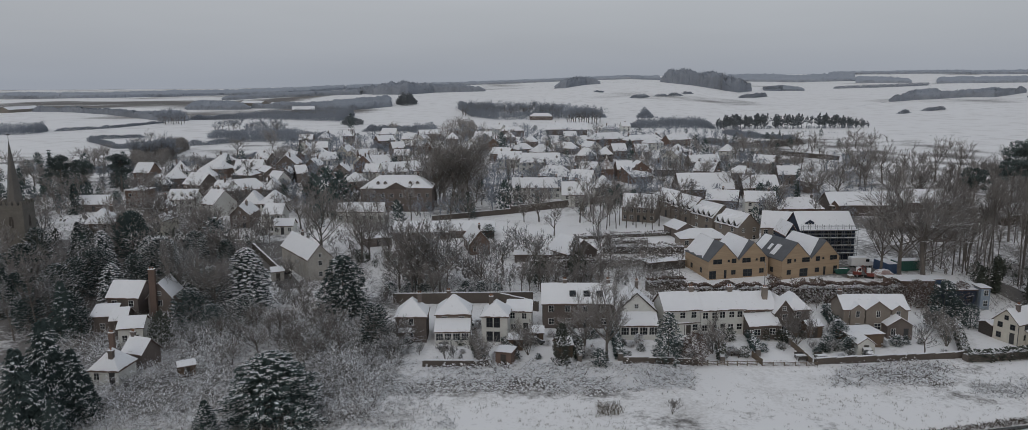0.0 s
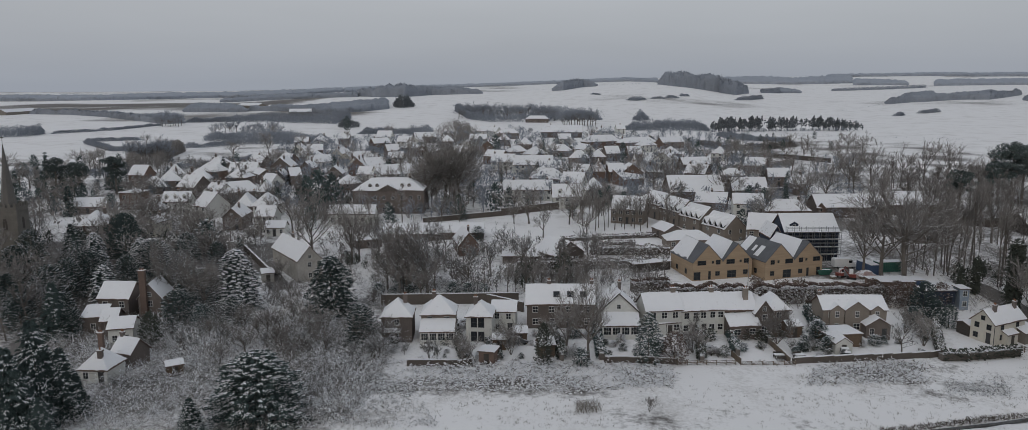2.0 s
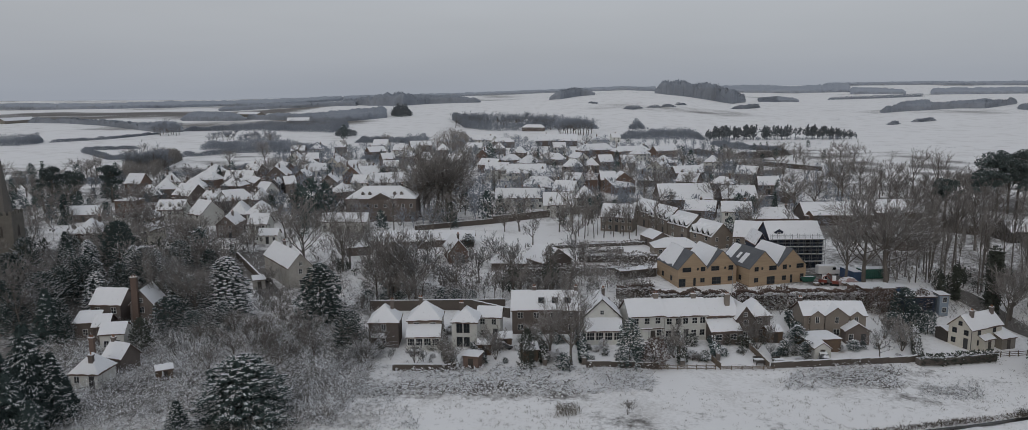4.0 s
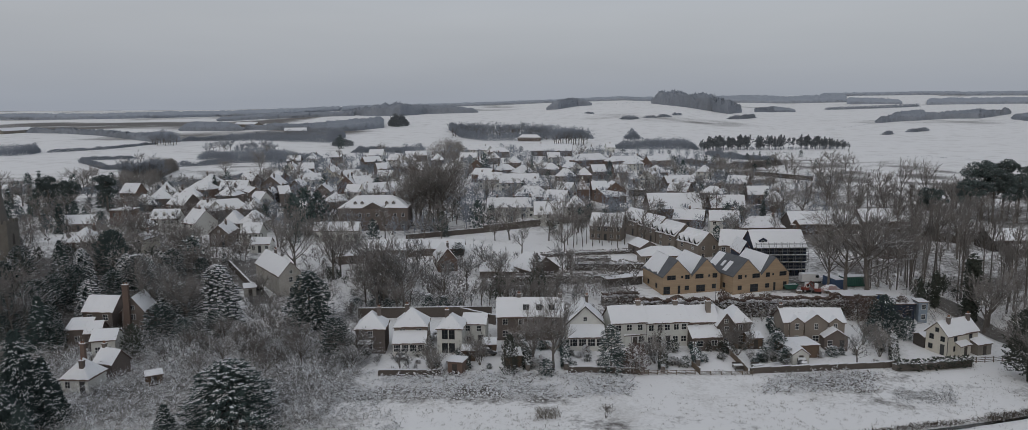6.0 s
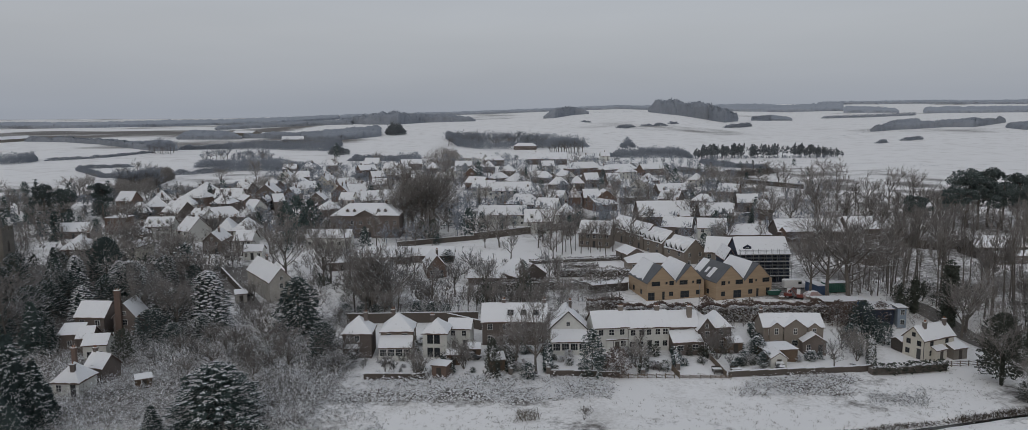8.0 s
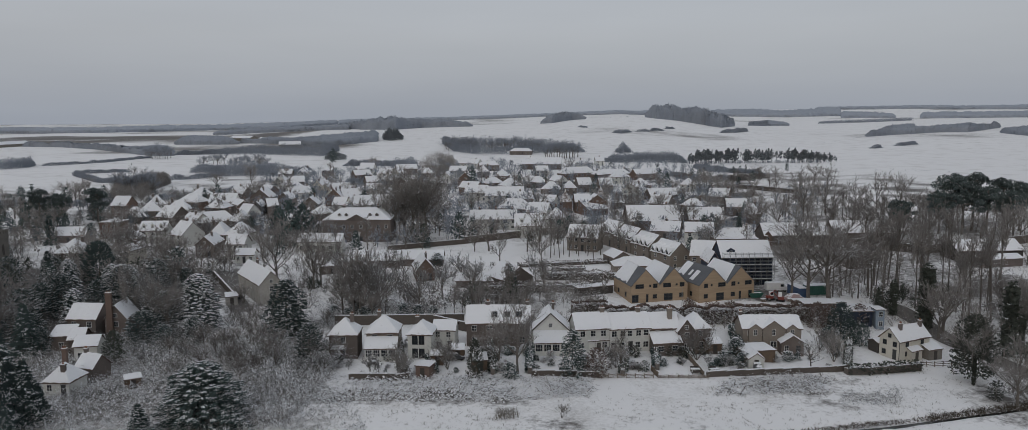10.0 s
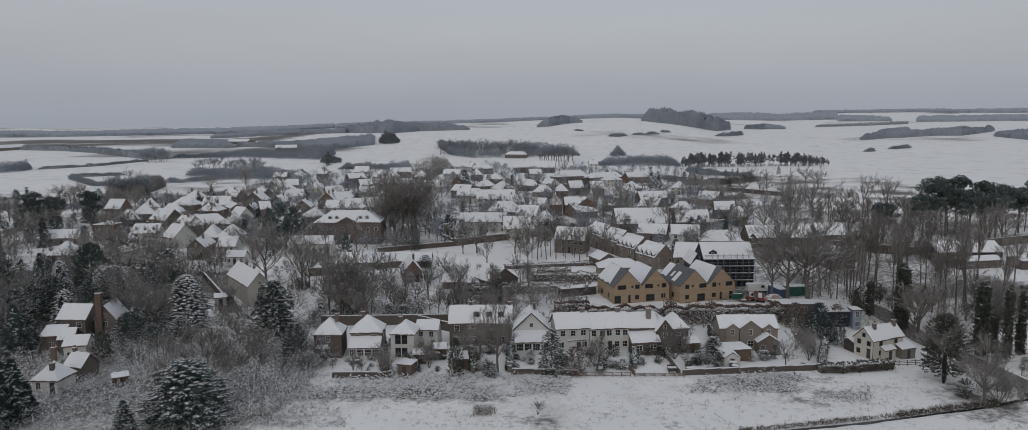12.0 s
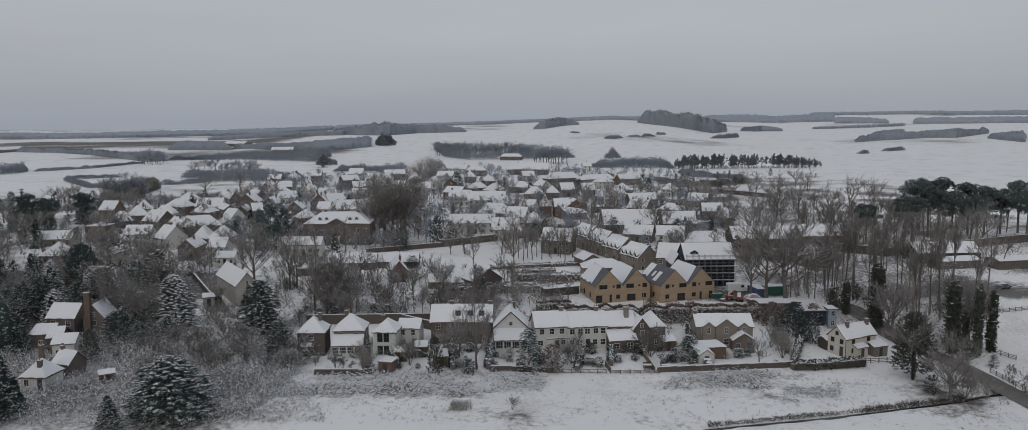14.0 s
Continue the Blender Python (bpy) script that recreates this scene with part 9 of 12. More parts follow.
plant('tall', 4, 15.0, 842.5, 16.2, turn=83, twig='hazed_twig', wide=1.25)
plant('round', 0, -28.3, 877.4, 13.5, turn=23, twig='hazed_twig', wide=1.25)
plant('round', 1, -75.2, 913.6, 15.3, turn=322, twig='hazed_twig', wide=1.25)
plant('tall', 2, -1.2, 899.4, 17.1, turn=271, twig='hazed_twig', wide=1.25)
plant('round', 3, -44.5, 866.9, 14.4, turn=277, twig='hazed_twig', wide=1.25)
plant('round', 4, 25.3, 854.7, 16.2, turn=226, twig='hazed_twig', wide=1.25)
plant('tall', 0, -18.2, 890.3, 13.5, turn=165, twig='hazed_twig', wide=1.25)
plant('round', 1, -65.4, 926.9, 15.3, turn=105, twig='hazed_twig', wide=1.25)
plant('round', 2, 8.9, 845.1, 17.1, turn=120, twig='hazed_twig', wide=1.25)
plant('tall', 3, -34.8, 880.0, 14.4, turn=60, twig='hazed_twig', wide=1.25)
plant('round', 4, -82.2, 916.5, 16.2, turn=359, twig='hazed_twig', wide=1.25)
plant('round', 0, -7.8, 902.5, 13.5, turn=308, twig='hazed_twig', wide=1.25)
plant('tall', 1, -51.0, 869.5, 15.3, turn=314, twig='hazed_twig', wide=1.25)
plant('round', 2, 19.1, 857.3, 17.1, turn=263, twig='hazed_twig', wide=1.25)
plant('round', 3, -24.8, 893.0, 14.4, turn=202, twig='hazed_twig', wide=1.25)
plant('tall', 4, -72.4, 929.9, 16.2, turn=142, twig='hazed_twig', wide=1.25)
plant('round', 0, 33.7, 748.6, 14.0, turn=281, twig='hazed_twig', wide=1.25)
plant('round', 1, 54.6, 758.2, 15.6, turn=19, twig='hazed_twig', wide=1.25)
plant('round', 2, 42.6, 770.2, 17.2, turn=353, twig='hazed_twig', wide=1.25)
plant('round', 3, 61.5, 746.7, 14.8, turn=124, twig='hazed_twig', wide=1.25)
plant('round', 4, 49.8, 758.5, 16.4, turn=98, twig='hazed_twig', wide=1.25)
plant('round', 0, 37.7, 770.5, 14.0, turn=72, twig='hazed_twig', wide=1.25)
plant('round', 1, 56.8, 747.1, 15.6, turn=203, twig='hazed_twig', wide=1.25)
plant('round', 2, 45.0, 758.9, 17.2, turn=177, twig='hazed_twig', wide=1.25)
plant('round', 3, 66.3, 768.6, 14.8, turn=275, twig='hazed_twig', wide=1.25)
plant('round', 4, 52.0, 747.4, 16.4, turn=282, twig='hazed_twig', wide=1.25)
plant('round', 0, 40.1, 759.2, 14.0, turn=256, twig='hazed_twig', wide=1.25)
plant('round', 1, 61.4, 768.9, 15.6, turn=354, twig='hazed_twig', wide=1.25)
plant('round', 2, 47.3, 747.7, 17.2, turn=1, twig='hazed_twig', wide=1.25)
plant('round', 3, 35.3, 759.5, 14.8, turn=335, twig='hazed_twig', wide=1.25)
wood(156, 656, 290, 674, 10, 11.7, 150, 43, form='pine', mat='hazed_needle', shoots=34, name='pine_belt', label='row of dark pines along the field edge')
wood(156, 656, 283, 666, 8, 3.9, 120, 44, shoots=40, label='undergrowth below the pines', inner=0.35, scrap=1.4)

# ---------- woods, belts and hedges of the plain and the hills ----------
# the farther the wood, the more haze its painted colour holds
canopy(((-1622, 2185, -2013, 2710, 13), (-1356, 2127, -1778, 2786, 13), (-1222, 2183, -1512, 2699, 13), (-1111, 2348, -1498, 3161, 13), (-1027, 2541, -1367, 3375, 13), (-840, 2639, -1115, 3496, 13), (-743, 3074, -898, 3710, 13)), 300, 'hazed_ridge_twig', 'distant wooded ridge, its colour paled for haze')
canopy(((-710, 2939, -922, 3808, 12), (-483, 3460, -544, 3890, 12), (-192, 3514, -215, 3913, 12), (106, 3572, 117, 3990, 12), (459, 3515, 532, 4086, 12)), 301, 'hazed_ridge_twig', 'distant wooded ridge, its colour paled for haze')
canopy(((-728, 1111, -731, 1116, 9), (-649, 1078, -653, 1083, 9), (-560, 1002, -563, 1008, 9), (-459, 893, -484, 940, 9), (-392, 818, -449, 936, 9), (-373, 830, -410, 911, 9)), 302, 'hazed_twig', 'belt of bare scrub and trees between snowy fields')
canopy(((-528, 1166, -531, 1172, 10), (-498, 1162, -649, 1511, 10), (-450, 1156, -538, 1379, 10), (-424, 1159, -426, 1165, 10)), 303, 'hazed_twig', 'belt of bare scrub and trees between snowy fields')
canopy(((-378, 844, -380, 849, 8), (-335, 854, -337, 859, 8), (-288, 848, -326, 955, 8), (-254, 831, -295, 961, 8), (-203, 803, -244, 960, 8), (-209, 898, -210, 904, 8)), 304, 'hazed_twig', 'belt of bare scrub and trees between snowy fields')
canopy(((-434, 1186, -436, 1192, 9), (-327, 1096, -345, 1155, 9), (-258, 1016, -307, 1200, 9), (-226, 1047, -272, 1251, 9), (-201, 1107, -241, 1315, 9)), 305, 'hazed_twig', 'belt of bare scrub and trees between snowy fields')
canopy(((-746, 1848, -798, 1976, 9), (-640, 1863, -843, 2449, 9), (-490, 1733, -738, 2598, 9), (-342, 1542, -542, 2419, 9)), 306, 'hazed_twig', 'belt of bare scrub and trees between snowy fields')
canopy(((-416, 665, -418, 667, 3.6), (-404, 681, -405, 683, 3.6), (-388, 708, -390, 710, 3.6), (-381, 793, -382, 795, 3.6)), 307, 'hazed_twig', 'bushy bare hedge along a snowy field', name='field_hedge')
canopy(((-449, 620, -495, 681, 8), (-420, 625, -457, 679, 8), (-416, 640, -448, 689, 8), (-424, 665, -427, 670, 8)), 308, 'hazed_twig', 'bare brown copse at the edge of the fields')
canopy(((-334, 573, -335, 575, 3.4), (-317, 579, -318, 581, 3.4), (-300, 591, -301, 593, 3.4)), 309, 'hazed_twig', 'bushy bare hedge along a snowy field', name='field_hedge')
canopy(((-322, 554, -323, 557, 4.5), (-270, 494, -272, 497, 4.5), (-256, 493, -264, 507, 4.5)), 310, 'hazed_twig', 'bushy bare hedge along a snowy field', name='field_hedge')
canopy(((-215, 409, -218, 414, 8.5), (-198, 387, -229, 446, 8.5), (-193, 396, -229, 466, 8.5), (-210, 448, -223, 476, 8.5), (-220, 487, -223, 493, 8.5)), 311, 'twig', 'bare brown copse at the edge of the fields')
canopy(((-234, 512, -235, 515, 5), (-217, 522, -218, 525, 5), (-207, 543, -208, 547, 5), (-185, 548, -186, 552, 5), (-160, 547, -161, 550, 5), (-145, 552, -146, 556, 5)), 312, 'hazed_twig', 'belt of bare scrub and trees between snowy fields')
canopy(((-243, 575, -265, 625, 7), (-221, 574, -224, 582, 7), (-211, 574, -237, 641, 7), (-191, 573, -221, 659, 7), (-173, 566, -185, 603, 7), (-143, 558, -146, 570, 7)), 313, 'hazed_twig', 'belt of bare scrub and trees between snowy fields')
canopy(((-184, 745, -186, 754, 13), (-172, 734, -174, 742, 13), (-164, 744, -166, 752, 13)), 314, 'hazed_needle', 'dense clump of dark evergreen trees', loose=True)
canopy(((-143, 649, -144, 653, 6), (-106, 647, -110, 669, 6), (-75, 615, -88, 709, 6)), 315, 'hazed_twig', 'bushy bare hedge along a snowy field', name='field_hedge')
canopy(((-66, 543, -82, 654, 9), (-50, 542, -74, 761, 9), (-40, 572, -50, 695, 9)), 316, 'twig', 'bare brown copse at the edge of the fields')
canopy(((-97, 1027, -98, 1034, 10), (-67, 873, -83, 1049, 10), (-38, 824, -52, 1057, 10), (4, 821, 3, 1007, 10), (48, 849, 53, 964, 10), (78, 846, 78, 853, 10)), 317, 'hazed_twig', 'bare brown copse at the edge of the fields')
canopy(((261, 1618, 272, 1688, 21.7), (280, 1582, 292, 1652, 27.8), (324, 1605, 338, 1675, 32.7), (353, 1615, 368, 1685, 34.5), (387, 1616, 404, 1686, 33.2), (393, 1504, 411, 1574, 27.1), (455, 1640, 474, 1710, 16.1)), 318, 'hazed_twig', 'dark hilltop wood above snowy fields')
canopy(((422, 3574, 473, 4021, 11), (471, 3385, 525, 3782, 11), (525, 3256, 587, 3652, 11)), 319, 'hazed_ridge_twig', 'dark hilltop wood above snowy fields')
canopy(((41, 1516, 43, 1586, 10.0), (64, 1510, 67, 1580, 20.4), (110, 1640, 114, 1710, 18.0), (140, 1640, 146, 1710, 11.8)), 320, 'hazed_twig', 'dark hilltop wood above snowy fields')
canopy(((-362, 1600, -378, 1670, 11.8), (-314, 1531, -328, 1601, 19.9), (-272, 1516, -284, 1586, 24.9), (-244, 1507, -256, 1577, 26.0), (-205, 1600, -214, 1670, 19.9), (-149, 1588, -156, 1658, 16.8), (-97, 1576, -102, 1646, 8.4)), 321, 'hazed_twig', 'dark hilltop wood above snowy fields')
canopy(((-203, 1157, -205, 1170, 20), (-185, 1120, -187, 1134, 20), (-173, 1152, -175, 1166, 20)), 322, 'hazed_needle', 'dense clump of dark evergreen trees', loose=True)
canopy(((527, 1169, 530, 1176, 11), (548, 1177, 551, 1184, 11), (582, 1199, 677, 1399, 11), (609, 1202, 705, 1395, 11), (628, 1211, 651, 1255, 11), (672, 1228, 697, 1274, 11), (704, 1210, 774, 1335, 11), (764, 1262, 770, 1273, 11), (811, 1305, 815, 1311, 11)), 323, 'hazed_twig', 'dark hilltop wood above snowy fields')
canopy(((734, 1177, 738, 1184, 11), (734, 1088, 816, 1213, 11)), 324, 'hazed_twig', 'dark hilltop wood above snowy fields')
canopy(((774, 3286, 874, 3716, 14), (879, 3216, 1065, 3906, 14), (1043, 3144, 1190, 3592, 14), (1297, 3191, 1572, 3874, 14)), 325, 'hazed_ridge_twig', 'distant wooded ridge, its colour paled for haze')
canopy(((1440, 3869, 1578, 4245, 14), (1663, 3866, 1820, 4234, 14), (1884, 3796, 2061, 4155, 14), (2013, 3578, 2129, 3786, 14), (2284, 3454, 2506, 3792, 14)), 326, 'hazed_ridge_twig', 'distant wooded ridge, its colour paled for haze')
canopy(((1234, 3033, 1401, 3447, 13), (1345, 2999, 1466, 3273, 13), (1414, 2961, 1485, 3112, 13)), 327, 'hazed_ridge_twig', 'distant wooded ridge, its colour paled for haze')
canopy(((1459, 2870, 1615, 3181, 13), (1649, 2839, 1825, 3144, 13), (1894, 2820, 2127, 3171, 13)), 328, 'hazed_ridge_twig', 'distant wooded ridge, its colour paled for haze')
canopy(((532, 1812, 759, 2607, 8), (755, 2383, 888, 2809, 8), (812, 2362, 873, 2542, 8)), 329, 'hazed_twig', 'bushy bare hedge along a snowy field', name='field_hedge')
canopy(((977, 2561, 1029, 2700, 6), (1163, 2636, 1245, 2825, 6), (1359, 2724, 1450, 2909, 6)), 330, 'hazed_twig', 'bushy bare hedge along a snowy field', name='field_hedge')
canopy(((85, 687, 85, 694, 9), (98, 678, 103, 718, 9), (121, 676, 132, 742, 9), (144, 675, 154, 727, 9), (155, 665, 157, 678, 9)), 331, 'hazed_twig', 'bare brown copse at the edge of the fields')
canopy(((146, 1164, 147, 1167, 5), (156, 1148, 162, 1198, 5), (172, 1168, 173, 1171, 5)), 332, 'hazed_twig', 'bare thorn bushes on the snowy hillside')
canopy(((182, 1179, 182, 1182, 4), (203, 1186, 203, 1189, 4)), 333, 'hazed_twig', 'bare thorn bushes on the snowy hillside')
canopy(((207, 1200, 208, 1203, 5), (220, 1210, 225, 1240, 5), (231, 1219, 231, 1222, 5)), 334, 'hazed_twig', 'bare thorn bushes on the snowy hillside')
canopy(((242, 1266, 243, 1269, 5), (250, 1273, 251, 1278, 5), (260, 1283, 260, 1286, 5)), 335, 'hazed_twig', 'bare thorn bushes on the snowy hillside')
canopy(((104, 1320, 104, 1323, 4), (115, 1294, 116, 1299, 4)), 336, 'hazed_twig', 'bare thorn bushes on the snowy hillside')
canopy(((340, 1293, 341, 1297, 7), (365, 1306, 376, 1347, 7), (405, 1369, 406, 1374, 7)), 337, 'hazed_twig', 'bare thorn bushes on the snowy hillside')
canopy(((419, 902, 420, 906, 6), (424, 902, 425, 905, 6), (436, 913, 437, 917, 6)), 338, 'hazed_twig', 'bare thorn bushes on the snowy hillside')
canopy(((468, 947, 470, 950, 6), (475, 945, 477, 949, 6), (488, 956, 490, 960, 6), (504, 966, 506, 969, 6)), 339, 'hazed_twig', 'bare thorn bushes on the snowy hillside')
canopy(((114, 843, 114, 850, 10), (119, 832, 127, 890, 10), (129, 842, 130, 849, 10)), 340, 'hazed_twig', 'bare brown copse at the edge of the fields')
canopy(((150, 610, 150, 613, 4.5), (153, 569, 159, 597, 4.5), (168, 556, 169, 560, 4.5), (186, 543, 187, 546, 4.5)), 341, 'hazed_twig', 'bare brown scrub and small trees between the gardens')
canopy(((117, 535, 117, 538, 5), (123, 484, 124, 487, 5), (144, 483, 145, 486, 5), (178, 511, 179, 514, 5)), 342, 'twig', 'bare brown scrub and small trees between the gardens')
canopy(((96, 376, 96, 379, 4.5), (113, 382, 114, 385, 4.5), (139, 399, 140, 402, 4.5)), 343, 'twig', 'bare brown scrub and small trees between the gardens')
canopy(((-182, 389, -183, 392, 4.5), (-167, 395, -168, 398, 4.5), (-157, 411, -158, 414, 4.5), (-151, 435, -152, 438, 4.5)), 344, 'hazed_twig', 'bare brown scrub and small trees between the gardens')
canopy(((-250, 363, -252, 366, 5), (-230, 362, -232, 365, 5), (-204, 362, -206, 365, 5), (-193, 372, -195, 375, 5)), 345, 'hazed_twig', 'bare brown scrub and small trees between the gardens')
canopy(((-103, 492, -103, 495, 4.5), (-74, 464, -75, 467, 4.5), (-66, 491, -66, 494, 4.5)), 346, 'hazed_twig', 'bare brown scrub and small trees between the gardens')
canopy(((21, 487, 21, 491, 4.5), (35, 460, 35, 464, 4.5), (61, 486, 62, 489, 4.5)), 347, 'twig', 'bare brown scrub and small trees between the gardens')
canopy(((63, 398, 63, 403, 4), (79, 394, 82, 410, 4), (91, 400, 91, 403, 4)), 348, 'twig', 'bare brown scrub and small trees between the gardens')

# ---------- single trees out on the plain ----------
plant('round', 0, -382.5, 787.8, 12.0, turn=333, twig='hazed_twig', wide=1.2)
plant('round', 1, -374.0, 775.6, 13.0, turn=132, twig='hazed_twig', wide=1.2)
plant('round', 2, -365.7, 763.8, 14.0, turn=291, twig='hazed_twig', wide=1.2)
plant('round', 3, -374.1, 787.2, 15.0, turn=57, twig='hazed_twig', wide=1.2)
plant('round', 4, -365.6, 775.0, 12.0, turn=216, twig='hazed_twig', wide=1.2)
plant('round', 0, -357.5, 763.3, 13.0, turn=15, twig='hazed_twig', wide=1.2)
plant('round', 1, -365.6, 786.6, 14.0, turn=141, twig='hazed_twig', wide=1.2)
plant('round', 2, -357.3, 774.5, 15.0, turn=300, twig='hazed_twig', wide=1.2)
plant('round', 3, -349.3, 762.7, 12.0, turn=99, twig='hazed_twig', wide=1.2)
plant('round', 4, -357.2, 786.1, 13.0, turn=225, twig='hazed_twig', wide=1.2)
plant('tall', 0, -218.3, 417.1, 10.0, turn=211, twig='hazed_twig', wide=1.2)
plant('round', 1, -205.8, 420.2, 11.0, turn=178, twig='hazed_twig', wide=1.2)
plant('round', 2, -216.4, 423.9, 12.0, turn=10, twig='hazed_twig', wide=1.2)
plant('tall', 3, -203.7, 427.0, 13.0, turn=337, twig='hazed_twig', wide=1.2)
plant('round', 4, -214.4, 430.8, 10.0, turn=170, twig='hazed_twig', wide=1.2)
plant('round', 0, -225.3, 434.7, 11.0, turn=2, twig='hazed_twig', wide=1.2)
plant('tall', 1, -202.1, 416.7, 12.0, turn=35, twig='hazed_twig', wide=1.2)
plant('round', 2, -212.5, 420.3, 13.0, turn=228, twig='hazed_twig', wide=1.2)
plant('round', 3, -199.9, 423.5, 10.0, turn=195, twig='hazed_twig', wide=1.2)
plant('tall', 4, -210.5, 427.2, 11.0, turn=27, twig='hazed_twig', wide=1.2)
plant('round', 0, -221.3, 431.0, 12.0, turn=220, twig='hazed_twig', wide=1.2)
plant('round', 1, -208.4, 434.3, 13.0, turn=187, twig='hazed_twig', wide=1.2)
plant('tall', 2, -208.8, 416.9, 10.0, turn=85, twig='hazed_twig', wide=1.2)
plant('round', 3, -219.3, 420.5, 11.0, turn=278, twig='hazed_twig', wide=1.2)
plant('round', 4, -206.7, 423.6, 12.0, turn=245, twig='hazed_twig', wide=1.2)
plant('tall', 0, -217.3, 427.4, 13.0, turn=77, twig='hazed_twig', wide=1.2)
plant('round', 1, -204.5, 430.6, 10.0, turn=44, twig='hazed_twig', wide=1.2)
plant('round', 2, -215.3, 434.5, 11.0, turn=237, twig='hazed_twig', wide=1.2)
plant('tall', 3, -215.4, 417.0, 12.0, turn=135, twig='hazed_twig', wide=1.2)
plant('round', 4, -202.9, 420.1, 13.0, turn=102, twig='hazed_twig', wide=1.2)
plant('round', 0, -213.5, 423.8, 10.0, turn=295, twig='hazed_twig', wide=1.2)
plant('tall', 1, -200.8, 427.0, 11.0, turn=262, twig='hazed_twig', wide=1.2)
plant('shrub', 0, -273.2, 662.3, 8.0, turn=10, twig='hazed_twig', wide=1.2)
plant('round', 1, -236.6, 668.7, 9.0, turn=354, twig='hazed_twig', wide=1.2)
plant('round', 2, -264.8, 678.8, 10.0, turn=229, twig='hazed_twig', wide=1.2)
plant('shrub', 0, -227.2, 685.5, 11.0, turn=213, twig='hazed_twig', wide=1.2)
plant('round', 1, -243.0, 660.7, 8.0, turn=131, twig='hazed_twig', wide=1.2)
plant('round', 2, -270.9, 670.5, 9.0, turn=5, twig='hazed_twig', wide=1.2)
plant('shrub', 0, -233.8, 677.1, 10.0, turn=350, twig='hazed_twig', wide=1.2)
plant('round', 1, -262.3, 687.5, 11.0, turn=224, twig='hazed_twig', wide=1.2)
plant('round', 2, -212.9, 659.1, 8.0, turn=252, twig='hazed_twig', wide=1.2)
plant('shrub', 0, -240.3, 668.9, 9.0, turn=126, twig='hazed_twig', wide=1.2)
plant('round', 1, -268.5, 679.0, 10.0, turn=1, twig='hazed_twig', wide=1.2)
plant('round', 2, -230.9, 685.7, 11.0, turn=345, twig='hazed_twig', wide=1.2)
plant('shrub', 0, -246.5, 660.8, 8.0, turn=263, twig='hazed_twig', wide=1.2)
plant('round', 1, -274.5, 670.7, 9.0, turn=137, twig='hazed_twig', wide=1.2)
plant('round', 2, -237.5, 677.3, 10.0, turn=122, twig='hazed_twig', wide=1.2)
plant('shrub', 0, -266.0, 687.7, 11.0, turn=356, twig='hazed_twig', wide=1.2)
plant('round', 1, -216.5, 659.3, 8.0, turn=24, twig='hazed_twig', wide=1.2)
plant('round', 2, -243.9, 669.1, 9.0, turn=258, twig='hazed_twig', wide=1.2)

# ---------- single trees and hedges of the fields ----------
wood(197, 637, 346, 549, 3, 1.0, 150, 109, name='field_hedge', label='thin bare hedge between snowy fields', shoots=40, inner=0.35, scrap=1.4)
wood(402, 1011, 521, 1162, 2, 1.4, 60, 110, name='field_hedge', label='thin bare hedge between snowy fields', shoots=10)
wood(9, 1750, 272, 1750, 4, 2.2, 80, 111, name='field_hedge', label='thin bare hedge between snowy fields', shoots=10)
wood(-278, 1900, 26, 1900, 4, 2.4, 80, 112, name='field_hedge', label='thin bare hedge between snowy fields', shoots=10)

# ---------- long barns out on the plain ----------
house(-734.6, 1106.2, 94, 79.1, 14, 4, 4, 'side', wall='flint', cols=0, floors=1, sides='', stacks=(), name='barn', label='long farm barn with a broad snowy roof')
house(-488.2, 1330.5, -33, 56.3, 18, 4, 4, 'side', wall='flint', cols=0, floors=1, sides='', stacks=(), name='barn', label='long farm barn with a broad snowy roof')
house(-393.5, 1194.1, -12, 32.4, 16, 4, 3, 'side', wall='flint', cols=0, floors=1, sides='', stacks=(), name='barn', label='long farm barn with a broad snowy roof')
house(-288.0, 968.1, 12, 26.8, 14, 5, 4, 'side', wall='flint', cols=0, floors=1, sides='', stacks=(), name='barn', label='long farm barn with a broad snowy roof')

# ---------- small garden shrubs under snow ----------
plant('dome', 2, 1.8, 128.3, 1.0, turn=245, snowy=0.4, wide=1.58, leaf='needle')
plant('dome', 0, 46.1, 136.3, 1.3, turn=115, snowy=0.4, wide=1.63, leaf='ivy')
plant('dome', 1, 9.0, 133.0, 2.0, turn=153, snowy=0.4, wide=1.47, leaf='ivy')
plant('dome', 2, 32.2, 138.8, 1.4, turn=164, snowy=0.4, wide=1.79, leaf='needle')
plant('dome', 1, 7.3, 137.2, 2.1, turn=270, snowy=0.4, wide=1.76, leaf='ivy')
plant('shrub', 2, 81.9, 147.5, 2.4, turn=314, twig='frosty_twig')
plant('shrub', 1, 65.4, 141.5, 2.4, turn=88, twig='frosty_twig')
plant('dome', 2, 66.4, 142.1, 1.4, turn=286, snowy=0.8, wide=1.41, leaf='beech')
plant('shrub', 0, 24.0, 137.8, 3.1, turn=2, twig='frosty_twig')
plant('dome', 2, 75.7, 136.9, 1.2, turn=121, snowy=0.4, wide=1.19, leaf='beech')
plant('dome', 0, 80.5, 144.5, 1.0, turn=349, snowy=0.4, wide=1.21, leaf='ivy')
plant('shrub', 1, 57.0, 132.3, 2.4, turn=220, twig='frosty_twig')
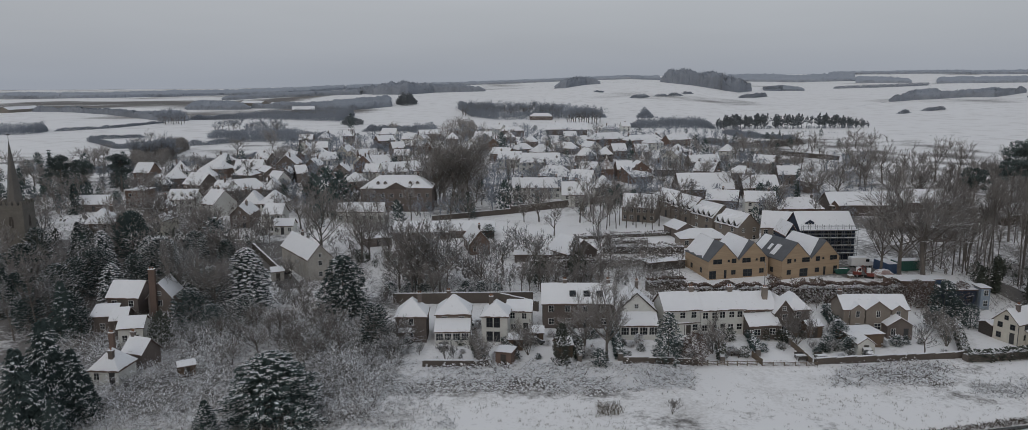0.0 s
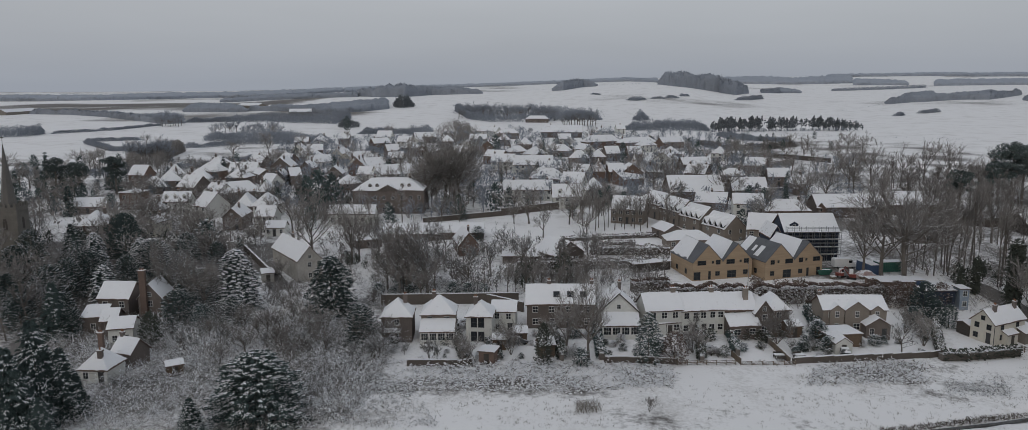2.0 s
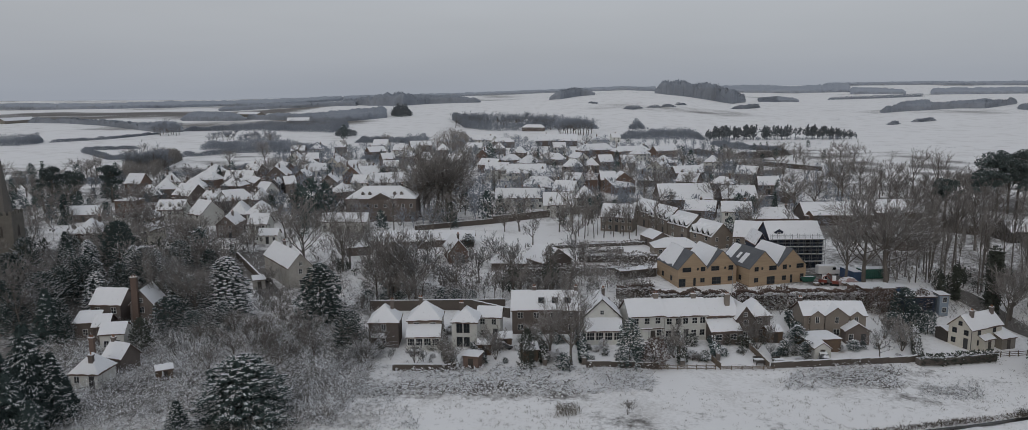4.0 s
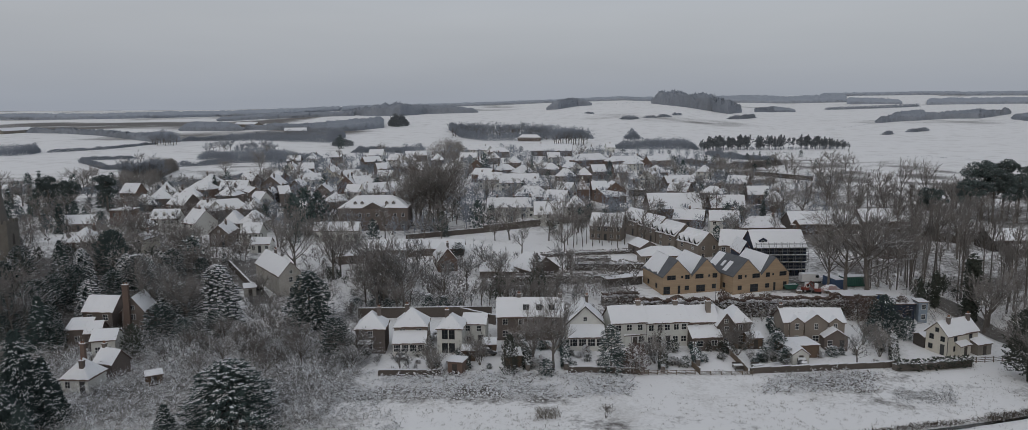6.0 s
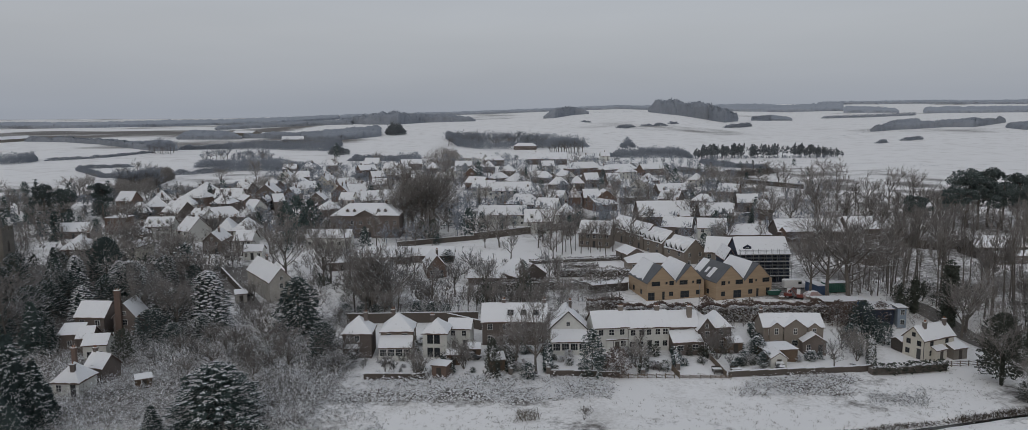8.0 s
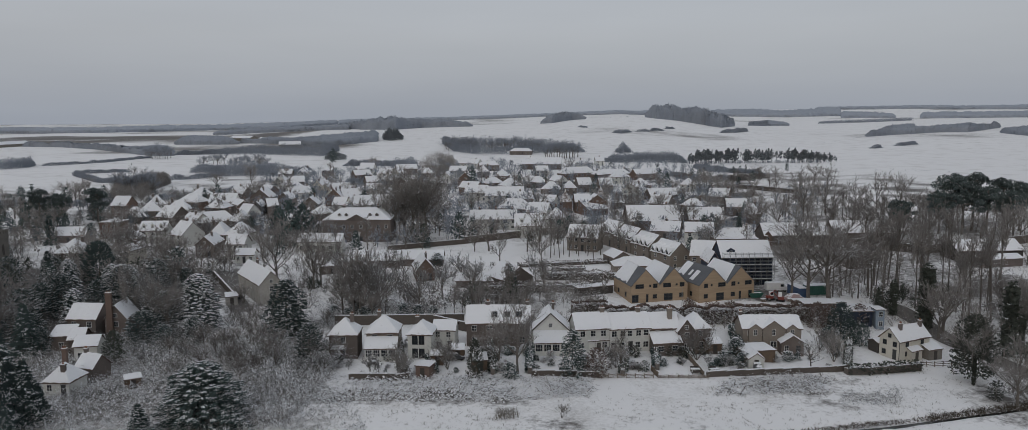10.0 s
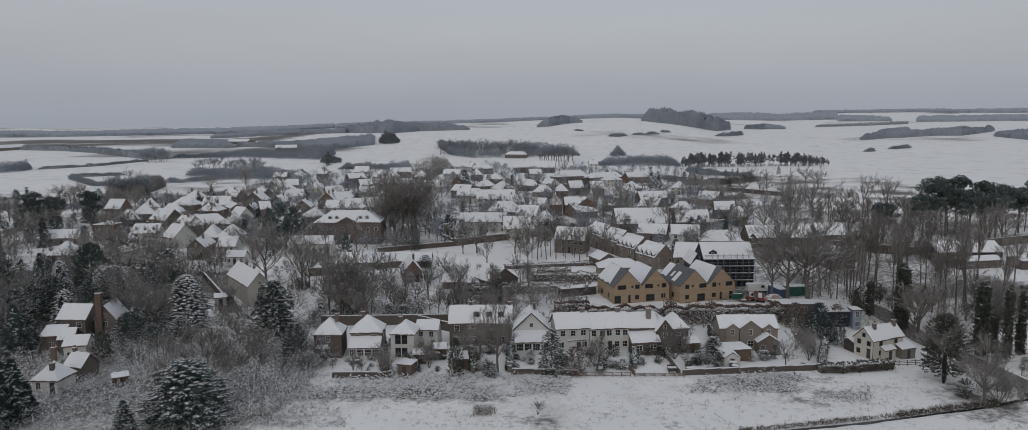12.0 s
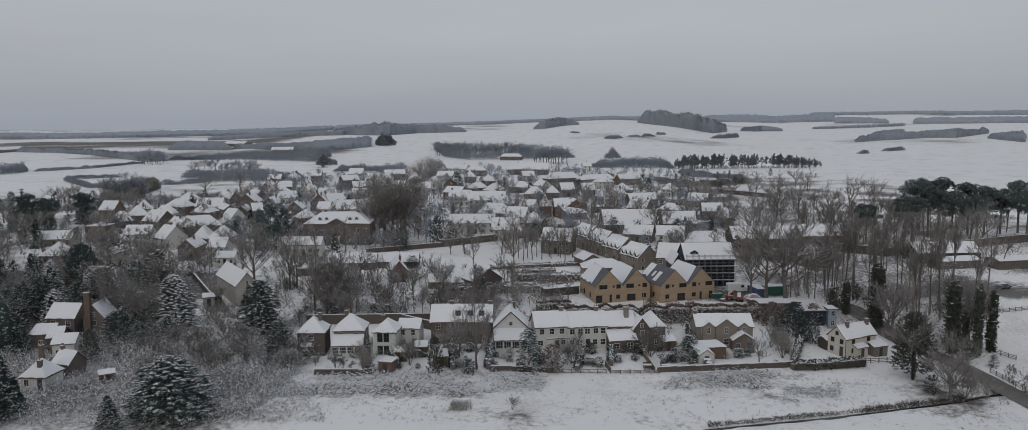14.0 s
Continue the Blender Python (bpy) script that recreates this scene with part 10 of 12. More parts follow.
plant('dome', 2, 58.6, 147.2, 1.3, turn=27, snowy=0.4, wide=1.33, leaf='beech')
plant('shrub', 0, 34.6, 135.0, 2.7, turn=67, twig='frosty_twig')
plant('shrub', 1, 55.9, 136.3, 3.0, turn=126, twig='frosty_twig')
plant('dome', 0, 81.4, 147.0, 1.6, turn=231, snowy=0.4, wide=1.61, leaf='needle')
plant('dome', 1, 60.7, 146.0, 2.2, turn=18, snowy=0.4, wide=1.15, leaf='needle')
plant('shrub', 2, 33.3, 135.3, 1.6, turn=5, twig='frosty_twig')
plant('dome', 1, 81.1, 145.3, 0.9, turn=54, snowy=0.8, wide=1.72, leaf='needle')
plant('shrub', 2, 53.3, 141.4, 1.5, turn=254, twig='frosty_twig')
plant('dome', 0, 15.3, 137.5, 1.3, turn=24, snowy=0.4, wide=1.51, leaf='ivy')
plant('dome', 2, -17.7, 143.7, 1.1, turn=90, snowy=0.8, wide=1.3, leaf='ivy')
plant('shrub', 0, -19.1, 131.6, 2.4, turn=111, twig='frosty_twig')
plant('dome', 1, 51.9, 134.2, 1.4, turn=265, snowy=0.4, wide=1.46, leaf='needle')
plant('dome', 0, 8.6, 134.5, 2.0, turn=338, snowy=0.4, wide=1.4, leaf='needle')
plant('dome', 1, 16.3, 135.5, 1.5, turn=41, snowy=0.4, wide=1.37, leaf='beech')
plant('shrub', 2, 42.3, 136.8, 2.2, turn=16, twig='frosty_twig')
plant('dome', 0, -11.7, 128.0, 0.9, turn=104, snowy=0.8, wide=1.15, leaf='ivy')
plant('dome', 1, 10.4, 129.0, 2.0, turn=320, snowy=0.8, wide=1.55, leaf='beech')
plant('dome', 2, 0.1, 138.2, 2.1, turn=357, snowy=0.4, wide=1.55, leaf='ivy')
plant('dome', 0, 71.3, 141.7, 1.6, turn=324, snowy=0.4, wide=1.23, leaf='needle')
plant('dome', 1, 60.5, 133.9, 1.2, turn=1, snowy=0.8, wide=1.56, leaf='beech')
plant('shrub', 2, 0.5, 134.2, 3.0, turn=138, twig='frosty_twig')
plant('shrub', 0, -9.1, 134.8, 2.0, turn=224, twig='frosty_twig')
plant('dome', 1, 66.2, 139.8, 1.4, turn=175, snowy=0.8, wide=1.7, leaf='beech')
plant('dome', 2, -2.4, 129.6, 1.1, turn=38, snowy=0.4, wide=1.76, leaf='ivy')
plant('dome', 0, 74.2, 142.1, 1.2, turn=349, snowy=0.4, wide=1.33, leaf='ivy')
plant('dome', 1, 16.3, 130.0, 1.1, turn=265, snowy=0.8, wide=1.37, leaf='ivy')
plant('dome', 2, 6.3, 137.8, 1.8, turn=313, snowy=0.8, wide=1.61, leaf='ivy')
plant('dome', 0, -0.3, 136.2, 1.1, turn=250, snowy=0.4, wide=1.25, leaf='beech')
plant('dome', 1, 14.6, 139.8, 1.6, turn=99, snowy=0.8, wide=1.52, leaf='beech')
plant('dome', 2, 8.0, 137.4, 1.9, turn=106, snowy=0.8, wide=1.44, leaf='beech')
plant('dome', 1, 20.1, 135.5, 1.9, turn=52, snowy=0.8, wide=1.34, leaf='beech')
plant('dome', 0, 51.9, 142.1, 1.6, turn=134, snowy=0.4, wide=1.34, leaf='ivy')
plant('dome', 1, 65.8, 141.5, 2.0, turn=208, snowy=0.8, wide=1.36, leaf='ivy')
plant('dome', 2, 36.1, 132.3, 1.7, turn=6, snowy=0.8, wide=1.51, leaf='beech')
plant('dome', 0, 69.1, 140.8, 2.0, turn=159, snowy=0.8, wide=1.75, leaf='needle')
plant('shrub', 1, 46.2, 134.9, 2.2, turn=277, twig='frosty_twig')
plant('shrub', 2, 15.2, 140.6, 2.7, turn=230, twig='frosty_twig')
plant('dome', 0, 35.1, 139.2, 1.3, turn=268, snowy=0.4, wide=1.32, leaf='beech')
plant('dome', 1, 26.8, 135.6, 1.1, turn=239, snowy=0.8, wide=1.49, leaf='needle')
plant('dome', 2, -12.4, 134.7, 2.0, turn=356, snowy=0.8, wide=1.38, leaf='ivy')
plant('dome', 0, 25.9, 133.2, 2.1, turn=119, snowy=0.4, wide=1.25, leaf='ivy')
plant('shrub', 1, 26.0, 137.2, 2.1, turn=273, twig='frosty_twig')
plant('dome', 0, 55.8, 132.9, 1.1, turn=151, snowy=0.8, wide=1.65, leaf='beech')
plant('shrub', 0, -13.0, 127.9, 3.2, turn=63, twig='frosty_twig')
plant('dome', 1, 10.6, 131.3, 0.9, turn=317, snowy=0.8, wide=1.29, leaf='beech')
plant('dome', 2, -8.4, 129.1, 1.8, turn=50, snowy=0.8, wide=1.78, leaf='needle')
plant('dome', 0, 3.6, 134.6, 1.0, turn=317, snowy=0.4, wide=1.22, leaf='beech')
plant('dome', 1, -21.7, 130.7, 1.5, turn=62, snowy=0.4, wide=1.69, leaf='beech')
plant('shrub', 0, 41.6, 137.1, 1.8, turn=142, twig='frosty_twig')
plant('dome', 1, -5.7, 128.0, 1.5, turn=123, snowy=0.8, wide=1.2, leaf='beech')
plant('dome', 2, 11.6, 130.5, 1.2, turn=280, snowy=0.4, wide=1.54, leaf='beech')
plant('dome', 0, -9.7, 143.6, 1.7, turn=119, snowy=0.8, wide=1.6, leaf='beech')
plant('shrub', 1, 80.7, 141.1, 1.8, turn=193, twig='frosty_twig')
plant('dome', 0, 47.9, 140.3, 0.8, turn=233, snowy=0.8, wide=1.68, leaf='needle')
plant('dome', 1, -11.7, 130.6, 0.8, turn=152, snowy=0.8, wide=1.75, leaf='beech')
plant('shrub', 0, 23.0, 131.1, 1.9, turn=95, twig='frosty_twig')
plant('dome', 2, 17.3, 128.1, 1.6, turn=298, snowy=0.4, wide=1.3, leaf='ivy')
plant('dome', 0, 18.6, 134.0, 1.1, turn=58, snowy=0.8, wide=1.55, leaf='beech')
plant('dome', 1, 15.9, 129.3, 1.5, turn=198, snowy=0.8, wide=1.55, leaf='ivy')
plant('dome', 0, 32.0, 140.4, 1.4, turn=349, snowy=0.4, wide=1.32, leaf='beech')
plant('dome', 2, 85.2, 150.1, 0.9, turn=108, snowy=0.4, wide=1.62, leaf='needle')
plant('dome', 0, -22.4, 143.3, 0.9, turn=241, snowy=0.8, wide=1.73, leaf='ivy')
plant('dome', 1, 12.4, 138.7, 1.5, turn=249, snowy=0.8, wide=1.66, leaf='needle')
plant('dome', 0, 81.8, 151.1, 1.1, turn=109, snowy=0.4, wide=1.62, leaf='beech')
plant('dome', 1, 53.5, 136.0, 1.7, turn=179, snowy=0.4, wide=1.77, leaf='needle')
plant('dome', 2, 28.7, 129.4, 1.5, turn=152, snowy=0.8, wide=1.57, leaf='ivy')
plant('dome', 0, 20.1, 132.1, 1.4, turn=222, snowy=0.8, wide=1.52, leaf='ivy')
plant('shrub', 1, 10.2, 135.7, 2.8, turn=63, twig='frosty_twig')
plant('dome', 2, 56.0, 144.9, 1.7, turn=263, snowy=0.8, wide=1.77, leaf='needle')
plant('dome', 0, 54.1, 136.1, 1.7, turn=318, snowy=0.4, wide=1.53, leaf='ivy')
plant('dome', 1, 16.7, 138.3, 2.1, turn=34, snowy=0.8, wide=1.28, leaf='needle')
plant('shrub', 1, 51.8, 135.4, 3.0, turn=92, twig='frosty_twig')
plant('dome', 2, 17.2, 135.0, 1.1, turn=313, snowy=0.4, wide=1.64, leaf='ivy')
plant('dome', 0, 42.5, 134.6, 1.6, turn=274, snowy=0.8, wide=1.43, leaf='needle')
plant('dome', 1, 28.5, 135.5, 1.5, turn=28, snowy=0.4, wide=1.55, leaf='beech')
plant('dome', 2, -7.2, 143.3, 2.2, turn=98, snowy=0.4, wide=1.38, leaf='beech')
plant('shrub', 1, 37.0, 130.6, 2.4, turn=58, twig='frosty_twig')
plant('dome', 2, -9.8, 136.5, 1.0, turn=44, snowy=0.8, wide=1.45, leaf='beech')
plant('shrub', 0, 21.9, 129.1, 2.4, turn=237, twig='frosty_twig')
plant('dome', 1, -1.8, 137.1, 2.0, turn=181, snowy=0.8, wide=1.26, leaf='ivy')
plant('dome', 2, 11.3, 138.6, 2.0, turn=277, snowy=0.4, wide=1.49, leaf='needle')
plant('dome', 0, -22.1, 132.9, 2.1, turn=355, snowy=0.8, wide=1.67, leaf='ivy')
plant('shrub', 1, 60.0, 143.0, 1.8, turn=177, twig='frosty_twig')
plant('dome', 2, 75.8, 135.9, 1.4, turn=301, snowy=0.8, wide=1.14, leaf='needle')
plant('dome', 0, 4.2, 138.8, 1.4, turn=69, snowy=0.4, wide=1.32, leaf='beech')
plant('dome', 2, 56.2, 136.5, 1.2, turn=188, snowy=0.4, wide=1.53, leaf='ivy')
plant('shrub', 0, -19.1, 129.5, 2.5, turn=69, twig='frosty_twig')
plant('dome', 2, 57.4, 138.3, 1.4, turn=313, snowy=0.8, wide=1.49, leaf='ivy')
plant('dome', 0, 26.5, 131.9, 2.2, turn=13, snowy=0.4, wide=1.44, leaf='ivy')
plant('dome', 1, 59.0, 142.4, 1.2, turn=301, snowy=0.4, wide=1.69, leaf='needle')
plant('dome', 2, 25.3, 132.9, 2.1, turn=299, snowy=0.8, wide=1.44, leaf='needle')
plant('dome', 2, 1.2, 134.8, 1.0, turn=327, snowy=0.8, wide=1.32, leaf='needle')
plant('shrub', 0, 31.8, 131.6, 3.0, turn=206, twig='frosty_twig')
plant('dome', 1, 83.5, 151.2, 1.0, turn=213, snowy=0.8, wide=1.34, leaf='needle')
plant('dome', 2, 57.2, 132.3, 2.0, turn=275, snowy=0.4, wide=1.18, leaf='ivy')
plant('dome', 2, 11.2, 130.7, 1.8, turn=153, snowy=0.4, wide=1.19, leaf='beech')
plant('shrub', 0, -0.6, 132.1, 2.8, turn=200, twig='frosty_twig')
plant('dome', 2, -3.1, 134.7, 1.1, turn=170, snowy=0.8, wide=1.19, leaf='needle')

# ---------- taller trees standing among the houses ----------
plant('tall', 0, -35.7, 307.4, 8.8, turn=82, wide=1.15)
plant('round', 1, 43.7, 254.8, 8.4, turn=258, wide=1.15)
plant('round', 2, 60.3, 301.1, 10.4, turn=117, wide=1.15)
plant('dome', 3, -53.1, 308.0, 5.3, turn=185, snowy=0.2, wide=0.8)
plant('round', 4, -59.3, 260.7, 9.6, turn=354, wide=1.15)
plant('round', 0, -118.5, 236.8, 11.3, turn=275, wide=1.15)
plant('tall', 1, -36.6, 232.5, 12.5, turn=9, wide=1.15)
plant('round', 2, 103.2, 284.3, 11.3, turn=143, wide=1.15)
plant('tall', 3, -46.5, 234.1, 10.9, turn=41, wide=1.15)
plant('tall', 4, 101.7, 384.5, 10.9, turn=94, wide=1.15)
plant('round', 0, 48.4, 258.4, 12.7, turn=187, wide=1.15)
plant('round', 1, 196.5, 452.6, 12.5, turn=229, wide=1.15)
plant('round', 2, 75.7, 338.6, 9.1, turn=246, wide=1.15)
plant('dome', 3, -132.6, 439.5, 7.6, turn=198, snowy=0.2, wide=0.8)
plant('round', 4, -69.7, 228.8, 11.4, turn=303, wide=1.15)
plant('round', 0, -90.9, 276.6, 9.6, turn=245, wide=1.15)
plant('round', 1, 25.8, 252.9, 8.0, turn=139, wide=1.15)
plant('round', 2, -38.5, 315.5, 13.0, turn=149, wide=1.15)
plant('round', 3, 20.2, 257.6, 11.4, turn=168, wide=1.15)
plant('dome', 4, 7.9, 313.0, 5.9, turn=23, snowy=0.2, wide=0.8)
plant('round', 0, -132.6, 409.1, 10.0, turn=61, wide=1.15)
plant('round', 1, -8.4, 354.3, 9.0, turn=229, wide=1.15)
plant('round', 2, -31.5, 361.3, 12.7, turn=339, wide=1.15)
plant('dome', 3, 8.0, 391.4, 6.5, turn=203, snowy=0.2, wide=0.8)
plant('round', 4, -134.7, 263.6, 11.7, turn=237, wide=1.15)
plant('dome', 0, -72.8, 296.9, 5.0, turn=37, snowy=0.2, wide=0.8)
plant('tall', 2, 8.1, 428.4, 11.7, turn=18, wide=1.15)
plant('tall', 3, -50.6, 322.1, 12.6, turn=48, wide=1.15)
plant('dome', 4, 101.4, 271.1, 4.3, turn=334, snowy=0.2, wide=0.8)
plant('round', 0, 118.8, 331.5, 8.7, turn=77, wide=1.15)
plant('round', 1, -99.3, 255.7, 10.2, turn=72, wide=1.15)
plant('round', 3, -53.8, 388.4, 12.6, turn=184, wide=1.15)
plant('round', 4, -203.7, 385.8, 9.0, turn=143, wide=1.15)
plant('tall', 0, 122.1, 351.9, 12.1, turn=227, wide=1.15)
plant('round', 1, 100.7, 271.5, 13.3, turn=199, wide=1.15)
plant('tall', 2, -78.3, 233.7, 10.0, turn=51, wide=1.15)
plant('round', 3, -59.8, 287.9, 10.0, turn=252, wide=1.15)
plant('round', 4, 68.4, 387.7, 10.7, turn=169, wide=1.15)
plant('tall', 0, -110.7, 297.4, 13.4, turn=29, wide=1.15)
plant('tall', 1, 61.2, 304.7, 12.9, turn=126, wide=1.15)
plant('dome', 3, 63.6, 228.6, 5.6, turn=51, snowy=0.2, wide=0.8)
plant('dome', 0, -93.6, 262.3, 5.4, turn=258, snowy=0.2, wide=0.8)
plant('tall', 2, 76.8, 271.1, 11.5, turn=317, wide=1.15)
plant('round', 3, 90.2, 424.1, 10.8, turn=223, wide=1.15)
plant('dome', 4, -64.5, 230.1, 7.0, turn=239, snowy=0.2, wide=0.8)
plant('tall', 0, -117.7, 411.8, 11.6, turn=252, wide=1.15)
plant('dome', 1, -95.0, 268.6, 4.9, turn=328, snowy=0.2, wide=0.8)
plant('round', 2, 117.7, 379.9, 11.6, turn=301, wide=1.15)
plant('round', 3, 44.9, 229.6, 10.8, turn=72, wide=1.15)
plant('dome', 4, 192.5, 490.0, 5.7, turn=118, snowy=0.2, wide=0.8)
plant('dome', 0, 68.1, 232.9, 6.2, turn=284, snowy=0.2, wide=0.8)
plant('round', 1, 136.9, 363.1, 8.7, turn=75, wide=1.15)
plant('tall', 4, -23.0, 262.3, 9.4, turn=179, wide=1.15)
plant('dome', 0, -90.2, 276.4, 7.1, turn=346, snowy=0.2, wide=0.8)
plant('round', 1, 91.0, 457.8, 8.1, turn=251, wide=1.15)
plant('round', 2, 1.7, 315.2, 11.1, turn=233, wide=1.15)
plant('tall', 3, -57.4, 445.6, 9.7, turn=54, wide=1.15)
plant('dome', 4, 89.2, 350.2, 5.6, turn=127, snowy=0.2, wide=0.8)
plant('round', 0, -114.7, 231.1, 11.7, turn=148, wide=1.15)
plant('round', 1, -32.9, 266.3, 11.0, turn=55, wide=1.15)
plant('round', 3, -56.4, 262.0, 11.2, turn=138, wide=1.15)
plant('tall', 4, 24.3, 361.7, 8.3, turn=177, wide=1.15)
plant('round', 0, -147.3, 297.0, 9.1, turn=208, wide=1.15)
plant('round', 1, -87.7, 256.5, 10.0, turn=224, wide=1.15)
plant('tall', 2, -12.6, 459.4, 13.4, turn=80, wide=1.15)
plant('round', 3, -25.4, 240.6, 9.1, turn=339, wide=1.15)
plant('round', 4, 75.4, 333.3, 8.6, turn=37, wide=1.15)
plant('round', 0, -228.3, 475.9, 11.7, turn=60, wide=1.15)
plant('round', 1, 117.8, 410.9, 8.5, turn=266, wide=1.15)
plant('round', 3, -26.0, 427.2, 9.2, turn=162, wide=1.15)
plant('round', 4, -25.6, 337.7, 12.9, turn=214, wide=1.15)
plant('round', 0, -124.4, 371.8, 12.8, turn=133, wide=1.15)
plant('dome', 1, 33.9, 423.0, 4.1, turn=185, snowy=0.2, wide=0.8)
plant('round', 3, 79.3, 246.3, 11.1, turn=12, wide=1.15)
plant('dome', 4, 86.2, 271.3, 7.1, turn=28, snowy=0.2, wide=0.8)
plant('tall', 0, 138.4, 368.7, 9.4, turn=342, wide=1.15)
plant('dome', 1, -44.5, 442.8, 6.5, turn=206, snowy=0.2, wide=0.8)
plant('dome', 2, 19.0, 423.0, 5.1, turn=90, snowy=0.2, wide=0.8)
plant('tall', 3, -113.8, 255.5, 8.1, turn=197, wide=1.15)
plant('dome', 4, -44.2, 250.3, 5.7, turn=93, snowy=0.2, wide=0.8)
plant('tall', 0, 83.6, 455.2, 8.2, turn=312, wide=1.15)
plant('dome', 1, 158.4, 388.7, 7.3, turn=262, snowy=0.2, wide=0.8)
plant('tall', 2, 125.5, 318.0, 9.6, turn=284, wide=1.15)
plant('round', 3, 120.5, 444.1, 11.3, turn=228, wide=1.15)
plant('round', 4, -120.5, 235.0, 8.2, turn=140, wide=1.15)
plant('round', 0, -172.7, 447.1, 11.8, turn=159, wide=1.15)
plant('round', 1, 19.7, 319.5, 12.7, turn=121, wide=1.15)
plant('tall', 2, 71.1, 268.5, 8.3, turn=259, wide=1.15)
plant('round', 3, -54.7, 248.5, 9.1, turn=63, wide=1.15)
plant('dome', 4, 65.2, 361.6, 5.2, turn=68, snowy=0.2, wide=0.8)
plant('tall', 0, 64.4, 343.6, 9.4, turn=98, wide=1.15)
plant('dome', 1, 51.4, 400.2, 7.9, turn=199, snowy=0.2, wide=0.8)
plant('dome', 2, -40.3, 232.2, 7.5, turn=55, snowy=0.2, wide=0.8)
plant('round', 3, 51.3, 300.7, 11.8, turn=268, wide=1.15)
plant('dome', 4, -115.0, 309.3, 5.6, turn=325, snowy=0.2, wide=0.8)
plant('round', 0, 111.8, 282.6, 12.4, turn=140, wide=1.15)
plant('dome', 2, 41.2, 284.5, 4.0, turn=335, snowy=0.2, wide=0.8)
plant('dome', 4, -51.6, 270.9, 7.2, turn=47, snowy=0.2, wide=0.8)
plant('round', 0, 56.8, 308.4, 13.4, turn=107, wide=1.15)
plant('round', 1, -6.7, 256.6, 8.4, turn=352, wide=1.15)
plant('round', 2, 75.9, 286.2, 12.8, turn=163, wide=1.15)
plant('dome', 3, -114.5, 231.7, 5.7, turn=238, snowy=0.2, wide=0.8)
plant('round', 4, 54.5, 369.5, 10.5, turn=50, wide=1.15)
plant('dome', 1, -18.9, 245.0, 5.5, turn=80, snowy=0.2, wide=0.8)
plant('round', 2, -17.4, 269.7, 8.1, turn=38, wide=1.15)
plant('round', 3, 73.7, 229.4, 8.4, turn=128, wide=1.15)
plant('round', 4, 13.1, 411.4, 8.2, turn=272, wide=1.15)
plant('tall', 0, -51.6, 342.7, 12.7, turn=214, wide=1.15)
plant('round', 1, -65.9, 501.9, 10.1, turn=163, wide=1.15)
plant('round', 2, 100.0, 323.5, 9.0, turn=105, wide=1.15)
plant('round', 3, 58.0, 415.0, 8.6, turn=290, wide=1.15)
plant('round', 4, 2.7, 239.2, 11.4, turn=319, wide=1.15)
plant('dome', 0, -72.1, 282.9, 5.1, turn=90, snowy=0.2, wide=0.8)
plant('tall', 1, -119.3, 511.2, 11.9, turn=55, wide=1.15)
plant('round', 2, 198.9, 480.1, 13.2, turn=3, wide=1.15)
plant('round', 3, -221.3, 392.3, 11.2, turn=38, wide=1.15)
plant('round', 4, -143.5, 285.6, 10.1, turn=35, wide=1.15)
plant('dome', 0, -181.0, 326.8, 4.5, turn=100, snowy=0.2, wide=0.8)
plant('dome', 1, -68.2, 428.8, 4.4, turn=241, snowy=0.2, wide=0.8)
plant('round', 2, -222.8, 450.2, 9.4, turn=215, wide=1.15)
plant('dome', 3, -78.7, 327.0, 4.2, turn=43, snowy=0.2, wide=0.8)
plant('round', 4, -158.8, 469.7, 10.6, turn=348, wide=1.15)
plant('round', 0, 116.6, 387.1, 12.6, turn=256, wide=1.15)
plant('round', 1, 111.1, 415.9, 10.1, turn=114, wide=1.15)
plant('round', 2, -104.5, 454.3, 10.4, turn=348, wide=1.15)
plant('round', 3, -92.4, 418.7, 8.5, turn=140, wide=1.15)
plant('round', 4, 126.7, 318.2, 11.4, turn=82, wide=1.15)
plant('tall', 0, -12.4, 311.9, 8.4, turn=100, wide=1.15)
plant('dome', 1, -219.1, 472.6, 5.0, turn=28, snowy=0.2, wide=0.8)
plant('round', 2, -70.0, 282.5, 8.9, turn=27, wide=1.15)
plant('dome', 3, 17.0, 250.1, 6.1, turn=128, snowy=0.2, wide=0.8)
plant('round', 1, -57.3, 236.6, 8.4, turn=338, wide=1.15)
plant('round', 2, 98.5, 337.0, 9.4, turn=24, wide=1.15)
plant('round', 3, -104.3, 368.6, 10.5, turn=181, wide=1.15)
plant('round', 4, 121.6, 356.8, 9.9, turn=299, wide=1.15)
plant('round', 0, 0.8, 182.1, 11.3, turn=77, twig='frosty_twig')
plant('tall', 1, 10.3, 174.3, 9.9, turn=33, twig='twig')
plant('round', 2, -24.7, 189.9, 8.0, turn=11, twig='twig')
plant('round', 3, 17.7, 188.1, 9.6, turn=207, twig='frosty_twig')
plant('round', 4, -25.9, 176.1, 8.7, turn=283, twig='frosty_twig')
plant('tall', 0, -18.1, 162.7, 8.8, turn=275, twig='twig')
plant('round', 1, -28.1, 190.1, 12.0, turn=323, twig='twig')
plant('round', 2, -3.1, 195.7, 9.6, turn=60, twig='frosty_twig')
plant('round', 3, -19.4, 198.8, 7.4, turn=156, twig='twig')
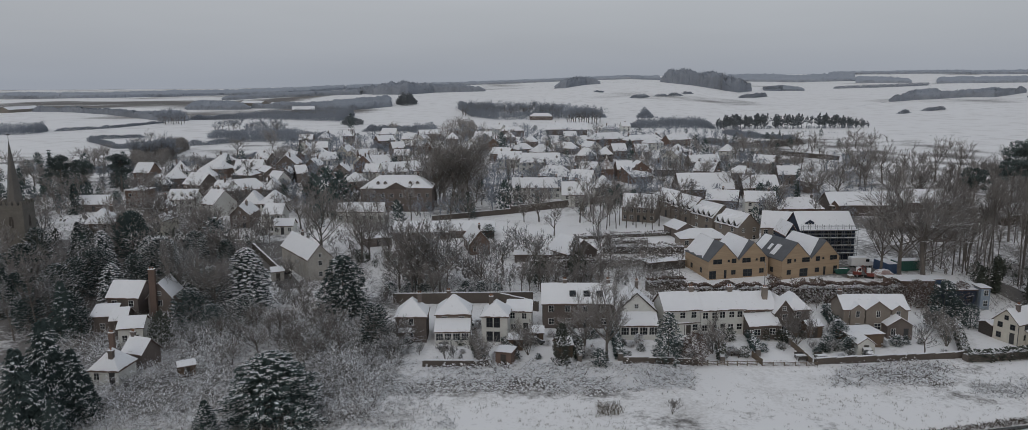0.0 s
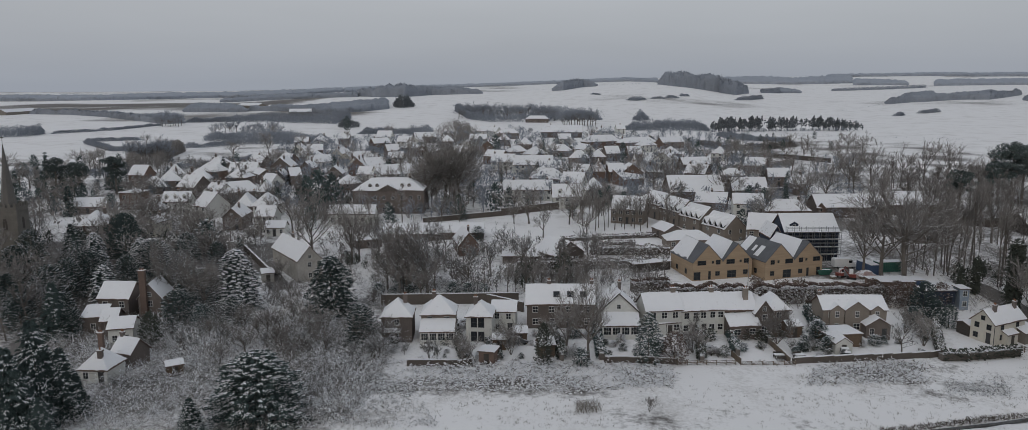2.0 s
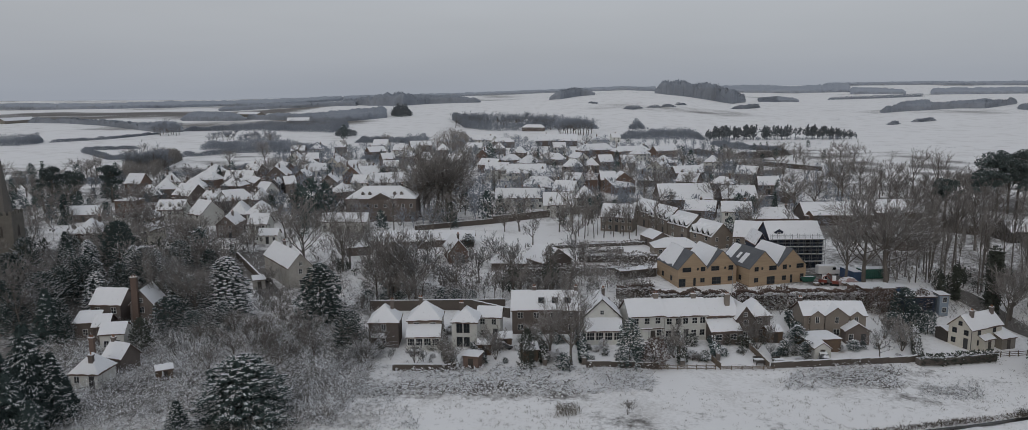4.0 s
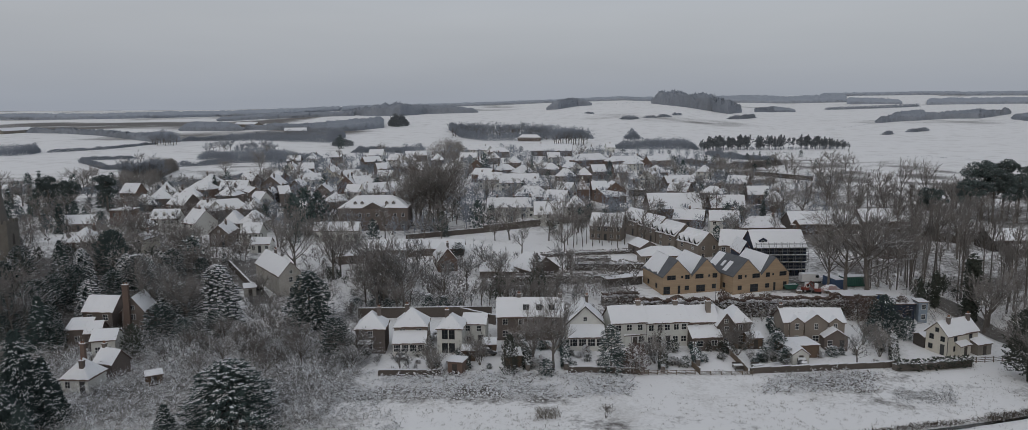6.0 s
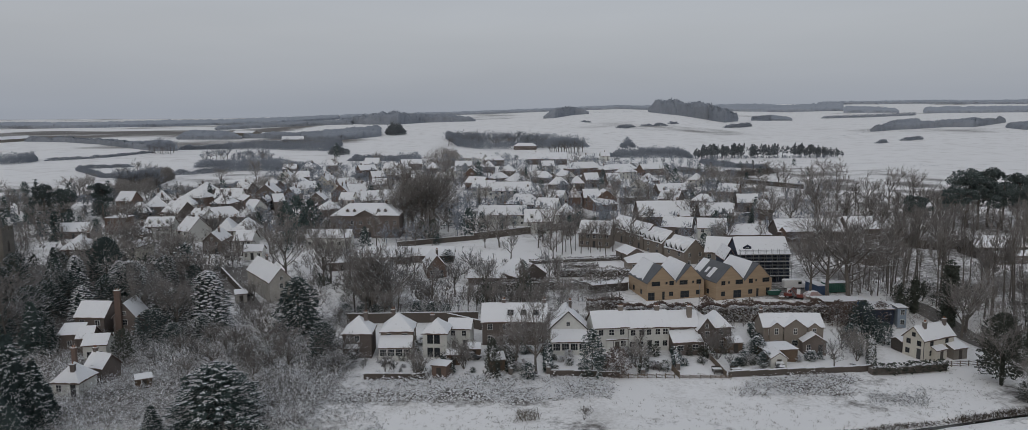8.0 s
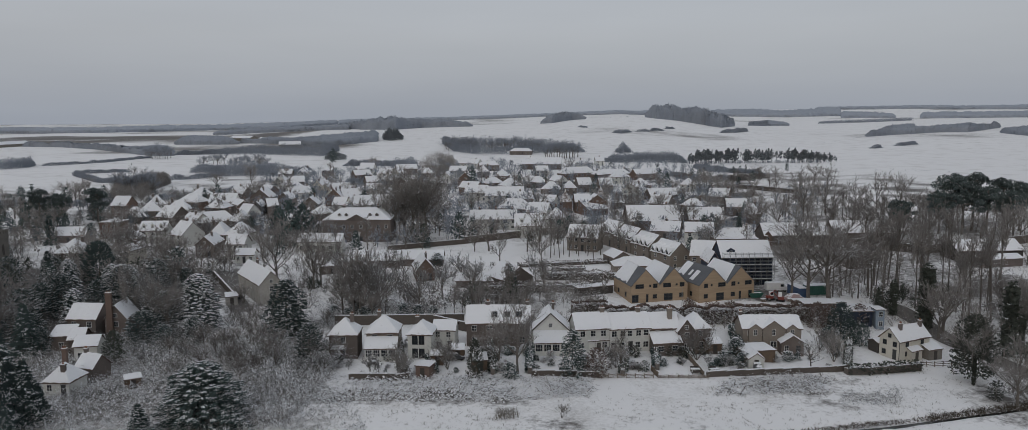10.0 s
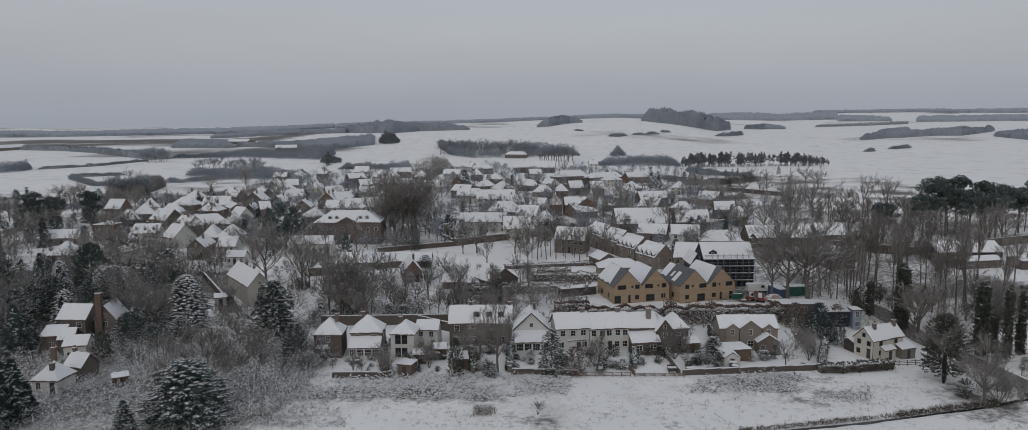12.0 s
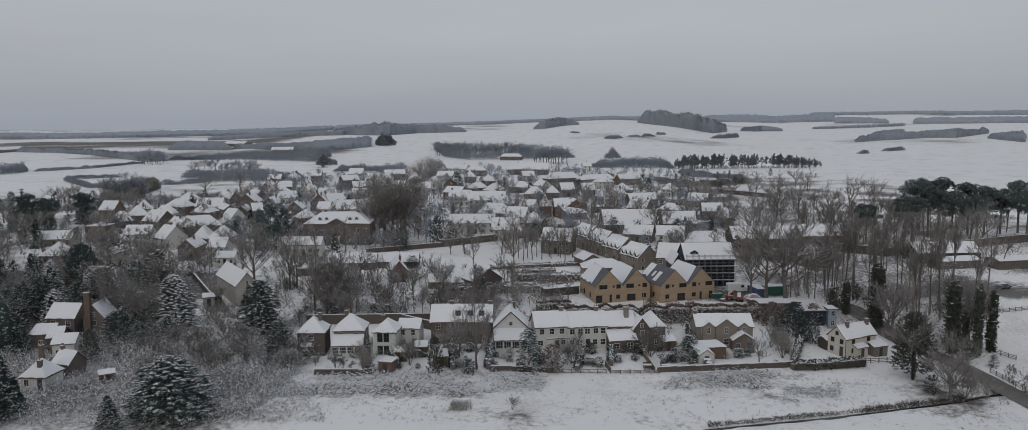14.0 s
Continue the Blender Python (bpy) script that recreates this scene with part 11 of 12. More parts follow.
plant('round', 4, -20.3, 159.3, 8.3, turn=52, twig='twig')
plant('tall', 0, 20.0, 185.5, 9.2, turn=100, twig='twig')
plant('round', 1, -21.8, 201.6, 7.4, turn=14, twig='twig')
plant('round', 2, -32.8, 191.3, 11.7, turn=39, twig='frosty_twig')
plant('tall', 3, 2.5, 165.9, 8.2, turn=138, twig='twig')
plant('round', 4, 4.0, 174.2, 9.0, turn=307, twig='twig')
plant('tall', 0, -13.4, 186.0, 8.4, turn=16, twig='twig')
plant('round', 1, -26.1, 166.5, 8.1, turn=82, twig='twig')
plant('round', 2, -25.5, 169.1, 11.4, turn=284, twig='twig')
plant('round', 3, -41.2, 192.5, 11.8, turn=26, twig='twig')
plant('round', 4, -24.7, 198.4, 10.2, turn=98, twig='frosty_twig')
plant('round', 1, -21.3, 171.3, 10.0, turn=265, twig='frosty_twig')
plant('round', 2, -6.3, 179.2, 10.8, turn=253, twig='frosty_twig')
plant('tall', 3, 20.2, 189.0, 7.8, turn=2, twig='twig')
plant('dome', 0, -167.2, 284.9, 6.0, turn=104, snowy=0.15, wide=0.85)
plant('dome', 1, -181.5, 287.9, 5.4, turn=58, snowy=0.15, wide=0.85)
plant('dome', 2, -181.7, 292.4, 5.4, turn=28, snowy=0.15, wide=0.85)
plant('spruce', 0, -187.4, 289.4, 9.3, turn=54, snowy=0.15, wide=0.85)
plant('spruce', 1, -210.3, 309.9, 10.1, turn=23, snowy=0.15, wide=0.85)
plant('round', 2, -169.0, 243.8, 9.6, turn=76)
plant('round', 0, -203.8, 296.6, 9.3, turn=136)
plant('dome', 1, -198.2, 270.6, 6.7, turn=299, snowy=0.15, wide=0.85)
plant('spruce', 2, -153.7, 253.2, 11.8, turn=304, snowy=0.15, wide=0.85)
plant('dome', 0, -187.6, 283.8, 5.2, turn=261, snowy=0.15, wide=0.85)
plant('round', 1, -174.0, 274.1, 11.3, turn=10)
plant('dome', 2, -203.0, 288.0, 5.8, turn=202, snowy=0.15, wide=0.85)
plant('spruce', 0, -185.4, 272.8, 10.0, turn=314, snowy=0.15, wide=0.85)
plant('dome', 1, -143.3, 260.6, 7.0, turn=80, snowy=0.15, wide=0.85)
plant('dome', 2, -188.9, 306.3, 7.6, turn=127, snowy=0.15, wide=0.85)
plant('dome', 0, -159.8, 278.9, 5.5, turn=26, snowy=0.15, wide=0.85)
plant('dome', 1, -170.8, 285.3, 5.7, turn=330, snowy=0.15, wide=0.85)
plant('dome', 2, -189.4, 266.6, 8.9, turn=180, snowy=0.15, wide=0.85)
plant('spruce', 0, -164.6, 262.5, 10.2, turn=83, snowy=0.15, wide=0.85)
plant('dome', 1, -188.4, 271.2, 6.2, turn=62, snowy=0.15, wide=0.85)
plant('round', 2, -156.4, 255.7, 11.7, turn=78)
plant('round', 0, -164.9, 261.3, 10.5, turn=288)
plant('tall', 0, 160.8, 251.9, 12.5, turn=148)
plant('round', 1, 163.8, 269.9, 11.4, turn=214)
plant('tall', 2, 212.6, 282.1, 13.5, turn=208)
plant('tall', 3, 173.5, 268.4, 13.4, turn=344)
plant('tall', 4, 183.3, 274.5, 11.9, turn=208)
plant('tall', 0, 151.5, 280.8, 13.6, turn=129)
plant('round', 1, 141.6, 254.2, 11.5, turn=158)
plant('round', 2, 171.2, 251.2, 12.9, turn=75)
plant('round', 3, 138.5, 253.8, 10.8, turn=52)
plant('tall', 4, 186.8, 274.0, 13.0, turn=56)
plant('round', 0, 163.4, 255.4, 11.6, turn=262)
plant('round', 1, 165.2, 261.4, 12.0, turn=32)
plant('round', 2, 189.3, 266.1, 13.2, turn=64)
plant('round', 3, 150.7, 251.1, 11.1, turn=47)
plant('tall', 4, 192.5, 260.2, 10.5, turn=60)
plant('round', 0, 200.7, 269.1, 11.5, turn=76)
plant('round', 1, 184.7, 285.0, 10.4, turn=265)
plant('round', 2, 156.9, 257.6, 13.6, turn=124)
plant('round', 3, 186.9, 254.0, 13.8, turn=151)
plant('round', 4, 178.7, 248.6, 13.3, turn=108)
plant('tall', 0, 182.7, 251.1, 11.7, turn=136)
plant('tall', 1, 152.3, 282.4, 12.4, turn=140)
plant('tall', 2, 190.8, 275.1, 11.0, turn=183)
plant('tall', 3, 144.2, 253.5, 12.8, turn=264)
plant('round', 0, -23.3, 126.7, 5.4, turn=155, twig='frosty_twig', wide=1.2)
plant('shrub', 1, -37.4, 137.9, 5.5, turn=109, twig='twig', wide=1.2)
plant('shrub', 2, -43.7, 145.1, 6.3, turn=53, twig='twig', wide=1.2)
plant('round', 0, -47.2, 139.1, 6.1, turn=145, twig='twig', wide=1.2)
plant('shrub', 1, -44.9, 132.6, 4.8, turn=57, twig='frosty_twig', wide=1.2)
plant('shrub', 2, -42.9, 132.4, 6.1, turn=298, twig='twig', wide=1.2)
plant('round', 0, -40.2, 144.6, 5.5, turn=327, twig='twig', wide=1.2)
plant('shrub', 1, -28.1, 141.2, 6.1, turn=112, twig='twig', wide=1.2)
plant('shrub', 2, -53.6, 133.2, 5.2, turn=288, twig='frosty_twig', wide=1.2)
plant('round', 0, -47.8, 129.5, 6.0, turn=11, twig='twig', wide=1.2)
plant('shrub', 1, -53.4, 143.3, 6.3, turn=53, twig='twig', wide=1.2)
plant('shrub', 2, -28.6, 134.4, 5.9, turn=120, twig='twig', wide=1.2)
plant('round', 0, -37.0, 137.5, 5.7, turn=216, twig='frosty_twig', wide=1.2)
plant('shrub', 1, -23.3, 146.2, 5.8, turn=160, twig='twig', wide=1.2)
plant('shrub', 2, -36.6, 135.1, 5.3, turn=224, twig='twig', wide=1.2)
plant('round', 0, -35.7, 138.2, 5.9, turn=267, twig='twig', wide=1.2)
plant('shrub', 1, -23.7, 126.3, 5.6, turn=26, twig='frosty_twig', wide=1.2)
plant('shrub', 2, -50.6, 124.6, 5.3, turn=114, twig='twig', wide=1.2)
plant('round', 0, -52.4, 141.7, 5.4, turn=216, twig='twig', wide=1.2)
plant('shrub', 1, -29.6, 138.1, 5.2, turn=292, twig='twig', wide=1.2)
plant('shrub', 2, -24.9, 128.8, 5.1, turn=57, twig='frosty_twig', wide=1.2)
plant('round', 0, -53.1, 134.2, 5.4, turn=157, twig='twig', wide=1.2)
plant('shrub', 1, -48.8, 139.1, 5.2, turn=29, twig='twig', wide=1.2)
plant('shrub', 2, -38.3, 124.4, 5.8, turn=174, twig='twig', wide=1.2)
plant('round', 0, -23.1, 132.9, 6.3, turn=2, twig='frosty_twig', wide=1.2)
plant('shrub', 1, -45.1, 140.7, 5.9, turn=130, twig='twig', wide=1.2)
plant('shrub', 2, -41.2, 130.4, 6.2, turn=340, twig='twig', wide=1.2)
plant('round', 0, -57.3, 136.2, 5.5, turn=148, twig='twig', wide=1.2)
plant('shrub', 1, -57.3, 144.4, 6.1, turn=106, twig='frosty_twig', wide=1.2)
plant('shrub', 2, -40.6, 140.8, 5.6, turn=4, twig='twig', wide=1.2)
plant('round', 0, -26.7, 133.6, 4.7, turn=325, twig='twig', wide=1.2)
plant('shrub', 1, -37.6, 128.3, 5.4, turn=294, twig='twig', wide=1.2)
plant('shrub', 2, -27.1, 124.6, 5.5, turn=285, twig='frosty_twig', wide=1.2)
plant('round', 0, -33.2, 130.1, 5.4, turn=328, twig='twig', wide=1.2)
plant('shrub', 2, -55.6, 164.5, 4.5, turn=133, wide=1.2)
plant('shrub', 2, -52.4, 161.2, 4.5, turn=45, wide=1.2)
plant('shrub', 1, -49.9, 162.6, 4.5, turn=32, wide=1.2)
plant('shrub', 2, -48.7, 154.7, 4.5, turn=294, wide=1.2)
plant('shrub', 0, -52.1, 156.8, 4.5, turn=219, wide=1.2)
plant('shrub', 2, -47.2, 158.2, 4.5, turn=152, wide=1.2)
plant('tall', 0, 140.8, 188.5, 20.0, turn=353, wide=0.61)
plant('tall', 0, 111.2, 172.6, 15.7, turn=287, wide=0.61)
plant('tall', 1, 109.1, 178.4, 12.6, turn=225, wide=0.61)
plant('tall', 3, 126.1, 163.2, 15.8, turn=41, wide=0.61)
plant('tall', 1, 121.0, 187.5, 14.8, turn=321, wide=0.61)
plant('tall', 3, 129.5, 186.9, 15.4, turn=10, wide=0.61)
plant('tall', 0, 110.5, 150.5, 9.5, turn=331, wide=0.9)
plant('tall', 1, 115.3, 158.1, 14.4, turn=54, wide=0.61)
plant('tall', 2, 125.2, 153.2, 9.6, turn=18, wide=0.9)

# ---------- dark evergreens and bare crowns between the roofs ----------
plant('round', 0, 98.8, 423.4, 8.0, turn=48, wide=1.2)
plant('spruce', 1, -62.3, 352.0, 9.8, turn=113, snowy=0.1, wide=0.85)
plant('shrub', 2, 88.8, 362.9, 3.5, turn=7, wide=1.2)
plant('round', 3, -3.1, 469.7, 7.4, turn=240, wide=1.2)
plant('spruce', 1, -86.2, 289.3, 6.4, turn=6, snowy=0.1, wide=0.85)
plant('tall', 1, -88.6, 299.9, 8.4, turn=31, wide=1.2)
plant('shrub', 2, -33.4, 358.8, 4.1, turn=95, wide=1.2)
plant('spruce', 1, -71.8, 376.4, 9.9, turn=136, snowy=0.1, wide=0.85)
plant('shrub', 0, 34.9, 305.8, 4.4, turn=307, wide=1.2)
plant('spruce', 0, -117.9, 377.6, 6.1, turn=342, snowy=0.1, wide=0.85)
plant('dome', 2, -26.9, 293.1, 5.7, turn=139, snowy=0.1, wide=0.85)
plant('round', 3, -203.9, 613.1, 10.3, turn=276, wide=1.2)
plant('round', 0, 125.5, 459.2, 10.9, turn=285, wide=1.2)
plant('dome', 1, -66.3, 367.5, 6.6, turn=263, snowy=0.1, wide=0.85)
plant('dome', 2, 25.1, 280.6, 5.0, turn=112, snowy=0.1, wide=0.85)
plant('round', 3, 45.5, 555.9, 10.7, turn=335, wide=1.2)
plant('round', 0, -114.5, 392.5, 11.8, turn=67, wide=1.2)
plant('shrub', 1, 101.4, 481.9, 3.2, turn=346, wide=1.2)
plant('round', 2, 14.2, 429.9, 10.9, turn=268, wide=1.2)
plant('tall', 3, 59.6, 298.5, 9.7, turn=107, wide=1.2)
plant('dome', 1, 36.7, 274.1, 5.3, turn=285, snowy=0.1, wide=0.85)
plant('tall', 2, 107.6, 340.6, 9.9, turn=336, wide=1.2)
plant('round', 3, -84.5, 318.8, 8.4, turn=130, wide=1.2)
plant('round', 0, 29.3, 269.5, 11.4, turn=297, wide=1.2)
plant('shrub', 1, -134.7, 384.8, 3.2, turn=136, wide=1.2)
plant('shrub', 2, -207.7, 595.0, 4.2, turn=320, wide=1.2)
plant('round', 3, -45.7, 277.7, 9.7, turn=19, wide=1.2)
plant('round', 0, -20.6, 313.0, 10.7, turn=54, wide=1.2)
plant('dome', 1, -68.1, 372.2, 6.3, turn=126, snowy=0.1, wide=0.85)
plant('dome', 3, 26.7, 263.7, 7.4, turn=24, snowy=0.1, wide=0.85)
plant('dome', 0, -30.2, 329.4, 4.6, turn=296, snowy=0.1, wide=0.85)
plant('dome', 1, 13.6, 382.7, 4.3, turn=173, snowy=0.1, wide=0.85)
plant('dome', 2, -37.3, 268.4, 5.8, turn=99, snowy=0.1, wide=0.85)
plant('dome', 3, 131.9, 532.1, 5.7, turn=109, snowy=0.1, wide=0.85)
plant('dome', 0, -19.1, 283.9, 7.4, turn=174, snowy=0.1, wide=0.85)
plant('tall', 1, 9.3, 384.4, 7.4, turn=31, wide=1.2)
plant('dome', 3, -48.3, 512.8, 4.2, turn=300, snowy=0.1, wide=0.85)
plant('spruce', 1, 96.7, 280.4, 7.7, turn=71, snowy=0.1, wide=0.85)
plant('dome', 1, 29.4, 363.3, 6.1, turn=53, snowy=0.1, wide=0.85)
plant('round', 2, -72.6, 263.8, 7.5, turn=105, wide=1.2)
plant('dome', 3, -145.0, 490.1, 7.1, turn=302, snowy=0.1, wide=0.85)
plant('round', 0, 22.7, 312.1, 7.9, turn=285, wide=1.2)
plant('tall', 1, 68.6, 355.4, 10.2, turn=290, wide=1.2)
plant('dome', 2, 18.7, 382.1, 4.3, turn=35, snowy=0.1, wide=0.85)
plant('tall', 3, -53.2, 295.0, 10.7, turn=290, wide=1.2)
plant('round', 0, -54.4, 296.2, 7.1, turn=137, wide=1.2)
plant('spruce', 2, 106.2, 308.2, 9.1, turn=280, snowy=0.1, wide=0.85)
plant('round', 3, -54.2, 303.0, 10.2, turn=299, wide=1.2)
plant('round', 0, 170.8, 501.8, 11.1, turn=285, wide=1.2)
plant('round', 1, -62.1, 377.6, 11.1, turn=181, wide=1.2)
plant('dome', 2, 176.8, 573.8, 4.4, turn=192, snowy=0.1, wide=0.85)
plant('round', 3, -67.6, 439.7, 11.8, turn=73, wide=1.2)
plant('spruce', 0, -69.8, 422.2, 7.9, turn=343, snowy=0.1, wide=0.85)
plant('shrub', 2, 54.8, 321.7, 3.4, turn=164, wide=1.2)
plant('dome', 3, -32.0, 525.5, 7.2, turn=283, snowy=0.1, wide=0.85)
plant('spruce', 0, 109.6, 352.5, 6.5, turn=73, snowy=0.1, wide=0.85)
plant('dome', 1, -99.0, 393.7, 6.4, turn=353, snowy=0.1, wide=0.85)
plant('tall', 2, 76.4, 312.9, 8.1, turn=179, wide=1.2)
plant('round', 3, 172.8, 476.7, 10.1, turn=234, wide=1.2)
plant('tall', 1, -24.3, 276.1, 11.9, turn=67, wide=1.2)
plant('round', 2, 108.8, 355.4, 7.0, turn=217, wide=1.2)
plant('dome', 3, 145.3, 461.9, 5.6, turn=298, snowy=0.1, wide=0.85)
plant('shrub', 0, 53.1, 320.0, 5.0, turn=334, wide=1.2)
plant('shrub', 1, 132.8, 537.0, 3.6, turn=73, wide=1.2)
plant('dome', 2, -38.1, 321.5, 5.0, turn=260, snowy=0.1, wide=0.85)
plant('dome', 3, 82.6, 277.7, 7.0, turn=184, snowy=0.1, wide=0.85)
plant('spruce', 0, 176.2, 556.6, 6.9, turn=233, snowy=0.1, wide=0.85)
plant('round', 1, 28.1, 502.0, 7.1, turn=18, wide=1.2)
plant('shrub', 2, 135.5, 404.6, 3.5, turn=253, wide=1.2)
plant('round', 3, 9.7, 441.9, 8.2, turn=120, wide=1.2)
plant('shrub', 0, 60.1, 302.7, 4.2, turn=43, wide=1.2)
plant('shrub', 1, -18.9, 604.2, 3.4, turn=358, wide=1.2)
plant('tall', 2, -47.7, 474.1, 8.7, turn=117, wide=1.2)
plant('dome', 3, 167.3, 556.4, 5.4, turn=245, snowy=0.1, wide=0.85)
plant('tall', 0, -85.4, 303.3, 9.1, turn=245, wide=1.2)
plant('dome', 1, 140.4, 515.5, 4.1, turn=139, snowy=0.1, wide=0.85)
plant('round', 2, -106.6, 598.9, 11.7, turn=113, wide=1.2)
plant('round', 3, 118.1, 373.0, 9.8, turn=251, wide=1.2)
plant('round', 0, 93.7, 371.7, 8.8, turn=305, wide=1.2)
plant('dome', 2, 0.4, 341.4, 5.1, turn=280, snowy=0.1, wide=0.85)
plant('dome', 3, 54.1, 379.5, 6.9, turn=156, snowy=0.1, wide=0.85)
plant('tall', 0, -46.3, 395.9, 9.9, turn=3, wide=1.2)
plant('round', 1, -42.7, 360.0, 10.7, turn=77, wide=1.2)
plant('round', 2, 49.9, 347.1, 11.4, turn=333, wide=1.2)
plant('round', 3, -134.9, 413.1, 7.5, turn=305, wide=1.2)
plant('dome', 0, 30.6, 272.4, 7.4, turn=87, snowy=0.1, wide=0.85)
plant('shrub', 1, 75.2, 572.8, 3.1, turn=315, wide=1.2)
plant('spruce', 1, 2.2, 266.1, 6.7, turn=312, snowy=0.1, wide=0.85)
plant('dome', 3, 2.6, 276.4, 4.5, turn=279, snowy=0.1, wide=0.85)
plant('shrub', 1, 116.5, 369.5, 3.7, turn=209, wide=1.2)
plant('tall', 2, 34.0, 398.1, 10.3, turn=129, wide=1.2)
plant('spruce', 0, -10.1, 336.2, 7.1, turn=36, snowy=0.1, wide=0.85)
plant('tall', 0, 2.2, 359.6, 7.5, turn=54, wide=1.2)
plant('spruce', 2, -66.5, 390.6, 6.7, turn=243, snowy=0.1, wide=0.85)
plant('dome', 2, -100.3, 294.4, 7.3, turn=315, snowy=0.1, wide=0.85)
plant('shrub', 3, 29.3, 278.0, 5.0, turn=96, wide=1.2)
plant('shrub', 0, -35.9, 345.2, 4.5, turn=44, wide=1.2)
plant('spruce', 0, 10.3, 464.9, 9.8, turn=68, snowy=0.1, wide=0.85)
plant('tall', 2, 46.5, 297.0, 7.2, turn=46, wide=1.2)
plant('round', 3, -92.3, 394.8, 9.1, turn=18, wide=1.2)
plant('shrub', 0, -46.8, 416.3, 5.0, turn=126, wide=1.2)
plant('round', 1, 142.9, 422.7, 9.2, turn=348, wide=1.2)
plant('tall', 3, -49.2, 365.6, 7.5, turn=75, wide=1.2)
plant('round', 0, -181.5, 530.9, 11.7, turn=33, wide=1.2)
plant('dome', 1, 118.4, 380.4, 5.2, turn=352, snowy=0.1, wide=0.85)
plant('round', 2, -47.4, 327.8, 7.7, turn=183, wide=1.2)
plant('spruce', 1, 5.6, 356.0, 7.3, turn=126, snowy=0.1, wide=0.85)
plant('dome', 0, 213.4, 577.9, 6.0, turn=23, snowy=0.1, wide=0.85)
plant('round', 1, -150.6, 507.7, 10.2, turn=223, wide=1.2)
plant('dome', 3, -63.2, 290.6, 5.8, turn=183, snowy=0.1, wide=0.85)
plant('round', 0, -279.2, 388.9, 9.8, turn=71, wide=1.2)
plant('tall', 1, -216.8, 322.4, 11.6, turn=201, wide=1.2)
plant('round', 2, -221.9, 384.9, 11.3, turn=260, wide=1.2)
plant('tall', 0, -209.9, 322.2, 9.3, turn=357, wide=1.2)
plant('dome', 1, -177.4, 333.8, 5.9, turn=275, snowy=0.1, wide=0.9)
plant('round', 2, -154.4, 293.8, 8.0, turn=82, wide=1.2)
plant('round', 0, -197.7, 304.9, 9.1, turn=245, wide=1.2)
plant('dome', 1, -174.7, 296.0, 7.1, turn=230, snowy=0.1, wide=0.9)
plant('tall', 2, -231.9, 323.0, 11.6, turn=85, wide=1.2)
plant('dome', 0, -188.7, 314.1, 6.4, turn=17, snowy=0.1, wide=0.9)
plant('round', 1, -223.6, 311.3, 9.4, turn=168, wide=1.2)
plant('round', 2, -242.9, 409.6, 9.4, turn=184, wide=1.2)
plant('round', 0, -254.2, 369.5, 11.8, turn=343, wide=1.2)
plant('dome', 1, -208.2, 329.8, 7.5, turn=61, snowy=0.1, wide=0.9)
plant('dome', 2, -235.1, 333.6, 6.0, turn=219, snowy=0.1, wide=0.9)
plant('dome', 0, -263.9, 404.2, 6.9, turn=208, snowy=0.1, wide=0.9)
plant('dome', 1, -192.4, 318.9, 7.8, turn=236, snowy=0.1, wide=0.9)
plant('dome', 2, -228.3, 387.1, 7.9, turn=55, snowy=0.1, wide=0.9)
plant('dome', 0, -239.7, 359.3, 7.5, turn=189, snowy=0.1, wide=0.9)
plant('dome', 1, -191.3, 318.0, 5.3, turn=309, snowy=0.1, wide=0.9)
plant('dome', 2, -216.6, 402.6, 7.3, turn=8, snowy=0.1, wide=0.9)
plant('round', 0, -188.2, 302.4, 9.0, turn=281, wide=1.2)
plant('round', 1, -187.8, 318.4, 8.7, turn=78, wide=1.2)
plant('round', 2, -216.8, 353.9, 9.9, turn=352, wide=1.2)
plant('round', 0, -237.6, 415.9, 9.3, turn=352, wide=1.2)
plant('spruce', 1, -240.5, 332.5, 8.3, turn=163, snowy=0.1, wide=0.9)
plant('round', 2, -175.6, 292.9, 10.3, turn=224, wide=1.2)
plant('round', 0, -210.1, 318.6, 10.9, turn=53, wide=1.2)
plant('spruce', 1, -247.8, 389.6, 10.1, turn=256, snowy=0.1, wide=0.9)
plant('dome', 2, -256.2, 394.0, 6.9, turn=9, snowy=0.1, wide=0.9)
plant('spruce', 0, -212.9, 328.4, 9.9, turn=88, snowy=0.1, wide=0.9)
plant('spruce', 1, -245.0, 341.9, 11.2, turn=20, snowy=0.1, wide=0.9)
plant('tall', 2, -231.8, 415.5, 7.6, turn=201, wide=1.2)
plant('round', 0, -210.4, 313.0, 11.2, turn=270, wide=1.2)

# ---------- snow-laden evergreens in the hollow below the church ----------
plant('cedar', 1, -72.5, 161.1, 8.7, turn=265, snowy=0.85, wide=0.9)
plant('dome', 2, -66.2, 154.6, 9.1, turn=275, snowy=0.95, wide=0.9)
plant('dome', 3, -77.0, 168.2, 8.4, turn=90, snowy=0.65, wide=1.0)
plant('dome', 1, -98.1, 168.1, 9.9, turn=310, snowy=0.65, wide=1.0)
plant('dome', 1, -98.5, 160.9, 9.5, turn=85, snowy=0.5, wide=1.0)
plant('cedar', 2, -88.2, 156.6, 9.2, turn=70, snowy=0.95, wide=0.9)
plant('dome', 1, -98.8, 154.4, 9.8, turn=220, snowy=0.45, wide=1.1)
plant('dome', 2, -114.8, 168.0, 10.7, turn=200, snowy=0.5, wide=1.1)
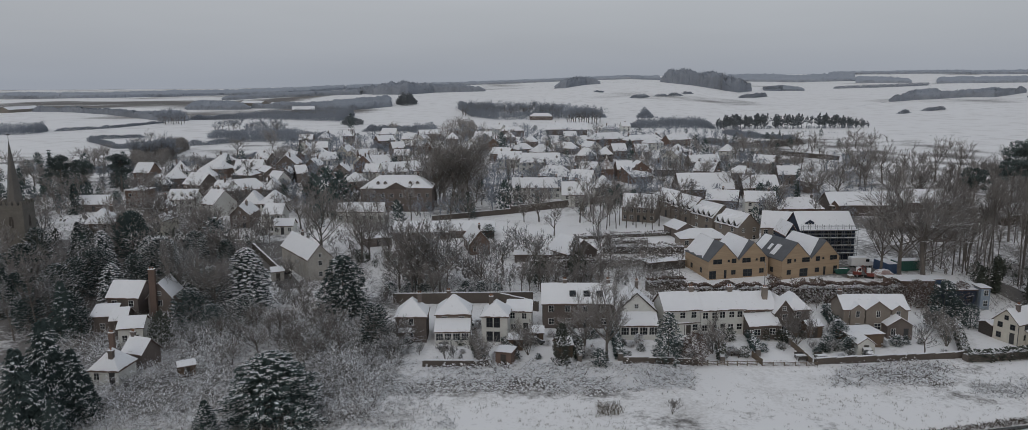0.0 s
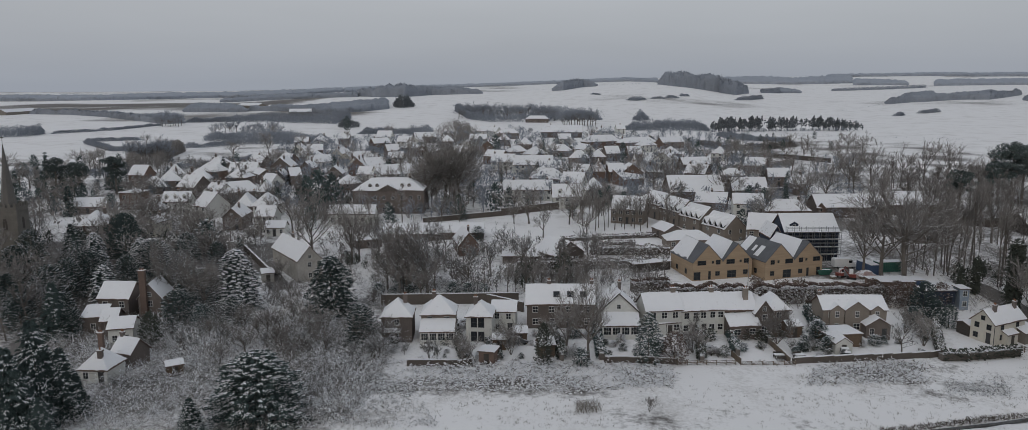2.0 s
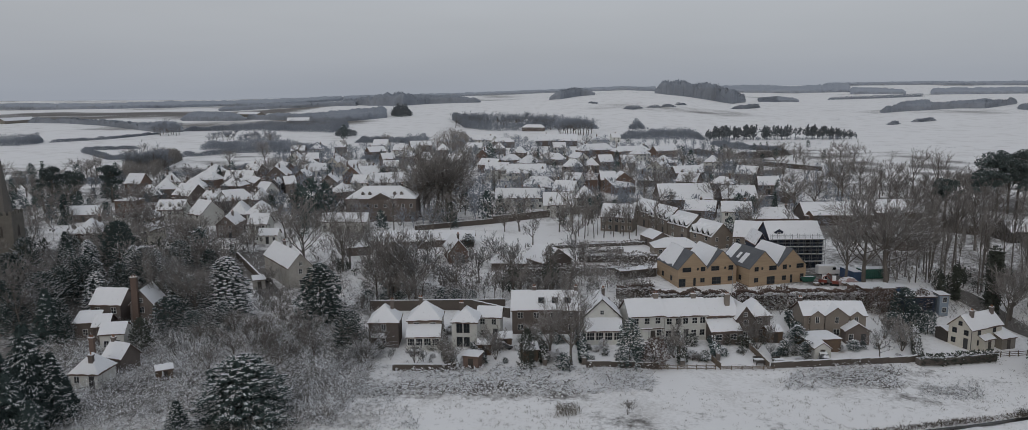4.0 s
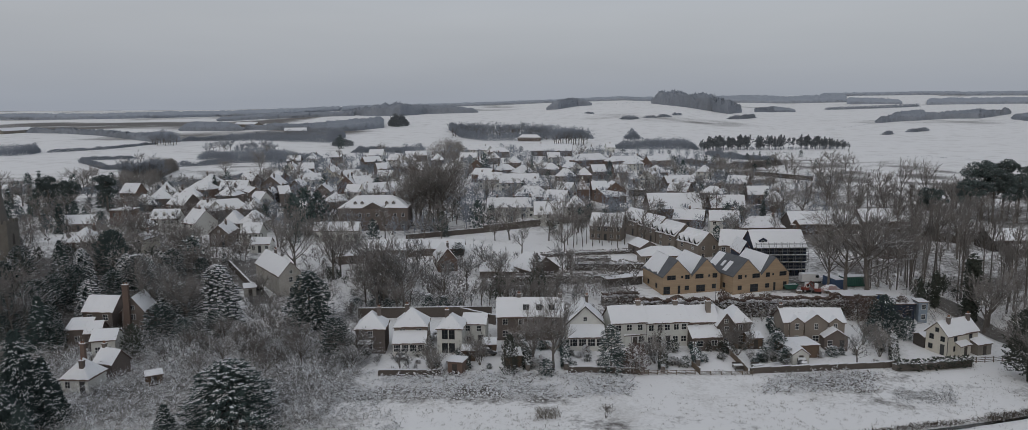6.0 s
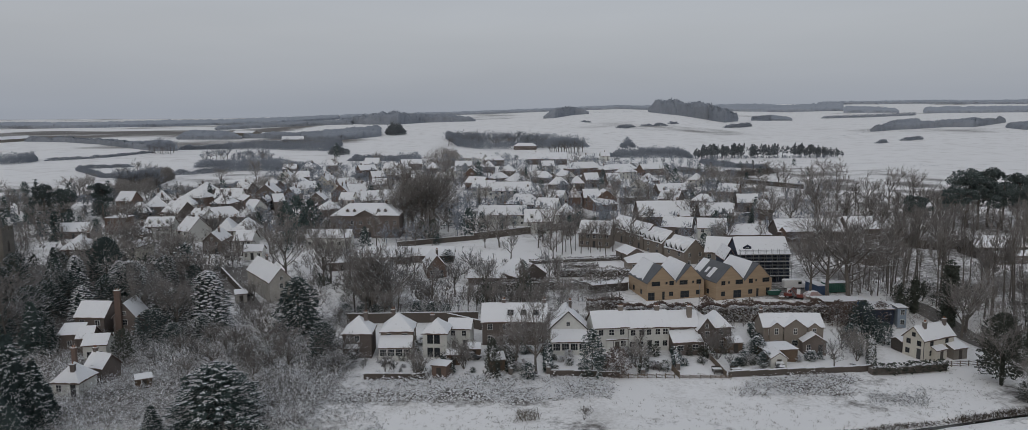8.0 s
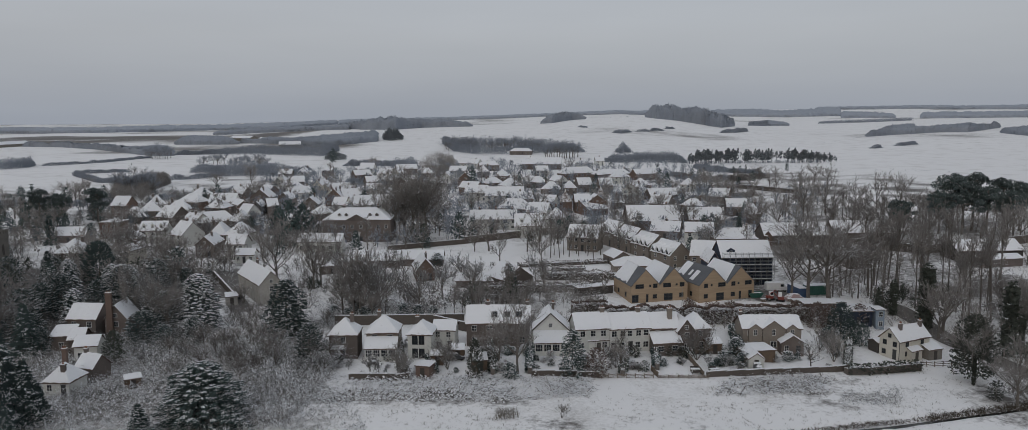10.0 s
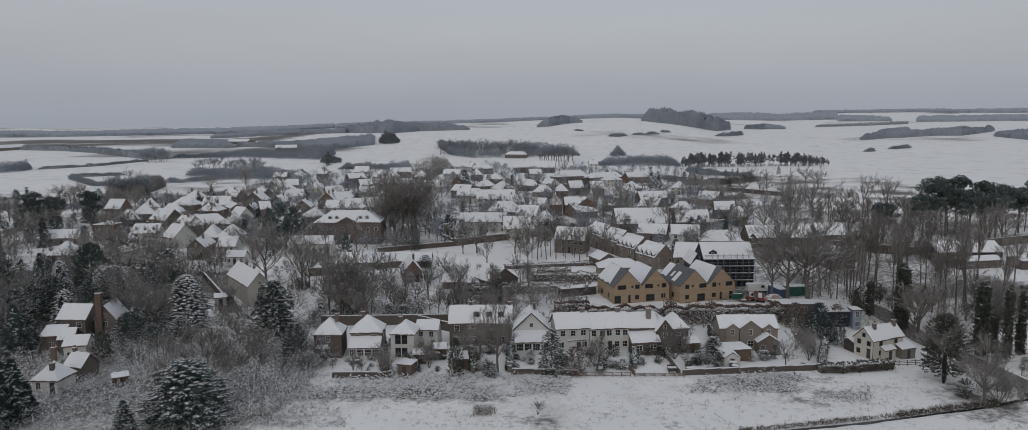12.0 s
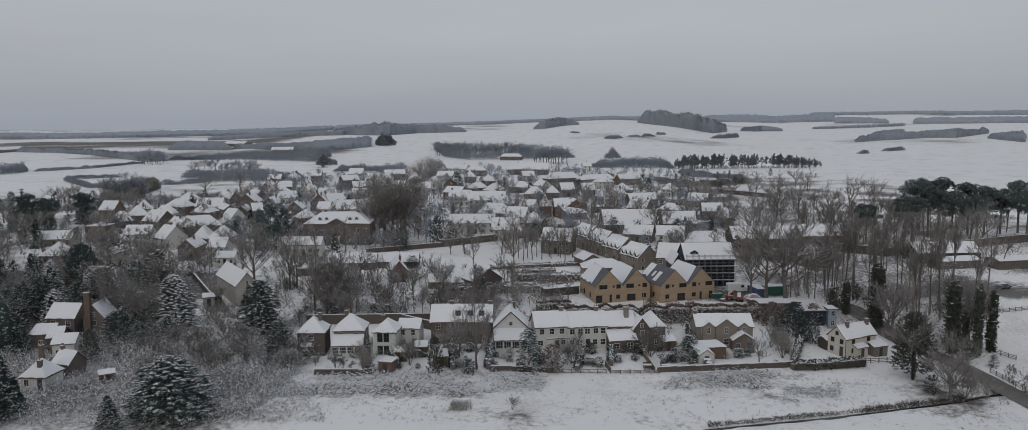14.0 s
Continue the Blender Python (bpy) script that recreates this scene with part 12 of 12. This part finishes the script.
plant('shrub', 1, -59.6, 131.2, 5.4, turn=65, twig='frosty_twig', wide=1.2)
plant('dome', 1, -126.0, 190.3, 9.4, turn=140, snowy=0.55, wide=1.0)
plant('dome', 2, -115.9, 193.6, 8.7, turn=155, snowy=0.65, wide=1.0)
plant('spruce', 2, -107.2, 150.2, 11.0, turn=250, snowy=0.55, wide=1.0)
plant('cedar', 2, -102.4, 178.5, 11.3, turn=100, snowy=0.8, wide=0.8)
plant('dome', 1, -85.2, 190.4, 8.5, turn=20, snowy=0.65, wide=1.0)
plant('dome', 1, -84.1, 200.4, 9.9, turn=245, snowy=0.55, wide=0.9)
garden_wall(-75.3, 203.6, -60.7, 180.2, 1.7, label='low garden wall capped with thick snow')
shed(-58.6, 173.7, 25, 2.7, 3, 2.2, 0.5, kind='lean', wall='weathered', label='small lean-to shed under snow')

# ---------- brown scrub between the cedar and the street ----------
thicket("garden_growth", ((-61.2, 128.1), (-34.1, 129.3), (-31.4, 148.6), (-69.8, 149.2)), 1500, 3.0, 70, mat='frosty_twig', coarse=True, thick=1.1, shoots=7, gaps=0.2, label='dense brown bare scrub below the street')
thicket("garden_growth", ((-51.7, 144.6), (-28.2, 152.8), (-31.9, 164.0), (-58.0, 166.3)), 900, 2.6, 71, mat='frosty_twig', coarse=True, thick=1.1, shoots=7, gaps=0.25, label='dense brown bare scrub below the street')

# ---------- growth round the ivy-clad trees by the lane ----------
thicket("garden_growth", ((102.2, 124.0), (112.9, 130.7), (122.2, 149.5), (109.7, 139.7)), 500, 2.4, 72, mat='twig', coarse=True, thick=1.2, shoots=3, gaps=0.3, label='bare hedgerow growth beside the lane')
plant('round', 2, 123.6, 154.2, 13.0, turn=164, wide=1.0)
plant('round', 2, 128.5, 158.6, 14.0, turn=286, wide=1.0)
plant('round', 2, 126.7, 152.3, 12.0, turn=175, wide=1.0)
plant('round', 2, 129.6, 163.0, 13.0, turn=185, wide=1.0)
plant('column', 12, 123.5, 151.9, 9.0, turn=155, leaf='ivy', snowy=0.05, wide=1.0)

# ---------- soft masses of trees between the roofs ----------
# groves farther off get twig and needle colours lightened to stand for haze
grove(((-123.8, 367.7), (-28.5, 365.9), (-49.1, 627.0), (-177.9, 559.2)), 230, 4.5, 9, 201, mat='hazed_twig')
grove(((-28.5, 365.9), (113.5, 363.3), (174.8, 615.9), (-51.0, 650.5)), 420, 4.5, 9, 202, mat='hazed_twig')
grove(((-84.2, 248.7), (-18.8, 242.8), (-28.5, 365.9), (-123.8, 367.7)), 150, 4.5, 9, 203, mat='hazed_twig')
grove(((-19.7, 254.4), (47.9, 280.5), (61.6, 364.3), (-28.5, 365.9)), 150, 4.5, 9, 204, mat='hazed_twig')
grove(((40.6, 248.2), (107.5, 242.4), (186.5, 427.4), (63.7, 397.7)), 190, 4, 8, 205, mat='hazed_twig')
grove(((-189.8, 290.0), (-97.7, 289.2), (-136.0, 415.1), (-227.7, 398.1)), 150, 4, 8, 206)
grove(((-110.6, 190.4), (-64.9, 190.5), (-92.7, 274.4), (-158.1, 274.8)), 110, 5, 9, 207)
grove(((-150.0, 224.0), (-134.0, 224.0), (-141.0, 238.0), (-157.0, 238.0)), 6, 9, 11, 260, shoots=650, inner=0.4, clear=0.4, label="dense brown crowns beside the churchyard")
grove(((-110.0, 217.0), (-93.0, 217.0), (-95.0, 228.0), (-113.0, 228.0)), 7, 7.5, 10, 261, shoots=600, inner=0.4, clear=0.4, label="dense brown crowns behind the old houses")
grove(((-84.2, 248.7), (-18.8, 242.8), (-48.0, 612.3), (-177.9, 559.2)), 60, 3.5, 7.5, 211, mat='hazed_needle', shoots=110, inner=0.6, broad=0.36, name='garden_evergreens', label='dark evergreen trees and bushes in village gardens')
grove(((-19.7, 254.4), (102.2, 273.0), (185.7, 601.0), (-51.0, 650.5)), 90, 3.5, 7.5, 212, mat='hazed_needle', shoots=110, inner=0.6, broad=0.36, name='garden_evergreens', label='dark evergreen trees and bushes in village gardens')
grove(((-181.3, 249.1), (-88.6, 248.7), (-142.3, 402.4), (-249.2, 404.8)), 50, 4, 8, 213, mat='hazed_needle', shoots=110, inner=0.6, broad=0.36, name='garden_evergreens', label='dark evergreen trees and bushes in village gardens')
grove(((-103.3, 142.6), (-67.9, 150.5), (-85.6, 203.9), (-162.2, 227.9)), 22, 4, 7, 214, mat='ivy', shoots=110, inner=0.6, broad=0.36, name='garden_evergreens', label='dark evergreen trees and bushes in village gardens')
grove(((-32.5, 265.8), (-21.5, 265.7), (-23.1, 279.6), (-33.7, 279.6)), 7, 16, 20, 215, shoots=1500, inner=0.5, label='dense brown crowns of tall trees beside the mansion', clear=0.3)
grove(((-74.4, 248.7), (-61.9, 251.0), (-66.1, 263.4), (-77.6, 263.4)), 6, 10, 14, 216, shoots=600, inner=0.45, label='dense dark crowns beside the mansion', clear=0.4)
grove(((-27.7, 163.7), (-20.1, 163.7), (-21.1, 167.5), (-27.6, 167.5)), 4, 13, 16, 221, shoots=1800, inner=0.45, broad=0.36, clear=0.3, label='dense twiggy crowns of trees behind the houses')
grove(((-2.6, 168.6), (13.9, 172.7), (13.7, 180.1), (-2.0, 176.8)), 10, 4, 7, 222, shoots=140, inner=0.4, clear=0.6, mat='ivy', label='dark shrubs behind the houses')
grove(((-15.4, 163.8), (-2.5, 166.7), (-2.7, 176.2), (-16.4, 173.6)), 8, 4, 8, 223, shoots=200, inner=0.35, clear=0.6)
grove(((111.9, 139.9), (118.7, 138.4), (128.2, 154.8), (119.2, 153.6)), 4, 4, 7, 225, shoots=160, inner=0.4, mat='ivy', label='dark ivy and holly growth beside the lane')
grove(((120.0, 172.7), (137.3, 171.2), (154.7, 201.5), (132.0, 197.8)), 4, 6, 9, 226, shoots=220, inner=0.2, mat='frosty_twig', label='soft bare crowns along the lane')
hedge(26.0, 167.7, 34.7, 168.6, 3.0, 1.8, 'beech', 120, per=30, snowy=0.06, label='copper beech hedge behind the white gabled house')
grove(((12.8, 168.4), (28.6, 168.8), (29.4, 182.9), (12.4, 183.0)), 16, 3.5, 6.5, 231, shoots=200, inner=0.3, clear=0.7, label='bare shrubs and small trees behind the houses')
grove(((51.6, 169.7), (66.2, 170.1), (66.8, 172.6), (52.1, 172.4)), 8, 2.5, 4, 232, shoots=160, inner=0.4, clear=0.7, mat='beech', label='brown-leaved shrubs behind the terrace')
far_trees()

# ---------- tall bare trees crowding the lane and the paddock ----------
rng = random.Random(77)
for i in range(7):
    px, py = inside(((108.0, 168.0), (130.0, 163.0), (139.0, 186.0), (112.0, 194.0)), rng)
    if any((px - a) ** 2 + (py - b) ** 2 < r * r for a, b, r in FOOT):
        continue
    plant("tall", i % 4, px, py, rng.uniform(17.0, 23.0), wide=rng.uniform(0.5, 0.7), turn=rng.uniform(0, 360))
grove(((126.0, 214.0), (137.0, 213.0), (140.0, 228.0), (128.0, 229.0)), 3, 12, 15, 241, shoots=900, inner=0.4, broad=0.3, clear=0.4, label="dense brown crowns beside the paddock")
grove(((108.0, 168.0), (130.0, 163.0), (139.0, 186.0), (112.0, 194.0)), 22, 2.5, 5, 242, shoots=170, inner=0.35, clear=0.6, label="bare underwood below the tall trees")
grove(((108.0, 165.0), (128.0, 160.0), (134.0, 178.0), (112.0, 184.0)), 9, 2.5, 4.5, 243, shoots=200, inner=0.5, clear=0.6, mat="ivy", label="dark holly and ivy below the tall trees", name="garden_evergreens")

# ---------- overgrown gardens behind the row ----------
grove(((-32.0, 163.0), (34.0, 167.0), (34.0, 204.0), (-38.0, 205.0)), 95, 2.5, 5.5, 244, shoots=190, inner=0.35, clear=0.75, label="bare shrubs crowding the old gardens")
grove(((-32.0, 163.0), (34.0, 167.0), (34.0, 204.0), (-38.0, 205.0)), 40, 2.5, 5.0, 245, shoots=190, inner=0.35, clear=0.75, mat="frosty_twig", label="snow-dusted shrubs crowding the old gardens")
plant("dome", 2, -24.5, 169.5, 8.6, 1.15, 60, 0.7, label="broad dark yew dusted with snow")
for i, (px, py, ph) in enumerate(((-30.5, 163.5, 3.2), (-27.0, 163.0, 2.6), (-23.2, 163.2, 3.0), (-14.0, 164.0, 3.6), (-10.5, 164.6, 3.0), (-7.0, 165.0, 2.6))):
    plant("dome", i % 3, px, py, ph, 1.35, i * 71, 0.8, label="rounded laurel bush heaped with snow")
grove(((12.0, 152.5), (34.0, 153.0), (34.0, 162.0), (12.0, 163.0)), 26, 2.5, 5.0, 246, shoots=200, inner=0.4, clear=0.6, label="bare shrubs close behind the houses")
grove(((34.0, 150.5), (62.0, 153.5), (62.0, 160.0), (34.0, 157.5)), 22, 2.0, 3.8, 247, shoots=180, inner=0.4, clear=0.6, label="bare shrubs close behind the houses")
grove(((-46.0, 182.0), (-24.0, 178.0), (-26.0, 206.0), (-58.0, 212.0)), 46, 2.5, 5.5, 248, shoots=190, inner=0.35, clear=0.5, label="bare shrubs between the street and the walled garden")
grove(((-44.0, 176.0), (-30.0, 172.0), (-30.0, 190.0), (-46.0, 196.0)), 14, 2.0, 4.0, 249, shoots=190, inner=0.5, clear=0.5, mat="ivy", label="dark shrubs between the street and the walled garden", name="garden_evergreens")
plant("round", 3, -42.5, 190.0, 15.0, 0.95, 40)
plant("round", 5, -37.0, 197.0, 11.5, 0.9, 140)

# ---------- the belt of trees between the building site and the lane ----------
rng = random.Random(91)
for i in range(13):
    px, py = inside(((92.0, 178.0), (110.0, 172.0), (116.0, 196.0), (94.0, 200.0)), rng)
    plant("tall", i % 4, px, py, rng.uniform(13.0, 19.0), wide=rng.uniform(0.55, 0.75), turn=rng.uniform(0, 360))
grove(((92.0, 176.0), (110.0, 170.0), (116.0, 192.0), (94.0, 198.0)), 30, 2.5, 5.5, 250, shoots=180, inner=0.4, clear=0.5, label="bare underwood between the building site and the lane")
grove(((94.0, 172.0), (110.0, 168.0), (114.0, 182.0), (96.0, 186.0)), 8, 3.0, 6.0, 251, shoots=220, inner=0.5, clear=0.5, mat="ivy", label="dark ivy and holly beside the lane", name="garden_evergreens")
grove(((118.8, 114.0), (128.0, 112.0), (129.0, 132.0), (121.5, 134.0)), 12, 3.0, 5.5, 252, shoots=260, inner=0.4, clear=0.5, label="bare brown bushes on the bank of the lane")
grove(((108.0, 118.0), (115.0, 116.0), (115.0, 132.0), (109.0, 134.0)), 9, 2.0, 4.0, 253, shoots=240, inner=0.4, clear=0.5, label="bare brown bushes on the bank of the lane")
